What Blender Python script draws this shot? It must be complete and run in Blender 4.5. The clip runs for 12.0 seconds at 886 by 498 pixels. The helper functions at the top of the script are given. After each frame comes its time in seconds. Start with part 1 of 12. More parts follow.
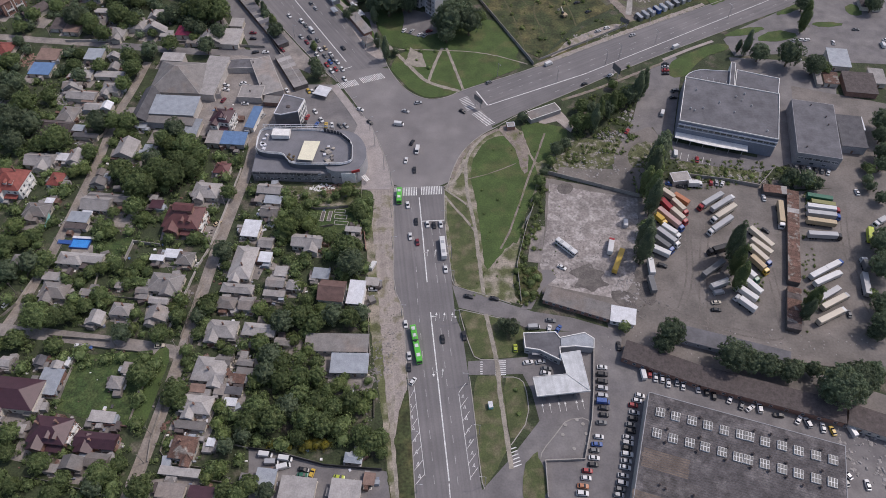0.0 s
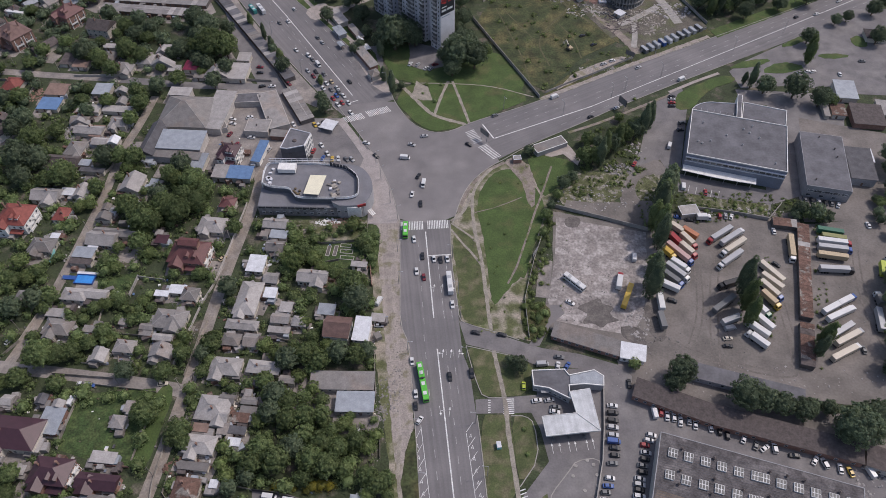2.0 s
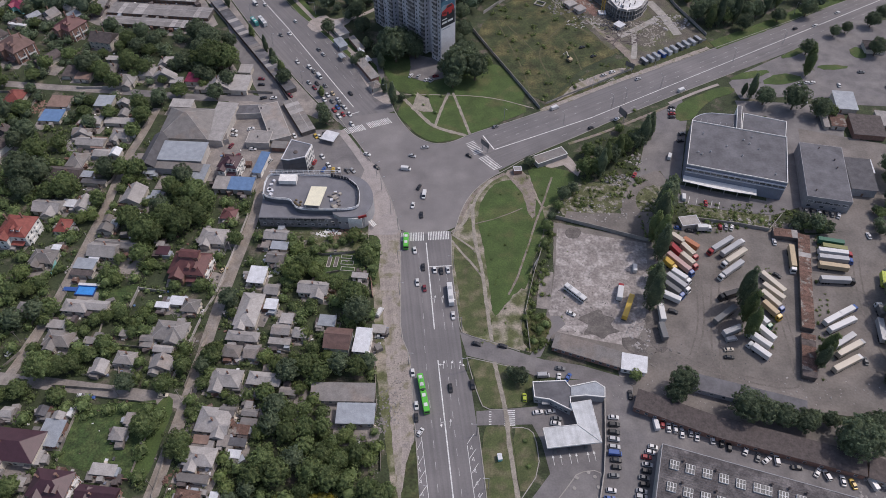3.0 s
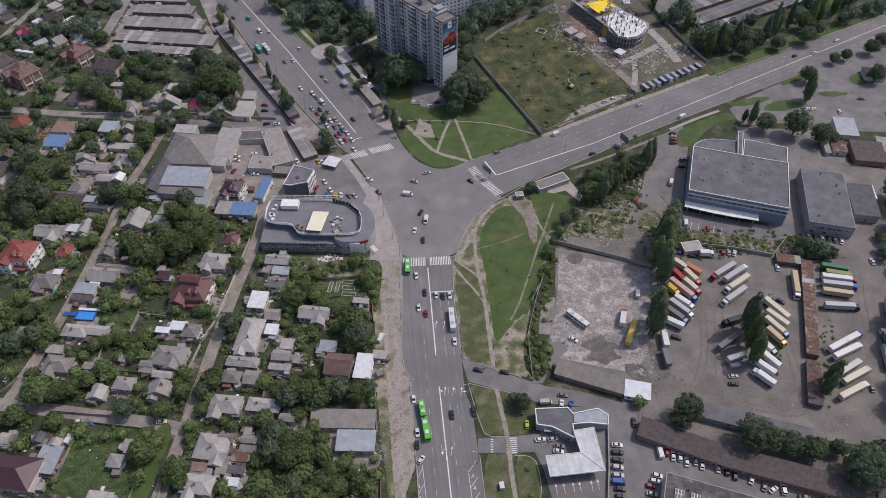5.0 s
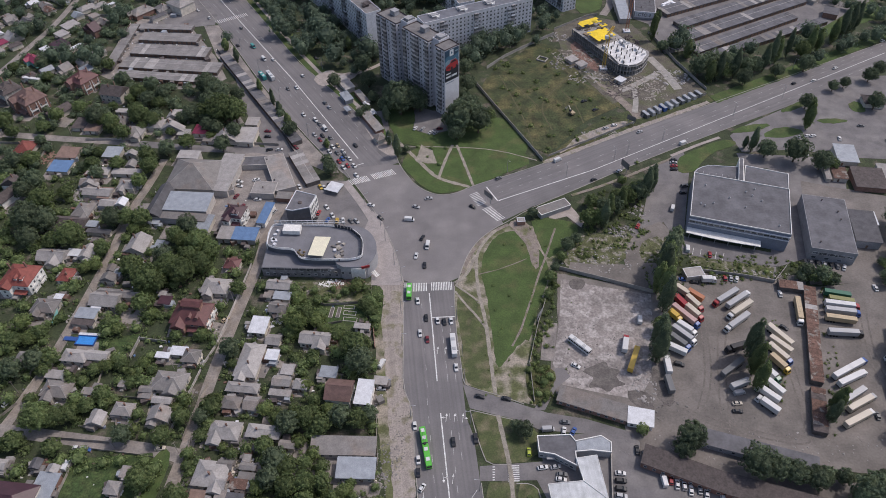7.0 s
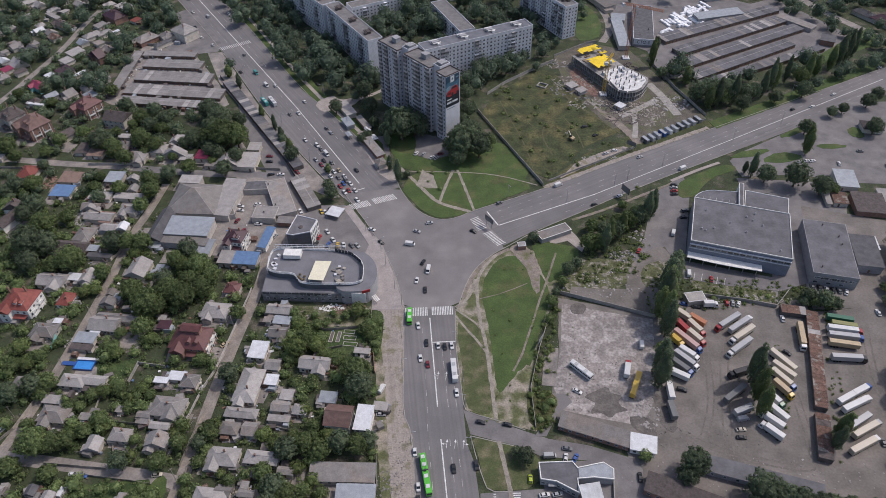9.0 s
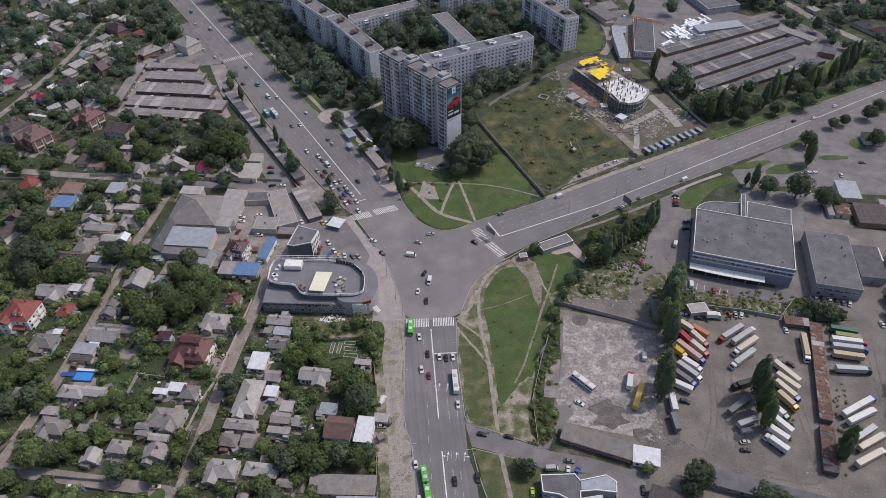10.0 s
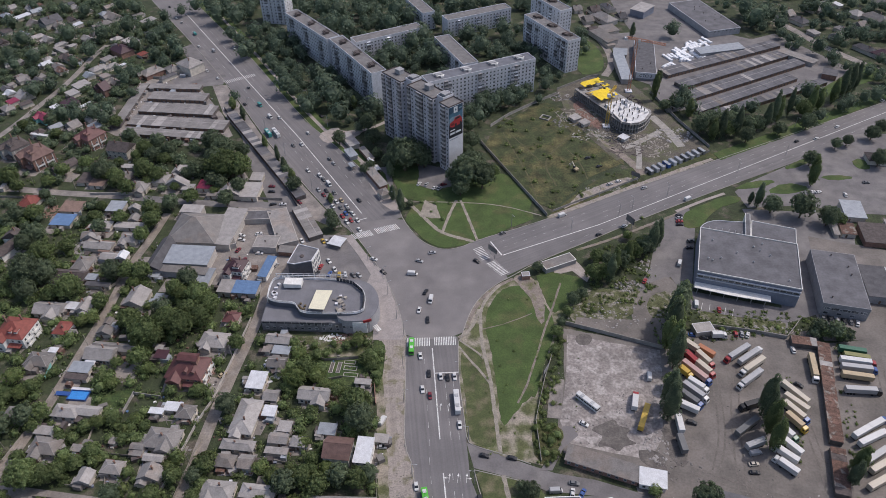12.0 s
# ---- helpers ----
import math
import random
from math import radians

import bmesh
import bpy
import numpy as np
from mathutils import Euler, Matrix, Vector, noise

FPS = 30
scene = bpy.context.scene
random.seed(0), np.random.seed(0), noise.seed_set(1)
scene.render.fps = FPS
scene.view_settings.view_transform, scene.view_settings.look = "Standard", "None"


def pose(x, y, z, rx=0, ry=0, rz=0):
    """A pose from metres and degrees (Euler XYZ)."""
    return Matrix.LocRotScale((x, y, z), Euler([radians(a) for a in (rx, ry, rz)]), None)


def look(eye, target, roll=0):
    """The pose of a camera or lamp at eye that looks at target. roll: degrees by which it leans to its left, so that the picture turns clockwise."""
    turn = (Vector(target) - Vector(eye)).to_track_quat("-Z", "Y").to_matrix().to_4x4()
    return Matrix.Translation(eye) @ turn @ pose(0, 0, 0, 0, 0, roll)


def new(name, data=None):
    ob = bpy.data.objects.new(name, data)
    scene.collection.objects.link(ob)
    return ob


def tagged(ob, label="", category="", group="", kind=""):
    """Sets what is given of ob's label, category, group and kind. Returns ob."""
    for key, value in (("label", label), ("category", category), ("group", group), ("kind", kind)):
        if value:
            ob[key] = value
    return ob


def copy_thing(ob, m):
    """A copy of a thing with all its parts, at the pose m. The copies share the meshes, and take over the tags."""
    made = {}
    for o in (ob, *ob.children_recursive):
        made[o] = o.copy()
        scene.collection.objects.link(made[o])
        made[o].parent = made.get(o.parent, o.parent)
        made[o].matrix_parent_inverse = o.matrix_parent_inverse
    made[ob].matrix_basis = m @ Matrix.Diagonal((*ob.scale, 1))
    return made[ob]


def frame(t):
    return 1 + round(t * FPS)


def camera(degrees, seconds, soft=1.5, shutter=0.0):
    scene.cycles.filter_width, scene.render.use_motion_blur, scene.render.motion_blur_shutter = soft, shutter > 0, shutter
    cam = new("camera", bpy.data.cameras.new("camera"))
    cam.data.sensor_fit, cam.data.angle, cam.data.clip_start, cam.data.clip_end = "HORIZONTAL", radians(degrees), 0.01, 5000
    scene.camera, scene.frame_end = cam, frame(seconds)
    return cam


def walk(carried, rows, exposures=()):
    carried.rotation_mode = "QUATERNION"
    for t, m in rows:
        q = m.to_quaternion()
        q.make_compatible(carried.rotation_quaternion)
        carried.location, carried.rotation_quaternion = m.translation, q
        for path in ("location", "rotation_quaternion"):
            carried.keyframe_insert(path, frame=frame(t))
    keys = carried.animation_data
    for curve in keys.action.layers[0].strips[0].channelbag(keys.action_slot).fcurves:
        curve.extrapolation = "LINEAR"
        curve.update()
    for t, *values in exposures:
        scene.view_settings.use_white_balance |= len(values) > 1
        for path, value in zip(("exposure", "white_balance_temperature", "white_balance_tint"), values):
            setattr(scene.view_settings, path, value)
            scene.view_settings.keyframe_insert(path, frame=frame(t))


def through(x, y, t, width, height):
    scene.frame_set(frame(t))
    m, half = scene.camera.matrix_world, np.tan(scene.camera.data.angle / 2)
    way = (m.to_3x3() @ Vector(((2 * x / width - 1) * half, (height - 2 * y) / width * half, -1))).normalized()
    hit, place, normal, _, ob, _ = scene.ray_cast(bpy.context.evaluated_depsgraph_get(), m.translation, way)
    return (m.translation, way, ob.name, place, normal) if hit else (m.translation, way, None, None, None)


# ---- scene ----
cam = camera(64.80, 12.0, soft=0.7)
walk(cam, [
    (0, pose(0.00, 0.00, 260.00, 37.692, -0.023, 0.004)),
    (0.5, pose(-0.18, 2.03, 259.84, 38.593, 0.082, 0.040)),
    (1, pose(-0.43, 3.74, 259.73, 39.209, 0.213, 0.040)),
    (1.5, pose(-0.56, 4.73, 259.82, 39.593, 0.319, 0.132)),
    (2, pose(-0.54, 5.10, 260.21, 39.828, 0.405, 0.189)),
    (2.5, pose(-0.50, 5.23, 260.64, 40.160, 0.492, 0.181)),
    (3, pose(-0.34, 5.37, 260.76, 40.644, 0.506, 0.204)),
    (5, pose(-0.00, 5.79, 259.95, 42.750, 0.596, 0.391)),
    (5.5, pose(0.02, 5.79, 259.83, 43.284, 0.610, 0.418)),
    (6, pose(0.03, 5.79, 259.75, 43.815, 0.597, 0.493)),
    (6.5, pose(0.03, 5.75, 259.69, 44.342, 0.621, 0.527)),
    (7, pose(0.02, 5.69, 259.59, 44.885, 0.619, 0.567)),
    (9, pose(0.32, 5.61, 258.77, 46.992, 0.664, 0.663)),
    (9.5, pose(0.36, 5.69, 258.19, 47.509, 0.691, 0.730)),
    (10, pose(0.38, 5.78, 257.32, 48.040, 0.712, 0.776)),
    (10.5, pose(0.34, 5.90, 256.17, 48.538, 0.712, 0.824)),
    (11, pose(0.29, 6.03, 254.86, 49.054, 0.726, 0.851)),
    (11.5, pose(0.22, 6.16, 253.47, 49.580, 0.707, 0.901)),
    (12, pose(0.12, 6.22, 252.05, 50.128, 0.696, 0.931)),
], exposures=[(0.0, -0.26, 6550, 17), (12.0, -0.22, 6550, 15)])

# ---- sun, sky and exposure ----
SUN_TO = Vector((0.92, 0.36, 1.48)).normalized()
world = bpy.data.worlds.new("world")
scene.world = world
world.use_nodes = True
wn, wl = world.node_tree.nodes, world.node_tree.links
sky = wn.new("ShaderNodeTexSky")
sky.sky_type, sky.sun_disc = "NISHITA", False
sky.sun_elevation = math.asin(SUN_TO.z)
sky.sun_rotation = math.atan2(SUN_TO.x, SUN_TO.y)
sky.air_density, sky.dust_density = 1.0, 2.5
wl.new(sky.outputs[0], wn["Background"].inputs[0])
wn["Background"].inputs[1].default_value = 0.165
sun = new("sun", bpy.data.lights.new("sun", "SUN"))
sun.data.energy, sun.data.angle, sun.data.color = 2.45, radians(0.9), (1.0, 0.96, 0.90)
sun.matrix_world = look((200, 200, 400), Vector((200, 200, 400)) - SUN_TO)


# ---- materials ----
def mat(name, color, rough=0.85, metal=0.0, stain=0.25, stain_size=4.0, grain=0.12, grain_size=0.35,
        bump=0.0, rand=0.0, island=0.0, streak=None, second=None, second_size=9.0, second_edge=(0.45, 0.6)):
    """A weathered surface: two scales of variation, an optional second tone in patches."""
    m = bpy.data.materials.new(name)
    m.use_nodes = True
    n, l = m.node_tree.nodes, m.node_tree.links
    b = n["Principled BSDF"]
    b.inputs["Roughness"].default_value, b.inputs["Metallic"].default_value = rough, metal
    geo = n.new("ShaderNodeNewGeometry")

    def tex(size, detail=4.0):
        t = n.new("ShaderNodeTexNoise")
        t.inputs["Scale"].default_value, t.inputs["Detail"].default_value = 1.0 / size, detail
        l.new(geo.outputs["Position"], t.inputs["Vector"])
        return t.outputs["Fac"]

    def span(fac, lo, hi, a=0.3, z=0.7):
        r = n.new("ShaderNodeMapRange")
        r.inputs[1].default_value, r.inputs[2].default_value = a, z
        r.inputs[3].default_value, r.inputs[4].default_value = lo, hi
        l.new(fac, r.inputs[0])
        return r.outputs[0]

    def times(a, c):
        k = n.new("ShaderNodeMath")
        k.operation = "MULTIPLY"
        l.new(a, k.inputs[0]), l.new(c, k.inputs[1])
        return k.outputs[0]

    def mixed(fac, a, c):
        k = n.new("ShaderNodeMix")
        k.data_type = "RGBA"
        l.new(fac, k.inputs[0])
        for s, val in ((6, a), (7, c)):
            if isinstance(val, tuple):
                k.inputs[s].default_value = (*val, 1)
            else:
                l.new(val, k.inputs[s])
        return k.outputs[2]

    value = times(span(tex(stain_size), 1 - stain, 1 + stain), span(tex(grain_size, 2.0), 1 - grain, 1 + grain))
    if streak is not None:  # wear along the traffic, at the road's heading in degrees
        turn, far = n.new("ShaderNodeVectorRotate"), n.new("ShaderNodeVectorMath")
        turn.rotation_type = "Z_AXIS"
        turn.inputs["Angle"].default_value = radians(-streak)
        far.operation = "MULTIPLY"
        far.inputs[1].default_value = (0.012, 0.8, 0.0)
        t = n.new("ShaderNodeTexNoise")
        t.inputs["Scale"].default_value, t.inputs["Detail"].default_value = 1.0, 3.0
        l.new(geo.outputs["Position"], turn.inputs["Vector"]), l.new(turn.outputs[0], far.inputs[0]), l.new(far.outputs[0], t.inputs["Vector"])
        value = times(value, span(t.outputs["Fac"], 0.88, 1.12))
    if rand:
        info = n.new("ShaderNodeObjectInfo")
        value = times(value, span(info.outputs["Random"], 1 - rand, 1 + rand, 0, 1))
    if island:
        value = times(value, span(geo.outputs["Random Per Island"], 1 - island, 1 + island, 0, 1))
    if second:
        base = mixed(span(tex(second_size, 6.0), 0, 1, *second_edge), color, second)
    else:
        rgb = n.new("ShaderNodeRGB")
        rgb.outputs[0].default_value = (*color, 1)
        base = rgb.outputs[0]
    k = n.new("ShaderNodeVectorMath")
    k.operation = "SCALE"
    l.new(base, k.inputs[0]), l.new(value, k.inputs[3])
    l.new(k.outputs[0], b.inputs["Base Color"])
    if bump:
        bp = n.new("ShaderNodeBump")
        bp.inputs["Strength"].default_value, bp.inputs["Distance"].default_value = 0.6, bump
        l.new(tex(grain_size, 5.0), bp.inputs["Height"]), l.new(bp.outputs[0], b.inputs["Normal"])
    return m


def leaf_mat(name, color, light, rand=0.22, through=0.5):
    m = mat(name, color, 0.65, stain=0.2, stain_size=9, grain=0.15, grain_size=0.6, rand=rand, island=0.3, second=light, second_size=2.6, second_edge=(0.42, 0.62))
    n, l = m.node_tree.nodes, m.node_tree.links
    b, out = n["Principled BSDF"], n["Material Output"]
    b.inputs["Specular IOR Level"].default_value = 0.25
    tr, mx = n.new("ShaderNodeBsdfTranslucent"), n.new("ShaderNodeMixShader")
    l.new(b.inputs["Base Color"].links[0].from_socket, tr.inputs[0])
    mx.inputs[0].default_value = through
    l.new(b.outputs[0], mx.inputs[1]), l.new(tr.outputs[0], mx.inputs[2]), l.new(mx.outputs[0], out.inputs[0])
    return m


ASPHALT = mat("asphalt", (0.17, 0.159, 0.159), 0.9, stain=0.12, stain_size=9, grain=0.06, grain_size=0.7,
              second=(0.213, 0.199, 0.195), second_size=26, second_edge=(0.4, 0.66))
LANE = mat("old_asphalt", (0.21, 0.19, 0.177), 0.92, stain=0.25, stain_size=6, grain=0.15, grain_size=0.9,
           second=(0.262, 0.234, 0.212), second_size=9)
YARD = mat("yard_asphalt", (0.15, 0.141, 0.142), 0.9, stain=0.16, stain_size=6, grain=0.09, grain_size=0.8,
           second=(0.188, 0.177, 0.173), second_size=14)
FADED = mat("faded_road_paint", (0.36, 0.355, 0.35), 0.8, stain=0.3, stain_size=3, grain=0.35, grain_size=0.5)
PAINT = mat("road_paint", (0.60, 0.60, 0.585), 0.7, stain=0.25, stain_size=2, grain=0.25, grain_size=0.4)
KERB = mat("kerb_concrete", (0.30, 0.283, 0.26), 0.9, stain=0.2, stain_size=3)
ROAD_MAIN, ROAD_WEST, ROAD_EAST = (mat("worn_asphalt", (0.152, 0.144, 0.146), 0.9, stain=0.09, stain_size=12, grain=0.06, grain_size=0.7, streak=turn,
                                       second=(0.178, 0.167, 0.167), second_size=30, second_edge=(0.42, 0.66)) for turn in (97, -56, 29.6))
PINK = mat("pinkish_paving", (0.302, 0.272, 0.26), 0.9, stain=0.15, stain_size=4, grain=0.12, grain_size=0.5)
SITE = mat("building_site_soil", (0.118, 0.105, 0.086), 0.95, stain=0.3, stain_size=6, grain=0.25, grain_size=0.9,
           second=(0.085, 0.088, 0.05), second_size=12, second_edge=(0.48, 0.62))
RED_SOIL = mat("brick_dust", (0.19, 0.115, 0.095), 0.95, stain=0.3, stain_size=3, grain=0.3, grain_size=0.6)
GRAVEL = mat("gravel_verge", (0.31, 0.272, 0.245), 0.95, stain=0.22, stain_size=5, grain=0.2, grain_size=0.6, streak=97,
             second=(0.165, 0.15, 0.105), second_size=5, second_edge=(0.5, 0.64), bump=0.05)
DIRT = mat("yard_dirt", (0.183, 0.164, 0.15), 0.95, stain=0.2, stain_size=9, grain=0.12, grain_size=1.0,
           second=(0.15, 0.136, 0.124), second_size=17, second_edge=(0.42, 0.6))
CONCRETE = mat("cracked_concrete_yard", (0.24, 0.215, 0.202), 0.95, stain=0.22, stain_size=14, grain=0.27, grain_size=1.2,
               second=(0.355, 0.325, 0.308), second_size=4.2, second_edge=(0.46, 0.6), bump=0.03)
PAVING = mat("paving", (0.33, 0.29, 0.265), 0.9, stain=0.15, stain_size=4, grain=0.12, grain_size=0.5)
MUD = mat("damp_earth", (0.105, 0.093, 0.086), 0.8, stain=0.35, stain_size=3, grain=0.2, grain_size=0.7, second=(0.13, 0.116, 0.106), second_size=5)
PATH = mat("trodden_path", (0.27, 0.243, 0.205), 0.95, stain=0.25, stain_size=3, grain=0.2, grain_size=0.5)
WEEDY = mat("weedy_rubble", (0.085, 0.092, 0.042), 0.95, stain=0.35, stain_size=3, grain=0.35, grain_size=0.8,
            second=(0.25, 0.228, 0.195), second_size=3.5, second_edge=(0.5, 0.64), bump=0.06)
TIRED = mat("tired_lawn", (0.07, 0.086, 0.033), 0.95, stain=0.22, stain_size=5, grain=0.22, grain_size=0.6,
            second=(0.135, 0.122, 0.072), second_size=6, second_edge=(0.46, 0.66), bump=0.05)
BARE = mat("bare_soil", (0.225, 0.19, 0.163), 0.95, stain=0.25, stain_size=3, grain=0.2, grain_size=0.7,
           second=(0.115, 0.118, 0.055), second_size=6, second_edge=(0.52, 0.66), bump=0.04)
DUSTY = mat("dusty_grass", (0.105, 0.115, 0.05), 0.95, stain=0.25, stain_size=5, grain=0.25, grain_size=0.7,
            second=(0.265, 0.232, 0.19), second_size=10, second_edge=(0.44, 0.6), bump=0.04)
LAWN = mat("lawn", (0.057, 0.09, 0.025), 0.95, stain=0.22, stain_size=8, grain=0.2, grain_size=0.7,
           second=(0.094, 0.098, 0.04), second_size=13, second_edge=(0.52, 0.7), bump=0.05)
OVERGROWN = mat("garden_grass", (0.04, 0.068, 0.02), 0.95, stain=0.35, stain_size=3, grain=0.4, grain_size=0.8,
                second=(0.062, 0.086, 0.028), second_size=5, second_edge=(0.44, 0.6), bump=0.12)
EARTH = mat("earth_lane", (0.222, 0.19, 0.16), 0.95, stain=0.25, stain_size=5, grain=0.18, grain_size=0.8,
            second=(0.25, 0.222, 0.198), second_size=8)
MEADOW = mat("dry_meadow", (0.044, 0.055, 0.021), 0.95, stain=0.45, stain_size=7, grain=0.38, grain_size=1.2,
             second=(0.106, 0.094, 0.04), second_size=15, second_edge=(0.47, 0.68), bump=0.1)
SOIL = mat("garden_ground", (0.039, 0.051, 0.023), 0.95, stain=0.35, stain_size=6, grain=0.35, grain_size=0.8,
           second=(0.115, 0.10, 0.078), second_size=9, second_edge=(0.54, 0.66), bump=0.1)
LEAF = leaf_mat("leaves", (0.142, 0.194, 0.082), (0.2, 0.25, 0.107))
# Distant haze is painted into the next two greens, paler and bluer.
LEAF_DARK = leaf_mat("dark_leaves", (0.128, 0.171, 0.106), (0.179, 0.224, 0.132))
LEAF_HAZED = leaf_mat("hazed_leaves", (0.132, 0.185, 0.128), (0.178, 0.232, 0.156))
LEAF_LIGHT = leaf_mat("fresh_leaves", (0.162, 0.216, 0.082), (0.212, 0.256, 0.102))
LEAF_YELLOW = leaf_mat("yellow_blossom", (0.24, 0.21, 0.03), (0.16, 0.17, 0.05))
BARK = mat("bark", (0.12, 0.09, 0.065), 0.95, grain=0.3, bump=0.03)
ROOFS = {
    "slate": mat("asbestos_slate", (0.208, 0.195, 0.186), 0.92, stain=0.16, stain_size=3.0, grain=0.13, grain_size=0.6, rand=0.28, bump=0.03,
                 second=(0.225, 0.195, 0.175), second_size=11, second_edge=(0.5, 0.62)),
    "pale": mat("pale_slate", (0.31, 0.292, 0.28), 0.9, stain=0.16, stain_size=3.0, grain=0.12, grain_size=0.6, rand=0.15, bump=0.03),
    "white": mat("white_sheet", (0.56, 0.57, 0.59), 0.6, stain=0.12, stain_size=2, rand=0.08),
    "dark": mat("dark_felt", (0.095, 0.093, 0.1), 0.9, stain=0.25, stain_size=3, rand=0.2),
    "brown": mat("brown_tile", (0.083, 0.068, 0.065), 0.88, grain=0.2, grain_size=0.8, stain=0.25, stain_size=2, rand=0.15, bump=0.04),
    "terracotta": mat("terracotta_tile", (0.14, 0.086, 0.075), 0.8, stain=0.2, stain_size=2, rand=0.12, bump=0.03),
    "wine": mat("wine_red_tile", (0.118, 0.046, 0.044), 0.6, stain=0.15, stain_size=2, rand=0.1, bump=0.03),
    "maroon": mat("maroon_metal_tile", (0.058, 0.025, 0.033), 0.5, stain=0.15, stain_size=2, rand=0.12, bump=0.03),
    "red": mat("red_tile", (0.2, 0.055, 0.043), 0.75, stain=0.2, stain_size=1.5, rand=0.1, bump=0.04),
    "magenta": mat("crimson_sheet", (0.24, 0.03, 0.065), 0.5, stain=0.12, stain_size=2),
    "blue": mat("blue_sheet", (0.11, 0.19, 0.33), 0.5, stain=0.15, stain_size=2, rand=0.1),
    "zinc": mat("zinc_sheet", (0.268, 0.29, 0.317), 0.6, 0.0, stain=0.15, stain_size=2.5, rand=0.1),
    "rust": mat("rusty_sheet", (0.135, 0.078, 0.06), 0.9, stain=0.35, stain_size=1.5, grain=0.3, rand=0.2,
                second=(0.24, 0.215, 0.19), second_size=3.5, second_edge=(0.55, 0.64)),
    "orange": mat("orange_sheet", (0.21, 0.142, 0.115), 0.85, stain=0.2, stain_size=2),
    "tar": mat("tarred_roof", (0.078, 0.07, 0.071), 0.85, stain=0.35, stain_size=3, grain=0.3, grain_size=0.7, streak=-15, second=(0.128, 0.117, 0.116), second_size=8, second_edge=(0.5, 0.58)),
    "bluefelt": mat("blue_grey_roof", (0.135, 0.14, 0.16), 0.8, stain=0.2, stain_size=4, grain=0.1),
    "lockup": mat("lockup_felt", (0.212, 0.2, 0.194), 0.95, stain=0.2, stain_size=5, grain=0.12, grain_size=0.9, rand=0.07),
    "block": mat("apartment_roof", (0.165, 0.158, 0.156), 0.95, stain=0.22, stain_size=4, grain=0.15, grain_size=0.9),
    "felt": mat("grey_roof_felt", (0.126, 0.124, 0.134), 0.95, stain=0.25, stain_size=7, grain=0.1, grain_size=1.2),
}
WALLS = {
    "plaster": mat("cream_plaster", (0.50, 0.46, 0.40), 0.9, stain=0.15, stain_size=2, rand=0.2),
    "white": mat("white_plaster", (0.72, 0.71, 0.68), 0.85, stain=0.1, stain_size=2, rand=0.05),
    "brick": mat("red_brick_wall", (0.255, 0.15, 0.118), 0.9, stain=0.2, stain_size=1.5, grain=0.2, grain_size=0.25, rand=0.15),
    "silicate": mat("silicate_brick_wall", (0.42, 0.39, 0.36), 0.9, stain=0.15, stain_size=2, grain=0.15, grain_size=0.25, rand=0.1),
    "grey": mat("grey_render", (0.30, 0.30, 0.31), 0.85, stain=0.15, stain_size=3, rand=0.1),
    "blue": mat("blue_cladding", (0.19, 0.212, 0.265), 0.5, stain=0.1, stain_size=4),
    "teal": mat("teal_plaster", (0.22, 0.48, 0.46), 0.85, stain=0.1, stain_size=2),
    "tower": mat("tower_panels", (0.545, 0.535, 0.565), 0.9, stain=0.12, stain_size=3, grain=0.1, grain_size=0.8),
    "panel": mat("panel_concrete", (0.59, 0.595, 0.625), 0.9, stain=0.12, stain_size=3, grain=0.1, grain_size=0.8),
}
GLASS = mat("window_glass", (0.1, 0.107, 0.12), 0.15, stain=0.3, stain_size=1.6, rand=0.55)
FRAME = mat("white_frame", (0.5, 0.5, 0.49), 0.6, rand=0.25)
DOOR = mat("painted_door", (0.16, 0.10, 0.07), 0.7, rand=0.4)
METAL = mat("galvanised_steel", (0.38, 0.39, 0.40), 0.5, 0.6, stain=0.15)
DARK_METAL = mat("dark_steel", (0.05, 0.05, 0.055), 0.6, 0.3)
BRICK = mat("chimney_brick", (0.22, 0.135, 0.105), 0.9, grain=0.2, grain_size=0.2, rand=0.2)
FENCE = mat("weathered_fence", (0.26, 0.235, 0.205), 0.9, stain=0.3, stain_size=3, rand=0.35)
RUBBER = mat("tyre_rubber", (0.02, 0.02, 0.022), 0.9)


RAGGED = {"lawn", "tired_lawn", "dry_meadow", "dusty_grass", "trodden_path", "meadow_track", "damp_earth", "bare_soil", "weedy_rubble", "gravel_verge", "building_site_soil", "brick_dust", "yard_dirt", "wheel_rut"}
LAID = []  # surfaces laid so far, each a little above the last
FOOT, LANES = [], []  # plan circles of buildings, and lanes kept clear of planting


# ---- building blocks ----
def box(bm, cx, cy, cz, sx, sy, sz, turn=0.0):
    return bmesh.ops.create_cube(bm, size=1.0, matrix=pose(cx, cy, cz, 0, 0, turn) @ Matrix.Diagonal((sx, sy, sz, 1)))["verts"]


def part(name, bm, material, parent=None, label=""):
    me = bpy.data.meshes.new(name)
    bm.to_mesh(me)
    bm.free()
    me.materials.append(material)
    ob = new(name, me)
    if parent:
        ob.parent = parent
    if label:
        ob["label"] = label
    return ob


def thing(name, x, y, z=0.0, turn=0.0, label="", category="", group="", kind=""):
    ob = new(name)
    ob.empty_display_size = 0.5
    ob.matrix_basis = pose(x, y, z, 0, 0, turn)
    return tagged(ob, label, category, group, kind)


def share(name, me, parent, m):
    """One more object on a mesh that exists."""
    ob = new(name, me)
    ob.parent = parent
    ob.matrix_basis = m
    return ob


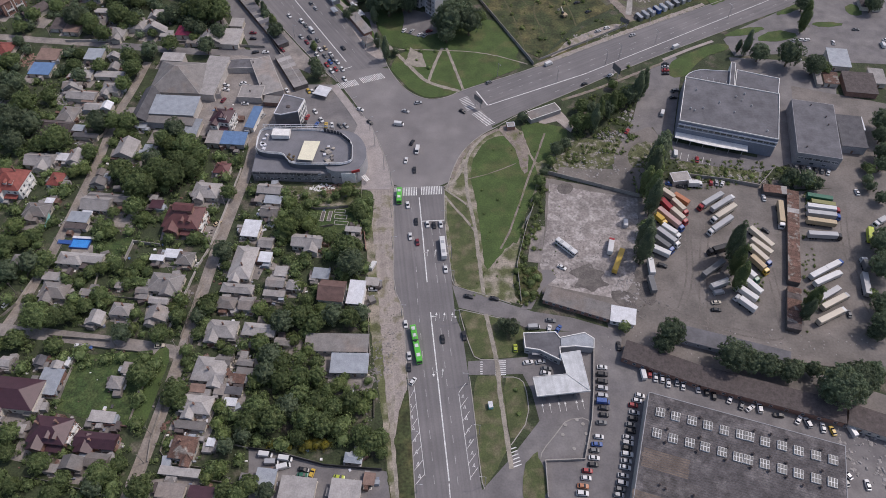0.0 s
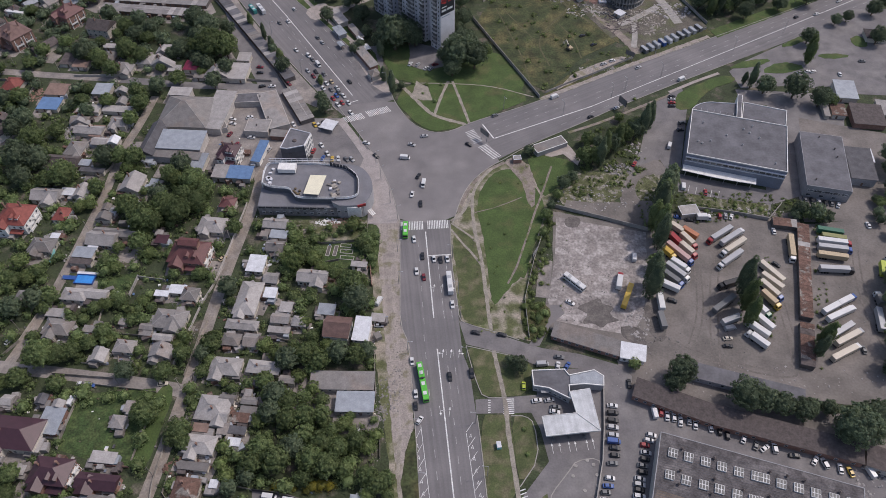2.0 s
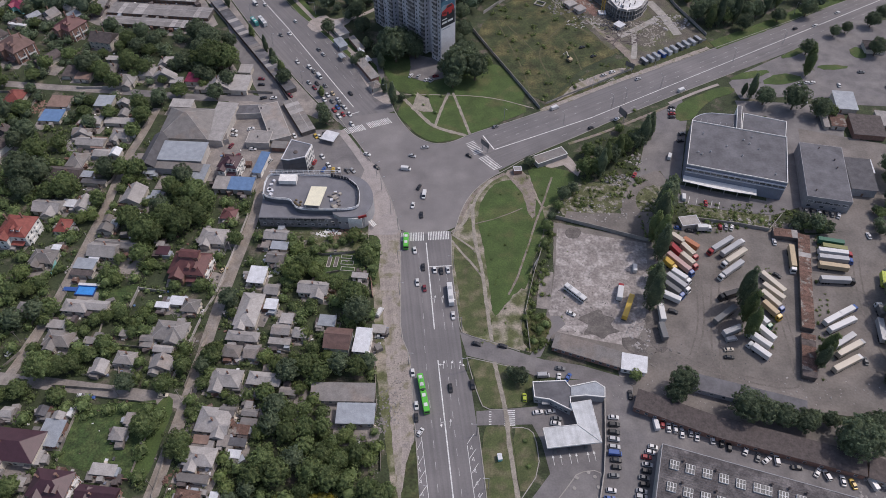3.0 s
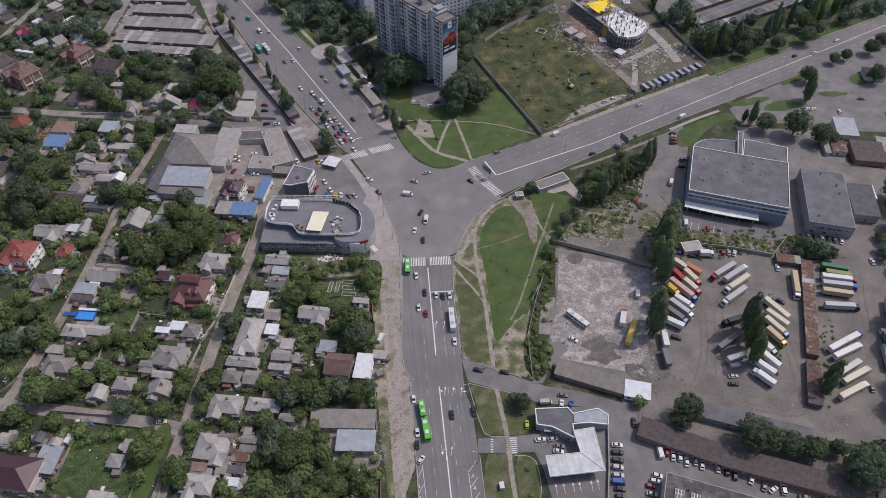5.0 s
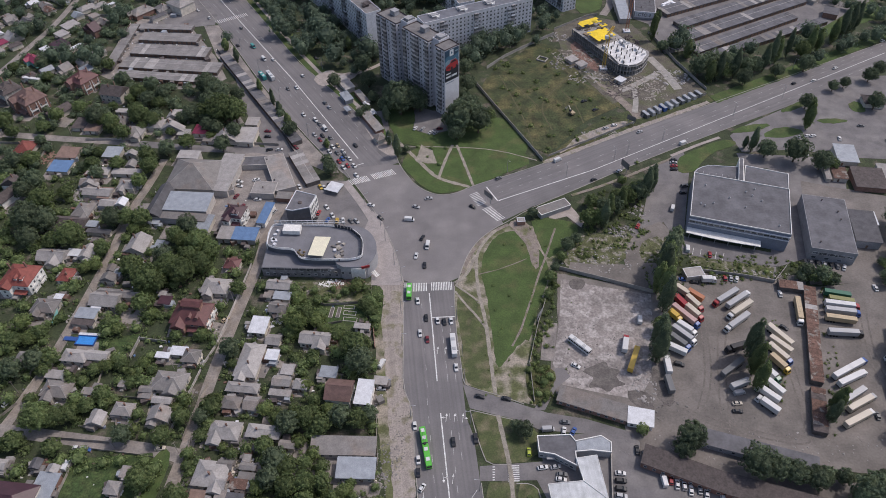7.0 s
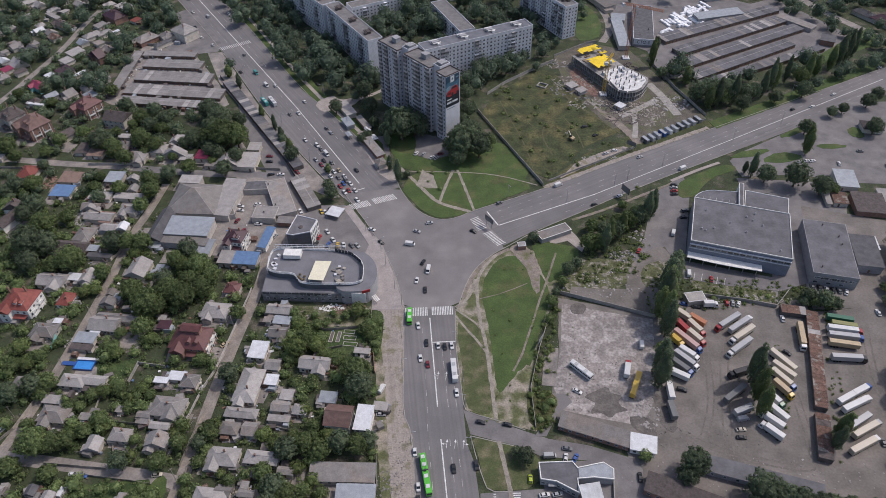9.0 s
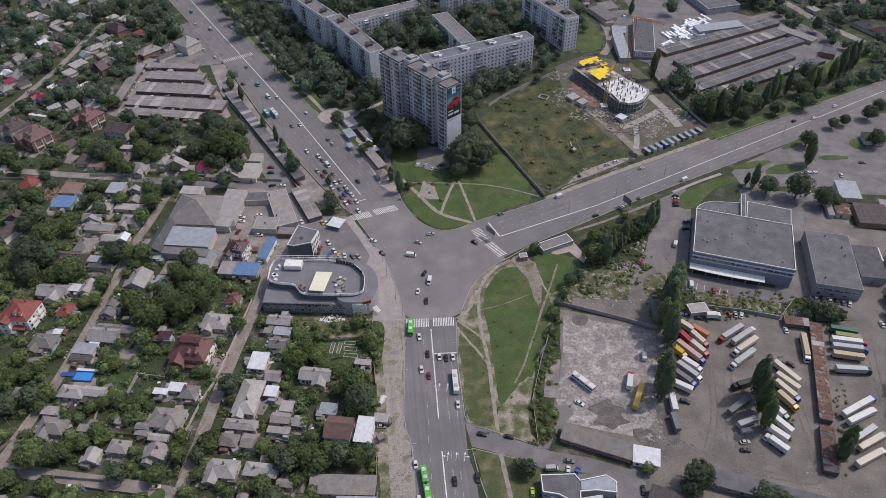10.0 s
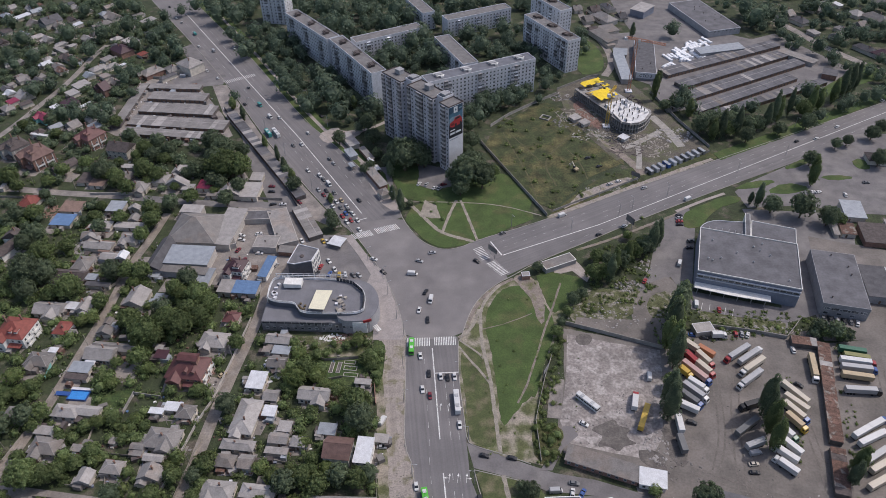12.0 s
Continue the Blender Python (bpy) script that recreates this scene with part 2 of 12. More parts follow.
def slab(name, outline, top, material, label="", bottom=-0.2, category="", curve=0):
    """A flat patch of ground with a real edge. curve: corner-rounding passes."""
    pts = [Vector(p) for p in outline]
    LAID.append(name)
    top += 0.0003 * len(LAID)
    for _ in range(curve):
        pts = [q for a, b in zip(pts, pts[1:] + pts[:1]) for q in (a.lerp(b, 0.25), a.lerp(b, 0.75))]
    if material.name in RAGGED:  # grass and trodden ground end in an uneven edge
        pts = [a.lerp(b, i / n) for a, b in zip(pts, pts[1:] + pts[:1]) for n in [max(1, int((b - a).length / 1.6))] for i in range(n)]
        pts = [p + 0.55 * noise.noise_vector(Vector((p.x * 0.42, p.y * 0.42, 0))).xy for p in pts]
    bm = bmesh.new()
    face = bm.faces.new([bm.verts.new((p.x, p.y, top)) for p in pts])
    if face.normal.z < 0 or face.calc_area() and sum(a.x * b.y - b.x * a.y for a, b in zip(pts, pts[1:] + pts[:1])) < 0:
        face.normal_flip()
    made = bmesh.ops.extrude_face_region(bm, geom=[face], use_keep_orig=True)
    low = [v for v in made["geom"] if isinstance(v, bmesh.types.BMVert)]
    for v in low:
        v.co.z = bottom
    bmesh.ops.recalc_face_normals(bm, faces=bm.faces)
    bmesh.ops.triangulate(bm, faces=[f for f in bm.faces if len(f.verts) > 4])
    return tagged(part(name, bm, material), label, category, "", "structure")


def band(name, line, width, top, material, label="", bottom=-0.2, curve=2, category=""):
    """A strip of even width along a line: a path, a lane, a kerb or a painted line."""
    pts = [Vector(p) for p in line]
    LAID.append(name)
    top += 0.0003 * len(LAID)
    if name == "lane":
        LANES.append((pts, width))
    for _ in range(curve if len(pts) > 2 else 0):
        mid = [q for a, b in zip(pts, pts[1:]) for q in (a.lerp(b, 0.25), a.lerp(b, 0.75))]
        pts = [pts[0]] + mid + [pts[-1]]
    ragged = material.name in RAGGED
    if ragged:
        pts = [a.lerp(b, i / n) for a, b in zip(pts, pts[1:]) for n in [max(1, int((b - a).length / 1.5))] for i in range(n)] + [pts[-1]]
    bm = bmesh.new()
    rows = []
    for i, p in enumerate(pts):
        d = (pts[min(i + 1, len(pts) - 1)] - pts[max(i - 1, 0)]).normalized()
        k = 1 + 0.4 * noise.noise(Vector((p.x * 0.5, p.y * 0.5, 3))) if ragged else 1
        s = Vector((-d.y, d.x)) * width / 2 * k
        if ragged:
            p = p + 0.18 * noise.noise_vector(Vector((p.x * 0.3, p.y * 0.3, 7))).xy
        rows.append([bm.verts.new((q.x, q.y, z)) for q, z in ((p + s, bottom), (p + s, top), (p - s, top), (p - s, bottom))])
    for a, b in zip(rows, rows[1:]):
        for k in range(3):
            bm.faces.new((a[k], a[k + 1], b[k + 1], b[k]))
    bm.faces.new(rows[0])
    bm.faces.new(rows[-1][::-1])
    bmesh.ops.recalc_face_normals(bm, faces=bm.faces)
    return tagged(part(name, bm, material), label, category, "", "structure")


def solid(name, line, height, thick, material, label, category="fence", z=0.0):
    """A wall or fence along a line, built of posts and panels that can be told apart."""
    pts = [Vector(p) for p in line]
    root = thing(name, pts[0].x, pts[0].y, z, 0, label, category)
    for a, b in zip(pts, pts[1:]):
        run, n = b - a, max(1, round((b - a).length / 5.0))
        turn = math.degrees(math.atan2(run.y, run.x))
        bm = bmesh.new()
        ln = run.length / n
        box(bm, 0, 0, height / 2, ln, thick, height - 0.05)
        side = [f for f in bm.faces if abs(f.normal.y) > 0.9]
        bmesh.ops.inset_individual(bm, faces=side, thickness=0.16, depth=-thick * 0.22)
        first = part("panel", bm, material, root)
        for i in range(n):
            c = a + run * ((i + 0.5) / n) - pts[0]
            m = pose(c.x, c.y, random.uniform(-0.1, 0.03), 0, random.uniform(-0.6, 0.6), turn)
            if i == 0:
                first.matrix_basis = m
            else:
                share("panel", first.data, root, m)
    return root


# ---- houses and sheds ----
def prism(bm, w, d, z0, rise, kind, over=0.45, thick=0.16):
    """A roof over a w x d plan: hip, gx / gy (ridge along x / y) or f (one slope), with thickness and eaves."""
    a, b = w / 2 + over, d / 2 + over
    base = [(-a, -b), (a, -b), (a, b), (-a, b)]
    if kind == "f":
        zs = [0.0, 0.0, rise, rise]
        top = [bm.verts.new((x, y, z0 + thick + z)) for (x, y), z in zip(base, zs)]
        low = [bm.verts.new((x, y, z0 + z)) for (x, y), z in zip(base, zs)]
        faces = [top, low[::-1]] + [[low[i], low[(i + 1) % 4], top[(i + 1) % 4], top[i]] for i in range(4)]
    else:
        top = [bm.verts.new((x, y, z0 + thick)) for x, y in base]
        low = [bm.verts.new((x, y, z0)) for x, y in base]
        if kind == "hip":
            r = max(abs(a - b), 0.4)
            ends = [(-r, 0), (r, 0)] if a >= b else [(0, -r), (0, r)]
            along = a >= b
        else:
            along = kind == "gx"
            ends = [(-a, 0), (a, 0)] if along else [(0, -b), (0, b)]
        e = [bm.verts.new((x, y, z0 + thick + rise)) for x, y in ends]
        if along:
            faces = [[top[0], top[1], e[1], e[0]], [top[1], top[2], e[1]], [top[2], top[3], e[0], e[1]], [top[3], top[0], e[0]]]
        else:
            faces = [[top[0], top[1], e[0]], [top[1], top[2], e[1], e[0]], [top[2], top[3], e[1]], [top[3], top[0], e[0], e[1]]]
        faces += [low[::-1]] + [[low[i], low[(i + 1) % 4], top[(i + 1) % 4], top[i]] for i in range(4)]
    for f in faces:
        bm.faces.new(f)
    bmesh.ops.recalc_face_normals(bm, faces=bm.faces)


FLAT_WINDOW = {}


def flat_window(w, h):
    """One window as a single mesh: a white frame with the dark pane set back in it."""
    if (w, h) not in FLAT_WINDOW:
        bm = bmesh.new()
        box(bm, 0, 0, 0, w, 0.14, h)
        front = [f for f in bm.faces if f.normal.y < -0.9]
        bmesh.ops.inset_region(bm, faces=front, thickness=0.11, depth=0)
        front = [f for f in bm.faces if f.normal.y < -0.9 and abs(f.calc_center_median().x) < 0.01 and abs(f.calc_center_median().z) < 0.01]
        bmesh.ops.inset_region(bm, faces=front, thickness=0.001, depth=-0.06)
        for f in bm.faces:
            f.material_index = int(f in front)
        me = bpy.data.meshes.new("window")
        bm.to_mesh(me)
        bm.free()
        me.materials.append(FRAME), me.materials.append(GLASS)
        FLAT_WINDOW[w, h] = me
    return FLAT_WINDOW[w, h]


def window_on(parent, x, y, z, turn, w=1.3, h=1.4):
    return share("window", flat_window(w, h), parent, pose(x, y, z, 0, 0, turn))


COLOUR_WORDS = {"slate": "grey slate", "pale": "pale weathered slate", "white": "white sheet-metal", "dark": "dark felt", "brown": "brown tile",
                "maroon": "maroon metal-tile", "wine": "wine-red tile", "terracotta": "brown-red tile", "red": "red tile", "magenta": "crimson sheet", "blue": "blue sheet-metal", "zinc": "zinc sheet",
                "rust": "rusty sheet", "orange": "orange sheet", "felt": "grey felt"}
SHAPE_WORDS = {"hip": "hipped", "gx": "gabled", "gy": "gabled", "f": "lean-to"}


def house(x, y, w, d, turn, kind="hip", roof="slate", high=2.9, wall="plaster", chimneys=1, panes=2, use="house"):
    storeys = max(1, int(high // 2.7)) if use == "house" else 1
    small = use == "house" and (w * d < 45 or kind == "f" and high < 2.8)
    name, cat = ("shed", "shed") if small else (use, use.replace("_", " "))
    label = f"{'small' if small else ('two-storey' if storeys > 1 else 'low' if use != 'house' else 'one-storey')} {wall if wall != 'plaster' else 'plastered'} {name.replace('_', ' ')} with a {COLOUR_WORDS[roof]} {SHAPE_WORDS[kind]} roof"
    FOOT.append((x, y, 0.5 * math.hypot(w, d)))
    root = thing(name, x, y, 0, turn, label, cat, "houses of the quarter" if not small else "sheds in the yards")
    rise = {"hip": 0.30, "gx": 0.34, "gy": 0.34, "f": 0.06}[kind] * (d if kind in ("gx", "f") else w if kind == "gy" else min(w, d))
    bm = bmesh.new()
    box(bm, 0, 0, high / 2, w, d, high)
    if kind in ("gx", "gy"):
        r = rise * 0.92
        if kind == "gx":
            ends = [[(s * w / 2, -d / 2, high), (s * w / 2, d / 2, high), (s * w / 2, 0, high + r)] for s in (-1, 1)]
        else:
            ends = [[(-w / 2, s * d / 2, high), (w / 2, s * d / 2, high), (0, s * d / 2, high + r)] for s in (-1, 1)]
        for e in ends:
            bm.faces.new([bm.verts.new(p) for p in e])
    box(bm, 0, 0, 0.2, w + 0.16, d + 0.16, 0.4)
    rng = random.Random(int(abs(x * 131 + y * 17)))
    wing = None
    if use == "house" and kind != "f" and min(w, d) > 5.5 and rng.random() < (0.7 if roof in ("slate", "pale") else 0.35):
        ww, wd = w * rng.uniform(0.35, 0.5), rng.uniform(1.6, 3.2)
        wing = (rng.choice((-1, 1)) * (w - ww) / 2 * rng.uniform(0.6, 0.98), -d / 2 - wd / 2, ww, wd, high * 0.94, 0.36 * ww)
        wx, wy, ww, wd, wh, wr = wing
        box(bm, wx, wy, wh / 2, ww, wd, wh)
        bm.faces.new([bm.verts.new(p) for p in ((wx - ww / 2, wy - wd / 2, wh), (wx + ww / 2, wy - wd / 2, wh), (wx, wy - wd / 2, wh + wr * 0.9))])
    part("wall", bm, WALLS[wall], root)
    bm = bmesh.new()
    prism(bm, w, d, high, rise, kind)
    if wing:
        sub = bmesh.new()
        wx, wy, ww, wd, wh, wr = wing
        prism(sub, ww, wd + min(d * 0.8, ww), wh, min(wr, rise * 0.92), "gy", 0.35)
        bmesh.ops.translate(sub, verts=sub.verts, vec=(wx, wy + min(d * 0.8, ww) / 2, 0))
        extra = bpy.data.meshes.new("wing")
        sub.to_mesh(extra)
        sub.free()
        bm.from_mesh(extra)
        bpy.data.meshes.remove(extra)
    rf = part("roof", bm, ROOFS[roof], root)
    if kind != "f" and not small:
        bm = bmesh.new()
        if kind == "gy" or (kind == "hip" and d > w):
            box(bm, 0, 0, high + rise + 0.17, 0.3, max(d - w if kind == "hip" else d, 0.6), 0.1)
        else:
            box(bm, 0, 0, high + rise + 0.17, max(w - d if kind == "hip" else w, 0.6), 0.3, 0.1)
        if kind == "hip":
            a, b, r = w / 2 + 0.45, d / 2 + 0.45, max(abs(w - d) / 2, 0.4)
            for sx in (-1, 1):
                for sy in (-1, 1):
                    p = Vector((sx * a, sy * b, high + 0.18))
                    q = Vector((sx * r, 0, high + rise + 0.18)) if w >= d else Vector((0, sy * r, high + rise + 0.18))
                    bmesh.ops.create_cube(bm, size=1.0, matrix=Matrix.Translation((p + q) / 2) @ (q - p).to_track_quat("X", "Z").to_matrix().to_4x4() @ Matrix.Diagonal(((q - p).length, 0.24, 0.08, 1)))
        ob = part("ridge_cap", bm, ROOFS["pale"] if roof in ("slate", "pale") else ROOFS[roof])
        ob.parent = rf
    if chimneys and not small:
        for _ in range(chimneys):
            cx, cy = rng.uniform(-0.25, 0.25) * w, rng.uniform(-0.2, 0.25) * d
            bm = bmesh.new()
            box(bm, cx, cy, high + rise * 0.75 + 0.3, 0.55, 0.55, rise * 0.9 + 1.0)
            box(bm, cx, cy, high + rise * 1.2 + 0.85, 0.75, 0.75, 0.14)
            part("chimney", bm, BRICK, root)
    if not small and panes and (y < 250 or storeys > 1):
        for s in range(storeys):
            z = 1.55 + 2.8 * s
            n = max(1 if y > 430 else 2, min(4 if use == "house" and y < 430 else 9 if y < 430 else 2, int(w // 3.2)))
            for i in range(n):
                window_on(root, (i + 0.5 - n / 2) * w / n, -d / 2 - 0.03, z, 0)
            if panes > 1:
                side = 1 if x < 0 else -1
                window_on(root, side * (w / 2 + 0.03), d * rng.uniform(-0.2, 0.2), z, 90 * side)
    if w > 3.2 and y < 470:
        bm = bmesh.new()
        box(bm, rng.uniform(-0.3, 0.3) * w, -d / 2 - 0.04, 1.05, 1.0 if not small else 0.9, 0.1, 2.1)
        part("door", bm, DOOR, root)
    return root


def villa(x, y, w, d, turn, roof, wall, high=5.8, upper=False):
    """A large two-storey family house: hipped main roof, gabled front wing, dormers, side balconies and a porch."""
    kind = {"brick": "red brick", "white": "white rendered"}.get(wall, wall)
    root = thing("villa", x, y, 0, turn, f"large two-storey {kind} house with a {COLOUR_WORDS[roof]} roof and balconies", "house", "houses of the quarter")
    FOOT.append((x, y, 0.5 * math.hypot(w, d)))
    cover, rise = ROOFS[roof], 0.36 * min(w, d)
    wx, ww, wd = -0.22 * w, 0.36 * w, 3.0
    bm = bmesh.new()
    box(bm, 0, 0, high / 2, w, d, high)
    box(bm, wx, -d / 2 - wd / 2, high * 0.48, ww, wd, high * 0.96)
    bm.faces.new([bm.verts.new(p) for p in ((wx - ww / 2, -d / 2 - wd, high * 0.96), (wx + ww / 2, -d / 2 - wd, high * 0.96), (wx, -d / 2 - wd, high * 0.96 + 0.36 * ww))])
    part("wall", bm, WALLS[wall], root)
    bm = bmesh.new()
    prism(bm, w, d, high, rise, "hip")
    part("roof", bm, cover, root)
    bm = bmesh.new()
    prism(bm, ww, wd + d * 0.4, high * 0.96, 0.38 * ww, "gy", 0.4)
    part("wing_roof", bm, cover, root).matrix_basis = pose(wx, -d / 2 - wd / 2 + d * 0.2, 0)
    if upper:
        bm = bmesh.new()
        box(bm, 0.05 * w, 0.12 * d, high + rise * 0.75, w * 0.5, d * 0.3, rise * 0.9)
        part("upper_storey", bm, WALLS[wall], root)
        bm = bmesh.new()
        prism(bm, w * 0.5, d * 0.3, high + rise * 1.2, 1.3, "gx", 0.5)
        part("upper_roof", bm, cover, root).matrix_basis = pose(0.05 * w, 0.12 * d, 0)
    for k, dx in enumerate((0.06, 0.26)):
        bm = bmesh.new()
        box(bm, dx * w, -d * 0.27, high + rise * 0.42, 1.7, 2.6, 1.5)
        dormer = part("dormer", bm, WALLS[wall], root)
        bm = bmesh.new()
        prism(bm, 1.7, 2.6, high + rise * 0.42 + 0.75, 0.7, "gy", 0.25, 0.1)
        part("dormer_roof", bm, cover, dormer).matrix_basis = pose(dx * w, -d * 0.27, 0)
    for s in range(2):
        for by in (-0.24, 0.2):
            bm = bmesh.new()
            box(bm, w / 2 + 0.75, by * d, 0.5 + 2.8 * s, 1.5, d * 0.3, 0.2)
            balcony = part("balcony", bm, WALLS["white"], root)
            bm = bmesh.new()
            box(bm, w / 2 + 1.45, by * d, 1.05 + 2.8 * s, 0.1, d * 0.3, 0.9)
            part("balustrade", bm, WALLS["white"] if s else WALLS[wall], balcony)
        for wy in (-0.36, -0.12, 0.12, 0.36):
            window_on(root, w / 2 + 0.03, wy * d, 1.7 + 2.8 * s, 90)
        for wz in (-0.08, 0.14, 0.36):
            window_on(root, wz * w, -d / 2 - 0.03, 1.7 + 2.8 * s, 0)
        window_on(root, wx, -d / 2 - wd - 0.03, 1.7 + 2.8 * s, 0)
    for by in (-0.4, -0.08, 0.04, 0.36):
        bm = bmesh.new()
        box(bm, w / 2 + 1.4, by * d, high / 2, 0.28, 0.28, high)
        part("column", bm, WALLS["white"], root)
    bm = bmesh.new()
    prism(bm, w * 0.4, 2.4, 2.7, 0.5, "f", 0.3)
    part("porch_roof", bm, cover, root).matrix_basis = pose(0.22 * w, -d / 2 - 1.2, 0)
    for cx, cy in ((-0.3, 0.1), (0.2, 0.22)):
        bm = bmesh.new()
        box(bm, cx * w, cy * d, high + rise * 0.8, 0.7, 0.7, rise * 1.1)
        box(bm, cx * w, cy * d, high + rise * 1.35, 0.9, 0.9, 0.16)
        part("chimney", bm, BRICK, root)
    bm = bmesh.new()
    box(bm, 0.3 * w, -d / 2 - 0.05, 1.1, 1.1, 0.12, 2.2)
    part("door", bm, DOOR, root)
    return root


# ---- trees ----
def crown_mesh(name, seed, rx, rz, zc, clumps, cards, material, size=0.115, core=0.8):
    """A crown: many leafy twigs spread over boughs that swell and sink, round a shaded core."""
    rng = np.random.RandomState(seed)
    i = np.arange(clumps) + 0.5
    up = 1 - 1.42 * i / clumps
    a = i * 2.39996 + rng.uniform(-0.5, 0.5, clumps)
    flat = np.sqrt(1 - up * up)
    d = np.stack([flat * np.cos(a), flat * np.sin(a), up], 1) + rng.normal(size=(clumps, 3)) * 0.16
    d /= np.linalg.norm(d, axis=1)[:, None]
    bough = np.array([noise.noise(Vector(v) * 2.1 + Vector((seed * 3.7, 0, 0))) for v in d])
    rad = rng.uniform(0.76, 0.95, clumps) * (1 + 0.3 * bough)
    cen = d * rad[:, None] * (rx, rx, rz) + (0, 0, zc)
    if rz > 1.6 * rx:  # columnar crowns keep their width over most of the height
        t, a = np.linspace(-0.95, 0.97, clumps), rng.uniform(0, 6.283, clumps)
        wide = (1 - t * t) ** 0.42 * rng.uniform(0.3, 0.85, clumps) * (1 - 0.3 * (t > 0.35)) * (1 + 0.3 * np.sin(7 * t + seed + 2 * a)) * rx
        cen = np.stack([wide * np.cos(a), wide * np.sin(a), zc + t * rz], 1)
        d = np.stack([np.cos(a), np.sin(a), 0.4 + 0 * a], 1)
        d /= np.linalg.norm(d, axis=1)[:, None]
    cr = rng.uniform(0.7, 1.3, clumps) * (1.5 if rz <= 1.6 * rx else 1.9) / math.sqrt(clumps) * rx
    tall = np.array((1.0, 1.0, 0.85 if rz <= 1.6 * rx else 1.9))
    n = clumps * cards
    own = np.repeat(np.arange(clumps), cards)
    q = rng.normal(size=(n, 3)) + d[own] * 0.9
    q /= np.linalg.norm(q, axis=1)[:, None]
    pos = cen[own] + q * tall * (cr[own] * rng.uniform(0.86, 1.2, n))[:, None]
    nor = q * 0.7 + d[own] * 0.5 + rng.normal(size=(n, 3)) * 0.42
    nor /= np.linalg.norm(nor, axis=1)[:, None]
    side = np.cross(nor, rng.normal(size=(n, 3)))
    side /= np.linalg.norm(side, axis=1)[:, None]
    lift = np.cross(nor, side)
    s = (size * rng.uniform(0.6, 1.3, n))[:, None] * rx
    verts = np.stack([pos - side * s - lift * s * 0.5, pos + side * s - lift * s * 0.6, pos + lift * s], 1).reshape(-1, 3)

    def ball(fine):
        bm = bmesh.new()
        bmesh.ops.create_icosphere(bm, subdivisions=fine, radius=1.0)
        out = np.array([tuple(v.co) for v in bm.verts]), [tuple(v.index for v in f.verts) for f in bm.faces]
        bm.free()
        return out
    bv, bf = ball(2 if clumps > 12 else 1)
    wave = np.array([0.9 + 0.3 * noise.noise(Vector(v) * 2.1 + Vector((seed * 3.7, 0, 0))) for v in bv])
    k = core * (1.1 if rz > 1.6 * rx else 1.0)
    vs, fs = [bv * wave[:, None] * (rx * k, rx * k, rz * k) + (0, 0, zc)], list(bf)
    off = len(bv)
    smooth = len(fs)
    vs.append(verts)
    fs += [(j, j + 1, j + 2) for j in range(off, off + 3 * n, 3)]
    me = bpy.data.meshes.new(name)
    me.from_pydata(np.concatenate(vs).tolist(), [], fs)
    me.polygons.foreach_set("use_smooth", [f < smooth for f in range(len(fs))])
    me.materials.append(material)
    return me


def trunk_mesh(high, radius, limbs, spread, seed):
    rng = random.Random(seed)
    bm = bmesh.new()
    bmesh.ops.create_cone(bm, cap_ends=True, segments=7, radius1=radius, radius2=radius * 0.55, depth=high,
                          matrix=pose(0, 0, high / 2))
    for i in range(limbs):
        a = i * 360 / max(limbs, 1) + rng.uniform(-30, 30)
        bmesh.ops.create_cone(bm, cap_ends=True, segments=5, radius1=radius * 0.5, radius2=radius * 0.15, depth=spread,
                              matrix=pose(0, 0, high * rng.uniform(0.7, 0.95), 0, 0, a) @ pose(0, 0, 0, 48, 0, 0) @ pose(0, 0, spread / 2))
    me = bpy.data.meshes.new("trunk")
    bm.to_mesh(me)
    bm.free()
    me.materials.append(BARK)
    return me


TREE_KINDS = {
    # name: (label, category, crown meshes, trunk)
    "tree": ("broad leafy deciduous tree with a full green crown", [("tree", 3, 1.0, 0.88, 1.15, 105, 19, LEAF), ("tree", 8, 1.0, 0.95, 1.2, 105, 19, LEAF),
             ("tree", 15, 1.0, 0.8, 1.1, 105, 19, LEAF), ("tree", 22, 1.0, 1.05, 1.25, 105, 19, LEAF_DARK)], (1.2, 0.07, 5, 0.8)),
    "dark_tree": ("dense dark green deciduous tree", [("tree", 31, 1.0, 1.0, 1.2, 105, 19, LEAF_DARK), ("tree", 37, 1.0, 1.15, 1.35, 105, 19, LEAF_DARK)], (1.3, 0.08, 5, 0.9)),
    "fruit_tree": ("low fruit tree with bright green leaves", [("tree", 41, 1.0, 0.75, 1.0, 80, 17, LEAF_LIGHT), ("tree", 46, 1.0, 0.7, 0.95, 80, 17, LEAF)], (1.0, 0.07, 4, 0.7)),
    "poplar": ("tall narrow poplar with dense foliage", [("tree", 51, 1.0, 3.1, 3.4, 150, 19, LEAF_DARK), ("tree", 57, 1.0, 2.7, 3.0, 140, 19, LEAF)], (2.6, 0.1, 4, 1.1)),
    "bush": ("rounded green bush on the open ground", [("bush", 61, 1.0, 0.6, 0.5, 30, 12, LEAF), ("bush", 66, 1.0, 0.65, 0.5, 30, 12, LEAF_LIGHT)], (0.5, 0.05, 4, 0.5)),
    "yellow_bush": ("bush covered in yellow blossom", [("bush", 71, 1.0, 0.6, 0.5, 30, 12, LEAF_YELLOW)], (0.5, 0.05, 4, 0.5)),
}
TREE_MADE = {}


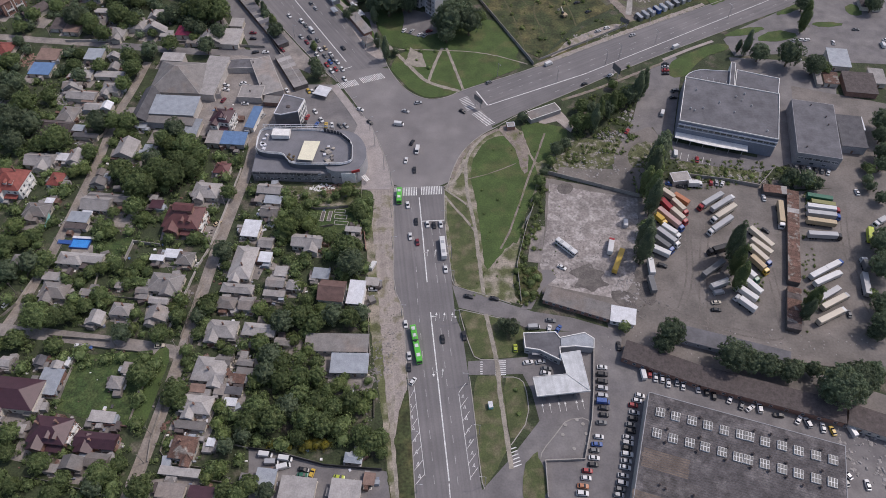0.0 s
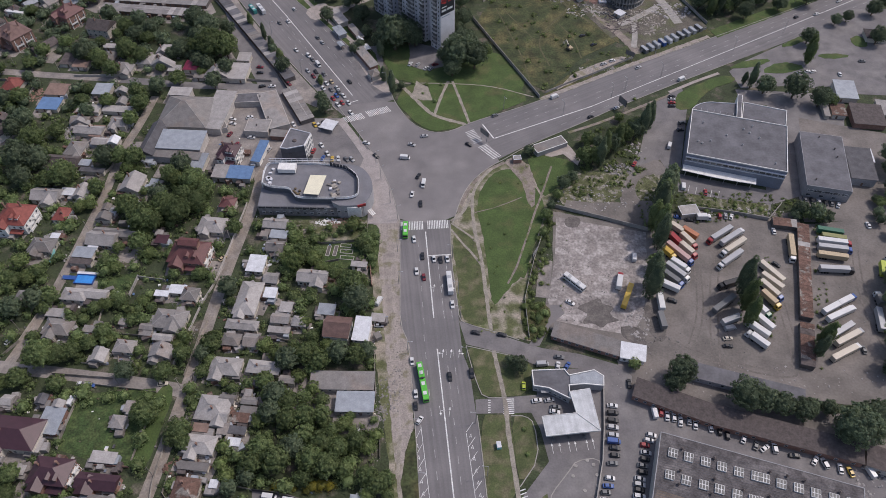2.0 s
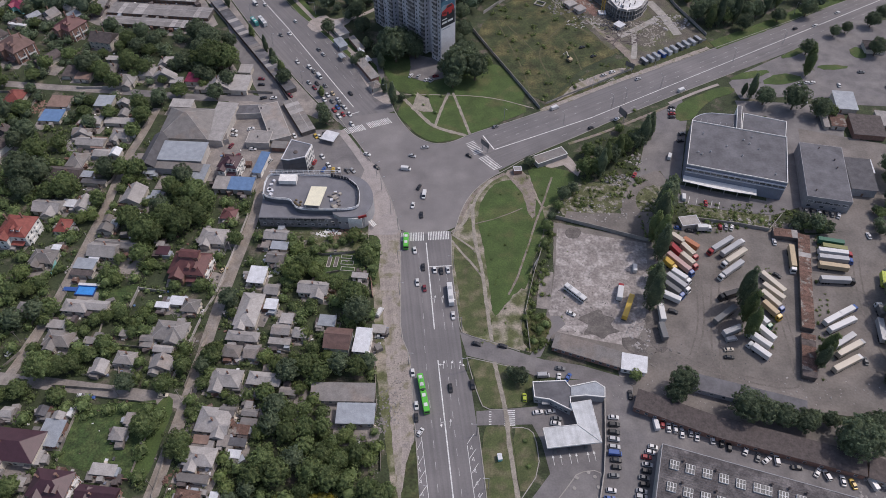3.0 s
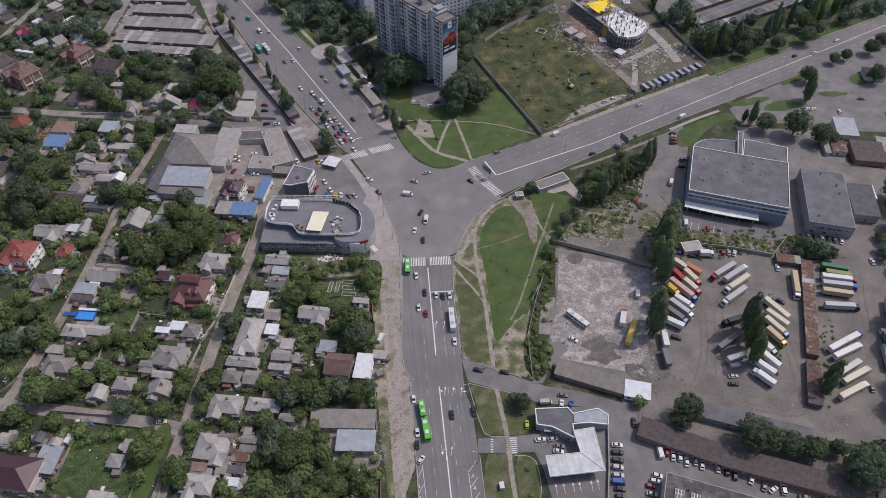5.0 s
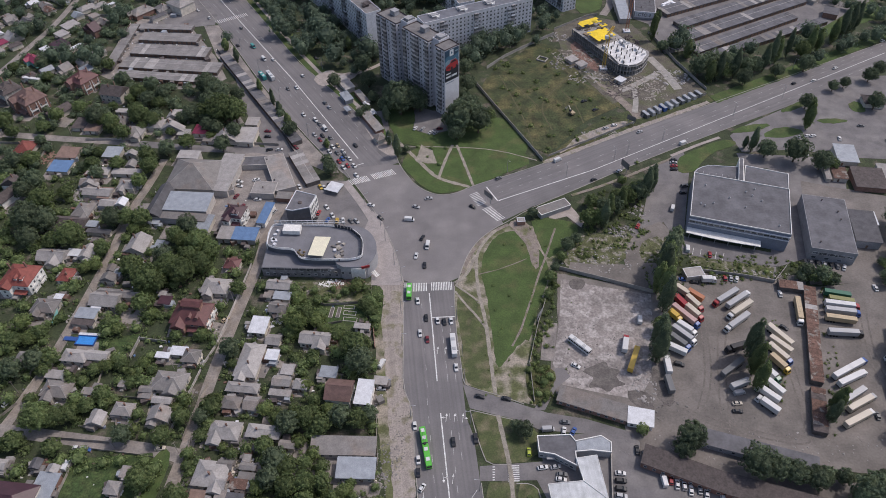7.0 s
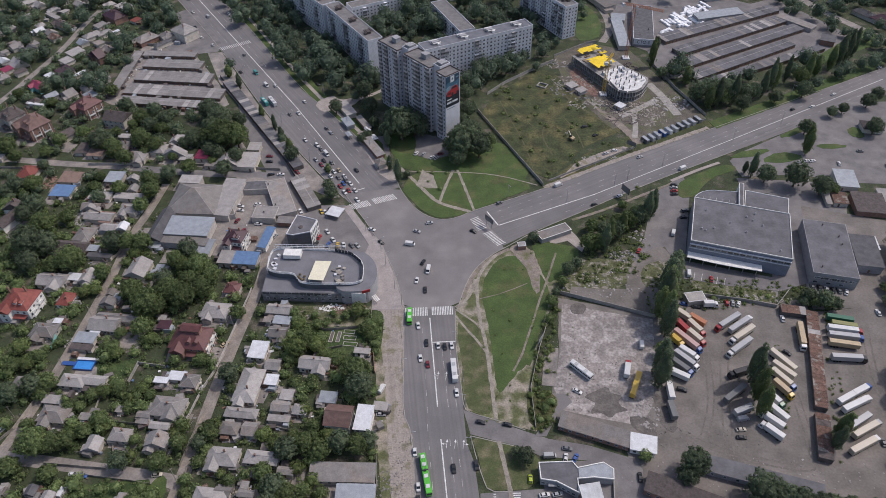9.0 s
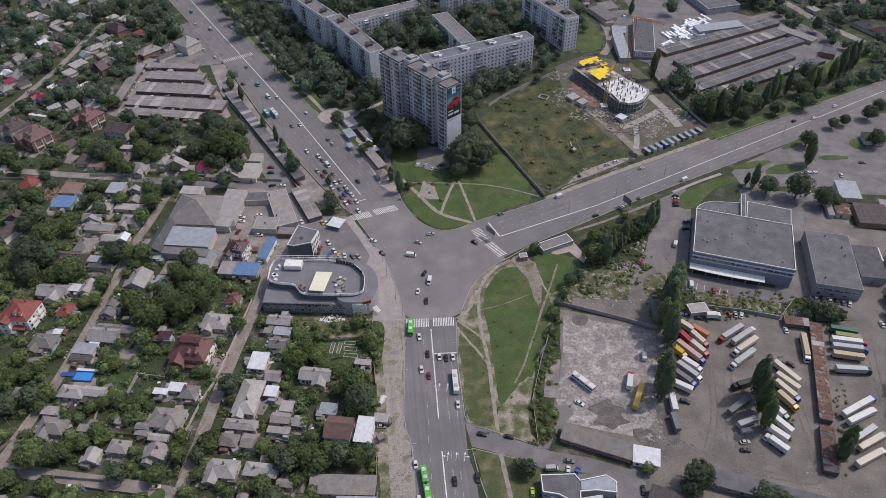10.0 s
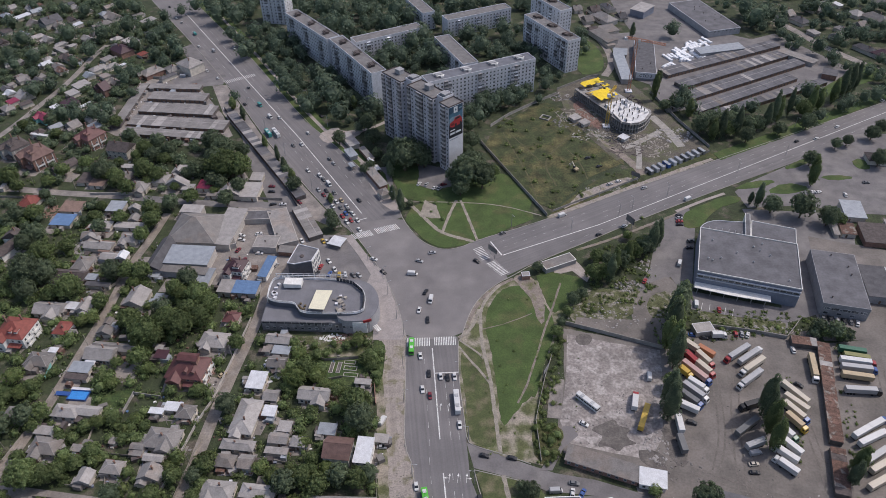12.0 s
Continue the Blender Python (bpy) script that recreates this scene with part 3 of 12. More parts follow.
def tree(kind, x, y, r, tall=1.0):
    """A tree of crown radius r; the meshes of each kind are built once."""
    label, shapes, (th, tr, tl, ts) = TREE_KINDS[kind]
    pick = int(abs(x * 7.3 + y * 3.1)) % len(shapes)
    nm, seed, rx, rz, zc, cl, ca, mt = shapes[pick]
    grade = 0 if nm == "bush" or kind == "poplar" or 3.0 <= r < 5.0 else 1 if r < 3.0 else 2
    if (kind, pick, grade) not in TREE_MADE:
        if grade == 1:
            cl, ca, leaf = 56, 14, 0.105
        elif grade == 2:
            cl, ca, leaf = 190, 20, 0.052
        else:
            leaf = 0.075
        TREE_MADE[kind, pick, grade] = (crown_mesh("crown", seed, rx, rz, zc, cl, ca, mt, leaf), trunk_mesh(th, tr, tl, ts, seed))
    crown, trunk = TREE_MADE[kind, pick, grade]
    root = thing("poplar" if kind == "poplar" else nm, x, y, 0, 0, label, "tree" if nm == "tree" else "bush", "trees" if nm == "tree" else "bushes")
    root.matrix_basis = pose(x, y, 0, 0, 0, (x * 37 + y * 53) % 360) @ Matrix.Diagonal((r, r, r * tall, 1))
    share("crown", crown, root, Matrix.Identity(4))
    if nm != "bush":
        share("trunk", trunk, root, Matrix.Identity(4))
    return root


# ---- vehicles ----
PAINTS = {k: mat(f"{k}_car_paint", c, 0.35, 0.1 if k == "silver" else 0.0, stain=0.04, grain=0.03) for k, c in {
    "white": (0.58, 0.58, 0.575), "silver": (0.36, 0.365, 0.375), "black": (0.02, 0.021, 0.024), "grey": (0.13, 0.135, 0.14), "red": (0.30, 0.03, 0.035),
    "blue": (0.035, 0.09, 0.28), "green": (0.09, 0.42, 0.05), "yellow": (0.50, 0.33, 0.05), "orange": (0.40, 0.16, 0.08), "beige": (0.50, 0.45, 0.37),
    "tan": (0.42, 0.33, 0.21), "maroon": (0.16, 0.02, 0.03), "teal": (0.05, 0.26, 0.24), "olive": (0.20, 0.20, 0.07), "darkgreen": (0.03, 0.13, 0.08),
    "pink": (0.45, 0.30, 0.28), "lime": (0.38, 0.45, 0.05), "purple": (0.14, 0.08, 0.2)}.items()}
CAR_GLASS = mat("car_glass", (0.02, 0.023, 0.028), 0.12)


def loft(bm, rows):
    """Skin between cross-sections (x, half width, low, high): a vehicle's shell."""
    rings = []
    for x, hw, lo, hi in rows:
        c = min(0.14, (hi - lo) * 0.3)
        ring = [(x, -hw, lo), (x, hw, lo), (x, hw, hi - c), (x, hw - c, hi), (x, -hw + c, hi), (x, -hw, hi - c)]
        rings.append([bm.verts.new(p) for p in ring])
    for a, b in zip(rings, rings[1:]):
        for k in range(6):
            bm.faces.new((a[k], a[(k + 1) % 6], b[(k + 1) % 6], b[k]))
    bm.faces.new(rings[0]), bm.faces.new(rings[-1][::-1])
    bmesh.ops.recalc_face_normals(bm, faces=bm.faces)


def wheel_mesh(r, w):
    bm = bmesh.new()
    bmesh.ops.create_cone(bm, cap_ends=True, segments=12, radius1=r, radius2=r, depth=w, matrix=pose(0, 0, 0, 90))
    me = bpy.data.meshes.new("wheel")
    bm.to_mesh(me)
    bm.free()
    me.materials.append(RUBBER)
    return me


WHEELS = {r: wheel_mesh(r, w) for r, w in ((0.32, 0.22), (0.5, 0.36))}
SHELLS = {  # shell rows, glass rows, roof box (x, length, half width, z), wheel x, half track
    "car": ([(-2.2, 0.72, 0.35, 0.75), (-2.05, 0.84, 0.25, 0.95), (-1.3, 0.88, 0.22, 0.98), (0.75, 0.88, 0.22, 0.95), (1.7, 0.85, 0.22, 0.88), (2.1, 0.75, 0.28, 0.72)],
            [(-1.75, 0.7, 0.93, 1.0), (-1.15, 0.68, 0.93, 1.4), (0.1, 0.68, 0.93, 1.4), (0.95, 0.72, 0.9, 0.97)], (-0.55, 1.35, 0.62, 1.43), (-1.3, 1.35), 0.78),
    "hatch": ([(-1.95, 0.75, 0.35, 0.9), (-1.85, 0.84, 0.25, 1.0), (0.7, 0.86, 0.22, 0.98), (1.5, 0.84, 0.22, 0.9), (1.9, 0.74, 0.28, 0.72)],
              [(-1.8, 0.7, 0.96, 1.1), (-1.5, 0.7, 0.96, 1.48), (0.2, 0.69, 0.95, 1.48), (1.0, 0.72, 0.92, 0.98)], (-0.65, 1.65, 0.64, 1.51), (-1.2, 1.2), 0.77),
    "suv": ([(-2.3, 0.82, 0.4, 1.0), (-2.2, 0.93, 0.35, 1.12), (0.8, 0.95, 0.32, 1.1), (1.9, 0.92, 0.32, 1.02), (2.3, 0.82, 0.4, 0.85)],
            [(-2.15, 0.8, 1.08, 1.2), (-1.9, 0.8, 1.08, 1.68), (0.3, 0.79, 1.08, 1.68), (1.1, 0.82, 1.06, 1.14)], (-0.8, 2.15, 0.73, 1.71), (-1.4, 1.45), 0.84),
    "van": ([(-2.7, 0.9, 0.45, 2.1), (-2.6, 0.97, 0.35, 2.25), (1.4, 0.97, 0.35, 2.25), (1.75, 0.96, 0.35, 1.25), (2.5, 0.92, 0.35, 1.0), (2.7, 0.82, 0.4, 0.8)],
            [(1.25, 0.9, 1.2, 2.12), (1.5, 0.9, 1.2, 2.05), (2.1, 0.88, 1.08, 1.15)], (-0.7, 3.7, 0.86, 2.27), (-1.75, 1.7), 0.86),
}
VEHICLE_WORDS = {"car": "saloon car", "hatch": "hatchback car", "suv": "off-road estate car", "van": "delivery van"}
VEHICLES = {}


def joined(name, me, spots, parent):
    """Far repeats too small to pick apart, as one mesh."""
    vs, fs, ms = [], [], []
    for m in spots:
        off = len(vs)
        vs += [tuple(m @ v.co) for v in me.vertices]
        fs += [tuple(i + off for i in p.vertices) for p in me.polygons]
        ms += [p.material_index for p in me.polygons]
    out = bpy.data.meshes.new(name)
    out.from_pydata(vs, [], fs)
    for k in me.materials:
        out.materials.append(k)
    out.polygons.foreach_set("material_index", ms)
    ob = new(name, out)
    ob.parent = parent
    return tagged(ob, kind="stuff")


def car(x, y, turn, kind="car", paint="white", where="parked on the asphalt"):
    """A road vehicle at rest, nose along its own x axis."""
    m = pose(x, y, 0.05, 0, 0, turn)
    if (kind, paint, y > 250) in VEHICLES:
        return tagged(copy_thing(VEHICLES[kind, paint, y > 250], m), f"{paint} {VEHICLE_WORDS[kind]} {where}")
    root = thing("van" if kind == "van" else "car", 0, 0, 0, 0, f"{paint} {VEHICLE_WORDS[kind]} {where}", "van" if kind == "van" else "car", "vehicles")
    shell, glass, (rx, rl, rw, rz), axles, track = SHELLS[kind]
    bm = bmesh.new()
    loft(bm, shell)
    box(bm, rx, 0, rz, rl, rw * 2, 0.07)
    part("body", bm, PAINTS[paint], root)
    bm = bmesh.new()
    loft(bm, glass)
    part("glazing", bm, CAR_GLASS, root)
    if y > 250:  # too far off for single wheels
        joined("running_gear", WHEELS[0.32], [pose(ax, s * track, 0.32) for ax in axles for s in (-1, 1)], root)
    else:
        for ax in axles:
            for s in (-1, 1):
                share("wheel", WHEELS[0.32], root, pose(ax, s * track, 0.32))
    root.matrix_basis = m
    VEHICLES[kind, paint, y > 250] = root
    return root


def lorry(x, y, turn, length=13.6, paint="white", cab="white", where="parked in the dirt yard"):
    """An articulated lorry or a box trailer alone (cab None); (x, y) is the middle of the load box, the cab ahead of it."""
    label = f"{paint} box trailer without a tractor {where}" if cab is None else f"{paint} box lorry with a {cab} cab {where}"
    root = thing("truck_trailer" if cab is None else "truck", x, y, 0.03, turn, label, "trailer" if cab is None else "truck", "lorries in the yard")
    half = length / 2
    bm = bmesh.new()
    box(bm, 0, 0, 2.55, length, 2.5, 2.7)
    bmesh.ops.bevel(bm, geom=list(bm.edges), offset=0.06, segments=1, affect="EDGES")
    n = int(length // 1.4)
    for i in range(n):
        box(bm, -half + (i + 0.5) * length / n, 0, 3.9, 0.07, 2.3, 0.05)
    part("load_box", bm, PAINTS[paint], root)
    bm = bmesh.new()
    box(bm, 0, 0, 1.05, length - 0.4, 0.9, 0.25)
    box(bm, -half + 0.05, 0, 0.75, 0.1, 2.3, 0.25)
    for s in (-1, 1):
        box(bm, half * 0.45, s * 0.5, 0.55, 0.14, 0.14, 0.9)
    part("chassis", bm, DARK_METAL, root)
    axles = [-half + 1.6, -half + 2.9, -half + 4.2] if length > 10 else [-half + 1.5]
    if cab:
        c = half + 1.35
        bm = bmesh.new()
        loft(bm, [(c - 1.1, 1.2, 0.6, 3.0), (c - 0.9, 1.24, 0.55, 3.35), (c + 0.5, 1.24, 0.55, 3.1), (c + 1.0, 1.2, 0.5, 1.75), (c + 1.15, 1.12, 0.5, 1.5)])
        part("cab", bm, PAINTS[cab], root)
        bm = bmesh.new()
        loft(bm, [(c + 0.52, 1.1, 1.75, 2.85), (c + 0.62, 1.1, 1.75, 2.75), (c + 1.04, 1.08, 1.7, 1.8)])
        for s in (-1, 1):
            box(bm, c, s * 1.235, 2.2, 0.9, 0.05, 0.7)
        part("windscreen", bm, CAR_GLASS, root)
        bm = bmesh.new()
        box(bm, c - 1.6, 0, 0.85, 4.6, 0.9, 0.3)
        part("tractor_frame", bm, DARK_METAL, root)
        axles += [c + 0.2, c - 3.0]
    for ax in axles:
        for s in (-1, 1):
            share("wheel", WHEELS[0.5], root, pose(ax, s * 1.05, 0.5))
    return root


def bus(x, y, turn, length, paint, stripe=None, joints=0, where="on the carriageway", bend=0.0):
    kind = "articulated trolleybus" if joints else "city bus"
    root = thing("trolleybus" if joints else "bus", x, y, 0.05, turn, f"{paint} {kind} with dark windows {where}", "bus", "vehicles")
    sections = [(0, length, 0)] if not joints else [(length * 0.22, length * 0.55, 0), (-length * 0.29, length * 0.42, bend)]
    for cx, ln, yaw in sections:
        sub = bmesh.new()
        loft(sub, [(cx - ln / 2, 1.15, 0.35, 2.9), (cx - ln / 2 + 0.15, 1.25, 0.3, 3.05), (cx + ln / 2 - 0.2, 1.25, 0.3, 3.05), (cx + ln / 2, 1.15, 0.35, 2.85)])
        body = part("body", sub, PAINTS[paint], root)
        sub = bmesh.new()
        box(sub, cx + ln / 2 - 0.04, 0, 1.9, 0.1, 2.1, 1.1)
        pane = part("windscreen", sub, CAR_GLASS, root)
        for s in (-1, 1):
            for i in range(int(ln // 1.5)):
                sub = bmesh.new()
                box(sub, cx - ln / 2 + 0.9 + i * 1.5, s * 1.25, 1.95, 1.25, 0.06, 0.85)
                part("window", sub, CAR_GLASS, root).matrix_basis = pose(0, 0, 0, 0, 0, yaw)
        hatches = []
        for k in (-0.25, 0.2):
            sub = bmesh.new()
            box(sub, cx + ln * k, 0, 3.13, 1.6, 1.5, 0.2)
            hatches.append(part("roof_unit", sub, PAINTS["white"] if paint != "white" else METAL, root))
        for ob in (body, pane, *hatches):
            ob.matrix_basis = pose(0, 0, 0, 0, 0, yaw)
        for k in (-0.3, 0.32):
            for s in (-1, 1):
                share("wheel", WHEELS[0.5], root, pose(cx + ln * k, s * 1.05, 0.5, 0, 0, yaw))
    if joints:
        bm = bmesh.new()
        for i in range(6):
            box(bm, -length * 0.085 + i * 0.25 + 0.1, 0, 1.65, 0.16, 2.35, 2.5)
        part("bellows", bm, DARK_METAL, root)
        bm = bmesh.new()
        for s in (-1, 1):
            box(bm, -length * 0.2, s * 0.35, 3.75, 6.5, 0.06, 0.06)
        box(bm, -length * 0.05, 0, 3.4, 0.8, 1.0, 0.7)
        part("trolley_pole", bm, DARK_METAL, root)
    return root


# ---- large buildings ----
def prismatic(bm, outline, z0, z1):
    pts = [bm.verts.new((x, y, z0)) for x, y in outline]
    top = [bm.verts.new((x, y, z1)) for x, y in outline]
    n = len(pts)
    for i in range(n):
        bm.faces.new((pts[i], pts[(i + 1) % n], top[(i + 1) % n], top[i]))
    bm.faces.new(top), bm.faces.new(pts[::-1])
    bmesh.ops.recalc_face_normals(bm, faces=bm.faces)


def rounded(outline, passes=2):
    pts = [Vector(p) for p in outline]
    for _ in range(passes):
        pts = [q for a, b in zip(pts, pts[1:] + pts[:1]) for q in (a.lerp(b, 0.25), a.lerp(b, 0.75))]
    return [(p.x, p.y) for p in pts]


def parapet(root, outline, z, high, thick, material, name="parapet"):
    """A closed upstand along an outline, mitred at the corners."""
    pts = [Vector(p) for p in outline]
    n, bm, rings = len(pts), bmesh.new(), []
    for side in (-0.5, 0.5):
        line = []
        for i, p in enumerate(pts):
            a, b = (p - pts[i - 1]).normalized(), (pts[(i + 1) % n] - p).normalized()
            na, nb = Vector((-a.y, a.x)), Vector((-b.y, b.x))
            m = (na + nb) / max(0.4, 1 + na.dot(nb))
            line.append(p + m * side * thick)
        for zz in (z, z + high):
            rings.append([bm.verts.new((q.x, q.y, zz)) for q in line])
    lo0, hi0, lo1, hi1 = rings
    for i in range(n):
        j = (i + 1) % n
        for a, b in ((lo0, hi0), (hi0, hi1), (hi1, lo1), (lo1, lo0)):
            bm.faces.new((a[i], a[j], b[j], b[i]))
    bmesh.ops.recalc_face_normals(bm, faces=bm.faces)
    return part(name, bm, material, root)


def vent(root, x, y, z, size=1.0):
    bm = bmesh.new()
    bmesh.ops.create_cone(bm, cap_ends=True, segments=8, radius1=0.25 * size, radius2=0.25 * size, depth=0.9 * size, matrix=pose(x, y, z + 0.45 * size))
    bmesh.ops.create_cone(bm, cap_ends=True, segments=8, radius1=0.5 * size, radius2=0.08, depth=0.4 * size, matrix=pose(x, y, z + 1.0 * size))
    return part("roof_vent", bm, METAL if root.name.startswith("ware") else ROOFS["brown"], root)


def block(name, x, y, w, d, turn, high, wall, roof, label, category="building", lip=0.5, units=0, rim="panel"):
    """A flat-roofed building: walls, a sunk roof deck inside a parapet, roof vents."""
    root = thing(name, x, y, 0, turn, label, category)
    for k in range(-3, 4):
        s, c = math.sin(radians(turn)), math.cos(radians(turn))
        FOOT.append((x + k / 6 * (w * c if w > d else -d * s), y + k / 6 * (w * s if w > d else d * c), 0.8 * min(w, d)))
    bm = bmesh.new()
    box(bm, 0, 0, high / 2, w, d, high)
    part("wall", bm, WALLS[wall], root)
    bm = bmesh.new()
    box(bm, 0, 0, high + 0.06, w - 0.5, d - 0.5, 0.12)
    part("roof", bm, ROOFS[roof], root)
    if lip:
        a, b = w / 2 - 0.13, d / 2 - 0.13
        parapet(root, [(-a, -b), (a, -b), (a, b), (-a, b)], high, lip, 0.3, WALLS[rim])
    rng = random.Random(int(w * 10 + d))
    if name == "workshop" and high > 5:
        facade(root, -w / 2, -d / 2, w, 0, 2, max(3, int(w // 3.6)), first=1)
    for _ in range(units):
        vent(root, rng.uniform(-0.44, 0.44) * w, rng.uniform(-0.42, 0.42) * d, high + 0.1)
    return root


BALCONY = []
LOGGIA = []


def glazed_bay(name, wide, deep, high, sheet, pane):
    """One storey of a closed bay in one shell: solid breast below, panes set back in their frames above."""
    bm = bmesh.new()
    box(bm, 0, -deep / 2, 0, wide, deep, high)
    bmesh.ops.bisect_plane(bm, geom=list(bm.verts) + list(bm.edges) + list(bm.faces), plane_co=(0, 0, -0.1 * high), plane_no=(0, 0, 1))
    for x in (-wide / 6, wide / 6):
        bmesh.ops.bisect_plane(bm, geom=list(bm.verts) + list(bm.edges) + list(bm.faces), plane_co=(x, 0, 0), plane_no=(1, 0, 0))
    high_up = [f for f in bm.faces if abs(f.normal.z) < 0.5 and f.normal.y < 0.5 and f.calc_center_median().z > 0]
    bmesh.ops.inset_individual(bm, faces=high_up, thickness=0.08, depth=-0.05)
    for f in bm.faces:
        f.material_index = int(f in high_up)
    me = bpy.data.meshes.new(name)
    bm.to_mesh(me)
    bm.free()
    me.materials.append(sheet), me.materials.append(pane)
    return me


def loggia_mesh():
    if not LOGGIA:
        LOGGIA.append(glazed_bay("loggia", 2.9, 0.9, 2.85, mat("loggia_panels", (0.42, 0.4, 0.395), 0.9, stain=0.25, stain_size=2, rand=0.35),
                                 mat("loggia_glazing", (0.085, 0.085, 0.09), 0.35, stain=0.3, stain_size=1.5, rand=0.5)))
    return LOGGIA[0]


def balcony_mesh(kind=0):
    """A projecting balcony: an open tray (0), glazed over grey panels (1), or closed in with pale sheet (2)."""
    if not BALCONY:
        sheets = [mat(n, c, 0.85, stain=0.25, stain_size=2, rand=0.2, island=0.25) for n, c in (("balcony_panel", (0.42, 0.42, 0.44)), ("balcony_grey", (0.3, 0.29, 0.29)), ("balcony_pale", (0.62, 0.63, 0.66)))]
        pane = mat("balcony_glazing", (0.075, 0.08, 0.09), 0.3, stain=0.3, stain_size=1.5, rand=0.4, island=0.4)
        bm = bmesh.new()
        box(bm, 0, -0.6, -0.5, 3.0, 1.2, 1.1)
        top = [f for f in bm.faces if f.normal.z > 0.9]
        bmesh.ops.inset_region(bm, faces=top, thickness=0.08, depth=0)
        top = [f for f in bm.faces if f.normal.z > 0.9 and f.calc_area() > 2]
        bmesh.ops.translate(bm, verts=list({v for f in top for v in f.verts}), vec=(0, 0, -0.95))
        me = bpy.data.meshes.new("balcony")
        bm.to_mesh(me)
        bm.free()
        me.materials.append(sheets[0])
        BALCONY.append(me)
        for k in (1, 2):
            BALCONY.append(glazed_bay("balcony", 3.0, 1.15, 2.5, sheets[k], pane))
    return BALCONY[kind]


def facade(root, ax, ay, length, turn, storeys, bays, balconies=(), storey=3.0, first=0, far=False, bay=False):
    """Windows and balconies on a wall that starts at (ax, ay) and runs along turn; one object each, but for far blocks."""
    wide = [flat_window(w, 1.4) for w in (1.2, 1.7, 1.2, 1.45)]
    ux, uy = math.cos(radians(turn)), math.sin(radians(turn))
    rng = random.Random(int(length * 10 + bays))
    spots = {}
    for s in range(first, storeys):
        for i in range(bays):
            c = (i + 0.5) * length / bays
            out = i in balconies and s > 0
            me = wide[i % 4] if not out else loggia_mesh() if bay else balcony_mesh(rng.choice((0, 0, 1, 1, 2)))
            k = 0.0 if out else 0.02
            if out and not bay and me is balcony_mesh(0):
                spots.setdefault((False, wide[1]), []).append(pose(ax + ux * c, ay + uy * c, s * storey + 1.65, 0, 0, turn))
            spots.setdefault((out, me), []).append(pose(ax + ux * c + uy * k, ay + uy * c - ux * k, s * storey + (1.55 if out else 1.65), 0, 0, turn))
    for (out, me), here in spots.items():
        name = ("loggia" if bay else "balcony") if out else "window"
        if far:
            joined(name, me, here, root)
        else:
            for m in here:
                share(name, me, root, m)


def seams(root, ax, ay, length, turn, storeys, storey=3.0):
    """Raised joints between the concrete panels of a wall."""
    bm = bmesh.new()
    ux, uy = math.cos(radians(turn)), math.sin(radians(turn))
    for s in range(1, storeys):
        box(bm, ax + ux * length / 2, ay + uy * length / 2, s * storey + 0.1, length, 0.05, 0.1, turn)
    part("panel_joint", bm, WALLS["grey"], root)


def apartment(x, y, w, d, turn, storeys, label, south=0, west=0, east=0, balconies=(), units=2, far=False, roof="block"):
    """A panel-built apartment block standing on its middle; south is its own front."""
    high = storeys * 2.8 + 1.3
    root = block("apartment_block", x, y, w, d, turn, high, "panel", roof, label, "apartment building", 0.7)
    for n, (ax, ay, ln, t) in ((south, (-w / 2, -d / 2, w, 0)), (east, (w / 2, -d / 2, d, 90)), (west, (-w / 2, d / 2, d, -90))):
        if n:
            facade(root, ax, ay, ln, t, storeys, n, balconies if ln == max(w, d) else (), 2.8, far=far)
            seams(root, ax, ay, ln, t, storeys, 2.8)
    for i in range(units):
        bm = bmesh.new()
        if w > d:
            cx, cy = (i + 0.5 - units / 2) * w / units, 0.6
        else:
            cx, cy = 0.6, (i + 0.5 - units / 2) * d / units
        box(bm, cx, cy, high + 0.95, 5.0, 2.4, 1.7)
        box(bm, cx, cy, high + 1.85, 5.4, 2.8, 0.14)
        part("lift_house", bm, WALLS["grey"] if roof == "bluefelt" else ROOFS["brown"], root)
        bm = bmesh.new()
        for k in (-1, 1):
            box(bm, cx + k * 1.6, cy - 2.9 * k, high + 0.75, 2.2, 1.5, 1.3)
            box(bm, cx + k * 0.4, cy - 2.4 * k, high + 1.6, 6.0, 0.7, 0.5)
        part("air_duct", bm, WALLS["white"] if roof == "bluefelt" else ROOFS["brown"], root)
    return root


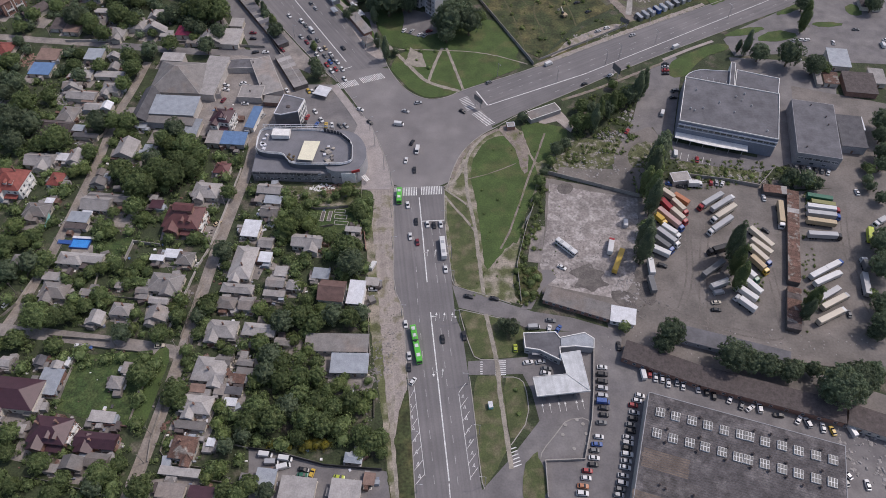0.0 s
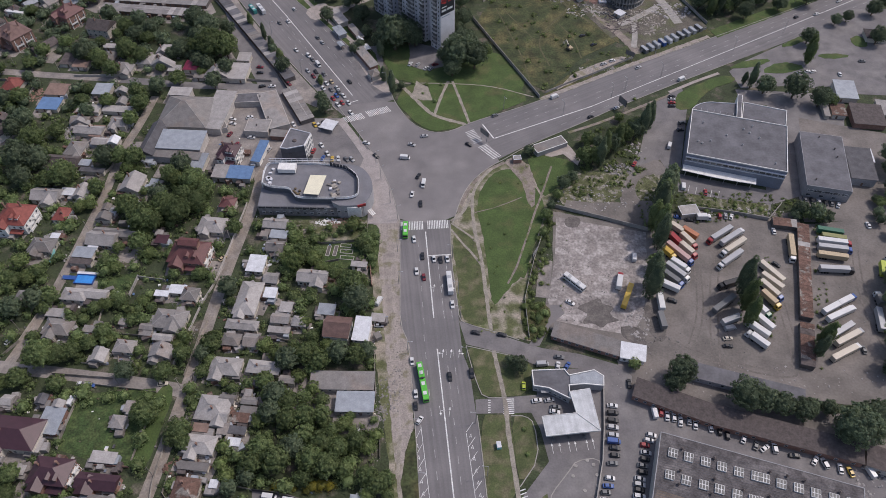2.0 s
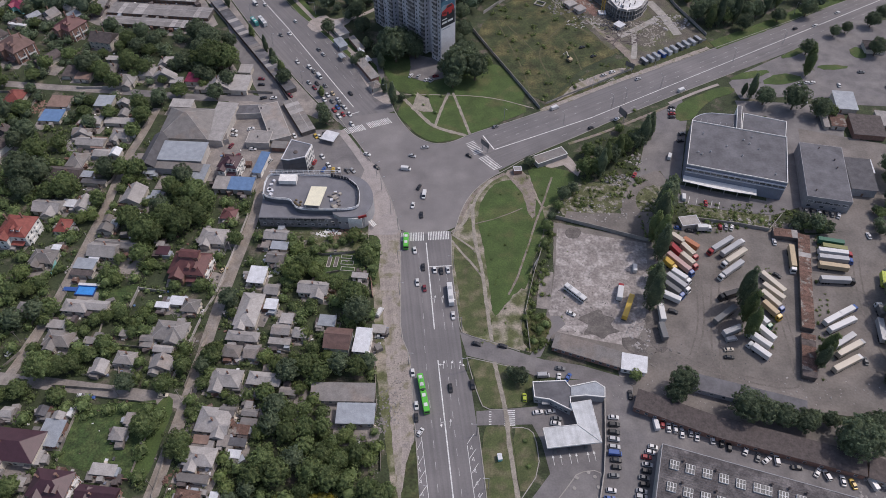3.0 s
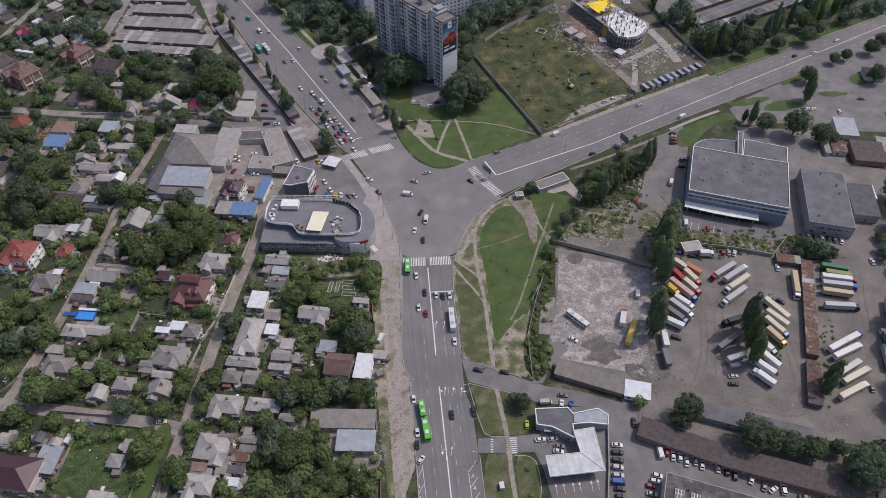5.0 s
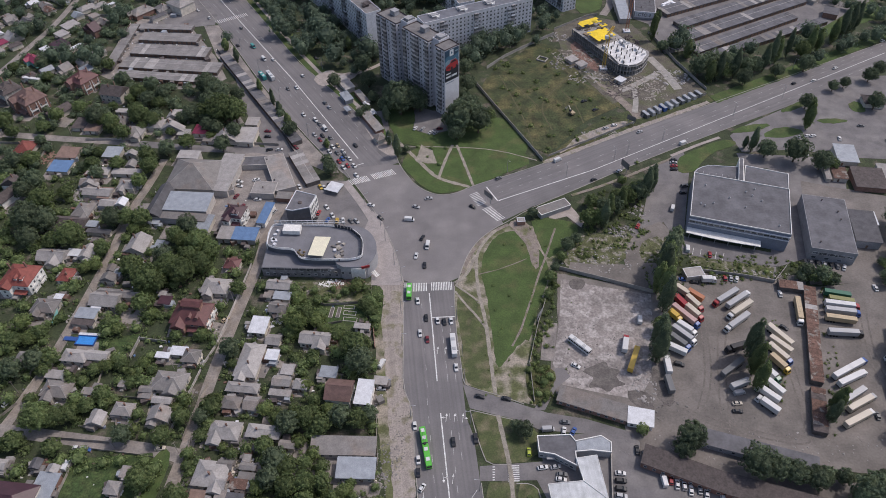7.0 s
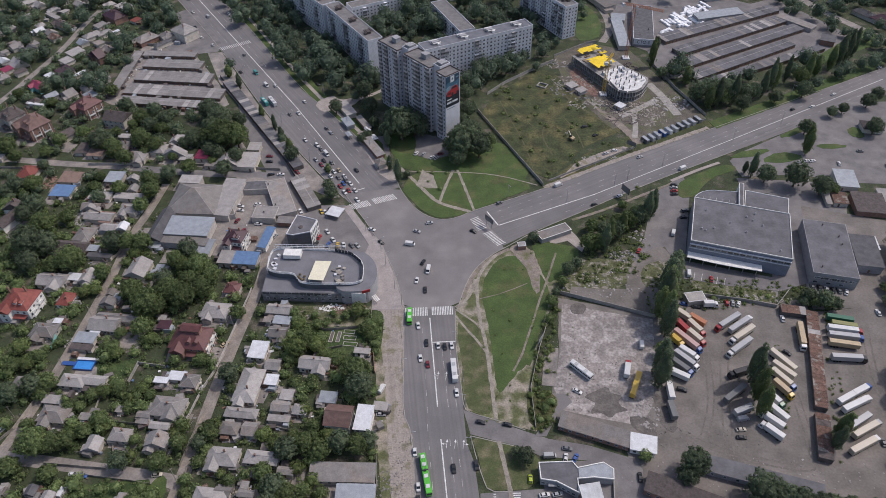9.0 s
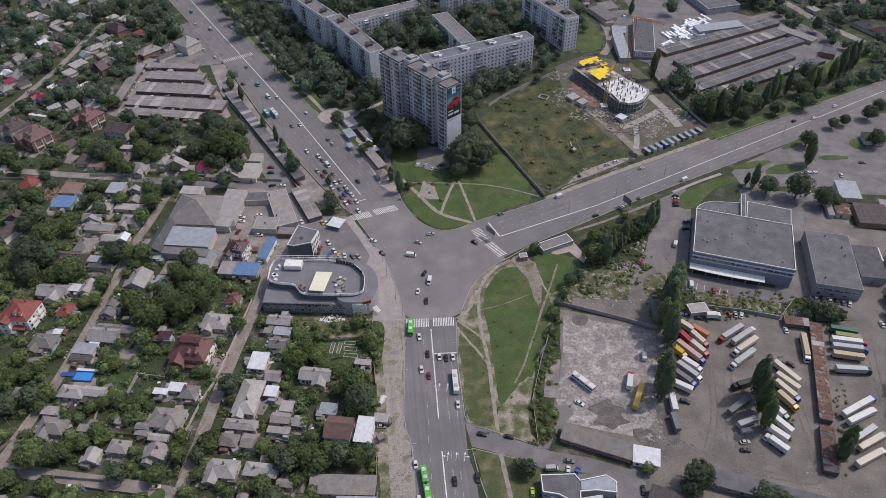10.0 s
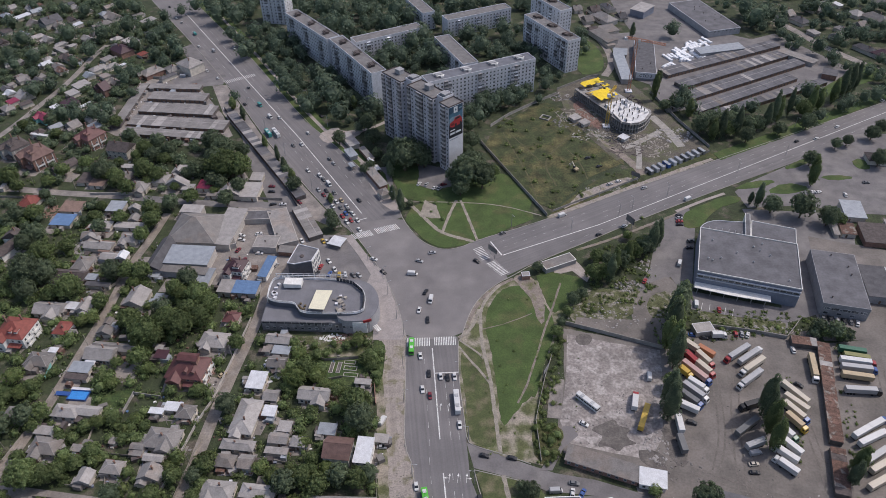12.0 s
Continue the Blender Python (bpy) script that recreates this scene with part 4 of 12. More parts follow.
def unit_row(name, x0, y0, x1, y1, deep, label, roofs, high=2.8, step=3.6, doors=True):
    """A terrace of lock-up garages: one roof panel and one door for each unit."""
    run = math.hypot(x1 - x0, y1 - y0)
    turn, n = math.degrees(math.atan2(y1 - y0, x1 - x0)), max(2, round(run / step))
    root = thing(name, (x0 + x1) / 2, (y0 + y1) / 2, 0, turn, label, "garage", "garage rows")
    for k in range(int(run // 5) + 1):
        FOOT.append((x0 + (x1 - x0) * k * 5 / run, y0 + (y1 - y0) * k * 5 / run, deep * 0.75))
    bm = bmesh.new()
    box(bm, 0, 0, high / 2, run, deep, high)
    part("wall", bm, bpy.data.materials.get("lockup_wall") or mat("lockup_wall", (0.115, 0.103, 0.098), 0.9, stain=0.3, stain_size=2), root)
    if deep > 7:
        bm = bmesh.new()
        box(bm, 0, deep * 0.12, high + 0.24, run, 0.4, 0.12)
        part("ridge_strip", bm, ROOFS["pale"], root)
    lid, gate = [], bmesh.new()
    for r in roofs:
        bm = bmesh.new()
        box(bm, 0, 0, 0, run / n - 0.06, deep + 0.5, 0.14)
        me = bpy.data.meshes.new("roof_panel")
        bm.to_mesh(me)
        bm.free()
        me.materials.append(ROOFS[r])
        lid.append(me)
    box(gate, 0, 0, 1.1, 2.5, 0.1, 2.2)
    door = bpy.data.meshes.new("garage_door")
    gate.to_mesh(door)
    gate.free()
    door.materials.append(DOOR)
    rng = random.Random(int(run * 7))
    for i in range(n):
        c = (i + 0.5) * run / n - run / 2
        share("roof_panel", lid[min(int(rng.random() ** 2.2 * len(lid)), len(lid) - 1)], root, pose(c, 0, high + 0.08 + rng.uniform(0, 0.14), rng.uniform(-0.6, 0.6)))
    if doors:
        joined("garage_door", door, [pose((i + 0.5) * run / n - run / 2, -deep / 2 - 0.03, 0) for i in range(n)], root)
    return root


def tower_block():
    """A staggered sixteen-storey tower: three sections with recessed cores, an advertising panel on the blank end wall."""
    root = thing("tower_block", -5.1, 385.0, 0, 42, "sixteen-storey grey concrete tower block with a blue advertising panel", "apartment building")
    high = 46.6
    for y0, y1, x0, top in ((0, 9, 0, high), (9, 15, 3.5, high + 1.5), (15, 40, 0, high), (40, 46, 3.5, high + 1.5), (46, 66, -0.6, high)):
        bm = bmesh.new()
        box(bm, (x0 + 12) / 2, (y0 + y1) / 2, top / 2, 12 - x0, y1 - y0, top)
        part("section", bm, WALLS["tower"], root)
        bm = bmesh.new()
        box(bm, (x0 + 12) / 2, (y0 + y1) / 2, top + 0.05, 11.4 - x0, y1 - y0 - 0.6, 0.1)
        part("roof", bm, ROOFS["block"], root)
        parapet(root, [(x0 + 0.15, y0 + 0.15), (11.85, y0 + 0.15), (11.85, y1 - 0.15), (x0 + 0.15, y1 - 0.15)], top, 0.7, 0.3, ROOFS["brown"] if top == high else WALLS["panel"])
    for cy in (12, 27, 43, 57):
        bm = bmesh.new()
        box(bm, 7.5, cy, high + 1.6, 4.0, 4.5, 3.2)
        box(bm, 7.5, cy, high + 3.25, 4.4, 4.9, 0.16)
        part("lift_house", bm, WALLS["grey"], root)
    for y0, y1, n, bal in ((0, 9, 3, (1,)), (15, 40, 8, (0, 3, 4, 7)), (46, 66, 6, (0, 2, 5))):
        facade(root, 0 if y0 != 46 else -0.6, y1, y1 - y0, -90, 16, n, bal, 2.9, bay=True)
        seams(root, 0 if y0 != 46 else -0.6, y1, y1 - y0, -90, 16, 2.9)
    facade(root, 0, 15, 3.5, 0, 16, 1, (), 2.9)
    facade(root, -0.6, 46, 4.1, 0, 16, 1, (), 2.9)
    bm = bmesh.new()
    box(bm, 5.7, -0.1, 12.5, 11.4, 0.2, 25.0)
    part("white_panel", bm, mat("white_cladding", (0.60, 0.61, 0.64), 0.6, stain=0.06), root)
    advert = bmesh.new()
    box(advert, 5.7, -0.12, 35.7, 11.2, 0.2, 21.2)
    sheet = part("advert_panel", advert, mat("advert_navy", (0.024, 0.058, 0.10), 0.5, stain=0.1), root, "dark blue advertising panel with a red car")
    white, black, red = (mat(f"advert_{n}", c, 0.55, stain=0.06) for n, c in (("white", (0.58, 0.61, 0.63)), ("black", (0.016, 0.02, 0.028)), ("red", (0.34, 0.032, 0.036))))
    teal, haze, wine = (mat(f"advert_{n}", c, 0.55, stain=0.15, stain_size=3) for n, c in (("teal", (0.05, 0.125, 0.19)), ("haze", (0.17, 0.26, 0.32)), ("wine", (0.13, 0.014, 0.018))))
    for nm, m, lift, outline in (
            ("hill", teal, 1, ((0.15, 35), (0.15, 41.6), (3.4, 42.6), (7.0, 41.2), (11.2, 42.4), (11.2, 35))),
            ("pale_cloud", haze, 2, ((0.15, 34.6), (0.15, 38.6), (2.6, 39.8), (6.4, 39.0), (9.0, 39.6), (9.6, 37.2), (11.2, 36.4), (11.2, 34.6))),
            ("dark_field", black, 3, ((0.15, 25.2), (0.15, 34.0), (4.0, 34.8), (11.2, 34.2), (11.2, 25.2))),
            ("car_shape", red, 4, ((0.9, 33.2), (0.7, 35.6), (2.2, 36.4), (3.8, 36.8), (5.0, 38.6), (8.6, 38.9), (10.2, 37.2), (10.7, 36.2), (10.6, 33.9), (9.6, 32.8), (3.2, 32.2))),
            ("car_window", black, 5, ((4.7, 36.9), (5.5, 38.2), (8.3, 38.4), (9.4, 37.2))),
            ("car_grille", wine, 5, ((1.3, 33.7), (1.2, 35.0), (4.2, 35.2), (4.4, 33.5))),
            ("car_wheel", black, 5, ((4.8, 32.3), (4.6, 33.8), (5.6, 34.6), (6.4, 33.8), (6.2, 32.4))),
            ("car_wheel", black, 5, ((8.9, 32.7), (8.8, 34.0), (9.5, 34.7), (10.1, 34.1), (10.0, 33.0))),
            ("logo_field", white, 4, ((3.9, 41.8), (3.9, 45.9), (7.0, 45.9), (7.0, 41.8))),
            ("logo_mark", teal, 5, ((4.7, 43.6), (5.4, 44.9), (6.2, 43.7), (5.4, 43.1))),
            ("writing_bar", haze, 4, ((8.2, 43.6), (8.2, 44.5), (10.6, 44.5), (10.6, 43.6))),
            ("writing_bar", white, 4, ((0.9, 29.9), (0.9, 30.6), (5.0, 30.6), (5.0, 29.9))),
            ("writing_bar", white, 4, ((0.9, 27.3), (0.9, 28.7), (4.7, 28.7), (4.7, 27.3))),
            ("writing_bar", white, 4, ((5.4, 27.3), (5.4, 28.7), (9.8, 28.7), (9.8, 27.3))),
            ("writing_bar", haze, 4, ((0.9, 23.6), (0.9, 24.1), (7.4, 24.1), (7.4, 23.6)))):
        bm = bmesh.new()
        bm.faces.new([bm.verts.new((x, -0.21 - 0.012 * lift, z)) for x, z in outline])
        for f in bmesh.ops.extrude_face_region(bm, geom=list(bm.faces))["geom"]:
            if isinstance(f, bmesh.types.BMVert):
                f.co.y += 0.01
        bmesh.ops.recalc_face_normals(bm, faces=list(bm.faces))
        part(nm, bm, m, sheet)
    return root


def lattice(bm, a, b, side, bays):
    """Four chords and diagonal braces from a to b."""
    a, b = Vector(a), Vector(b)
    run = b - a
    m = Matrix.Translation(a) @ run.to_track_quat("Z", "Y").to_matrix().to_4x4()
    ln = run.length

    def bar(p, q, t):
        p, q = Vector(p), Vector(q)
        d = q - p
        k = m @ Matrix.Translation((p + q) / 2) @ d.to_track_quat("Z", "Y").to_matrix().to_4x4() @ Matrix.Diagonal((t, t, d.length, 1))
        bmesh.ops.create_cube(bm, size=1.0, matrix=k)
    h = side / 2
    cs = [(-h, -h), (h, -h), (h, h), (-h, h)]
    for x, y in cs:
        bar((x, y, 0), (x, y, ln), 0.2)
    for i in range(bays):
        for k in range(4):
            (x0, y0), (x1, y1) = cs[k], cs[(k + 1) % 4]
            bar((x0, y0, i * ln / bays), (x1, y1, (i + 1) * ln / bays), 0.11)


def crane(x, y, high, jib_to, back, paint, label):
    root = thing("tower_crane", x, y, 0, 0, label, "crane", "cranes")
    bm = bmesh.new()
    box(bm, 0, 0, 0.6, 5, 5, 1.2)
    part("base", bm, WALLS["panel"], root)
    bm = bmesh.new()
    lattice(bm, (0, 0, 1.2), (0, 0, high), 1.8, int(high // 2.2))
    part("mast", bm, paint, root)
    bm = bmesh.new()
    lattice(bm, (0, 0, high), jib_to, 1.3, 16)
    part("jib", bm, paint, root)
    d = Vector(jib_to).xy.normalized()
    bm = bmesh.new()
    lattice(bm, (0, 0, high), (-d.x * back, -d.y * back, high), 1.3, 5)
    part("counter_jib", bm, paint, root)
    bm = bmesh.new()
    box(bm, -d.x * back, -d.y * back, high - 0.8, 2.2, 2.2, 2.0)
    part("counterweight", bm, WALLS["panel"], root)
    bm = bmesh.new()
    box(bm, 1.5, -0.8, high - 1.2, 1.6, 1.6, 2.0)
    part("cab", bm, PAINTS["white"], root)
    return root


def frame_building():
    """A concrete frame going up: slabs on columns, half-cast walls, and yellow formwork on props over one end."""
    root = thing("frame_building", 88.1, 486.6, 0.1, -61.3, "unfinished concrete frame building with yellow formwork on top", "building")
    concrete, pale = mat("raw_concrete", (0.27, 0.26, 0.25), 0.95, stain=0.3, stain_size=2), mat("pale_concrete", (0.62, 0.615, 0.61), 0.9, stain=0.2, stain_size=3)
    yellow, timber = mat("yellow_formwork", (0.80, 0.56, 0.015), 0.6, stain=0.1), mat("formwork_timber", (0.2, 0.15, 0.1), 0.9, stain=0.3)
    # Near-black: shade of the open floors put into the core colour; also upper columns.
    dark = mat("shade_dark_concrete", (0.06, 0.056, 0.052), 0.95, stain=0.3, stain_size=2)
    outline = [(0, 0), (45, 0), (46, -2), (57.5, -2.3), (62.7, 1.8), (64.5, 8), (63, 15), (57, 25), (53, 28), (40, 26), (34, 24), (0, 24)]
    for z in (0.2, 3.7, 7.2):
        bm = bmesh.new()
        prismatic(bm, outline, z - 0.2, z + 0.12)
        part("floor_slab", bm, concrete, root)
    bm = bmesh.new()
    prismatic(bm, [(31, 3), (57, -0.8), (61.5, 3), (62.8, 8), (61, 15), (55.5, 24), (52, 26), (41, 24.6), (35, 22.6), (30, 22)], 7.34, 7.5)
    part("screed", bm, pale, root, "pale new floor slab")
    rng = random.Random(5)
    cols = {}

    def stand(material, x, y, z, wx=0.5, wy=0.5, name="column", tall=3.3):
        key = (material.name, wx, wy, tall)
        if key in cols:
            return share(name, cols[key], root, pose(x, y, z))
        bm = bmesh.new()
        box(bm, 0, 0, 0, wx, wy, tall)
        ob = part(name, bm, material, root)
        ob.matrix_basis = pose(x, y, z)
        cols[key] = ob.data
    ring = [Vector(p) for p in outline]
    for s in range(2):
        for a, b in zip(ring, ring[1:] + ring[:1]):
            n = max(1, round((b - a).length / 2.2))
            for i in range(n):
                p = a.lerp(b, i / n)
                q = p + (Vector((31, 12)) - p).normalized() * 0.6
                stand(concrete, q.x, q.y, s * 3.5 + 1.95)
        for cx, cy, sx, sy in ((10, 13, 17, 15), (28, 13, 13, 15), (48, 12, 22, 17)):
            bm = bmesh.new()
            box(bm, cx, cy, s * 3.5 + 1.95, sx, sy, 3.2)
            part("core_wall", bm, dark, root)
    for x in range(33, 62, 5):
        for y in range(2, 25, 5):
            if x + 0.5 * y < 66:
                stand(dark, x + rng.uniform(-0.8, 0.8), y + rng.uniform(-0.8, 0.8), 8.7, 0.45, 0.45, tall=2.6)
    for i in range(16):
        cx, cy = rng.uniform(34, 57), rng.uniform(2, 22)
        if i % 2:
            stand(pale, cx, cy, 8.3, 3.2, 0.3, "wall_stub", 1.7)
        else:
            stand(pale, cx, cy, 8.3, 0.3, 3.2, "wall_stub", 1.7)
    for a, b in (((45, 0.3), (57, -1.9)), ((57.5, -1.8), (62.2, 2)), ((62.3, 2.4), (63.9, 8)), ((63.9, 8.4), (62.5, 15))):
        a, b = Vector(a), Vector(b)
        c, run = (a + b) / 2, b - a
        bm = bmesh.new()
        box(bm, c.x, c.y, 7.9, run.length * 0.94, 0.3, 1.2, math.degrees(math.atan2(run.y, run.x)))
        part("edge_wall", bm, concrete, root)
    for i in range(12):
        bm = bmesh.new()
        box(bm, rng.uniform(0.5, 14), rng.uniform(1, 23), 7.6, rng.uniform(1.5, 4.5), rng.uniform(0.6, 3), rng.uniform(0.3, 1.0), rng.uniform(-20, 20))
        part("timber_stack", bm, timber, root)
    board = None
    for x0, x1, y0, y1 in ((-1.5, 6, 4.5, 22.5), (9.5, 13, 17, 22.5), (14.5, 29, 2, 18.5)):
        nx, ny = round((x1 - x0) / 1.45), round((y1 - y0) / 2.05)
        for i in range(nx):
            for j in range(ny):
                if (i in (0, nx - 1) or j in (0, ny - 1)) and rng.random() < 0.25:
                    continue
                m = pose(x0 + (i + 0.5) * (x1 - x0) / nx, y0 + (j + 0.5) * (y1 - y0) / ny, 10.5 + rng.uniform(-0.03, 0.03))
                if board is None:
                    bm = bmesh.new()
                    box(bm, 0, 0, 0, 1.44, 2.04, 0.12)
                    ob = part("formwork_board", bm, yellow, root, "bright yellow formwork board")
                    ob.matrix_basis, board = m, ob.data
                else:
                    share("formwork_board", board, root, m)
        for x in (x0 + 0.6, (x0 + x1) / 2, x1 - 0.6):
            for y in (y0 + 0.8, (y0 + y1) / 2, y1 - 0.8):
                stand(timber, x, y, 8.9, 0.16, 0.16, "prop", 3.1)
    return root


def mall():
    """The shopping building: long lower range, curved upper storey with a railed roof terrace, pale roof tent."""
    root = thing("shopping_centre", 0, 0, 0, 0, "grey shopping building with a curved upper storey and roof terrace", "building")
    deck = mat("terrace_membrane", (0.165, 0.165, 0.18), 0.85, stain=0.12, stain_size=5)
    low = [(-96.0, 244.8), (-43.5, 243.2), (-41.5, 248), (-41, 258), (-43.5, 265), (-50, 270), (-96, 270)]
    bm = bmesh.new()
    prismatic(bm, low, 0, 6.4)
    part("lower_storey", bm, mat("stained_render", (0.19, 0.188, 0.195), 0.85, stain=0.35, stain_size=2.5, grain=0.2), root)
    bm = bmesh.new()
    prismatic(bm, [(-95.8, 245.0), (-61.2, 244.0), (-61.2, 247.4), (-75, 248), (-80, 254.5), (-95.8, 260)], 6.4, 6.6)
    part("roof", bm, deck, root)
    ledge = rounded([(-61, 242.9), (-44.0, 242.4), (-40.4, 246.5), (-38.2, 255), (-41, 265), (-47.5, 272), (-61, 273)], 2)
    bm = bmesh.new()
    prismatic(bm, ledge, 0, 8.9)
    part("curved_wing", bm, WALLS["grey"], root)
    bm = bmesh.new()
    prismatic(bm, ledge, 8.9, 9.05)
    part("ledge_roof", bm, deck, root)
    up = rounded([(-95.2, 257.5), (-95.2, 270.5), (-92, 272.6), (-77, 271.6), (-62, 271.2), (-52.5, 268.6), (-46.4, 262), (-45.4, 254), (-45.8, 246.8), (-61, 246.4), (-75.8, 246.9), (-78.6, 250.4), (-80.6, 253.9), (-88.2, 254.3), (-92.5, 255.6)], 2)
    bm = bmesh.new()
    prismatic(bm, up, 6.5, 9.5)
    part("upper_storey", bm, mat("glazed_cladding", (0.085, 0.095, 0.115), 0.5, stain=0.1, stain_size=3), root)
    bm = bmesh.new()
    prismatic(bm, up, 9.5, 9.7)
    part("terrace", bm, deck, root)
    white = mat("white_railing", (0.62, 0.63, 0.64), 0.5)
    for k, z in enumerate((9.7, 10.35, 11.0)):
        parapet(root, up, z, 0.3 if k == 0 else 0.16, 0.22, white, "rail")
    post = None
    for i, (px, py) in enumerate(up):
        for f in (0.0, 0.5):
            qx, qy = up[(i + 1) % len(up)]
            m = pose(px + (qx - px) * f, py + (qy - py) * f, 10.45)
            if post is None:
                bm = bmesh.new()
                box(bm, 0, 0, 0, 0.18, 0.18, 1.5)
                ob = part("rail_post", bm, white, root)
                ob.matrix_basis, post = m, ob.data
            else:
                share("rail_post", post, root, m)
    screen = mat("screen_glass", (0.05, 0.055, 0.065), 0.2, stain=0.2, stain_size=2)
    side = [Vector(p) for p in ((-62, 270.6), (-53.2, 268.0), (-47.4, 261.8), (-46.3, 254), (-46.4, 249))]
    for a, b in zip(side, side[1:]):
        n = max(1, round((b - a).length / 2.0))
        for i in range(n):
            c, run = a.lerp(b, (i + 0.5) / n), b - a
            bm = bmesh.new()
            box(bm, c.x, c.y, 10.9, run.length / n - 0.25, 0.1, 2.3, math.degrees(math.atan2(run.y, run.x)))
            part("screen_pane", bm, screen, root)
    # wide framework of white posts along the north edge
    for i in range(14):
        share("rail_post", post, root, pose(-93 + i * 2.8, 272.6 - i * 0.06, 11.6) @ Matrix.Diagonal((1.2, 1.2, 1.9, 1)))
    bm = bmesh.new()
    box(bm, -75, 272.3, 12.9, 37, 0.2, 0.2, -1)
    box(bm, -75, 271.0, 12.9, 37, 0.2, 0.2, -1)
    part("pergola_beam", bm, white, root)
    canvas = mat("cream_canvas", (0.70, 0.66, 0.50), 0.8, stain=0.06)
    bm = bmesh.new()
    a = [(-72.3, 247.4, 12.6), (-64.6, 246.6, 12.6), (-62.3, 260.2, 12.9), (-70.4, 260.6, 12.9)]
    prismatic(bm, [(x, y) for x, y, z in a], 12.5, 12.8)
    part("tent_roof", bm, canvas, root, "cream canvas roof tent")
    for x, y, z in a:
        bm = bmesh.new()
        box(bm, x + 0.1 * (-68 - x), y + 0.06 * (254 - y), 11.4, 0.14, 0.14, 2.2)
        part("tent_leg", bm, white, root)
    bm = bmesh.new()
    box(bm, -83.3, 267.0, 11.6, 9.0, 5.0, 2.4, -2)
    part("plant_room", bm, WALLS["white"], root, "white rooftop plant room")
    bm = bmesh.new()
    box(bm, -95.4, 262, 8.6, 0.4, 9.5, 3.6, 4)
    part("sign_board", bm, WALLS["white"], root)
    rng = random.Random(3)
    for i in range(16):
        bm = bmesh.new()
        box(bm, rng.uniform(-61, -55.5), rng.uniform(246.5, 259), 9.7 + 0.45, rng.uniform(0.8, 2.4), rng.uniform(0.8, 2.0), rng.uniform(0.6, 1.0), rng.uniform(0, 90))
        part("terrace_box", bm, rng.choice([WALLS["panel"], ROOFS["slate"], FENCE]), root)
    for i in range(8):
        bm = bmesh.new()
        box(bm, rng.uniform(-93, -90), rng.uniform(257, 268), 9.7 + 0.4, rng.uniform(1, 2), rng.uniform(1, 2), 0.8, rng.uniform(0, 90))
        part("terrace_box", bm, WALLS["panel"], root)
    for i in range(9):
        bm = bmesh.new()
        bmesh.ops.create_icosphere(bm, subdivisions=1, radius=1, matrix=pose(rng.uniform(-79, -74.5), rng.uniform(249, 256), 10.1) @ Matrix.Diagonal((0.7, 0.7, 0.6, 1)))
        part("potted_shrub", bm, mat("dry_shrub", (0.13, 0.10, 0.06), 0.95), root)
    win = flat_window(1.5, 1.45)
    for i in range(15):
        share("window", win, root, pose(-93.5 + i * 3.5, 244.66 - i * 0.107, 2.2, 0, 0, -1.75))
        if i > 4 and i < 13:
            share("window", win, root, pose(-93.5 + i * 3.5, 244.66 - i * 0.107 - (1.0 if i > 9 else 0.0), 5.0, 0, 0, -1.75))
    for i in range(9):
        bm = bmesh.new()
        box(bm, -93.8 + i * 3.7, 244.55 - i * 0.113, 6.0, 3.2, 0.3, 0.9, -1.75)
        part("clerestory", bm, screen, root)
    bm = bmesh.new()
    box(bm, -47.2, 242.45, 4.6, 7.0, 0.4, 6.8, -1.75)
    part("white_bay", bm, WALLS["white"], root, "white rendered bay")
    bm = bmesh.new()
    box(bm, -43.4, 242.9, 8.9, 4.2, 0.5, 1.5, 20)
    part("red_sign", bm, PAINTS["red"], root, "red sign board")
    # side entrance with an awning
    for i in range(6):
        bm = bmesh.new()
        box(bm, -40.2 + 0.45 * i, 245.5 - 0.5 * i, 2.9 - 0.12 * i, 0.4, 2.4, 0.12, -48)
        part("awning_slat", bm, WALLS["white"], root)
    return root


def corner_office():
    """The small glazed office beside the shopping building."""
    root = thing("corner_office", 0, 0, 0, 0, "dark glass office block with a felt roof", "building")
    pts = [(-89.8, 283.9), (-86.6, 299.5), (-75.0, 295.3), (-77.4, 285.7), (-86.1, 283.1)]
    glass = mat("dark_glazing", (0.095, 0.105, 0.125), 0.3, stain=0.15, stain_size=2)
    bm = bmesh.new()
    prismatic(bm, pts, 0, 10.0)
    part("wall", bm, glass, root)
    bm = bmesh.new()
    prismatic(bm, pts, 10.0, 10.2)
    part("roof", bm, ROOFS["felt"], root)
    parapet(root, pts, 10.0, 0.6, 0.35, WALLS["panel"])
    for z in (3.2, 6.6):
        parapet(root, pts, z, 0.18, 0.16, ROOFS["dark"], "cornice")
    bm = bmesh.new()
    prismatic(bm, [(-75.0, 295.3), (-77.4, 285.7), (-77.1, 285.4), (-74.6, 295.2)], 0.3, 10.1)
    white = part("white_wall", bm, WALLS["white"], root)
    a, b = Vector((-77.4, 285.7)), Vector((-75.0, 295.3))
    for z in (1.8, 5.0, 8.2):
        for i in range(5):
            c = a.lerp(b, (i + 0.5) / 5)
            bm = bmesh.new()
            box(bm, c.x + 0.36, c.y - 0.22, z, 0.12, (b - a).length / 9, 1.9, math.degrees(math.atan2(b.y - a.y, b.x - a.x)) - 90)
            part("window", bm, glass, root)
    bm = bmesh.new()
    bmesh.ops.create_cone(bm, cap_ends=True, segments=14, radius1=1.3, radius2=1.1, depth=0.5, matrix=pose(-83.0, 289.5, 10.4))
    part("roof_hatch", bm, ROOFS["brown"], root)
    return root


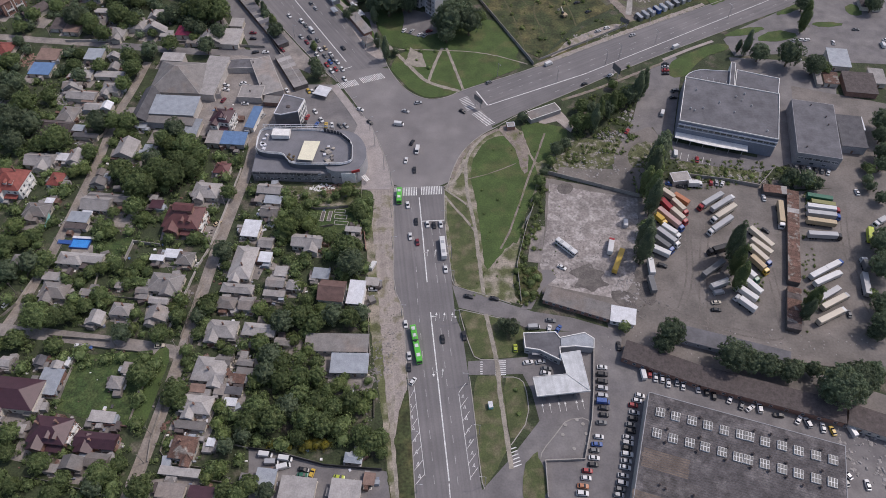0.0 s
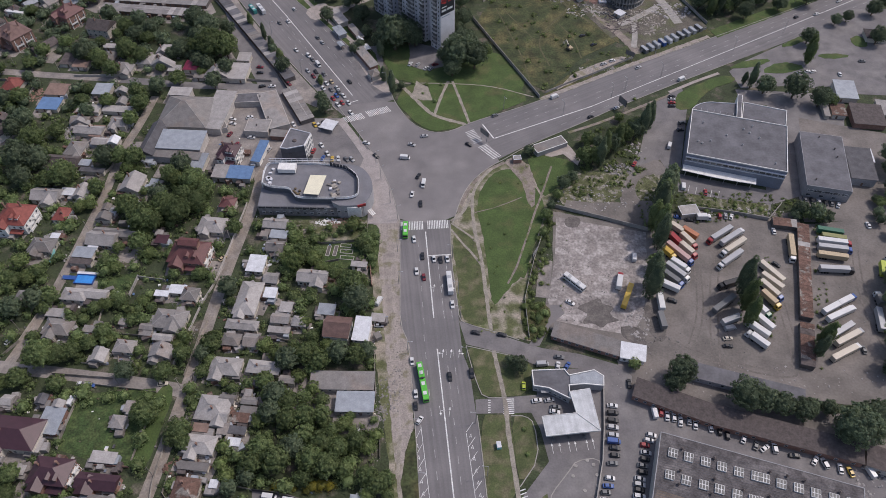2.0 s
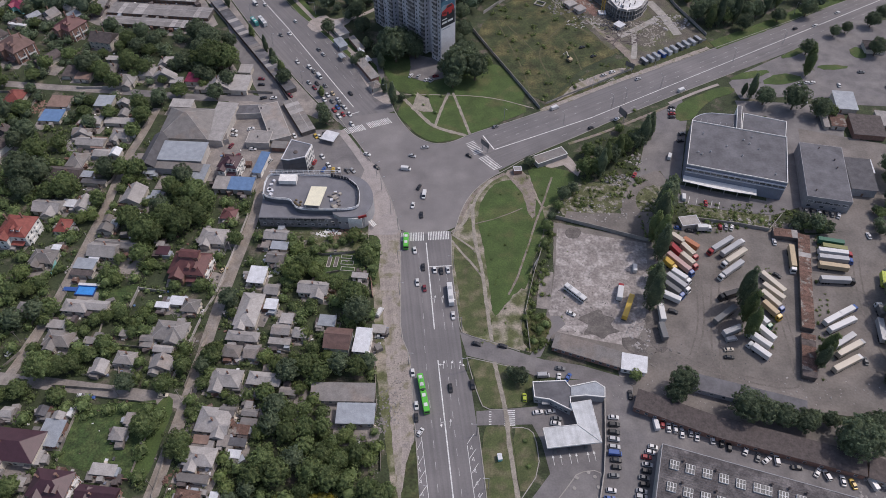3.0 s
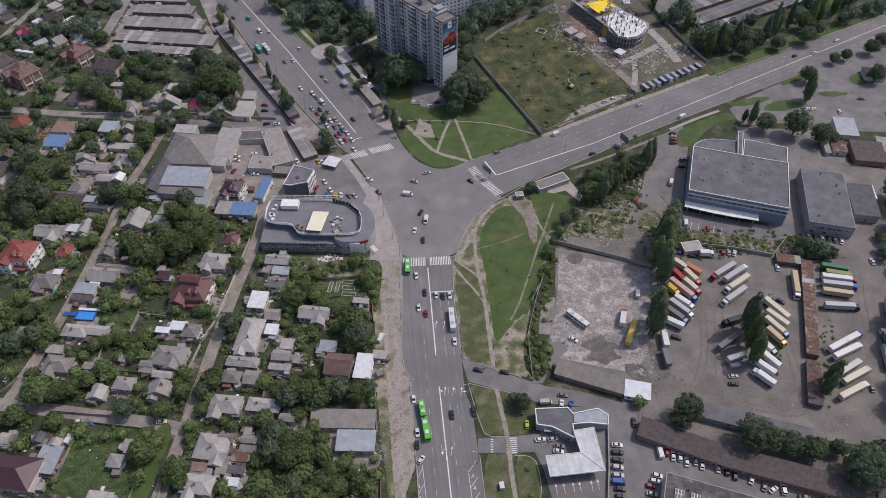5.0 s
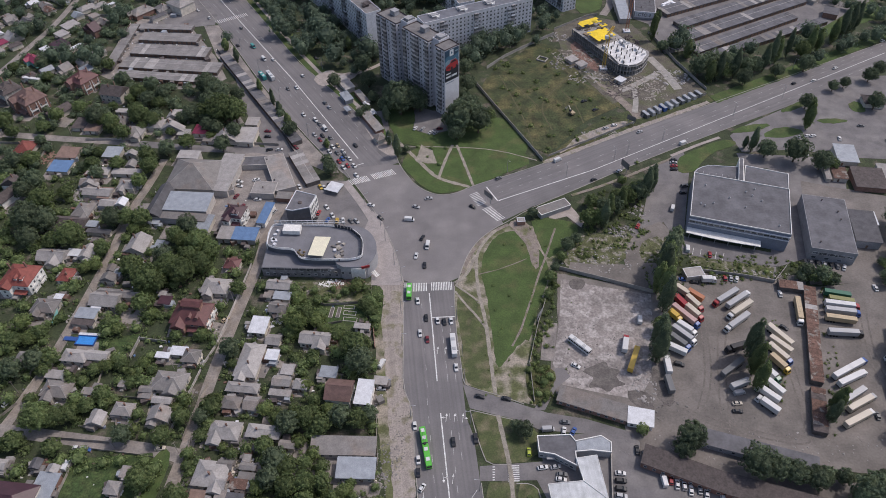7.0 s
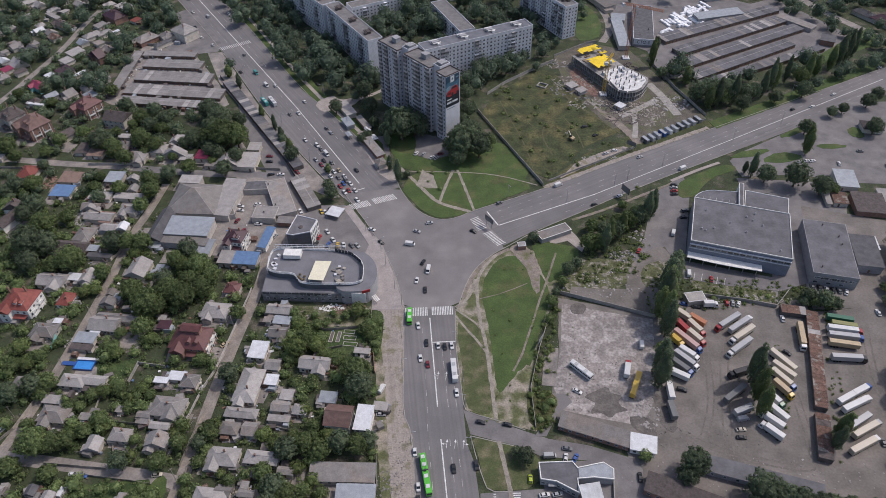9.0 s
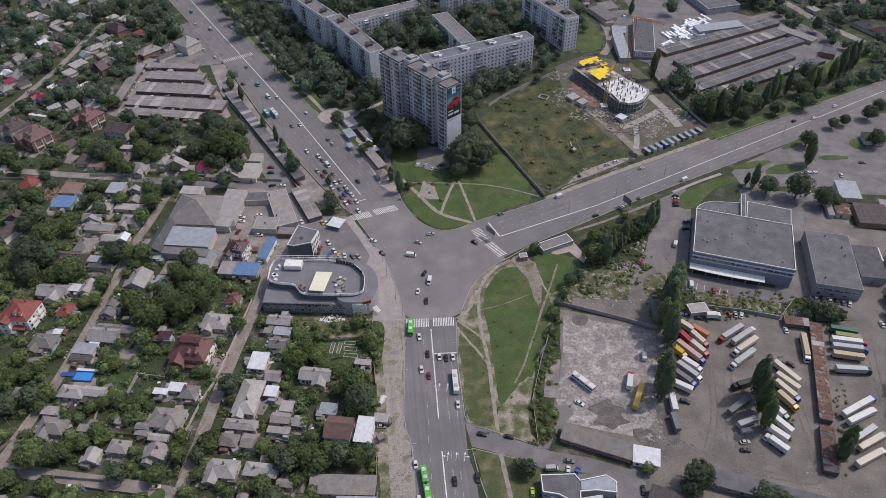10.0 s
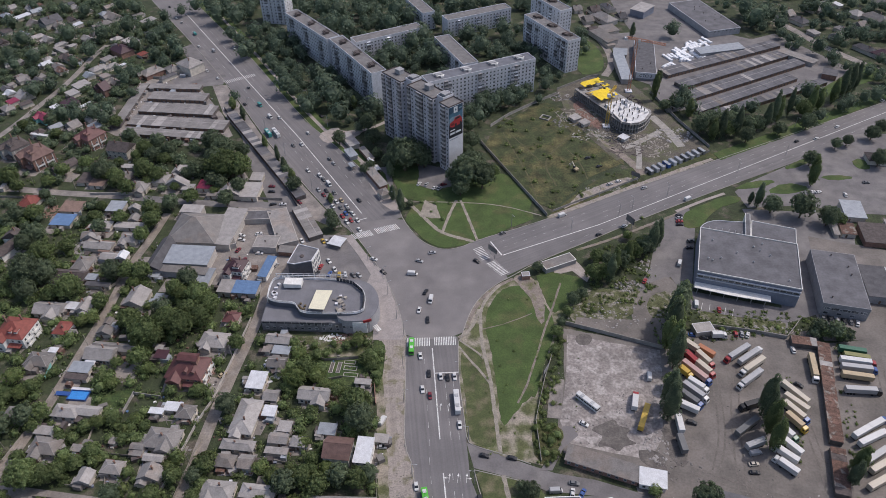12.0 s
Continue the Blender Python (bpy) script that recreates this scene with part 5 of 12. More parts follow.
def filling_station():
    root = thing("filling_station", 0, 0, 0, 0, "filling station with a white angled canopy and flat-roofed shop", "filling station")
    shop = [(34.2, 152.4), (47.6, 153.0), (49.4, 150.2), (60, 152.6), (63.6, 149.8), (63.0, 145.4), (55.4, 146.2), (48.8, 145.6), (48.6, 139.6), (40.4, 144.4), (34.4, 145.4)]
    bm = bmesh.new()
    prismatic(bm, shop, 0, 4.3)
    part("shop_wall", bm, WALLS["grey"], root)
    bm = bmesh.new()
    prismatic(bm, shop, 4.3, 4.42)
    part("shop_roof", bm, ROOFS["felt"], root)
    parapet(root, shop, 4.3, 0.55, 0.35, WALLS["white"])
    bm = bmesh.new()
    prismatic(bm, [(49.6, 149.8), (60, 152.2), (63.2, 149.6), (62.6, 145.8), (49.4, 146.2)], 4.42, 4.75)
    part("annex_roof", bm, ROOFS["zinc"], root)
    bm = bmesh.new()
    box(bm, 39.0, 144.3, 2.6, 3.4, 2.4, 0.5)
    part("porch", bm, WALLS["grey"], root)
    canopy = mat("canopy_sheet", (0.45, 0.465, 0.475), 0.5, stain=0.16, stain_size=3, grain=0.1, streak=95)
    for name, pts in (("canopy", [(36.4, 131.2), (37.4, 122.9), (58.7, 125.3), (50.2, 132.7)]), ("canopy_wing", [(58.75, 125.4), (50.25, 132.8), (48.6, 142.2), (56.9, 143.6)])):
        bm = bmesh.new()
        prismatic(bm, pts, 5.0, 5.5)
        sheet = part(name, bm, canopy, root)
        parapet(root, pts, 4.85, 0.95 if name == "canopy" else 0.8, 0.16, WALLS["white"], "fascia")
    for x, y in ((41, 125.6), (47.2, 126.2), (53.4, 127.0), (41, 129.6), (52.2, 139), (54.6, 133)):
        bm = bmesh.new()
        bmesh.ops.create_cone(bm, cap_ends=True, segments=10, radius1=0.25, radius2=0.25, depth=4.9, matrix=pose(x, y, 2.5))
        part("column", bm, METAL, root)
    for x, y in ((41, 124.5), (47.2, 125.1), (53.4, 125.9)):
        bm = bmesh.new()
        box(bm, x, y, 0.15, 1.3, 3.0, 0.3)
        box(bm, x, y, 1.0, 0.6, 1.0, 1.7)
        box(bm, x, y, 1.95, 0.7, 1.1, 0.2)
        part("fuel_pump", bm, PAINTS["grey"], root)
    win = flat_window(1.5, 1.45)
    for i in range(4):
        share("window", win, root, pose(41.2 + i * 1.9, 143.7 - i * 1.1, 1.8, 0, 0, -30))
    for i in range(3):
        share("window", win, root, pose(35.4 + i * 1.8, 145.2 - i * 0.25, 1.8, 0, 0, -9))
    return root


def warehouse():
    root = block("warehouse", 153.0, 287.0, 49.9, 37.2, -16.8, 12.0, "blue", "felt", "large grey-blue warehouse store with a flat felt roof", "warehouse", 0.6, 11, "white")
    half = 37.2 / 2
    steel = WALLS["panel"]
    bm = bmesh.new()
    box(bm, 0, -half - 0.3, 10.2, 49.9, 0.6, 0.5)
    box(bm, 0, -half - 0.2, 7.6, 49.9, 0.4, 0.4)
    part("facade_band", bm, steel, root)
    for i in range(16):
        share("window", flat_window(2.7, 1.4), root, pose(-23 + i * 3.07, -half - 0.06, 8.9))
    bm = bmesh.new()
    for a in range(10):
        x = -24.8 + a * 3.7
        box(bm, x + 1.85, -half - 2.4 - 0.35 * math.sin(a / 9 * 3.14), 4.4, 3.75, 4.6 + 0.7 * math.sin(a / 9 * 3.14), 0.35)
    part("entrance_canopy", bm, WALLS["white"], root, "long white entrance canopy")
    for i in range(6):
        bm = bmesh.new()
        box(bm, -23 + i * 6.6, -half - 4.0, 2.1, 0.35, 0.35, 4.2)
        part("canopy_post", bm, METAL, root)
    for i in range(9):
        share("window", flat_window(1.5, 1.45), root, pose(-22 + i * 4.2, -half - 0.06, 2.0))
    # lower range behind, with a rounded corner and a flag tower
    bm = bmesh.new()
    prismatic(bm, [(2, half), (24.7, half), (25.4, half + 15.5), (2.5, half + 16.5)], 0, 10.6)
    part("rear_range", bm, WALLS["blue"], root)
    bm = bmesh.new()
    prismatic(bm, [(2.3, half), (24.4, half), (25.1, half + 15.1), (2.8, half + 16.1)], 10.6, 10.75)
    part("rear_roof", bm, ROOFS["felt"], root)
    parapet(root, [(2, half + 0.2), (24.7, half + 0.2), (25.4, half + 15.5), (2.5, half + 16.5)], 10.6, 0.5, 0.3, WALLS["white"])
    arc = [(-24.5, half)] + [(-24.5 + 23.5 * (1 - math.cos(radians(a))) * 0.62 - 0.5, half + 13.5 * math.sin(radians(a))) for a in range(15, 91, 15)] + [(1.6, half + 16), (1.8, half)]
    bm = bmesh.new()
    prismatic(bm, arc, 0, 9.6)
    part("rounded_range", bm, WALLS["blue"], root)
    bm = bmesh.new()
    prismatic(bm, arc, 9.6, 9.72)
    part("rounded_roof", bm, ROOFS["felt"], root)
    parapet(root, arc, 9.6, 0.5, 0.25, WALLS["panel"])
    bm = bmesh.new()
    box(bm, 0.2, half + 11.0, 5.8, 2.6, 22, 11.6)
    part("fin_wall", bm, WALLS["white"], root)
    bm = bmesh.new()
    box(bm, 0.2, half + 11.0, 11.65, 2.0, 21.4, 0.12)
    part("fin_roof", bm, ROOFS["felt"], root)
    for i in range(6):
        bm = bmesh.new()
        box(bm, -20 + i * 3.4, half + 3.5, 10.8, 0.12, 0.12, 2.4)
        box(bm, -20 + i * 3.4, half + 2.5, 11.9, 0.12, 2.2, 0.12)
        part("roof_bracket", bm, METAL, root)
    return root


SKYLIGHT = []


def skylight(root, x, y, z, turn):
    """A raised rooflight of six panes in a white frame, one mesh."""
    if not SKYLIGHT:
        bm = bmesh.new()
        bmesh.ops.create_grid(bm, x_segments=3, y_segments=2, size=1.0, matrix=pose(0, 0, 0.7) @ Matrix.Diagonal((1.65, 1.75, 1, 1)))
        cells = list(bm.faces)
        edge = [e for e in bm.edges if e.is_boundary]
        low = bmesh.ops.extrude_edge_only(bm, edges=edge)["geom"]
        for v in (g for g in low if isinstance(g, bmesh.types.BMVert)):
            v.co.z = 0
        bmesh.ops.inset_individual(bm, faces=cells, thickness=0.15, depth=0)
        bmesh.ops.recalc_face_normals(bm, faces=bm.faces)
        for f in bm.faces:
            f.material_index = int(abs(f.normal.z) > 0.9 and f.calc_area() > 0.6)
        me = bpy.data.meshes.new("skylight")
        bm.to_mesh(me)
        bm.free()
        me.materials.append(mat("grey_frame", (0.6, 0.6, 0.59), 0.7, stain=0.2, stain_size=2)), me.materials.append(mat("wired_glass", (0.065, 0.068, 0.07), 0.5, stain=0.35, stain_size=1.5))
        SKYLIGHT.append(me)
    return share("skylight", SKYLIGHT[0], root, pose(x, y, z, 0, 0, turn))


def roof_patches(root):
    """Older brown felt laid over parts of the big roof."""
    felt = mat("brown_felt", (0.135, 0.108, 0.09), 0.95, stain=0.3, stain_size=4, grain=0.2, grain_size=0.6)
    worn = mat("worn_felt", (0.10, 0.09, 0.087), 0.95, stain=0.4, stain_size=3, grain=0.3, grain_size=0.6)
    for k, (x, y, w, d, m) in enumerate(((-27, 6, 17, 7.5, felt), (-24, -2.5, 20, 7, worn), (-26, -14, 22, 14, felt), (-4, -6, 9, 10, worn), (4, -14, 14, 12, felt), (24, -6, 12, 8, worn), (22, -20, 22, 14, felt), (-6, -26, 18, 9, worn))):
        n = int(d // 1.6)
        for i in range(n):
            bm = bmesh.new()
            box(bm, x + 0.25 * math.sin(i * 2.3 + k), y + (i + 0.5 - n / 2) * d / n, 8.14, w, d / n - 0.05, 0.03 + 0.006 * (i % 3))
            part("felt_sheet", bm, m, root)


FAR_TREES = []

# ---- street furniture and small things ----
def street_lamp(x, y, turn, high=9.0):
    root = thing("street_lamp", x, y, 0.1, turn, "tall grey steel street lamp beside the road", "street lamp", "street lamps")
    if "lamp" not in VEHICLES:
        a, b, c = bmesh.new(), bmesh.new(), bmesh.new()
        bmesh.ops.create_cone(a, cap_ends=True, segments=8, radius1=0.16, radius2=0.09, depth=high, matrix=pose(0, 0, high / 2))
        box(b, 0.9, 0, high + 0.1, 1.8, 0.09, 0.09)
        box(c, 2.0, 0, high + 0.1, 0.8, 0.3, 0.16)
        VEHICLES["lamp"] = tuple(part(n, k, m, root).data for n, k, m in (("pole", a, METAL), ("arm", b, METAL), ("lamp_head", c, METAL)))
    else:
        for n, me in zip(("pole", "arm", "lamp_head"), VEHICLES["lamp"]):
            share(n, me, root, Matrix.Identity(4))
    return root


def utility_pole(x, y, turn):
    root = thing("utility_pole", x, y, 0, turn, "wooden utility pole with a crossbar in the lane", "utility pole", "utility poles")
    if "upole" not in VEHICLES:
        a, b = bmesh.new(), bmesh.new()
        bmesh.ops.create_cone(a, cap_ends=True, segments=7, radius1=0.15, radius2=0.1, depth=8.5, matrix=pose(0, 0, 4.25))
        box(b, 0, 0, 8.0, 1.6, 0.1, 0.12)
        VEHICLES["upole"] = tuple(part(n, k, FENCE, root).data for n, k in (("pole", a), ("crossbar", b)))
    else:
        for n, me in zip(("pole", "crossbar"), VEHICLES["upole"]):
            share(n, me, root, Matrix.Identity(4))


def billboard(x, y, turn, w=6.0, h=3.0, z=3.0, face="dark"):
    root = thing("billboard", x, y, 0.1, turn, f"roadside billboard with a {face} poster on steel legs", "billboard", "billboards")
    bm = bmesh.new()
    box(bm, 0, 0, z + h / 2, w, 0.3, h)
    part("board", bm, DARK_METAL, root)
    bm = bmesh.new()
    box(bm, 0, -0.17, z + h / 2, w - 0.3, 0.04, h - 0.3)
    part("poster", bm, PAINTS["grey" if face == "dark" else "silver"], root)
    for s in (-1, 1):
        bm = bmesh.new()
        box(bm, s * w * 0.3, 0.1, z / 2, 0.25, 0.25, z)
        part("leg", bm, METAL, root)


def garden_bed(x, y, w, d, turn):
    root = thing("garden_bed", x, y, 0.05, turn, "vegetable bed with pale concrete edging", "garden bed", "vegetable beds")
    bm = bmesh.new()
    for k in (-1, 1):
        box(bm, 0, k * (d / 2 - 0.12), 0.15, w, 0.24, 0.3)
        box(bm, k * (w / 2 - 0.12), 0, 0.15, 0.24, d - 0.48, 0.3)
    part("edging", bm, WALLS["silicate"], root)
    bm = bmesh.new()
    box(bm, 0, 0, 0.1, w - 0.48, d - 0.48, 0.2)
    part("bed_soil", bm, OVERGROWN if w > 3 else MUD, root)


def canopy(x, y, w, d, turn, sheet, label):
    root = thing("canopy", x, y, 0.1, turn, label, "canopy", "roadside canopies")
    for sx in (-1, 1):
        for sy in (-1, 1):
            bm = bmesh.new()
            box(bm, sx * (w / 2 - 0.2), sy * (d / 2 - 0.2), 1.25, 0.12, 0.12, 2.5)
            part("post", bm, METAL, root)
    bm = bmesh.new()
    prism(bm, w, d, 2.5, 0.5, "gx", 0.1, 0.08)
    part("roof", bm, sheet, root)
    bm = bmesh.new()
    box(bm, 0, d / 2 - 0.35, 0.55, w - 0.8, 0.4, 0.1)
    part("bench", bm, FENCE, root)


def container(x, y, turn, paint, length=6.0):
    root = thing("container", x, y, 0.1, turn, f"{paint} steel site container standing in a row", "container", "site containers")
    bm = bmesh.new()
    box(bm, 0, 0, 1.3, length, 2.4, 2.6)
    for i in range(int(length / 0.5)):
        for s in (-1, 1):
            box(bm, -length / 2 + 0.25 + i * 0.5, s * 1.21, 1.3, 0.2, 0.08, 2.3)
    part("shell", bm, PAINTS[paint], root)
    bm = bmesh.new()
    box(bm, 0, 0, 2.65, length - 0.2, 2.2, 0.08)
    part("roof", bm, ROOFS["zinc"], root)


def bundle(x, y, turn, length, high=2.0):
    root = thing("wrapped_bundle", x, y, 0.05, turn, "long stack of goods wrapped in white plastic film", "bundle", "wrapped bundles")
    bm = bmesh.new()
    n = max(4, int(length // 1.1))
    rows = []
    for i in range(n + 1):
        x, y, top = (i / n - 0.5) * length, 0.15 * math.sin(i * 0.85), high * (0.88 + 0.12 * math.sin(i * 1.9))
        rows.append([bm.verts.new(p) for p in ((x, y - 1.25, 0), (x, y - 1.2, top * 0.85), (x, y - 0.95, top), (x, y + 0.95, top), (x, y + 1.2, top * 0.85), (x, y + 1.25, 0))])
    for a, b in zip(rows, rows[1:]):
        for k in range(6):
            bm.faces.new((a[k], b[k], b[(k + 1) % 6], a[(k + 1) % 6]))
    bm.faces.new(rows[0]), bm.faces.new(rows[-1][::-1])
    bmesh.ops.recalc_face_normals(bm, faces=list(bm.faces))
    part("film_wrap", bm, bpy.data.materials.get("white_film") or mat("white_film", (0.74, 0.75, 0.77), 0.4, stain=0.08, stain_size=1), root)


def excavator(x, y, turn):
    root = thing("excavator", x, y, 0.1, turn, "yellow tracked excavator standing in the meadow", "excavator")
    for s in (-1, 1):
        bm = bmesh.new()
        box(bm, 0, s * 1.1, 0.45, 3.8, 0.55, 0.8)
        bmesh.ops.bevel(bm, geom=list(bm.edges), offset=0.25, segments=2, affect="EDGES")
        part("track", bm, DARK_METAL, root)
    bm = bmesh.new()
    box(bm, -0.6, 0, 1.6, 3.0, 2.6, 1.2)
    part("body", bm, PAINTS["tan"], root)
    bm = bmesh.new()
    box(bm, 0.7, 0.7, 2.3, 1.4, 1.1, 1.6)
    part("cab", bm, CAR_GLASS, root)
    bm = bmesh.new()
    bmesh.ops.create_cube(bm, size=1.0, matrix=pose(2.6, -0.3, 3.0, 0, -38, 0) @ Matrix.Diagonal((4.6, 0.45, 0.6, 1)))
    bmesh.ops.create_cube(bm, size=1.0, matrix=pose(5.2, -0.3, 3.0, 0, 50, 0) @ Matrix.Diagonal((3.8, 0.35, 0.45, 1)))
    box(bm, 6.2, -0.3, 1.3, 1.0, 1.1, 0.9)
    part("boom", bm, PAINTS["beige"], root)


def pool(x, y, turn):
    root = thing("swimming_pool", x, y, 0, turn, "blue garden swimming pool with a narrow side basin", "swimming pool")
    bm = bmesh.new()
    for s in (-1, 1):
        box(bm, 0, s * 2.6, 0.5, 9.0, 0.25, 1.0)
        box(bm, s * 4.4, 0, 0.5, 0.25, 5.0, 1.0)
    part("rim", bm, PAINTS["blue"], root)
    bm = bmesh.new()
    box(bm, 0, 0, 0.42, 8.6, 5.0, 0.1)
    part("water", bm, mat("pool_water", (0.05, 0.25, 0.62), 0.1, stain=0.1), root)
    bm = bmesh.new()
    box(bm, -8.0, 0.6, 0.3, 6.5, 2.2, 0.5)
    box(bm, -8.0, 0.6, 0.6, 1.2, 2.3, 0.1)
    part("side_basin", bm, PAINTS["blue"], root)
    bm = bmesh.new()
    box(bm, 0, 3.6, 0.4, 10, 1.4, 0.8)
    part("rockery", bm, WALLS["panel"], root)


def scatter(name, x, y, rx, ry, n, size, material, label, seed=1, flat=0.5, z=0.08, long=1.0):
    """Loose rubble or refuse strewn over an oval, one mesh of many lumps."""
    rng = np.random.RandomState(seed)
    base = np.array([(-1, -1, 0), (1, -1, 0), (1, 1, 0), (-1, 1, 0), (-0.6, -0.5, 1), (0.5, -0.6, 1), (0.6, 0.6, 1), (-0.5, 0.55, 1)])
    quads = [(0, 1, 5, 4), (1, 2, 6, 5), (2, 3, 7, 6), (3, 0, 4, 7), (4, 5, 6, 7)]
    vs, fs = [], []
    for i in range(n):
        r, a, t = math.sqrt(rng.rand()), rng.rand() * 6.283, rng.rand() * 6.283
        s = size * rng.uniform(0.4, 1.5)
        k = base * (s * rng.uniform(0.6, 1.6) * long, s / math.sqrt(long), s * flat * rng.uniform(0.5, 1.5))
        cx, cy = x + rx * r * math.cos(a), y + ry * r * math.sin(a)
        c, sn = math.cos(t), math.sin(t)
        vs += [(cx + px * c - py * sn, cy + px * sn + py * c, z + pz) for px, py, pz in k]
        fs += [tuple(8 * i + q for q in f) for f in quads]
    me = bpy.data.meshes.new(name)
    me.from_pydata(vs, [], fs)
    me.materials.append(material)
    return tagged(new(name, me), label, "rubble", "", "stuff")


def bay_sign(x, y, turn):
    """A small painted triangle in a marked-off bay."""
    bm = bmesh.new()
    for a, b in (((-0.7, -0.5), (0.9, 0)), ((0.9, 0), (-0.7, 0.5)), ((-0.35, -0.38), (-0.35, 0.38))):
        a, b = Vector(a), Vector(b)
        c, run = (a + b) / 2, b - a
        box(bm, c.x, c.y, 0, run.length, 0.17, 0.012, math.degrees(math.atan2(run.y, run.x)))
    ob = tagged(part("bay_mark", bm, PAINT), "white painted triangle in a marked bay", "road marking", "bay marks", "structure")
    ob.matrix_basis = pose(x, y, 0.074, 0, 0, turn)


def manhole(x, y, z=0.19):
    bm = bmesh.new()
    bmesh.ops.create_cone(bm, cap_ends=True, segments=14, radius1=0.75, radius2=0.7, depth=0.16, matrix=pose(0, 0, 0.08))
    ob = tagged(part("manhole_cover", bm, KERB), "round pale tank cover on the platform", "manhole cover", "tank covers")
    ob.matrix_basis = pose(x, y, z)


def arrow(x, y, turn, bent=0):
    bm = bmesh.new()
    box(bm, -0.9, 0, 0, 3.0, 0.16, 0.012)
    bm.faces.new([bm.verts.new(p) for p in ((0.6, -0.5, 0.006), (2.0, 0, 0.006), (0.6, 0.5, 0.006))])
    if bent:
        box(bm, -0.3, bent * 0.7, 0, 0.16, 1.4, 0.012)
        bm.faces.new([bm.verts.new(p) for p in ((-0.8, bent * 1.2, 0.006), (0.2, bent * 1.2, 0.006), (-0.3, bent * 2.2, 0.006))])
    ob = tagged(part("road_arrow", bm, PAINT), "white painted direction arrow on the asphalt", "road marking", "direction arrows", "structure")
    ob.matrix_basis = pose(x, y, 0.072, 0, 0, turn)


# ---- ground, roads and paths ----
bm = bmesh.new()
bmesh.ops.create_grid(bm, x_segments=60, y_segments=60, size=3000)
for v in bm.verts:
    v.co.y += 300
tagged(part("ground", bm, SOIL), "open ground of rough grass and bare garden soil", "ground", "", "structure")
slab("road", [(-24.8, 241.0), (-22.9, 197.9), (-22.1, 178.7), (-17.6, 168.1), (-15.3, 141.4), (-13.7, 128.5), (-10.1, 84.7), (-8.2, 63.5), (17.5, 63.5), (15.1, 84.7), (14.1, 91.4), (11.8, 126.0), (10.6, 134.9), (8.4, 155.1), (5.5, 163.7), (4.2, 180.2), (3.5, 191.3), (0.9, 215.0), (0.4, 241.0)], 0.05, ROAD_MAIN, "wide worn asphalt main road", curve=0)
slab("road", [(-61.3, 322.7), (-82.6, 350.4), (-105.2, 383.2), (-137.5, 433.9), (-181.5, 510.5), (-222.7, 574.3), (-305.0, 695.1), (-355.5, 770.9), (-310.8, 770.0), (-263.9, 694.4), (-177.4, 564.7), (-155.1, 528.1), (-110.1, 452.1), (-85.3, 420.8), (-62.4, 389.1), (-37.8, 354.5), (-32.6, 337.3)], 0.054, ROAD_WEST, "wide asphalt avenue between kerbs", curve=0)
slab("road", [(9.4, 314.5), (43.5, 330.2), (79.4, 350.3), (113.9, 369.5), (169.5, 398.7), (318.2, 479.2), (539.8, 606.8), (485.1, 524.5), (299.8, 439.7), (241.0, 407.4), (178.7, 374.4), (126.1, 345.7), (95.9, 328.1), (74.3, 314.5), (43.9, 297.3), (27.2, 285.7)], 0.058, ROAD_EAST, "wide asphalt avenue with a double white line", curve=0)
slab("junction", [(-63.6, 331.2), (-32.6, 337.3), (-28.7, 328.0), (-20.5, 314.4), (-9.1, 306.9), (1.1, 308.4), (11.7, 316.5), (29.2, 284.8), (21.4, 279.4), (12.2, 269.4), (6.2, 257.0), (1.8, 239.5), (-25.0, 239.4), (-27.3, 250.9), (-31.8, 267.1), (-39.1, 284.6), (-48.6, 303.4), (-58.3, 319.5)], 0.062, ASPHALT, "wide asphalt three-way junction", curve=1)
slab("lane", [(4.2, 180.2), (11.8, 177.1), (30.4, 169.6), (40.1, 166.0), (56.0, 163.1), (79.4, 155.1), (84.3, 141.4), (86.1, 138.3), (158.9, 111.5), (181.7, 102.4), (184.1, 69.2), (72.9, 65.4), (76.6, 152.3), (64.8, 155.1), (35.8, 157.9), (28.7, 161.9), (7.1, 168.1)], 0.04, YARD, "asphalt side street and parking ground", curve=0)
slab("yard", [(10.5, 141.4), (36.0, 143.6), (35.6, 155.1), (65.0, 156.5), (79.0, 152.3), (83.9, 126.0), (67.6, 69.2), (13.2, 63.5), (14.6, 87.6), (26.2, 100.1), (38.3, 115.0), (36.0, 128.5), (33.0, 135.6), (10.6, 135.1)], 0.036, YARD, "asphalt forecourt of the filling station", curve=0)
band("lane", [(-117.5, 63.5), (-116.4, 84.7), (-113.8, 104.6), (-111.3, 128.4), (-109.1, 155.0), (-107.4, 188.1), (-104.4, 220.4), (-100.2, 252.8), (-100.2, 273.8), (-97.2, 289.3), (-90.9, 310.5)], 5.6, 0.03, EARTH, "narrow dusty lane between the gardens", curve=2)
band("lane", [(-206.6, 158.4), (-191.4, 157.0), (-160.9, 153.3), (-118.2, 147.3), (-111.8, 145.4)], 5.8, 0.034, LANE, "dusty residential street with patched asphalt", curve=2)
band("lane", [(-189.9, 156.4), (-186.9, 168.0), (-183.9, 188.0), (-182.1, 209.7), (-180.7, 235.1), (-179.4, 258.9), (-180.5, 293.9), (-177.0, 315.4), (-175.0, 341.1)], 4.8, 0.03, EARTH, "narrow lane between fences", curve=2)
band("lane", [(-314.4, 370.0), (-279.8, 366.8), (-248.8, 362.5), (-228.3, 360.6), (-200.3, 357.6)], 5.6, 0.03, LANE, "narrow residential street", curve=2)
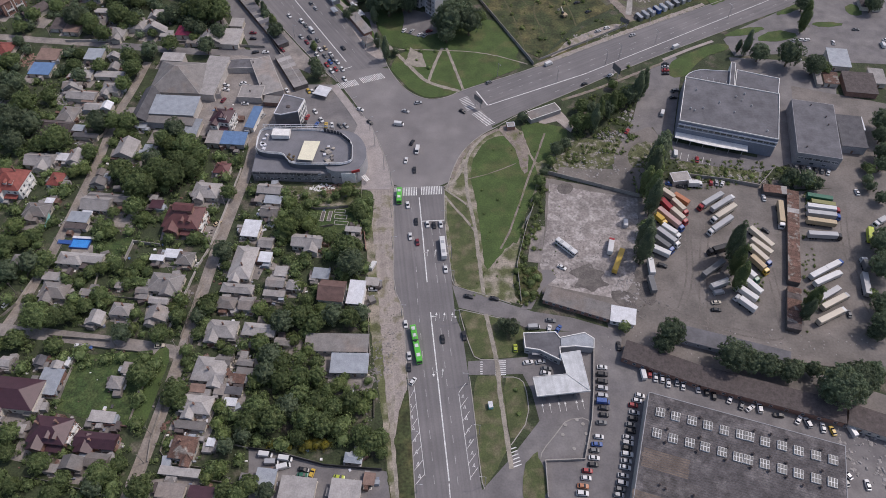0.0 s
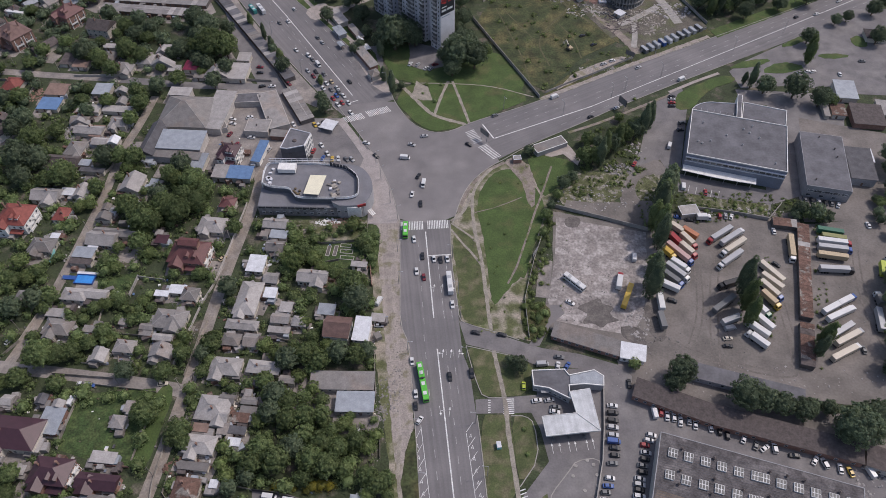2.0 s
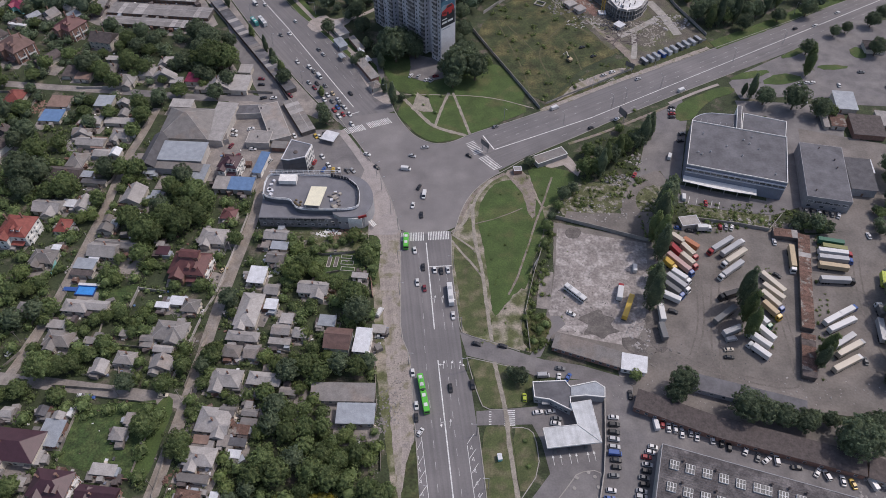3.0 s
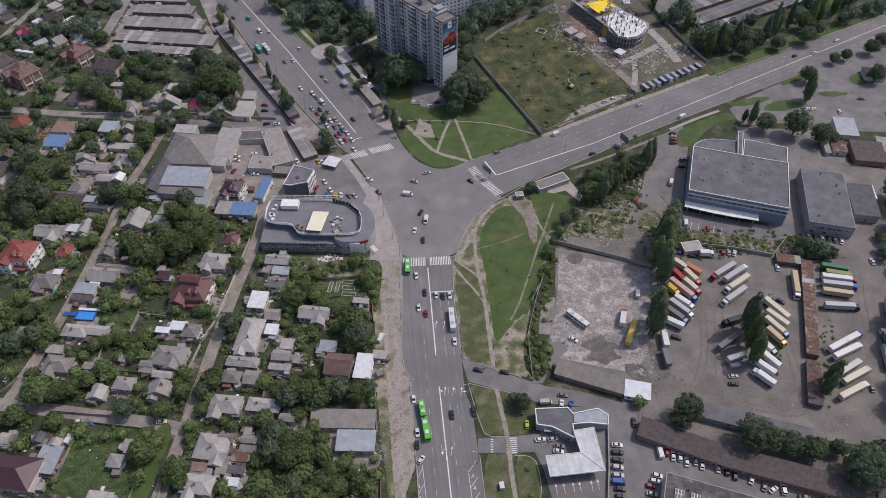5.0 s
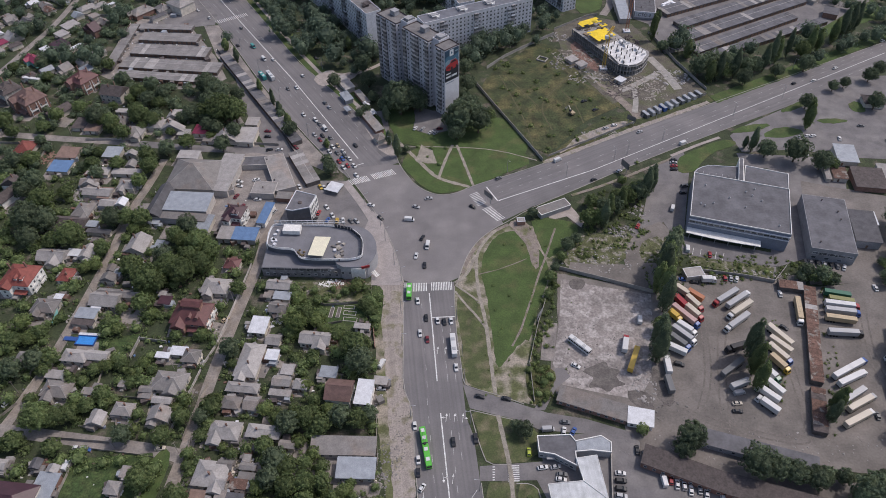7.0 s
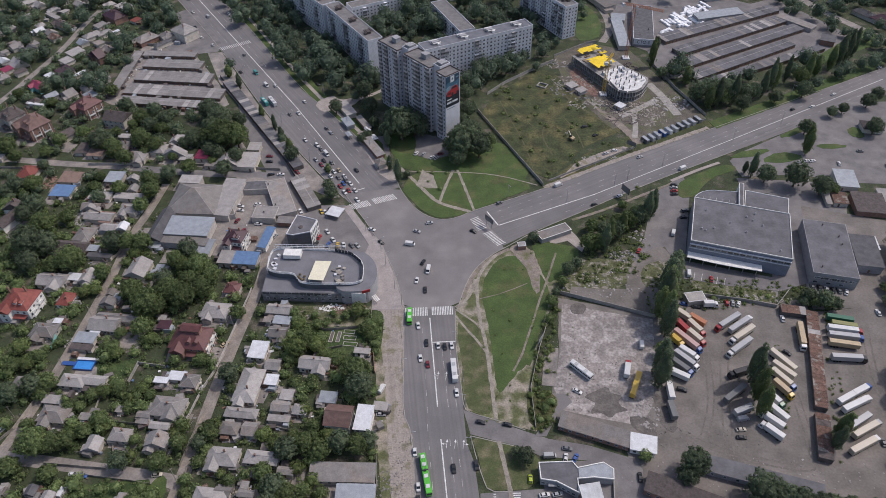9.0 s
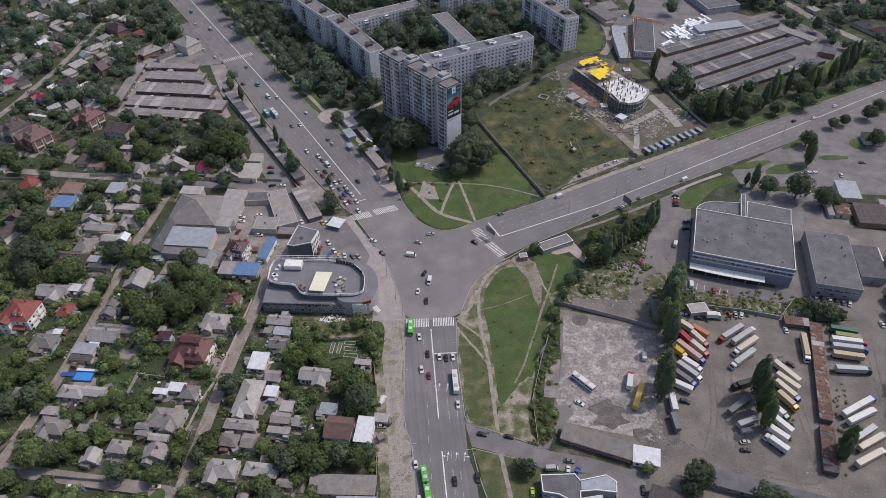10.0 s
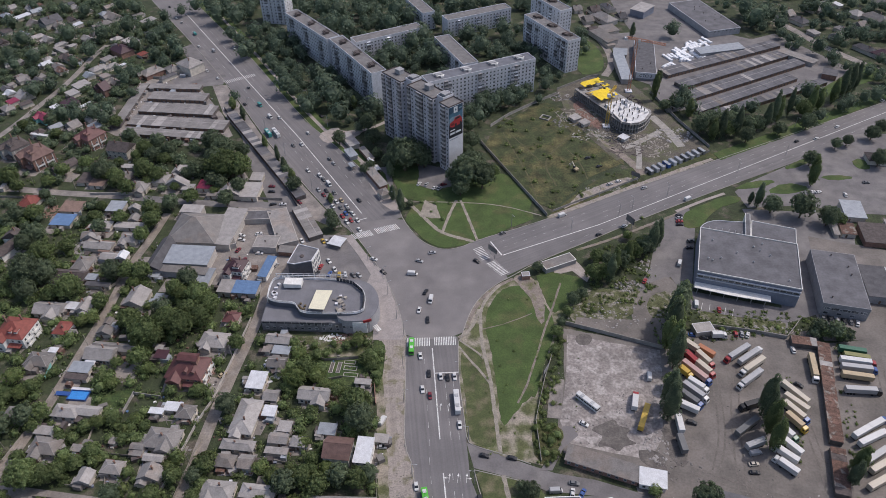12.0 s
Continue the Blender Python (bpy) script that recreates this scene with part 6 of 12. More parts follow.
band("lane", [(-326.7, 421.7), (-319.2, 455.7), (-316.0, 480.7), (-312.4, 501.9), (-310.4, 523.4), (-310.6, 563.9), (-307.4, 587.0)], 5.0, 0.03, LANE, "straight dusty street between gardens", curve=2)
band("lane", [(-200.3, 357.6), (-167.0, 352.8), (-141.8, 350.4), (-106.9, 350.4), (-87.6, 318.4), (-67.4, 314.4)], 6.0, 0.032, YARD, "asphalt yard road", curve=2)
slab("yard", [(-139.2, 386.8), (-116.7, 349.2), (-106.1, 346.5), (-85.1, 315.4), (-76.7, 313.0), (-58.4, 305.7), (-50.0, 280.4), (-103.1, 269.4), (-111.6, 300.9), (-118.3, 320.4), (-133.1, 346.5), (-143.3, 380.7)], 0.026, LANE, "dusty yard between garages and workshops", curve=0)
slab("yard", [(-151.7, 432.0), (-142.2, 432.0), (-109.6, 369.0), (-93.5, 341.1), (-93.7, 330.6), (-112.4, 343.8), (-118.1, 357.6), (-136.7, 392.9)], 0.028, YARD, "asphalt garage yard", curve=0)
slab("yard", [(-136.9, 345.4), (-106.1, 346.5), (-90.7, 309.6), (-98.1, 279.9), (-116.5, 276.8), (-131.3, 278.1), (-139.5, 307.6)], 0.034, LANE, "bare dusty yard between the workshops", curve=0)
slab("verge", [(-182.1, 509.5), (-138.1, 433.1), (-105.8, 382.6), (-83.2, 349.8), (-67.2, 328.0), (-72.4, 326.9), (-96.1, 342.3), (-129.1, 398.8), (-172.2, 462.4), (-193.1, 508.6)], 0.03, LANE, "bare dusty strip beside the avenue", curve=0)
slab("verge", [(-38.2, 241.0), (-24.8, 241.0), (-22.1, 178.7), (-17.6, 168.1), (-15.0, 141.4), (-14.6, 128.5), (-17.6, 119.0), (-18.4, 108.0), (-20.4, 108.0), (-22.4, 121.0), (-25.0, 141.4), (-27.6, 163.7), (-31.6, 197.9), (-37.4, 237.1)], 0.1, GRAVEL, "broad dug-over gravel verge beside the road", curve=0)
slab("verge", [(-39.2, 215.0), (-37.4, 237.9), (-31.6, 197.9), (-27.6, 163.7), (-24.0, 141.4), (-20.1, 121.0), (-18.6, 102.3), (-16.6, 84.7), (-15.5, 61.7), (-18.4, 61.7), (-19.1, 84.7), (-22.1, 102.3), (-25.5, 126.0), (-28.8, 141.4), (-32.1, 163.7), (-35.3, 197.9)], 0.09, DUSTY, "dusty grass strip beside the verge", curve=0)
slab("verge", [(-16.0, 127.0), (-14.3, 126.0), (-10.6, 89.3), (-11.6, 87.2), (-15.0, 93.6), (-16.6, 111.5)], 0.14, MEADOW, "narrow grass verge", curve=1)
slab("verge", [(-41.4, 237.9), (-35.0, 237.9), (-34.0, 226.0), (-34.5, 213.0), (-38.6, 212.0)], 0.125, OVERGROWN, "patch of rough lawn", curve=1)
band("path", [(-19.8, 126.0), (-20.3, 111.5), (-17.9, 95.7), (-16.8, 84.7)], 1.4, 0.13, PATH, "trodden path along the verge", curve=2)
slab("pavement", [(-44.8, 293.9), (-39.9, 289.3), (-35.0, 273.8), (-30.6, 259.0), (-25.1, 242.9), (-26.7, 238.7), (-40.9, 238.6), (-41.9, 252.9), (-48.3, 278.1)], 0.16, PINK, "pinkish paved forecourt beside the shopping building", curve=0)
band("pavement", [(-63.0, 319.5), (-52.3, 302.0), (-42.7, 283.8), (-35.3, 266.0), (-30.2, 246.0)], 4.4, 0.18, PINK, "pale paved walk", curve=2)
slab("pavement", [(-63.9, 313.0), (-54.8, 307.6), (-45.0, 296.3), (-35.1, 276.0), (-27.3, 252.9), (-24.5, 240.2), (-40.9, 238.6), (-41.3, 252.9), (-52.2, 278.1)], 0.046, PINK, "pinkish paved ground beside the kerb", curve=0)
slab("verge", [(-21.0, 122.6), (-17.1, 124.0), (-13.9, 132.0), (-10.1, 84.7), (-7.6, 61.7), (-18.8, 61.7), (-19.5, 84.7), (-22.5, 102.3), (-24.3, 120.6)], 0.085, MEADOW, "rough trodden verge", curve=0)
slab("verge", [(7.1, 252.9), (13.8, 267.4), (26.4, 281.7), (37.2, 283.5), (53.6, 278.2), (60.4, 269.5), (50.7, 244.9), (40.5, 222.2), (35.6, 191.3), (35.4, 169.6), (21.8, 172.6), (5.5, 180.2), (3.7, 191.3), (0.9, 215.0), (0.7, 237.9)], 0.12, DUSTY, "trodden dusty edge of the green", curve=0)
slab("lawn", [(25.6, 276.4), (34.8, 278.2), (42.4, 269.5), (47.7, 257.8), (48.6, 246.9), (43.2, 229.6), (38.3, 215.1), (35.7, 204.0), (32.5, 204.6), (26.5, 192.5), (19.6, 184.5), (17.8, 215.0), (16.2, 233.3), (13.9, 246.9), (15.1, 257.8), (19.3, 268.7)], 0.17, LAWN, "large mown lawn beside the road", curve=1)
slab("lawn", [(2.3, 234.1), (8.8, 233.3), (13.4, 224.0), (15.9, 206.3), (16.7, 188.1), (16.9, 177.4), (9.8, 179.3), (5.0, 181.8), (4.3, 201.2), (1.7, 220.4)], 0.17, TIRED, "strip of lawn along the pavement", curve=1)
slab("lawn", [(31.5, 188.1), (36.9, 191.3), (45.3, 188.1), (45.2, 181.8), (39.3, 171.1), (32.9, 169.6)], 0.17, MEADOW, "overgrown corner of rough grass", curve=1)
slab("lawn", [(22.4, 188.7), (26.5, 191.3), (28.6, 181.8), (24.5, 177.1), (21.6, 181.8)], 0.16, LAWN, "worn patch of lawn", curve=1)
slab("lawn", [(58.8, 268.7), (68.8, 278.2), (83.5, 273.8), (93.2, 278.2), (97.9, 269.5), (86.4, 252.9), (62.7, 248.9), (55.8, 252.9)], 0.1, WEEDY, "overgrown waste ground", curve=1)
slab("lawn", [(42.2, 289.4), (62.0, 286.2), (69.1, 280.4), (60.3, 268.7), (50.3, 257.0), (47.5, 259.0), (44.2, 273.8)], 0.16, LAWN, "strip of rough lawn", curve=1)
slab("verge", [(29.3, 284.3), (37.2, 287.9), (44.1, 278.1), (45.2, 261.9), (42.9, 247.8), (40.0, 253.7), (38.7, 268.1), (32.6, 278.1)], 0.21, BARE, "bare trodden soil at the corner of the green", curve=1)
slab("verge", [(18.4, 186.0), (24.4, 193.5), (31.0, 203.0), (35.4, 201.0), (33.8, 192.2), (30.7, 179.3), (24.4, 175.0), (19.0, 175.0), (18.6, 188.1)], 0.205, DUSTY, "worn wedge of bare soil at the foot of the green", curve=1)
band("path", [(22.8, 278.2), (16.2, 269.5), (11.8, 259.5), (11.8, 245.8), (12.4, 234.5), (14.3, 223.7), (15.9, 210.0), (17.0, 191.1), (18.4, 175.2)], 1.7, 0.215, PATH, "trodden earth path across the lawn", curve=2)
band("path", [(1.0, 240.1), (7.3, 245.8), (11.3, 259.8)], 1.7, 0.212, PATH, "trodden path", curve=2)
band("path", [(1.0, 238.9), (9.8, 230.8), (12.5, 227.2)], 1.0, 0.212, PATH, "trodden path", curve=2)
band("path", [(1.0, 234.5), (6.4, 225.4), (11.7, 218.5), (15.0, 212.0)], 1.1, 0.212, PATH, "trodden path", curve=2)
band("path", [(13.0, 246.0), (24.5, 249.7), (37.9, 256.9)], 0.5, 0.212, BARE, "faint trodden path", curve=2)
band("path", [(4.6, 246.5), (8.0, 258.0), (13.4, 268.8), (22.0, 277.8), (30.0, 282.8)], 2.0, 0.19, BARE, "broken pavement along the kerb", curve=2)
band("path", [(54.9, 279.8), (48.4, 259.8), (43.3, 245.9), (38.7, 230.9), (35.1, 220.3), (31.7, 210.1), (27.2, 201.0)], 1.0, 0.216, BARE, "trodden earth path", curve=2)
slab("verge", [(62.4, 289.4), (69.1, 280.4), (71.1, 284.9), (67.5, 294.0), (63.5, 301.0), (51.9, 294.0), (52.8, 286.2)], 0.14, PAVING, "pale concrete apron of the stop shelter", curve=0)
slab("lawn", [(7.1, 167.2), (17.7, 164.8), (25.1, 163.1), (35.8, 157.9), (34.8, 144.1), (13.8, 141.9), (11.6, 148.2), (10.1, 157.9)], 0.15, TIRED, "rough triangular lawn", curve=1)
slab("lawn", [(11.1, 134.6), (22.5, 134.6), (24.7, 133.1), (25.6, 108.0), (24.9, 102.4), (15.6, 88.0), (14.5, 91.4)], 0.15, TIRED, "long rough lawn beside the road", curve=1)
slab("lawn", [(24.8, 134.1), (30.6, 134.1), (33.9, 131.0), (34.6, 116.2), (26.5, 105.1), (25.4, 116.2)], 0.15, TIRED, "rough lawn with two bushes", curve=1)
band("path", [(19.0, 164.8), (20.5, 155.1), (22.8, 141.4), (23.2, 126.0), (25.4, 104.6), (26.0, 95.7)], 1.8, 0.17, PATH, "narrow footpath across the lawns", curve=2)
slab("lawn", [(30.3, 95.7), (36.2, 103.5), (37.0, 99.0), (38.8, 95.7), (38.9, 84.7), (30.7, 73.1), (29.5, 84.7)], 0.15, TIRED, "grass strip", curve=1)
slab("pavement", [(45.5, 111.0), (48.9, 115.4), (57.6, 116.4), (58.2, 111.5), (54.5, 99.9), (37.4, 99.3), (38.0, 102.4)], 0.14, YARD, "raised asphalt platform over the fuel tanks", curve=1)
band("kerb", [(37.4, 99.3), (38.0, 102.4), (45.5, 111.0), (48.9, 115.4), (57.6, 116.4), (58.2, 111.5), (54.5, 99.9)], 0.4, 0.24, KERB, "pale concrete kerb round the platform", curve=1)
slab("lawn", [(-31.5, 335.6), (-25.5, 351.5), (-6.5, 356.2), (24.9, 360.4), (50.9, 339.0), (30.0, 326.4), (13.3, 316.0), (1.1, 309.9), (-9.8, 308.4), (-19.6, 316.5), (-26.7, 328.0)], 0.17, LAWN, "lawn island between the roads", curve=1)
slab("lawn", [(-38.9, 369.7), (-6.6, 363.5), (26.5, 395.6), (52.7, 340.1), (14.2, 351.5), (-30.8, 352.7)], 0.13, LAWN, "lawn below the tower block", curve=1)
band("path", [(-33.8, 357.5), (-23.4, 342.9), (-16.2, 331.8), (-8.7, 321.7), (9.4, 314.5)], 2.2, 0.2, PATH, "trodden path across the lawn", curve=2)
band("path", [(-8.7, 321.7), (-4.6, 340.1), (-0.3, 354.5)], 1.7, 0.2, PATH, "trodden path across the lawn", curve=2)
band("path", [(2.2, 354.5), (6.5, 337.3), (11.7, 315.5)], 1.6, 0.2, PATH, "trodden path across the lawn", curve=2)
band("path", [(-32.5, 352.7), (-6.5, 352.7), (24.5, 350.4), (50.2, 339.0)], 0.7, 0.2, PATH, "trodden path across the lawn", curve=2)
slab("pavement", [(-19.6, 354.8), (-21.0, 347.0), (-22.6, 339.0), (-14.8, 336.2), (-9.6, 336.2), (-12.4, 348.9), (-16.9, 351.8)], 0.21, PATH, "worn bare square with a bush in the middle", curve=0)
slab("yard", [(-62.4, 389.1), (-44.1, 392.4), (-37.8, 354.5), (-32.6, 337.3), (-40.1, 339.0), (-60.3, 369.7)], 0.09, YARD, "asphalt stop apron", curve=0)
slab("yard", [(-25.8, 371.8), (-22.8, 383.7), (-3.2, 385.7), (-3.1, 369.6), (-13.7, 364.7)], 0.1, YARD, "asphalt parking ground below the tower", curve=0)
slab("meadow", [(17.7, 413.1), (24.2, 435.5), (39.3, 455.4), (64.1, 480.8), (75.8, 472.0), (99.3, 435.2), (112.2, 398.8), (101.6, 390.7), (83.4, 379.0), (70.3, 360.4), (53.7, 340.1), (29.9, 388.9)], 0.1, MEADOW, "large dry meadow behind a concrete fence", curve=1)
slab("site", [(76.6, 498.9), (103.9, 522.8), (136.8, 507.9), (157.1, 446.7), (169.7, 412.6), (121.3, 388.7), (111.6, 395.4), (98.7, 431.4), (79.5, 467.7)], 0.12, SITE, "dusty building site strewn with materials", curve=0)
slab("verge", [(53.5, 337.9), (70.0, 357.4), (86.4, 374.5), (114.5, 391.4), (121.0, 387.4), (169.1, 410.5), (172.3, 402.1), (114.1, 370.7), (79.5, 351.5)], 0.1, MEADOW, "scrubby verge along the avenue", curve=0)
band("path", [(54.0, 336.8), (79.5, 351.5), (114.2, 371.4), (168.3, 400.7)], 3.0, 0.13, GRAVEL, "dusty strip beside the kerb", curve=2)
band("path", [(92.0, 437.0), (95.9, 426.3), (107.0, 411.2), (116.7, 392.1), (119.5, 382.0)], 5.5, 0.15, BARE, "bare earth site lane", curve=2)
slab("verge", [(62.0, 344.0), (70.5, 353.0), (75.1, 361.5), (85.4, 367.5), (95.3, 374.0), (107.0, 379.5), (113.0, 378.5), (100.0, 368.5), (86.0, 360.2), (71.8, 351.0)], 0.13, GRAVEL, "strip of dumped gravel inside the fence", curve=1)
TRACK = mat("meadow_track", (0.086, 0.082, 0.042), 0.95, stain=0.25, stain_size=2, grain=0.3, grain_size=0.6)
band("path", [(62.6, 369.6), (56.2, 395.5), (67.5, 415.1), (79.1, 431.4), (84.9, 445.4)], 1.0, 0.14, TRACK, "faint wheel track through the meadow", curve=2)
band("path", [(36.1, 435.5), (46.5, 415.2), (56.2, 395.5)], 0.7, 0.14, TRACK, "faint wheel track through the meadow", curve=2)
band("path", [(49.8, 345.7), (47.2, 375.9), (37.0, 416.7), (32.2, 435.5)], 0.8, 0.14, TRACK, "faint wheel track through the meadow", curve=2)
band("path", [(109.5, 394.1), (96.2, 415.0), (83.0, 431.4), (72.3, 459.3)], 1.8, 0.14, TRACK, "faint wheel track through the meadow", curve=2)
band("path", [(83.2, 377.1), (80.7, 398.9), (73.3, 415.1)], 0.8, 0.14, TRACK, "faint wheel track through the meadow", curve=2)
slab("verge", [(-40, 360), (-62.4, 389.6), (-85.3, 421.3), (-110.1, 452.6), (-155.1, 528.6), (-177.4, 565.2), (-263.9, 694.9), (-247, 694), (-160, 561), (-139, 524), (-95, 449), (-70, 417), (-47, 384)], 0.11, LAWN, "grass verge below the blocks")
band("path", [(-243.5, 682.0), (-170.1, 564.6), (-137.8, 510.1), (-101.5, 449.6), (-76.1, 415.6), (-53.9, 385.8)], 2.6, 0.13, PAVING, "pale pavement behind the avenue", curve=1)
slab("pavement", [(-98.5, 433.0), (-86.5, 444.5), (-80.5, 437.0), (-70.0, 440.5), (-66.0, 436.0), (-76.5, 424.0), (-84.0, 424.5), (-91.0, 421.0)], 0.14, PAVING, "worn paved crossing between avenue and blocks", curve=1)
band("path", [(-68, 438), (-52, 449), (-38, 470)], 3.0, 0.13, PAVING, "pale path between the trees", curve=2)
slab("pavement", [(-63.8, 389.5), (-58.5, 391.0), (-46.0, 371.0), (-40.0, 357.5), (-34.0, 343.0), (-37.0, 342.0), (-46.1, 350.8), (-50.5, 361.4)], 0.12, PAVING, "paved walk round the stop building", curve=0)
slab("yard", [(52.4, 246.9), (98.0, 235.3), (104.7, 241.0), (174.8, 245.8), (175.0, 237.2), (225.0, 243.0), (252.3, 245.0), (207.6, 121.1), (183.6, 136.2), (143.5, 141.5), (109.8, 149.6), (82.0, 163.7), (44.7, 175.6), (43.2, 188.1), (49.5, 215.1)], 0.05, DIRT, "bare dirt lorry yard", curve=0)
slab("yard", [(54.0, 243.0), (75.6, 237.2), (97.0, 232.6), (92.2, 201.3), (86.3, 181.8), (79.7, 172.6), (65.0, 175.6), (47.7, 180.2), (44.8, 191.3), (50.3, 215.1)], 0.07, CONCRETE, "cracked pale concrete lot", curve=0)
slab("yard", [(45.8, 188.8), (49.7, 188.8), (51.9, 184.3), (44.9, 178.1), (39.0, 167.2), (34.0, 167.2), (41.0, 177.1)], 0.09, ASPHALT, "newer asphalt drive", curve=0)
slab("yard", [(117.7, 330.7), (139.6, 349.4), (139.1, 330.8), (122.7, 273.9), (124.0, 265.3), (167.0, 259.1), (160.5, 241.1), (122.3, 257.0), (118.5, 267.4), (114.2, 284.9), (105.4, 278.2), (94.7, 259.0), (87.9, 252.9), (88.3, 265.3), (104.6, 291.7)], 0.045, YARD, "asphalt yard round the warehouse", curve=0)
slab("lawn", [(98.1, 267.4), (106.1, 273.9), (114.8, 271.7), (115.0, 257.0), (101.0, 252.9), (96.4, 257.0)], 0.15, WEEDY, "overgrown island of grass", curve=1)
slab("lawn", [(122.7, 259.1), (163.2, 250.9), (159.6, 243.0), (121.5, 252.9)], 0.13, WEEDY, "weedy strip", curve=0)
slab("lawn", [(131.8, 326.0), (132.5, 335.4), (137.4, 343.8), (165.0, 359.1), (173.3, 358.2), (173.3, 353.8), (157.1, 346.6), (147.7, 336.8), (142.1, 328.1)], 0.16, LAWN, "trimmed lawn at the corner", curve=1)
band("path", [(67.0, 307.0), (78.1, 311.8), (90.9, 318.0), (113.2, 330.6), (131.0, 340.5)], 1.8, 0.19, BARE, "worn pavement along the avenue")
band("path", [(131.0, 343.0), (149.8, 354.0), (165.0, 361.5)], 2.0, 0.19, PAVING, "pale pavement along the corner lawn")
slab("yard", [(171.9, 363.4), (181.1, 372.1), (215.3, 393.1), (272.6, 432.3), (348.7, 432.4), (305.1, 336.1), (233.6, 341.3), (209.2, 349.4), (174.6, 346.7)], 0.048, YARD, "asphalt access road and forecourt", curve=0)
slab("lawn", [(172.9, 367.4), (185.3, 375.0), (203.3, 376.2), (190.5, 368.0), (176.0, 365.7)], 0.16, LAWN, "kerbed grass island", curve=1)
slab("lawn", [(188.9, 362.3), (206.1, 373.8), (221.9, 368.0), (205.7, 360.6)], 0.16, LAWN, "kerbed grass island", curve=1)
slab("lawn", [(208.5, 388.2), (224.5, 399.4), (245.8, 409.0), (221.6, 390.1)], 0.16, LAWN, "kerbed grass island", curve=1)
slab("lawn", [(229.1, 379.8), (242.3, 382.2), (253.5, 378.6), (236.4, 375.0)], 0.16, LAWN, "kerbed grass island", curve=1)
slab("lawn", [(256.2, 396.3), (265.7, 402.6), (268.4, 390.1), (260.1, 387.0)], 0.16, LAWN, "kerbed grass island", curve=1)
slab("yard", [(193.6, 328.2), (200.4, 320.6), (220.7, 313.1), (257.6, 301.1), (233.4, 241.1), (177.0, 239.1), (183.2, 273.9)], 0.044, DIRT, "bare track round the workshops", curve=0)
slab("yard", [(135.6, 605.9), (218.3, 617.4), (255.4, 592.2), (279.0, 604.1), (309.5, 546.6), (323.1, 516.0), (272.2, 497.5), (152.8, 463.1), (149.9, 507.8), (127.1, 527.7)], 0.03, YARD, "asphalt ground of the garage colony", curve=0)
slab("yard", [(148.2, 752.0), (230.1, 750.3), (224.8, 604.7), (177.2, 569.9), (155.5, 605.6), (149.7, 658.4)], 0.032, YARD, "bare works yard", curve=0)
band("lane", [(276.0, 656.5), (298.2, 616.3), (308.8, 579.8), (327.6, 546.5), (344.8, 515.9)], 8, 0.04, LANE, "street behind the garages", curve=2)
band("lane", [(114.5, 673.3), (117.5, 618.7), (128.3, 576.1), (127.5, 543.1), (117.3, 522.7)], 6, 0.04, LANE, "pale access lane", curve=2)
slab("yard", [(-250.0, 438.0), (-251.0, 508.0), (-246.0, 520.8), (-205.4, 510.7), (-172.1, 460.7), (-158.0, 432.0), (-165.0, 424.0), (-241.0, 432.0)], 0.03, LANE, "asphalt ground of the garage rows", curve=0)
band("path", [(-241, 509), (-240.3, 443)], 3.4, 0.05, LANE, "bare strip beside the lock-ups")
slab("lawn", [(-154.4, 119.8), (-154.2, 144.0), (-122.8, 146.7), (-120.3, 141.4), (-121.6, 128.4), (-121.9, 112.6), (-139.3, 115.0)], 0.08, OVERGROWN, "bright overgrown garden plot", curve=0)
slab("lawn", [(-165.6, 204.6), (-147.8, 208.0), (-147.3, 201.2), (-152.9, 192.9), (-163.6, 197.8)], 0.08, OVERGROWN, "mown garden lawn", curve=0)
slab("lawn", [(-128.2, 140.0), (-123.4, 141.4), (-118.7, 149.5), (-115.7, 146.7), (-114.8, 141.4), (-116.8, 116.2), (-118.3, 111.5), (-121.5, 111.9)], 0.08, LAWN, "roadside grass", curve=0)
slab("yard", [(-74.8, 103.5), (-66.1, 103.5), (-44.8, 97.5), (-24.3, 95.3), (-19.9, 94.4), (-18.5, 63.5), (-68.0, 63.5)], 0.03, YARD, "asphalt yard of a small works", curve=0)
slab("yard", [(-81.1, 241.0), (-41.1, 241.0), (-40.3, 230.3), (-62.2, 225.1), (-79.9, 232.5)], 0.03, WEEDY, "heap-strewn waste plot", curve=0)
slab("lawn", [(-67.3, 234.5), (-43.1, 237.1), (-42.4, 228.7), (-65.7, 227.0)], 0.07, DUSTY, "strip of dry yellow weeds behind the building", curve=1)
slab("lawn", [(-70.0, 231.0), (-43.0, 228.5), (-41.0, 212.5), (-56.0, 209.0), (-68.0, 212.0)], 0.06, OVERGROWN, "garden lawn between vegetable beds", curve=1)
slab("yard", [(-79.2, 320.4), (-63.0, 320.4), (-54.9, 309.6), (-41.5, 290.7), (-40.4, 273.8), (-67.9, 276.4), (-80.5, 279.9), (-90.2, 305.7)], 0.05, YARD, "asphalt parking ground beside the shopping building", curve=0)
slab("yard", [(87.9, 252.9), (91.8, 268.7), (102.7, 280.4), (112.7, 284.9), (116.0, 278.2), (106.9, 252.9), (100.8, 235.3), (79.0, 241.0), (58.2, 248.1), (60.4, 254.9), (71.9, 252.9)], 0.11, DIRT, "grey waste ground strewn with stones", curve=0)
slab("yard", [(68.7, 166.0), (84.5, 163.7), (110.4, 152.3), (145.4, 140.1), (179.6, 126.0), (185.5, 111.6), (158.5, 110.4), (105.1, 128.5), (74.8, 141.4), (76.6, 152.3)], 0.03, DIRT, "bare ground between the long sheds", curve=0)
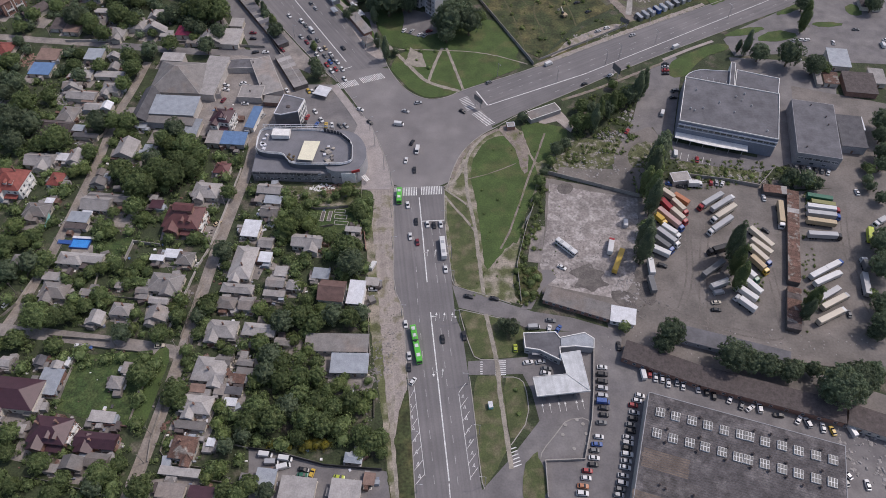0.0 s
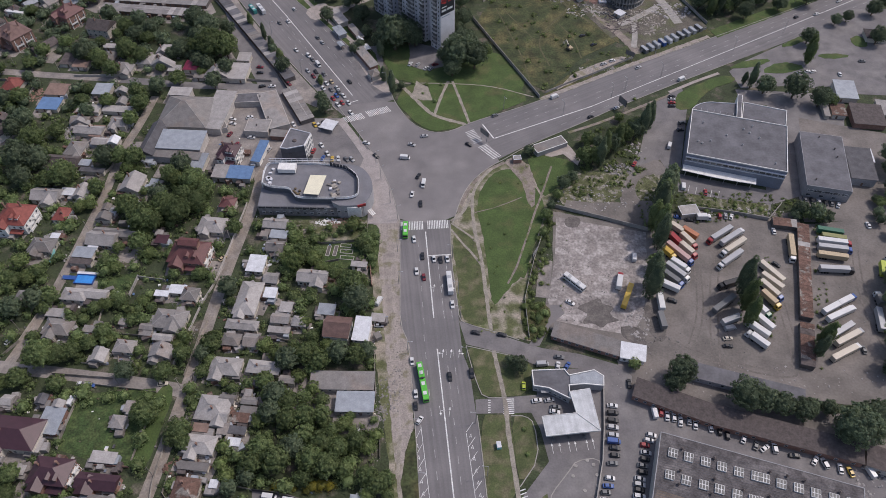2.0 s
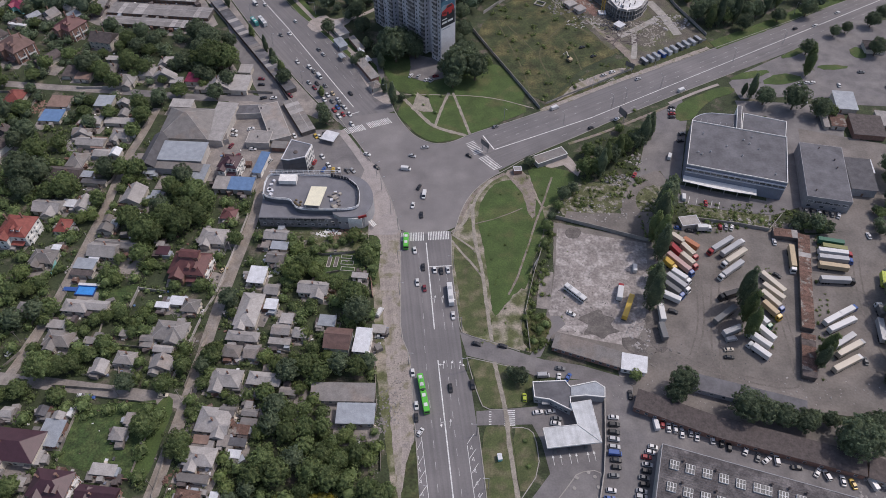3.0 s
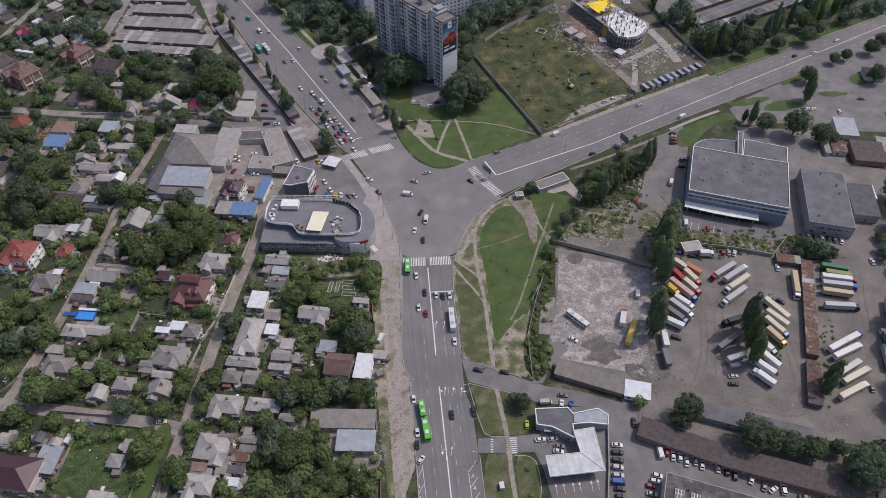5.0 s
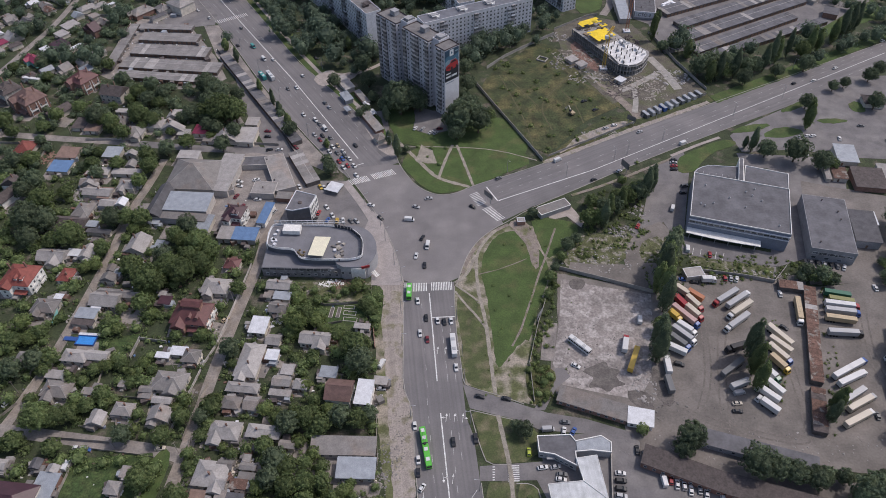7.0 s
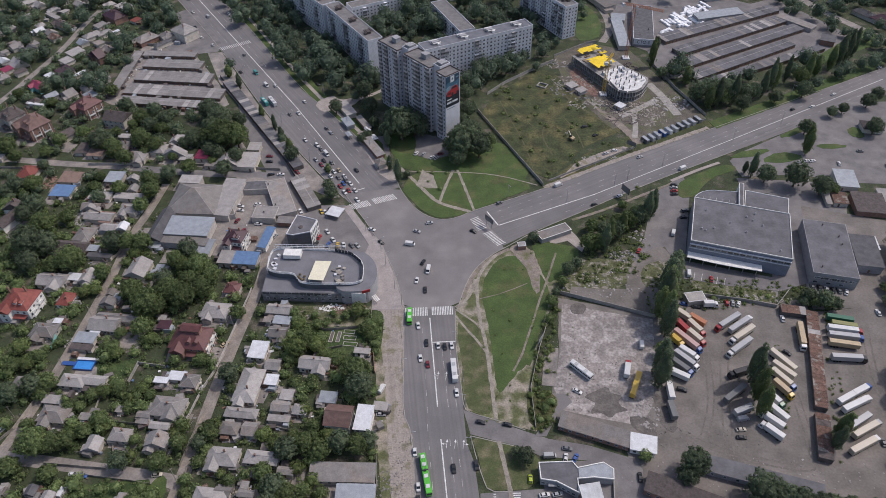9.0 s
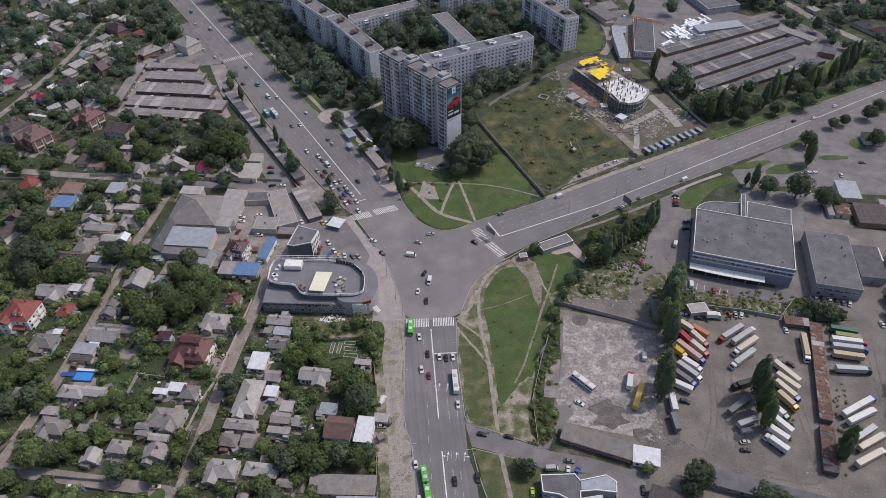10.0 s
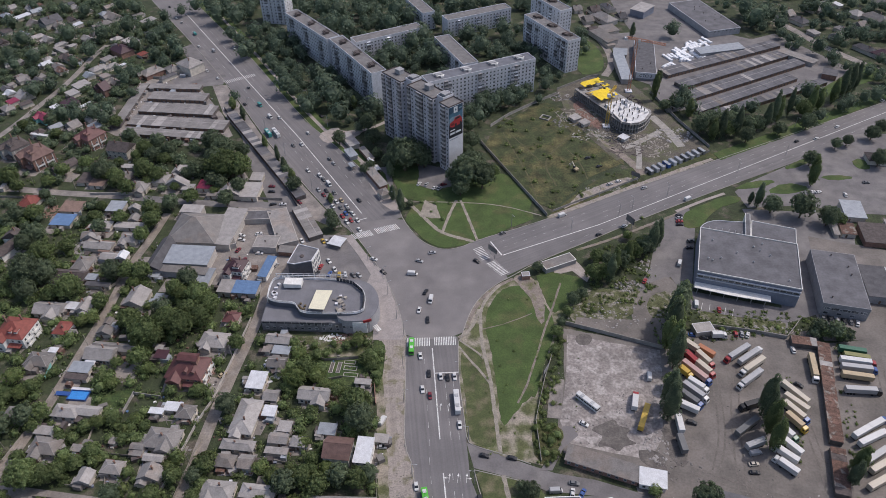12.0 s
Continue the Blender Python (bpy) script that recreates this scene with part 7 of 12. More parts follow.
slab("yard", [(57.3, 241.0), (60.9, 243.4), (65.4, 242.6), (66.2, 239.5), (63.0, 235.6), (57.9, 236.0)], 0.09, MUD, "dark damp stain on the ground", curve=1)
slab("yard", [(57.1, 187.5), (64.4, 191.3), (68.7, 192.6), (69.8, 188.8), (74.9, 188.1), (71.6, 183.0), (76.8, 179.9), (70.6, 179.3), (67.5, 175.6), (63.9, 179.3), (58.2, 178.1), (62.4, 183.7), (60.0, 184.9)], 0.09, MUD, "dark damp stain on the ground", curve=1)
slab("yard", [(74.8, 176.8), (80.5, 177.5), (85.3, 175.6), (87.0, 171.1), (85.0, 166.6), (76.7, 169.6)], 0.09, MUD, "dark damp stain on the ground", curve=1)
slab("yard", [(87.8, 190.7), (94.6, 184.9), (96.1, 172.6), (91.5, 168.1), (87.3, 175.6)], 0.09, MUD, "dark damp stain on the ground", curve=1)
slab("yard", [(43.0, 215.1), (49.2, 214.4), (45.4, 192.6), (39.4, 193.3)], 0.12, LANE, "strip of old concrete beside the fence", curve=0)
slab("site", [(85.4, 475.4), (90.3, 480.7), (95.9, 466.8), (103.3, 445.3), (100.4, 437.5), (96.1, 445.4), (89.2, 460.1)], 0.14, RED_SOIL, "strip of red brick dust beside the frame", curve=1)
slab("yard", [(-27.0, 398.0), (-6.9, 389.0), (-3.1, 369.6), (-24.5, 372.5)], 0.08, YARD, "asphalt yard below the tower", curve=0)
slab("lawn", [(-46.0, 396.0), (-27.5, 400.0), (-24.0, 383.0), (-26.5, 370.5), (-12.0, 364.0), (-30.8, 355.0), (-38.9, 369.0)], 0.15, LAWN, "shaded lawn beside the tower", curve=1)
slab("yard", [(-216.6, 503.0), (-185.1, 510.5), (-186.6, 525.4), (-228.8, 592.0), (-239.3, 580.3), (-224.4, 551.9), (-231.2, 520.7)], 0.03, YARD, "asphalt ground beside the avenue", curve=0)
band("kerb", [(-24.6, 237.9), (-22.9, 197.9), (-22.1, 178.7), (-17.6, 168.1), (-15.3, 141.4), (-13.7, 128.5), (-10.1, 84.7), (-8.7, 69.2)], 0.35, 0.2, KERB, "pale concrete kerb", curve=1)
band("kerb", [(0.7, 237.9), (0.9, 215.0), (3.5, 191.3), (4.4, 180.8), (8.0, 178.4), (19.3, 174.7), (30.4, 170.2)], 0.35, 0.2, KERB, "pale concrete kerb", curve=1)
band("kerb", [(7.1, 167.2), (17.7, 164.5), (28.7, 161.6)], 0.35, 0.2, KERB, "pale concrete kerb", curve=1)
band("kerb", [(7.1, 167.2), (9.4, 156.5), (11.6, 148.2), (13.8, 142.2), (22.8, 142.2)], 0.35, 0.2, KERB, "pale concrete kerb", curve=1)
band("kerb", [(11.0, 134.3), (12.3, 121.1), (14.5, 91.4), (15.6, 88.0)], 0.35, 0.2, KERB, "pale concrete kerb", curve=1)
band("kerb", [(24.8, 134.1), (30.6, 134.1), (33.9, 131.0), (34.6, 116.2), (26.5, 105.1)], 0.35, 0.2, KERB, "pale concrete kerb", curve=1)
band("kerb", [(-32.6, 337.3), (-28.7, 328.0), (-20.5, 314.4), (-9.1, 306.9), (1.1, 308.4), (11.7, 316.0), (43.5, 330.2), (79.4, 350.3), (113.9, 369.5), (169.5, 398.7), (318.2, 479.2)], 0.35, 0.2, KERB, "pale concrete kerb", curve=2)
band("kerb", [(1.8, 238.8), (6.2, 257.0), (12.2, 269.4), (21.4, 279.4), (29.2, 284.8), (43.9, 296.8), (74.3, 314.5), (95.9, 328.1), (126.1, 345.7), (178.7, 374.4)], 0.35, 0.2, KERB, "pale concrete kerb", curve=2)
band("kerb", [(-64.2, 330.1), (-58.3, 319.5), (-48.6, 303.4), (-39.1, 284.6), (-31.8, 267.1), (-27.3, 250.9), (-24.9, 238.7)], 0.35, 0.2, KERB, "pale concrete kerb", curve=2)
band("kerb", [(-65.2, 327.4), (-82.6, 350.4), (-105.2, 383.2), (-137.5, 433.9), (-181.5, 510.5), (-222.7, 574.3), (-305.0, 695.1)], 0.35, 0.2, KERB, "pale concrete kerb", curve=1)
band("kerb", [(-32.6, 337.3), (-37.8, 354.5), (-62.4, 389.1), (-85.3, 420.8), (-110.1, 452.1), (-155.1, 528.1), (-177.4, 564.7), (-263.9, 694.4)], 0.35, 0.2, KERB, "pale concrete kerb", curve=1)
RUT = mat("wheel_rut", (0.15, 0.134, 0.122), 0.95, stain=0.2, stain_size=3, grain=0.15, grain_size=0.6)
for line in ([(112, 160), (118, 190), (125, 215), (140, 232)], [(115, 158), (121, 188), (128, 213), (143, 230)], [(104, 168), (112, 185), (116, 210), (118, 232)], [(106.5, 167), (114.5, 184), (118.5, 209), (120.5, 231)],
             [(96, 166), (120, 156), (146, 150), (150, 160), (152, 190)], [(96, 169), (120, 159), (143, 153), (147, 161), (149, 190)], [(190, 150), (186, 175), (188, 200), (196, 228)], [(193, 150), (189, 175), (191, 200), (199, 228)]):
    band("wheel_track", line, 0.8, 0.062, RUT, "worn wheel track across the dirt yard")
slab("lawn", [(170.9, 407.7), (201.9, 424.9), (261.0, 458.3), (325.7, 495.2), (319.8, 482.7), (255.6, 444.6), (173.4, 399.3)], 0.14, LAWN, "grass verge along the avenue", curve=0)
slab("lawn", [(108.6, 598.3), (117.8, 585.3), (122.1, 560.0), (118.7, 534.4), (109.1, 526.7), (97.5, 525.6), (99.6, 553.3)], 0.1, LAWN, "bright grass between the block and the access lane", curve=1)
slab("lawn", [(255.0, 474.3), (298.5, 499.1), (337.6, 520.8), (336.7, 546.4), (316.4, 531.0), (270.4, 492.9)], 0.1, LAWN, "rough grass beyond the garages", curve=0)
slab("yard", [(121.5, 273.9), (167.9, 260.3), (164.8, 251.3), (140.0, 255.0), (118.8, 260.3)], 0.17, YARD, "asphalt parking bays below the awning", curve=0)
slab("yard", [(170.9, 345.6), (233.3, 340.3), (223.4, 311.7), (200.1, 319.6), (185.1, 258.7), (165.4, 251.3), (164.6, 261.1), (185.4, 330.8), (171.0, 332.9)], 0.041, YARD, "bare ground between the warehouse and the workshops", curve=0)


# ---- road markings ----


def dashes(a, b, n, duty=0.4, wide=0.18, top=0.072):
    """Painted strokes from a to b, each its own mark on the asphalt."""
    a, b = Vector(a), Vector(b)
    run, step = b - a, (b - a) / n
    bm = bmesh.new()
    box(bm, 0, 0, 0, step.length * duty, wide, 0.012)
    first = tagged(part("road_mark", bm, FADED if n > 1 else PAINT), "worn white painted lane mark", "road marking", "lane marks", "structure")
    for i in range(n):
        c = a + step * (i + 0.5)
        m = pose(c.x, c.y, top, 0, 0, math.degrees(math.atan2(run.y, run.x)))
        if i == 0:
            first.matrix_basis = m
        else:
            copy_thing(first, m)


def zebra(a, b, n, long, turn):
    """A pedestrian crossing: n bars spread from a to b, each `long` metres along the traffic."""
    a, b = Vector(a), Vector(b)
    root = thing("crossing", a.x, a.y, 0.074, 0, "white zebra crossing painted on the asphalt", "road marking", "", "structure")
    bm = bmesh.new()
    box(bm, 0, 0, 0, 0.42, long, 0.012)
    first = part("bar", bm, PAINT, root)
    for i in range(n):
        c = (b - a) * (i / (n - 1))
        m = pose(c.x, c.y, 0, 0, 0, turn)
        if i == 0:
            first.matrix_basis = m
        else:
            share("bar", first.data, root, m)


dashes((125.7, 264.9), (123.8, 259.9), 1, 1.0, 0.2, 0.22)
dashes((129.3, 263.8), (127.4, 258.8), 1, 1.0, 0.2, 0.22)
dashes((133.0, 262.7), (131.0, 257.7), 1, 1.0, 0.2, 0.22)
dashes((136.6, 261.6), (134.6, 256.7), 1, 1.0, 0.2, 0.22)
dashes((140.2, 260.6), (138.1, 255.6), 1, 1.0, 0.2, 0.22)
dashes((-11.8, 233.3), (-7.1, 181.8), 1, 1.0, 0.5)
dashes((-15.6, 229.6), (-11.1, 175.6), 6, 0.35, 0.18)
dashes((-5.6, 215.0), (-2.2, 180.2), 5, 0.6, 0.18)
dashes((-1.8, 215.0), (1.4, 180.2), 5, 0.6, 0.18)
dashes((-10.3, 217.9), (0.9, 218.6), 1, 1.0, 0.5)
dashes((-5.4, 165.7), (2.4, 91.0), 1, 1.0, 0.5)
dashes((2.4, 90.1), (3.9, 69.2), 1, 1.0, 0.4)
dashes((-11.6, 175.6), (-2.8, 87.2), 10, 0.38, 0.18)
dashes((-1.9, 168.1), (6.0, 87.2), 10, 0.38, 0.18)
dashes((1.1, 168.1), (3.9, 141.4), 3, 0.4, 0.18)
dashes((-11.7, 130.2), (-6.7, 93.1), 1, 1.0, 0.2)
dashes((6.5, 126.7), (10.5, 91.4), 1, 1.0, 0.2)
dashes((-13.6, 124.0), (-11.6, 128.5), 1, 1.0, 0.18)
dashes((6.5, 127.2), (9.4, 131.5), 1, 1.0, 0.18)
dashes((-13.0, 117.9), (-10.8, 122.3), 1, 1.0, 0.18)
dashes((7.3, 121.0), (10.1, 125.2), 1, 1.0, 0.18)
dashes((-12.4, 112.0), (-10.0, 116.2), 1, 1.0, 0.18)
dashes((8.0, 115.0), (10.7, 119.1), 1, 1.0, 0.18)
dashes((-11.8, 106.2), (-9.2, 110.3), 1, 1.0, 0.18)
dashes((8.7, 109.2), (11.4, 113.1), 1, 1.0, 0.18)
dashes((-11.2, 100.6), (-8.4, 104.6), 1, 1.0, 0.18)
dashes((9.3, 103.5), (12.0, 107.3), 1, 1.0, 0.18)
dashes((-10.7, 95.1), (-7.7, 99.0), 1, 1.0, 0.18)
dashes((10.0, 97.9), (12.7, 101.7), 1, 1.0, 0.18)
dashes((-10.2, 89.7), (-6.9, 93.6), 1, 1.0, 0.18)
dashes((10.6, 92.5), (13.3, 96.2), 1, 1.0, 0.18)
zebra((-24.0, 237.1), (-13.3, 237.5), 14, 5.5, 3)
zebra((-10.7, 237.9), (-0.8, 238.3), 13, 5.5, 3)
zebra((-59.6, 318.9), (-49.8, 322.5), 13, 5.5, 33)
zebra((-47.0, 324.0), (-35.1, 328.6), 15, 5.5, 33)
zebra((11.6, 308.6), (16.1, 299.6), 9, 5.5, -60)
zebra((18.6, 296.3), (26.0, 287.1), 12, 5.5, -60)
zebra((24.2, 141.6), (23.9, 135.2), 8, 4.4, 92)
zebra((26.4, 103.5), (28.0, 96.8), 6, 4.2, 110)
zebra((16.2, 141.1), (16.0, 135.6), 6, 1.0, 92)
zebra((-184.7, 514.4), (-164.1, 527.2), 18, 5.5, 33)
dashes((-57.3, 341.2), (-110.1, 428.4), 1, 1.0, 0.5)
dashes((-110.1, 428.4), (-258.6, 657.6), 1, 1.0, 0.5)
dashes((-66.7, 340.1), (-134.9, 452.2), 12, 0.35, 0.18)
dashes((-62.0, 340.1), (-125.5, 446.5), 12, 0.35, 0.18)
dashes((-51.0, 346.9), (-97.6, 424.6), 8, 0.35, 0.18)
dashes((-45.5, 346.9), (-84.6, 415.7), 6, 0.35, 0.18)
dashes((-150.8, 477.8), (-281.9, 679.6), 14, 0.4, 0.18)
dashes((-129.0, 464.7), (-266.0, 682.3), 14, 0.4, 0.18)
dashes((-63.7, 331.8), (-53.5, 336.7), 1, 1.0, 0.5)
dashes((25.6, 302.6), (83.1, 330.2), 1, 1.0, 0.5)
dashes((83.1, 330.2), (310.7, 463.0), 1, 1.0, 0.4)
dashes((19.1, 314.5), (25.0, 302.6), 1, 1.0, 0.7)
dashes((24.3, 308.4), (77.3, 335.7), 9, 0.35, 0.18)
dashes((22.9, 313.5), (78.2, 342.3), 9, 0.35, 0.18)
dashes((83.9, 335.7), (314.2, 470.5), 26, 0.35, 0.18)
dashes((84.8, 341.2), (316.6, 475.7), 26, 0.35, 0.18)
dashes((61.2, 312.5), (305.7, 452.3), 28, 0.35, 0.18)


# ---- houses of the western quarter ----
villa(-279.0, 397.5, 18.0, 15.0, -35, "terracotta", "brick", 8.4)
villa(-252.0, 421.0, 14.0, 14.5, -30, "wine", "brick", 8.2)
villa(-298.5, 408.5, 14.0, 13.0, -35, "brown", "silicate", 7.8)
house(-227.0, 408.5, 15.0, 11.5, -12, "gx", "brown", 5.4, "plaster", 2, 2)
house(-257.5, 388.5, 8.5, 15.5, -35, "gy", "brown", 3.2, "plaster", 0, 1)
villa(-215.5, 239.6, 15.0, 13.5, -6, "red", "white", 6.4)
house(-250.5, 309.5, 8.0, 26.0, -24, "gy", "brown", 4.0, "white", 1, 2)
house(-112.7, 251.0, 7.0, 6.5, -6, "hip", "wine", 2.8, "plaster", 1, 2)
villa(-123.8, 216.2, 17.0, 13.0, -6, "wine", "brick", 5.2, True)
villa(-150.8, 109.0, 14.5, 10.0, -6, "maroon", "brick", 5.0)
house(-44.6, 148.6, 26.0, 7.6, -1, "f", "slate", 3.0, "silicate", 0, 1, "storage_shed")
house(-38.4, 138.6, 14.8, 8.2, -1, "f", "zinc", 3.6, "silicate", 0, 1, "workshop")
house(-210.4, 316.1, 9.0, 6.5, -6, "gx", "slate")
house(-202.4, 307.5, 15.6, 6.1, -6, "gx", "pale")
house(-197.7, 306.7, 6.1, 8.3, -6, "f", "orange", 2.5, "plaster", 0, 2)
house(-193.1, 297.8, 7.9, 5.2, -6, "gx", "pale")
house(-185.8, 298.5, 5.4, 5.2, -6, "gy", "white")
house(-187.6, 313.9, 9.5, 6.9, -6, "hip", "pale")
house(-204.8, 292.2, 9.4, 10.5, -6, "hip", "slate")
house(-208.5, 281.2, 17.8, 9.6, -6, "gx", "brown")
house(-196.5, 281.2, 6.2, 3.8, -6, "f", "zinc", 2.5, "plaster", 0, 2)
house(-190.5, 275.5, 13.0, 2.4, -6, "f", "dark", 2.5, "plaster", 0, 2)
house(-207.8, 256.9, 13.7, 8.3, -6, "gx", "pale")
house(-198.0, 259.3, 6.5, 4.2, -6, "f", "white", 2.5, "plaster", 0, 2)
house(-190.0, 259.1, 7.0, 8.5, -6, "gy", "pale")
house(-165.6, 264.9, 10.3, 11.7, -6, "gy", "pale")
house(-154.8, 265.6, 3.6, 4.6, -6, "f", "zinc", 2.5, "plaster", 0, 2)
house(-162.7, 283.8, 5.3, 4.8, -6, "f", "zinc", 2.5, "plaster", 0, 2)
house(-194.8, 243.0, 6.7, 8.1, -6, "hip", "red", 3.0, "white")
house(-197.3, 222.8, 11.5, 7.7, -6, "hip", "slate")
house(-193.4, 229.0, 3.5, 2.4, -6, "f", "white", 2.5, "plaster", 0, 2)
house(-164.1, 230.7, 21.0, 4.3, -6, "gx", "slate")
house(-169.3, 227.0, 13.4, 8.7, -6, "gx", "pale")
house(-172.9, 241.1, 7.2, 4.1, -6, "gy", "slate")
house(-173.9, 247.8, 3.5, 3.8, -6, "gy", "slate")
house(-175.7, 218.4, 9.4, 5.5, -6, "f", "zinc", 2.5, "plaster", 0, 2)
house(-172.6, 221.5, 4.3, 2.4, -6, "f", "white", 2.5, "plaster", 0, 2)
house(-175.6, 212.8, 10.3, 2.4, -6, "f", "brown", 2.5, "plaster", 0, 2)
house(-171.4, 193.2, 11.5, 6.0, -6, "hip", "pale")
house(-161.5, 193.3, 9.8, 4.5, -6, "gx", "pale")
house(-177.4, 183.4, 6.4, 3.5, -6, "f", "pale", 2.5, "plaster", 0, 2)
house(-172.6, 175.4, 12.1, 7.5, -6, "hip", "slate")
house(-193.9, 192.4, 7.7, 4.7, -6, "hip", "slate")
house(-149.9, 161.0, 5.8, 5.5, -6, "gy", "pale")
house(-140.2, 165.4, 8.3, 5.5, -6, "hip", "slate")
house(-145.2, 178.4, 2.4, 2.4, -6, "f", "slate", 2.5, "plaster", 0, 2)
house(-133.6, 175.4, 5.1, 2.4, -6, "gx", "slate")
house(-132.7, 172.6, 3.2, 2.4, -6, "f", "slate", 2.5, "plaster", 0, 2)
house(-124.9, 169.9, 8.0, 2.7, -6, "gx", "pale")
house(-124.2, 179.5, 14.1, 9.3, -6, "hip", "slate")
house(-125.1, 196.2, 7.0, 4.0, -6, "f", "white", 2.5, "plaster", 0, 2)
house(-131.8, 193.9, 5.9, 2.4, -6, "f", "white", 2.5, "plaster", 0, 2)
house(-118.5, 193.2, 7.0, 6.5, -6, "hip", "slate")
house(-117.5, 235.6, 12.7, 9.1, -6, "hip", "pale")
house(-140.3, 226.6, 5.5, 4.4, -6, "f", "maroon", 2.5, "plaster", 0, 2)
house(-123.8, 162.9, 8.8, 6.0, -6, "gy", "slate")
house(-158.0, 174.5, 6.3, 2.7, -6, "f", "slate", 2.5, "plaster", 0, 2)
house(-142.7, 230.9, 3.0, 2.4, -6, "f", "pale", 2.5, "plaster", 0, 2)
house(-171.6, 124.8, 21.2, 12.6, -6, "hip", "maroon", 4.6)
house(-159.6, 130.7, 8.1, 10.5, -6, "f", "zinc", 2.8, "brick", 0, 2)
house(-162.6, 120.7, 5.2, 5.1, -6, "f", "pale", 2.5, "plaster", 0, 2)
house(-159.2, 138.0, 4.3, 2.8, -6, "gy", "pale")
house(-180.7, 139.8, 3.8, 3.9, -6, "gx", "pale")
house(-132.5, 130.2, 5.4, 4.8, -6, "hip", "slate")
house(-130.0, 137.1, 3.2, 4.2, -6, "f", "slate", 2.5, "plaster", 0, 2)
house(-133.9, 115.6, 9.3, 3.8, -6, "f", "pale", 2.5, "plaster", 0, 2)
house(-132.8, 105.6, 15.4, 5.6, -6, "gx", "maroon", 3.2, "brick")
house(-139.4, 96.7, 8.2, 4.5, -6, "gy", "slate")
house(-146.7, 95.0, 3.6, 2.4, -6, "f", "slate", 2.5, "plaster", 0, 2)
house(-130.2, 97.9, 8.1, 4.7, -6, "gx", "slate")
house(-163.9, 110.6, 2.4, 2.9, -6, "f", "pale", 2.5, "plaster", 0, 2)
house(-95.6, 136.2, 12.6, 10.2, -6, "hip", "pale")
house(-99.0, 127.9, 5.6, 2.8, -6, "f", "orange", 2.5, "plaster", 0, 2)
house(-97.7, 120.7, 11.8, 7.0, -6, "hip", "pale")
house(-90.0, 127.4, 3.6, 4.0, -6, "f", "slate", 2.5, "plaster", 0, 2)
house(-98.9, 102.9, 9.0, 8.2, -6, "hip", "rust")
house(-98.3, 112.1, 11.1, 2.4, -6, "f", "slate", 2.5, "plaster", 0, 2)
house(-98.5, 93.7, 14.8, 2.4, -6, "f", "pale", 2.5, "plaster", 0, 2)
house(-100.2, 86.6, 9.6, 4.7, -6, "f", "slate", 2.5, "plaster", 0, 2)
house(-88.7, 86.0, 8.6, 3.6, -6, "f", "maroon", 2.5, "plaster", 0, 2)
house(-89.0, 105.2, 2.4, 2.4, -6, "f", "white", 2.5, "plaster", 0, 2)
house(-86.2, 236.4, 11.2, 5.5, -6, "gx", "pale")
house(-90.8, 230.0, 3.2, 2.6, -6, "f", "slate", 2.5, "plaster", 0, 2)
house(-83.6, 229.6, 7.8, 4.2, -6, "f", "zinc", 2.5, "plaster", 0, 2)
house(-84.0, 221.7, 8.1, 5.8, -6, "gx", "slate")
house(-91.2, 210.9, 7.5, 8.9, -6, "f", "white", 3.0, "plaster", 0, 2)
house(-82.8, 202.3, 5.9, 5.2, -6, "gx", "slate")
house(-91.4, 190.9, 9.7, 17.5, -6, "hip", "pale")
house(-81.8, 193.8, 5.1, 4.8, -6, "f", "white", 3.0, "plaster", 0, 2)
house(-73.6, 186.1, 5.0, 4.6, -6, "f", "pale", 2.5, "plaster", 0, 2)
house(-75.1, 179.7, 7.5, 4.4, -6, "gx", "slate")
house(-66.4, 178.2, 5.6, 4.6, -6, "hip", "pale")
house(-75.0, 174.0, 9.0, 2.4, -6, "f", "slate", 2.5, "plaster", 0, 2)
house(-63.5, 203.0, 13.5, 6.6, -6, "gx", "pale", 3.4)
house(-55.2, 184.9, 7.0, 5.0, -6, "f", "zinc", 2.5, "plaster", 0, 2)
house(-48.9, 173.6, 10.6, 10.1, -6, "gx", "terracotta", 5.2, "white", 0)
house(-38.1, 172.4, 6.3, 11.4, -6, "f", "white", 5.6, "white", 0, 2)
house(-42.7, 210.8, 6.9, 2.4, -6, "f", "pale", 2.5, "plaster", 0, 2)
house(-91.6, 176.4, 13.8, 4.3, -6, "hip", "pale")
house(-94.9, 168.8, 7.7, 5.3, -6, "hip", "slate")
house(-86.2, 168.4, 5.4, 5.9, -6, "gx", "slate")
house(-94.5, 155.5, 12.5, 7.6, -6, "hip", "pale")
house(-78.4, 155.0, 13.5, 5.5, -6, "hip", "pale")
house(-31.8, 180.4, 5.5, 3.5, -6, "f", "pale", 2.5, "plaster", 0, 2)
house(-67.6, 149.2, 5.9, 2.8, -6, "gx", "slate")
house(-82.8, 143.2, 2.4, 2.4, -6, "f", "slate", 2.5, "plaster", 0, 2)
house(-81.5, 139.4, 5.9, 2.4, -6, "gx", "slate")
house(-80.6, 135.4, 7.7, 2.4, -6, "f", "slate", 2.5, "plaster", 0, 2)
house(-90.7, 132.7, 3.1, 5.1, -6, "gx", "pale")
house(-84.1, 132.2, 6.3, 3.3, -6, "f", "rust", 2.5, "plaster", 0, 2)
house(-85.3, 126.9, 8.4, 2.5, -6, "f", "dark", 2.5, "plaster", 0, 2)
house(-84.7, 121.9, 4.4, 2.6, -6, "f", "white", 2.5, "plaster", 0, 2)
house(-90.9, 140.1, 5.7, 3.2, -6, "gx", "slate")
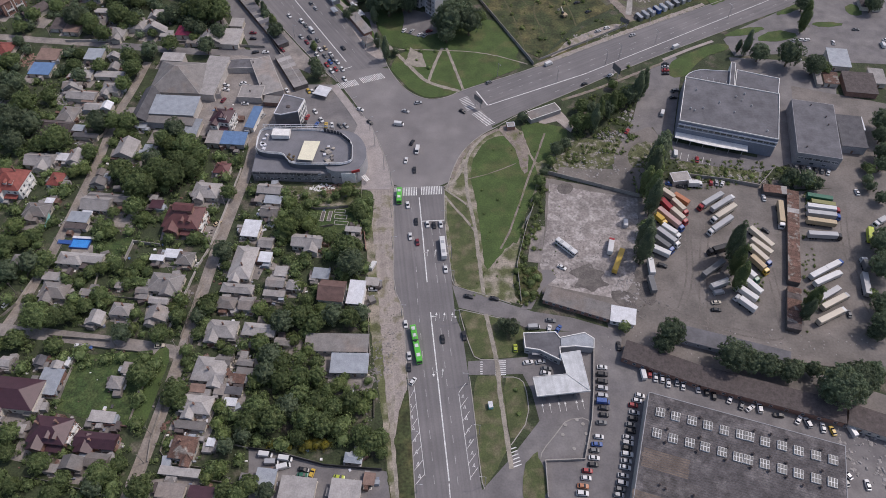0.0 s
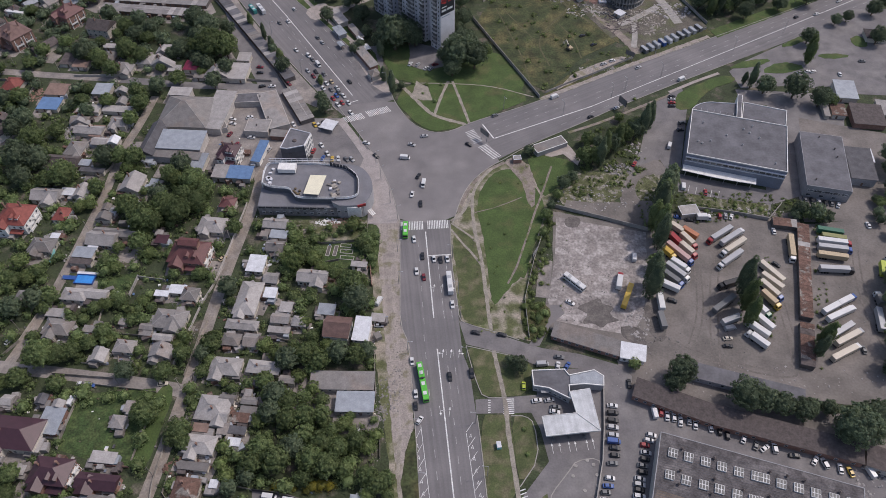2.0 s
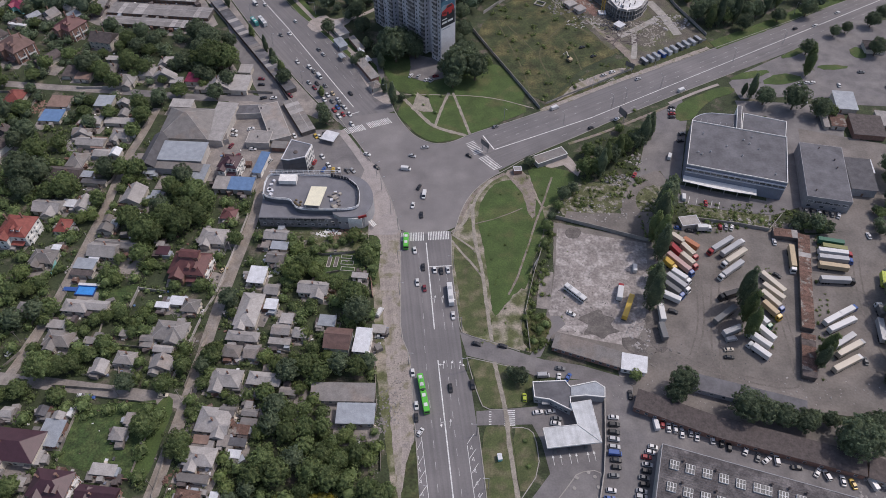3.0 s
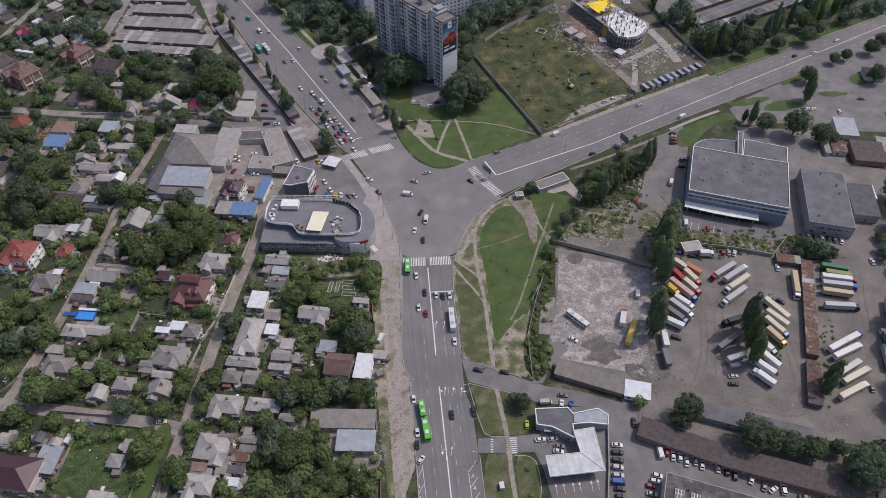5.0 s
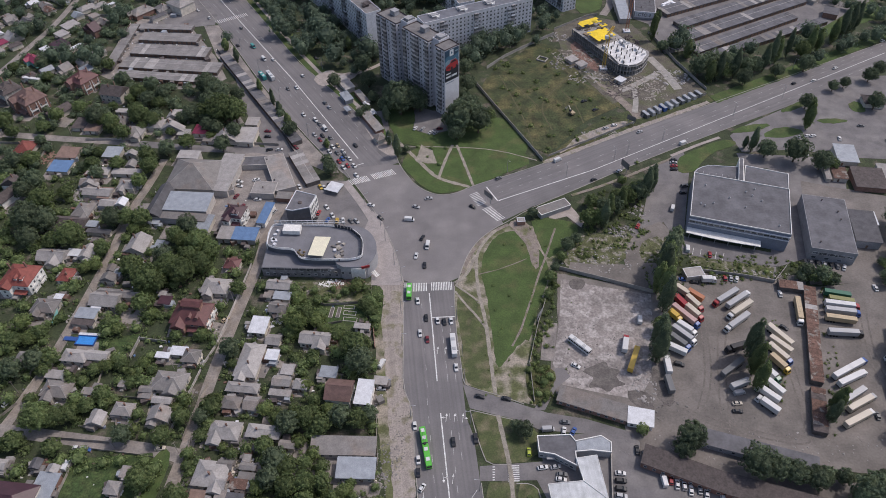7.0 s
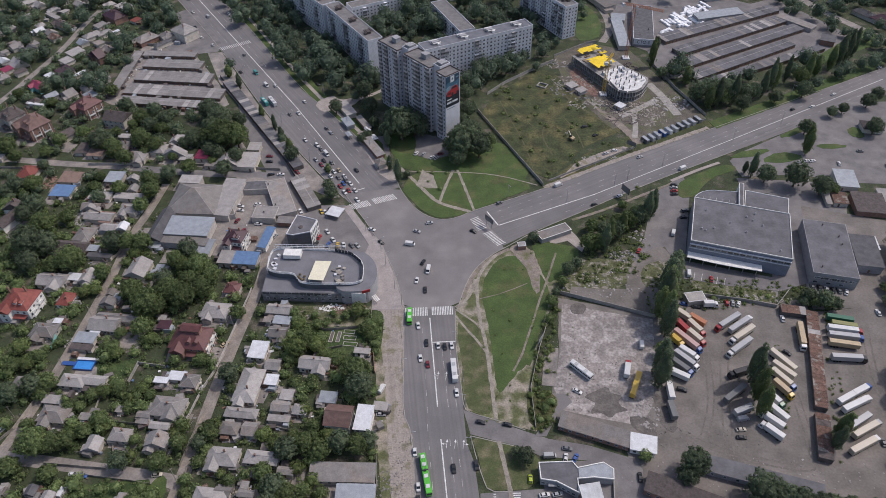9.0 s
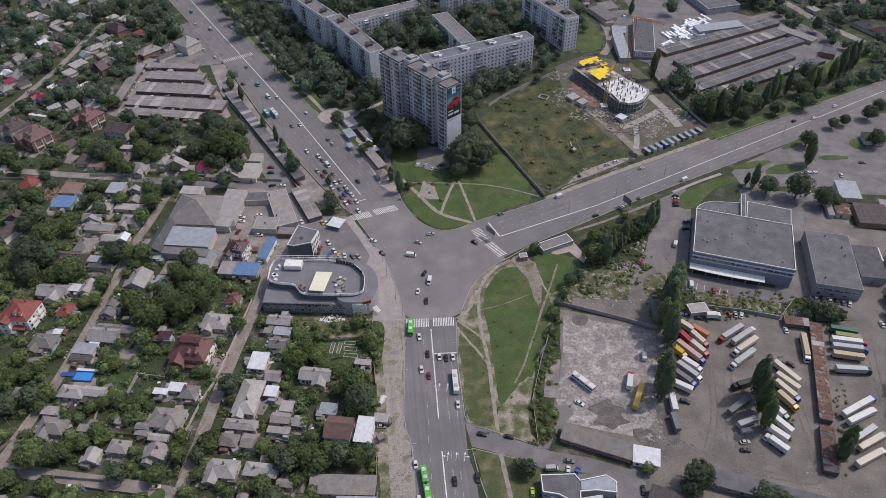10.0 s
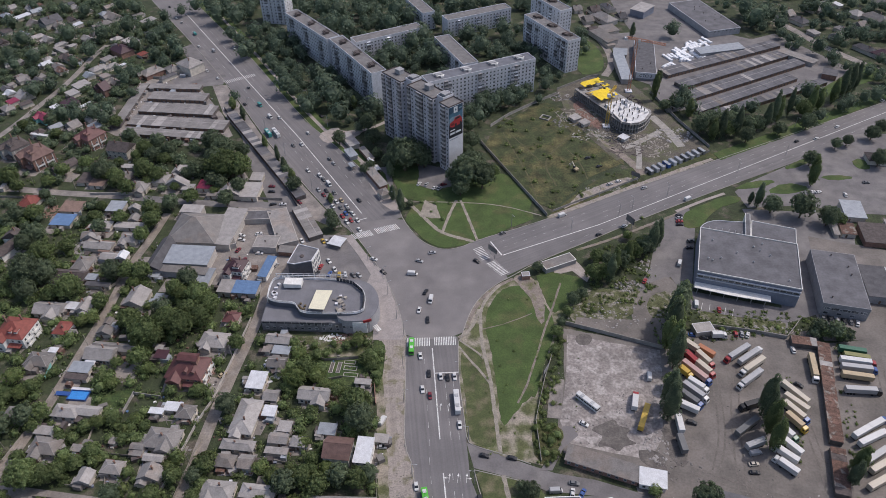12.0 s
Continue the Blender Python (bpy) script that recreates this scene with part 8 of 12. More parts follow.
house(-33.8, 98.9, 6.2, 3.2, -6, "hip", "zinc", 2.6)
house(-65.7, 91.1, 6.8, 6.2, -6, "f", "zinc", 3.2, "plaster", 0, 2)
house(-53.4, 87.0, 12.4, 7.9, -6, "f", "pale", 3.4, "plaster", 0, 2)
house(-35.8, 85.4, 10.5, 9.0, -6, "f", "pale", 3.6, "plaster", 0, 2)
house(-27.3, 91.0, 3.5, 3.8, -6, "f", "orange", 2.5, "plaster", 0, 2)
house(-73.0, 90.2, 3.1, 2.4, -6, "f", "pale", 2.5, "plaster", 0, 2)
house(-166.8, 140.2, 3.8, 3.7, -6, "gy", "dark")
house(-181.8, 138.6, 2.4, 2.4, -6, "f", "slate", 2.5, "plaster", 0, 2)
house(-233.8, 344.6, 12.3, 9.4, -4, "f", "orange", 2.5, "plaster", 0, 2)
house(-233.5, 331.4, 12.0, 9.5, -4, "f", "blue", 2.5, "plaster", 0, 2)
house(-206.3, 344.0, 9.5, 9.1, -4, "f", "zinc", 3.2, "plaster", 0, 2)
house(-194.6, 343.0, 6.4, 3.2, -4, "gy", "pale")
house(-191.3, 332.8, 5.5, 5.1, -4, "gy", "slate")
house(-209.1, 326.8, 12.8, 5.7, -4, "f", "pale", 2.5, "plaster", 0, 2)
house(-192.3, 326.3, 16.5, 4.4, -4, "f", "pale", 2.5, "plaster", 0, 2)
house(-209.5, 313.9, 9.8, 2.4, -4, "gy", "pale")
house(-262.4, 349.8, 10.5, 11.9, -4, "hip", "red")
house(-253.9, 315.1, 13.6, 4.8, -4, "gy", "brown", 3.2, "white")
house(-237.4, 375.4, 8.6, 10.3, -4, "f", "brown", 2.5, "plaster", 0, 2)
house(-228.1, 371.3, 9.4, 8.3, -4, "f", "orange", 2.5, "plaster", 0, 2)
house(-215.3, 389.4, 7.4, 3.5, -4, "f", "pale", 2.5, "plaster", 0, 2)
house(-212.6, 376.9, 7.8, 10.8, -4, "hip", "slate")
house(-199.9, 366.4, 11.0, 9.5, -4, "hip", "slate")
house(-189.6, 374.3, 10.4, 9.2, -4, "hip", "slate")
house(-176.8, 368.9, 14.0, 4.5, -4, "gy", "pale")
house(-180.0, 383.3, 7.9, 5.7, -4, "gy", "pale")
house(-188.8, 376.8, 4.3, 8.5, -4, "hip", "slate")
house(-168.9, 365.3, 6.9, 5.4, -4, "f", "pale", 2.5, "plaster", 0, 2)
house(-157.7, 367.9, 10.3, 9.0, -4, "hip", "magenta")
house(-151.9, 357.5, 5.9, 3.1, -4, "f", "slate", 2.5, "plaster", 0, 2)
house(-140.8, 359.4, 14.6, 7.4, -4, "gy", "pale")
house(-174.3, 388.7, 12.0, 2.4, -4, "f", "pale", 2.5, "plaster", 0, 2)
house(-127.8, 360.7, 10.1, 14.1, -4, "f", "pale", 3.4, "plaster", 0, 2)
house(-127.6, 375.9, 7.3, 7.4, -4, "f", "pale", 3.2, "plaster", 0, 2)
house(-287.5, 366.2, 2.4, 4.6, -4, "f", "pale", 2.5, "plaster", 0, 2)
house(-432.7, 667.2, 7.9, 10.3, -38, "gy", "pale", 2.9, "plaster", 1, 1)
house(-411.3, 647.9, 7.7, 13.6, -38, "f", "white", 2.5, "plaster", 0, 1)
house(-391.3, 628.8, 7.5, 10.9, -38, "gx", "slate", 2.9, "plaster", 1, 1)
house(-375.4, 629.8, 13.8, 16.4, -38, "gy", "dark", 5.0, "plaster", 1, 1)
house(-369.0, 626.1, 9.1, 7.2, -38, "gx", "slate", 2.9, "plaster", 1, 1)
house(-350.6, 627.8, 6.2, 8.6, -38, "f", "white", 2.5, "plaster", 0, 1)
house(-325.6, 627.5, 8.6, 14.0, -38, "hip", "slate", 2.9, "plaster", 1, 1)
house(-323.3, 644.8, 13.9, 10.4, -38, "gx", "slate", 2.9, "plaster", 1, 1)
house(-287.0, 590.3, 13.7, 9.4, -38, "f", "pale", 2.5, "plaster", 0, 1)
house(-287.2, 635.9, 9.5, 12.3, -38, "f", "pale", 2.5, "plaster", 0, 1)
house(-286.3, 567.9, 18.3, 12.1, -38, "hip", "maroon", 4.5, "brick", 1, 1)
house(-267.2, 562.9, 6.7, 6.6, -38, "f", "red", 2.5, "plaster", 0, 1)
house(-293.6, 553.6, 8.2, 8.6, -38, "f", "slate", 2.5, "plaster", 0, 1)
house(-326.0, 593.3, 11.8, 7.5, -38, "gx", "pale", 2.9, "plaster", 1, 1)
house(-345.6, 583.8, 6.2, 8.9, -38, "hip", "pale", 2.9, "plaster", 1, 1)
house(-335.1, 580.5, 5.0, 4.6, -38, "f", "pale", 2.5, "plaster", 0, 1)
house(-341.2, 571.9, 18.1, 3.7, -38, "f", "pale", 2.5, "plaster", 0, 1)
house(-329.2, 555.9, 12.4, 6.4, -38, "gx", "brown", 2.9, "plaster", 1, 1)
house(-375.3, 596.9, 7.1, 15.7, -38, "hip", "pale", 2.9, "plaster", 1, 1)
house(-362.0, 592.9, 7.5, 8.2, -38, "gx", "pale", 2.9, "plaster", 1, 1)
house(-368.3, 545.6, 8.1, 12.9, -38, "hip", "pale", 2.9, "plaster", 1, 1)
house(-341.2, 543.8, 5.8, 7.3, -38, "gy", "white", 2.9, "plaster", 1, 1)
house(-328.2, 538.5, 7.6, 7.5, -38, "gx", "slate", 2.9, "plaster", 1, 1)
house(-352.3, 522.3, 5.6, 4.5, -38, "f", "slate", 2.5, "plaster", 0, 1)
house(-335.3, 521.0, 7.4, 5.8, -38, "f", "slate", 2.5, "plaster", 0, 1)
house(-293.4, 534.8, 7.6, 13.2, -38, "hip", "pale", 2.9, "plaster", 1, 1)
house(-284.2, 539.4, 6.5, 9.4, -38, "hip", "pale", 2.9, "plaster", 1, 1)
house(-276.8, 540.6, 2.8, 6.9, -38, "f", "white", 2.5, "plaster", 0, 1)
house(-246.9, 527.5, 11.1, 16.8, -38, "hip", "slate", 3.5, "brick", 1, 1)
house(-231.3, 519.9, 4.5, 14.1, -38, "hip", "dark", 2.9, "plaster", 1, 1)
house(-296.0, 506.5, 10.4, 10.8, -38, "f", "pale", 2.5, "plaster", 0, 1)
house(-273.9, 496.6, 13.5, 6.4, -38, "gy", "maroon", 5.0, "brick", 1, 1)
house(-297.4, 493.0, 9.5, 7.2, -38, "f", "pale", 2.5, "plaster", 0, 1)
house(-292.2, 476.9, 12.0, 9.9, -38, "f", "maroon", 2.5, "plaster", 0, 1)
house(-279.1, 472.4, 2.5, 9.8, -38, "f", "white", 2.5, "plaster", 0, 1)
house(-301.0, 470.6, 5.2, 5.6, -38, "f", "white", 2.5, "plaster", 0, 1)
house(-337.4, 479.6, 7.6, 7.0, -38, "f", "magenta", 2.5, "plaster", 0, 1)
house(-345.3, 491.9, 6.1, 6.3, -38, "gx", "white", 2.9, "plaster", 1, 1)
house(-332.0, 488.1, 8.8, 11.5, -38, "gx", "pale", 2.9, "plaster", 1, 1)
house(-352.3, 507.4, 4.8, 4.3, -38, "f", "slate", 2.5, "plaster", 0, 1)
house(-301.2, 453.5, 13.8, 6.3, -38, "gx", "magenta", 3.4, "teal", 1, 1)
house(287.2, 645.5, 7.5, 15.0, 28, "hip", "slate", 2.9, "plaster", 1, 1)
house(304.2, 642.4, 7.4, 10.5, 28, "gx", "slate", 2.9, "plaster", 1, 1)
house(309.2, 626.9, 10.5, 14.9, 28, "hip", "dark", 2.9, "plaster", 1, 1)
house(331.2, 655.7, 9.7, 10.7, 28, "gx", "pale", 2.9, "plaster", 1, 1)
house(344.1, 665.2, 11.9, 8.5, 28, "gx", "pale", 2.9, "plaster", 1, 1)
house(359.1, 666.1, 5.5, 8.7, 28, "f", "white", 2.5, "plaster", 0, 1)
house(365.9, 642.5, 11.5, 12.1, 28, "hip", "pale", 2.9, "plaster", 1, 1)
house(379.3, 630.9, 12.6, 24.5, 28, "hip", "slate", 2.9, "plaster", 1, 1)
house(357.9, 615.5, 9.2, 10.1, 28, "gx", "slate", 2.9, "plaster", 1, 1)
house(346.3, 641.3, 5.3, 8.2, 28, "f", "white", 2.5, "plaster", 0, 1)
house(338.2, 606.9, 7.0, 11.6, 28, "hip", "slate", 2.9, "plaster", 1, 1)
house(351.6, 549.6, 12.0, 24.0, 28, "hip", "maroon", 3.5, "plaster", 1, 1)
house(340.8, 565.7, 8.5, 19.0, 28, "hip", "dark", 2.9, "plaster", 1, 1)
house(326.9, 591.4, 6.9, 9.7, 28, "gx", "slate", 2.9, "plaster", 1, 1)
house(311.7, 601.7, 7.0, 9.1, 28, "f", "pale", 2.5, "plaster", 0, 1)
house(405.8, 670.6, 18.4, 18.4, 28, "hip", "slate", 2.9, "plaster", 1, 1)
house(233.0, 340.5, 11.3, 15.4, -8, "f", "zinc", 3.4, "plaster", 0, 2)
house(222.7, 322.8, 7.5, 9.3, -8, "f", "rust", 2.8, "plaster", 0, 2)
house(237.1, 317.6, 16.8, 16.7, -8, "f", "brown", 3.4, "brick", 0, 2)
house(273.3, 397.7, 12.2, 9.9, -8, "hip", "brown", 3.2)
house(249.7, 324.0, 7.8, 12.2, -8, "f", "pale", 3.0, "plaster", 0, 2)
house(216.2, 324.6, 2.4, 13.0, -8, "f", "slate", 2.5, "plaster", 0, 2)
house(128.2, 655.5, 9.1, 10.6, 20, "gx", "brown", 2.9, "plaster", 1, 1)
house(142.4, 661.7, 8.2, 16.6, 20, "hip", "dark", 2.9, "plaster", 1, 1)
house(119.0, 631.8, 7.9, 11.0, 20, "gx", "slate", 2.9, "plaster", 1, 1)
house(134.7, 611.2, 13.7, 13.5, 20, "f", "slate", 2.5, "plaster", 0, 1)
house(119.6, 607.7, 7.7, 9.1, 20, "gx", "brown", 2.9, "plaster", 1, 1)
house(150.6, 638.8, 7.1, 10.4, 20, "gx", "dark", 2.9, "plaster", 1, 1)
house(131.5, 635.5, 8.8, 11.5, 20, "f", "rust", 2.5, "plaster", 0, 1)
house(130.0, 580.0, 7.4, 9.2, 20, "f", "slate", 2.5, "plaster", 0, 1)
house(112.1, 657.6, 8.2, 9.0, 20, "gx", "slate", 2.9, "plaster", 1, 1)
house(-324.6, 604.5, 6.0, 6.1, -34, "hip", "dark", 2.9, "plaster", 1, 1)
house(-276.5, 605.0, 7.0, 5.1, -40, "f", "dark", 2.9, "plaster", 0, 1)
house(-391.3, 579.5, 8.2, 5.3, -34, "hip", "brown", 2.9, "plaster", 1, 1)
house(-300.8, 648.8, 9.6, 5.1, 52, "f", "slate", 2.9, "plaster", 0, 1)
house(-282.7, 521.1, 7.7, 6.0, -40, "f", "slate", 2.9, "plaster", 0, 1)
house(-286.8, 440.0, 8.3, 6.0, 52, "gx", "zinc", 2.9, "plaster", 1, 1)
house(-427.5, 649.1, 9.2, 8.0, -40, "hip", "zinc", 2.9, "plaster", 1, 1)
house(-412.5, 667.3, 8.3, 7.0, -34, "gx", "pale", 2.9, "plaster", 1, 1)
house(-345.1, 601.6, 9.9, 5.5, -40, "gx", "slate", 2.9, "plaster", 1, 1)
house(-408.9, 612.5, 9.8, 7.4, -40, "f", "brown", 2.9, "plaster", 0, 1)
house(-264.9, 449.5, 8.1, 5.4, -38, "gx", "pale", 2.9, "plaster", 1, 1)
house(-359.5, 637.8, 9.2, 5.8, -40, "gx", "brown", 2.9, "plaster", 1, 1)
house(-353.4, 657.6, 9.4, 5.5, 52, "gy", "pale", 2.9, "plaster", 1, 1)
house(-322.8, 531.3, 7.3, 6.9, -38, "gx", "rust", 2.9, "plaster", 1, 1)
house(-296.4, 579.3, 6.9, 5.2, -38, "hip", "dark", 2.9, "plaster", 1, 1)
house(-258.8, 441.2, 9.1, 7.1, -40, "f", "zinc", 2.9, "plaster", 0, 1)
house(-352.1, 498.7, 6.2, 5.8, -40, "gx", "dark", 2.9, "plaster", 1, 1)
house(-355.7, 607.3, 10.1, 7.0, -34, "gx", "slate", 2.9, "plaster", 1, 1)
house(-335.3, 652.1, 7.4, 7.8, -34, "hip", "zinc", 2.9, "plaster", 1, 1)
house(-294.4, 612.9, 7.5, 6.9, -38, "gy", "pale", 2.9, "plaster", 1, 1)
house(-333.0, 512.6, 7.2, 6.1, -40, "gx", "dark", 2.9, "plaster", 1, 1)
house(-335.2, 467.6, 10.2, 7.1, -38, "hip", "slate", 2.9, "plaster", 1, 1)
house(-319.2, 549.6, 8.0, 8.0, -38, "gx", "rust", 2.9, "plaster", 1, 1)
house(-379.0, 678.1, 6.7, 6.7, -38, "f", "dark", 2.9, "plaster", 0, 1)
house(-258.5, 464.5, 8.6, 6.4, -38, "f", "slate", 2.9, "plaster", 0, 1)
house(-403.7, 659.6, 9.7, 6.8, 52, "gx", "zinc", 2.9, "plaster", 1, 1)
house(-369.4, 668.1, 7.0, 6.1, -34, "gx", "pale", 2.9, "plaster", 1, 1)
house(-274.6, 442.2, 10.2, 7.4, -34, "gy", "slate", 2.9, "plaster", 1, 1)
house(-270.5, 510.0, 9.4, 6.9, -40, "gx", "slate", 2.9, "plaster", 1, 1)
house(-294.6, 432.2, 8.5, 7.3, -34, "hip", "brown", 2.9, "plaster", 1, 1)
house(-337.2, 669.6, 9.0, 5.6, 52, "gx", "slate", 2.9, "plaster", 1, 1)
house(-388.7, 604.2, 7.9, 6.9, -34, "gx", "zinc", 2.9, "plaster", 1, 1)
house(-343.4, 552.6, 7.7, 6.5, -40, "hip", "pale", 2.9, "plaster", 1, 1)
house(-325.0, 475.5, 8.2, 5.1, 52, "f", "brown", 2.9, "plaster", 0, 1)
house(-409.0, 676.1, 6.7, 5.5, -34, "hip", "rust", 2.9, "plaster", 1, 1)
house(-399.1, 586.8, 7.4, 7.7, -38, "gx", "brown", 2.9, "plaster", 1, 1)
house(-347.1, 515.7, 8.2, 7.5, 52, "gx", "slate", 2.9, "plaster", 1, 1)
house(-296.0, 521.8, 7.6, 5.6, 52, "gy", "zinc", 2.9, "plaster", 1, 1)
house(-362.1, 568.6, 6.6, 6.1, -38, "gy", "slate", 2.9, "plaster", 1, 1)
house(-300.3, 593.8, 7.2, 7.4, -38, "hip", "pale", 2.9, "plaster", 1, 1)


# ---- trees ----
tree("tree", -239.5, 311.1, 6.5)
tree("tree", -242.2, 304.8, 5.8)
tree("tree", -229.7, 297.0, 6.4)
tree("tree", -227.7, 278.4, 8.4)
tree("tree", -219.4, 278.1, 7.0)
tree("tree", -219.7, 304.9, 4.1)
tree("tree", -207.8, 321.9, 4.2)
tree("tree", -200.9, 267.5, 6.9)
tree("tree", -223.5, 267.0, 5.5)
tree("tree", -210.1, 265.6, 4.9)
tree("tree", -183.8, 282.1, 5.6)
tree("tree", -182.4, 260.4, 4.1)
tree("tree", -176.7, 282.8, 5.1)
tree("tree", -180.6, 315.1, 4.4)
tree("tree", -178.2, 327.7, 5.4)
tree("tree", -172.9, 344.2, 5.0)
tree("tree", -163.1, 352.3, 5.0)
tree("tree", -140.4, 348.6, 5.0)
tree("tree", -214.2, 332.0, 4.3)
tree("tree", -199.5, 332.1, 4.3)
tree("tree", -205.6, 361.1, 4.8)
tree("tree", -216.3, 372.0, 5.2)
tree("tree", -200.3, 378.5, 6.5)
tree("tree", -191.1, 374.9, 5.2)
tree("tree", -227.9, 376.7, 5.9)
tree("tree", -141.6, 275.6, 5.6)
tree("tree", -132.6, 263.7, 6.6)
tree("tree", -146.4, 269.9, 5.0)
tree("tree", -147.8, 252.8, 5.4)
tree("tree", -134.5, 252.2, 5.9)
tree("tree", -126.1, 258.8, 5.4)
tree("tree", -168.7, 282.1, 5.6)
tree("tree", -147.4, 379.8, 9.2)
tree("tree", -138.9, 379.2, 7.9)
tree("tree", -160.2, 384.3, 4.9)
tree("tree", -151.3, 236.9, 7.3)
tree("tree", -161.6, 246.3, 5.8)
tree("tree", -142.6, 245.4, 6.6)
tree("tree", -146.2, 235.4, 5.2)
tree("tree", -134.6, 241.5, 6.6)
tree("tree", -127.9, 248.2, 5.9)
tree("tree", -105.7, 233.0, 3.9)
tree("tree", -150.1, 223.0, 4.6)
tree("tree", -186.9, 188.8, 4.8)
tree("tree", -181.4, 190.8, 4.3)
tree("tree", -195.4, 184.1, 4.7)
tree("tree", -172.9, 159.0, 6.3)
tree("tree", -166.7, 160.0, 5.0)
tree("tree", -161.8, 162.1, 4.1)
tree("tree", -156.1, 166.8, 3.6)
tree("tree", -151.7, 172.7, 3.7)
tree("tree", -114.1, 161.0, 3.6)
tree("tree", -102.7, 166.1, 4.6)
tree("tree", -105.7, 161.2, 3.4)
tree("tree", -101.0, 195.5, 4.6)
tree("tree", -179.9, 149.3, 4.4)
tree("tree", -162.7, 146.9, 3.9)
tree("tree", -135.9, 152.3, 4.0)
tree("tree", -120.4, 152.3, 4.0)
tree("tree", -121.9, 132.9, 5.3)
tree("tree", -106.6, 125.6, 5.0)
tree("tree", -103.9, 121.2, 3.3)
tree("tree", -109.2, 122.9, 3.3)
tree("tree", -166.9, 108.3, 4.0)
tree("tree", -165.3, 100.7, 3.6)
tree("tree", -150.7, 96.2, 3.9)
tree("tree", -140.4, 90.0, 3.5)
tree("tree", -126.6, 91.5, 5.0)
tree("tree", -128.0, 87.3, 3.8)
tree("tree", -121.6, 96.5, 3.1)
tree("tree", -110.9, 86.4, 4.6)
tree("tree", -143.0, 85.7, 3.8)
tree("tree", -158.7, 88.1, 3.1)
tree("fruit_tree", -73.1, 210.3, 5.0, 1.25)
tree("fruit_tree", -69.9, 216.0, 4.5, 1.25)
tree("tree", -44.0, 195.5, 6.6)
tree("tree", -41.3, 187.5, 6.2)
tree("tree", -68.3, 157.2, 4.9)
tree("tree", -61.4, 160.1, 5.0)
tree("tree", -55.1, 157.0, 4.5)
tree("tree", -47.1, 161.2, 4.5)
tree("tree", -39.7, 159.8, 4.5)
tree("tree", -35.1, 162.5, 3.6)
tree("tree", -70.7, 141.0, 4.8)
tree("tree", -65.8, 138.7, 4.3)
tree("tree", -76.7, 148.2, 3.9)
tree("tree", -72.0, 133.6, 4.3)
tree("tree", -64.6, 130.8, 4.7)
tree("tree", -58.0, 132.3, 4.2)
tree("tree", -51.3, 132.6, 3.8)
tree("tree", -72.8, 118.4, 4.9)
tree("tree", -66.3, 113.3, 5.7)
tree("tree", -75.3, 112.7, 4.5)
tree("tree", -60.7, 118.6, 4.5)
tree("tree", -57.0, 123.6, 4.2)
tree("tree", -49.9, 121.0, 4.6)
tree("tree", -43.0, 118.8, 4.1)
tree("tree", -36.6, 121.5, 3.7)
tree("tree", -53.4, 113.7, 4.9)
tree("tree", -46.6, 111.4, 4.9)
tree("tree", -40.1, 110.4, 3.6)
tree("tree", -31.1, 107.2, 4.0)
tree("tree", -27.3, 104.5, 4.0)
tree("tree", -24.2, 106.3, 3.6)
tree("tree", -71.3, 88.4, 3.8)
tree("tree", -74.9, 85.3, 3.8)
tree("tree", -64.7, 85.5, 3.4)
tree("tree", -80.4, 86.0, 3.1)
tree("tree", -82.6, 103.1, 3.2)
tree("tree", -76.9, 107.6, 3.2)
tree("fruit_tree", -187.7, 247.7, 3.2)
tree("fruit_tree", -182.5, 249.7, 3.2)
tree("fruit_tree", -162.7, 212.3, 3.2)
tree("fruit_tree", -157.6, 208.4, 3.0)
tree("fruit_tree", -160.0, 221.4, 3.0)
tree("fruit_tree", -144.0, 217.8, 3.0)
tree("fruit_tree", -150.3, 231.9, 3.6)
tree("fruit_tree", -154.8, 232.4, 3.1)
tree("fruit_tree", -192.6, 206.5, 3.9)
tree("fruit_tree", -203.5, 211.3, 4.5)
tree("fruit_tree", -202.7, 201.5, 3.9)
tree("fruit_tree", -196.5, 201.9, 3.4)
tree("fruit_tree", -182.9, 185.6, 3.3)
tree("fruit_tree", -159.8, 185.6, 3.3)
tree("fruit_tree", -155.2, 187.2, 3.3)
tree("fruit_tree", -168.4, 179.8, 2.8)
tree("fruit_tree", -163.4, 179.9, 2.6)
tree("fruit_tree", -149.2, 188.8, 3.3)
tree("fruit_tree", -141.7, 179.8, 2.8)
tree("fruit_tree", -139.0, 189.0, 3.1)
tree("fruit_tree", -134.7, 186.3, 2.4)
tree("fruit_tree", -143.1, 184.6, 2.6)
tree("fruit_tree", -182.8, 170.7, 2.7)
tree("fruit_tree", -148.9, 169.3, 2.5)
tree("fruit_tree", -133.7, 163.5, 2.5)
tree("fruit_tree", -133.0, 156.4, 2.4)
tree("fruit_tree", -118.4, 166.4, 2.5)
tree("fruit_tree", -101.8, 170.5, 3.0)
tree("fruit_tree", -116.8, 205.5, 3.2)
tree("fruit_tree", -128.9, 205.6, 2.9)
tree("fruit_tree", -115.6, 170.7, 2.7)
tree("fruit_tree", -107.3, 145.2, 2.8)
tree("fruit_tree", -104.2, 153.2, 3.1)
tree("fruit_tree", -102.0, 159.2, 2.5)
tree("fruit_tree", -184.9, 147.6, 3.3)
tree("fruit_tree", -88.2, 119.8, 2.7)
tree("fruit_tree", -87.9, 112.7, 2.6)
tree("fruit_tree", -84.8, 108.0, 2.8)
tree("fruit_tree", -83.2, 94.6, 3.1)
tree("fruit_tree", -88.0, 91.6, 2.5)
tree("fruit_tree", -106.3, 140.1, 2.4)
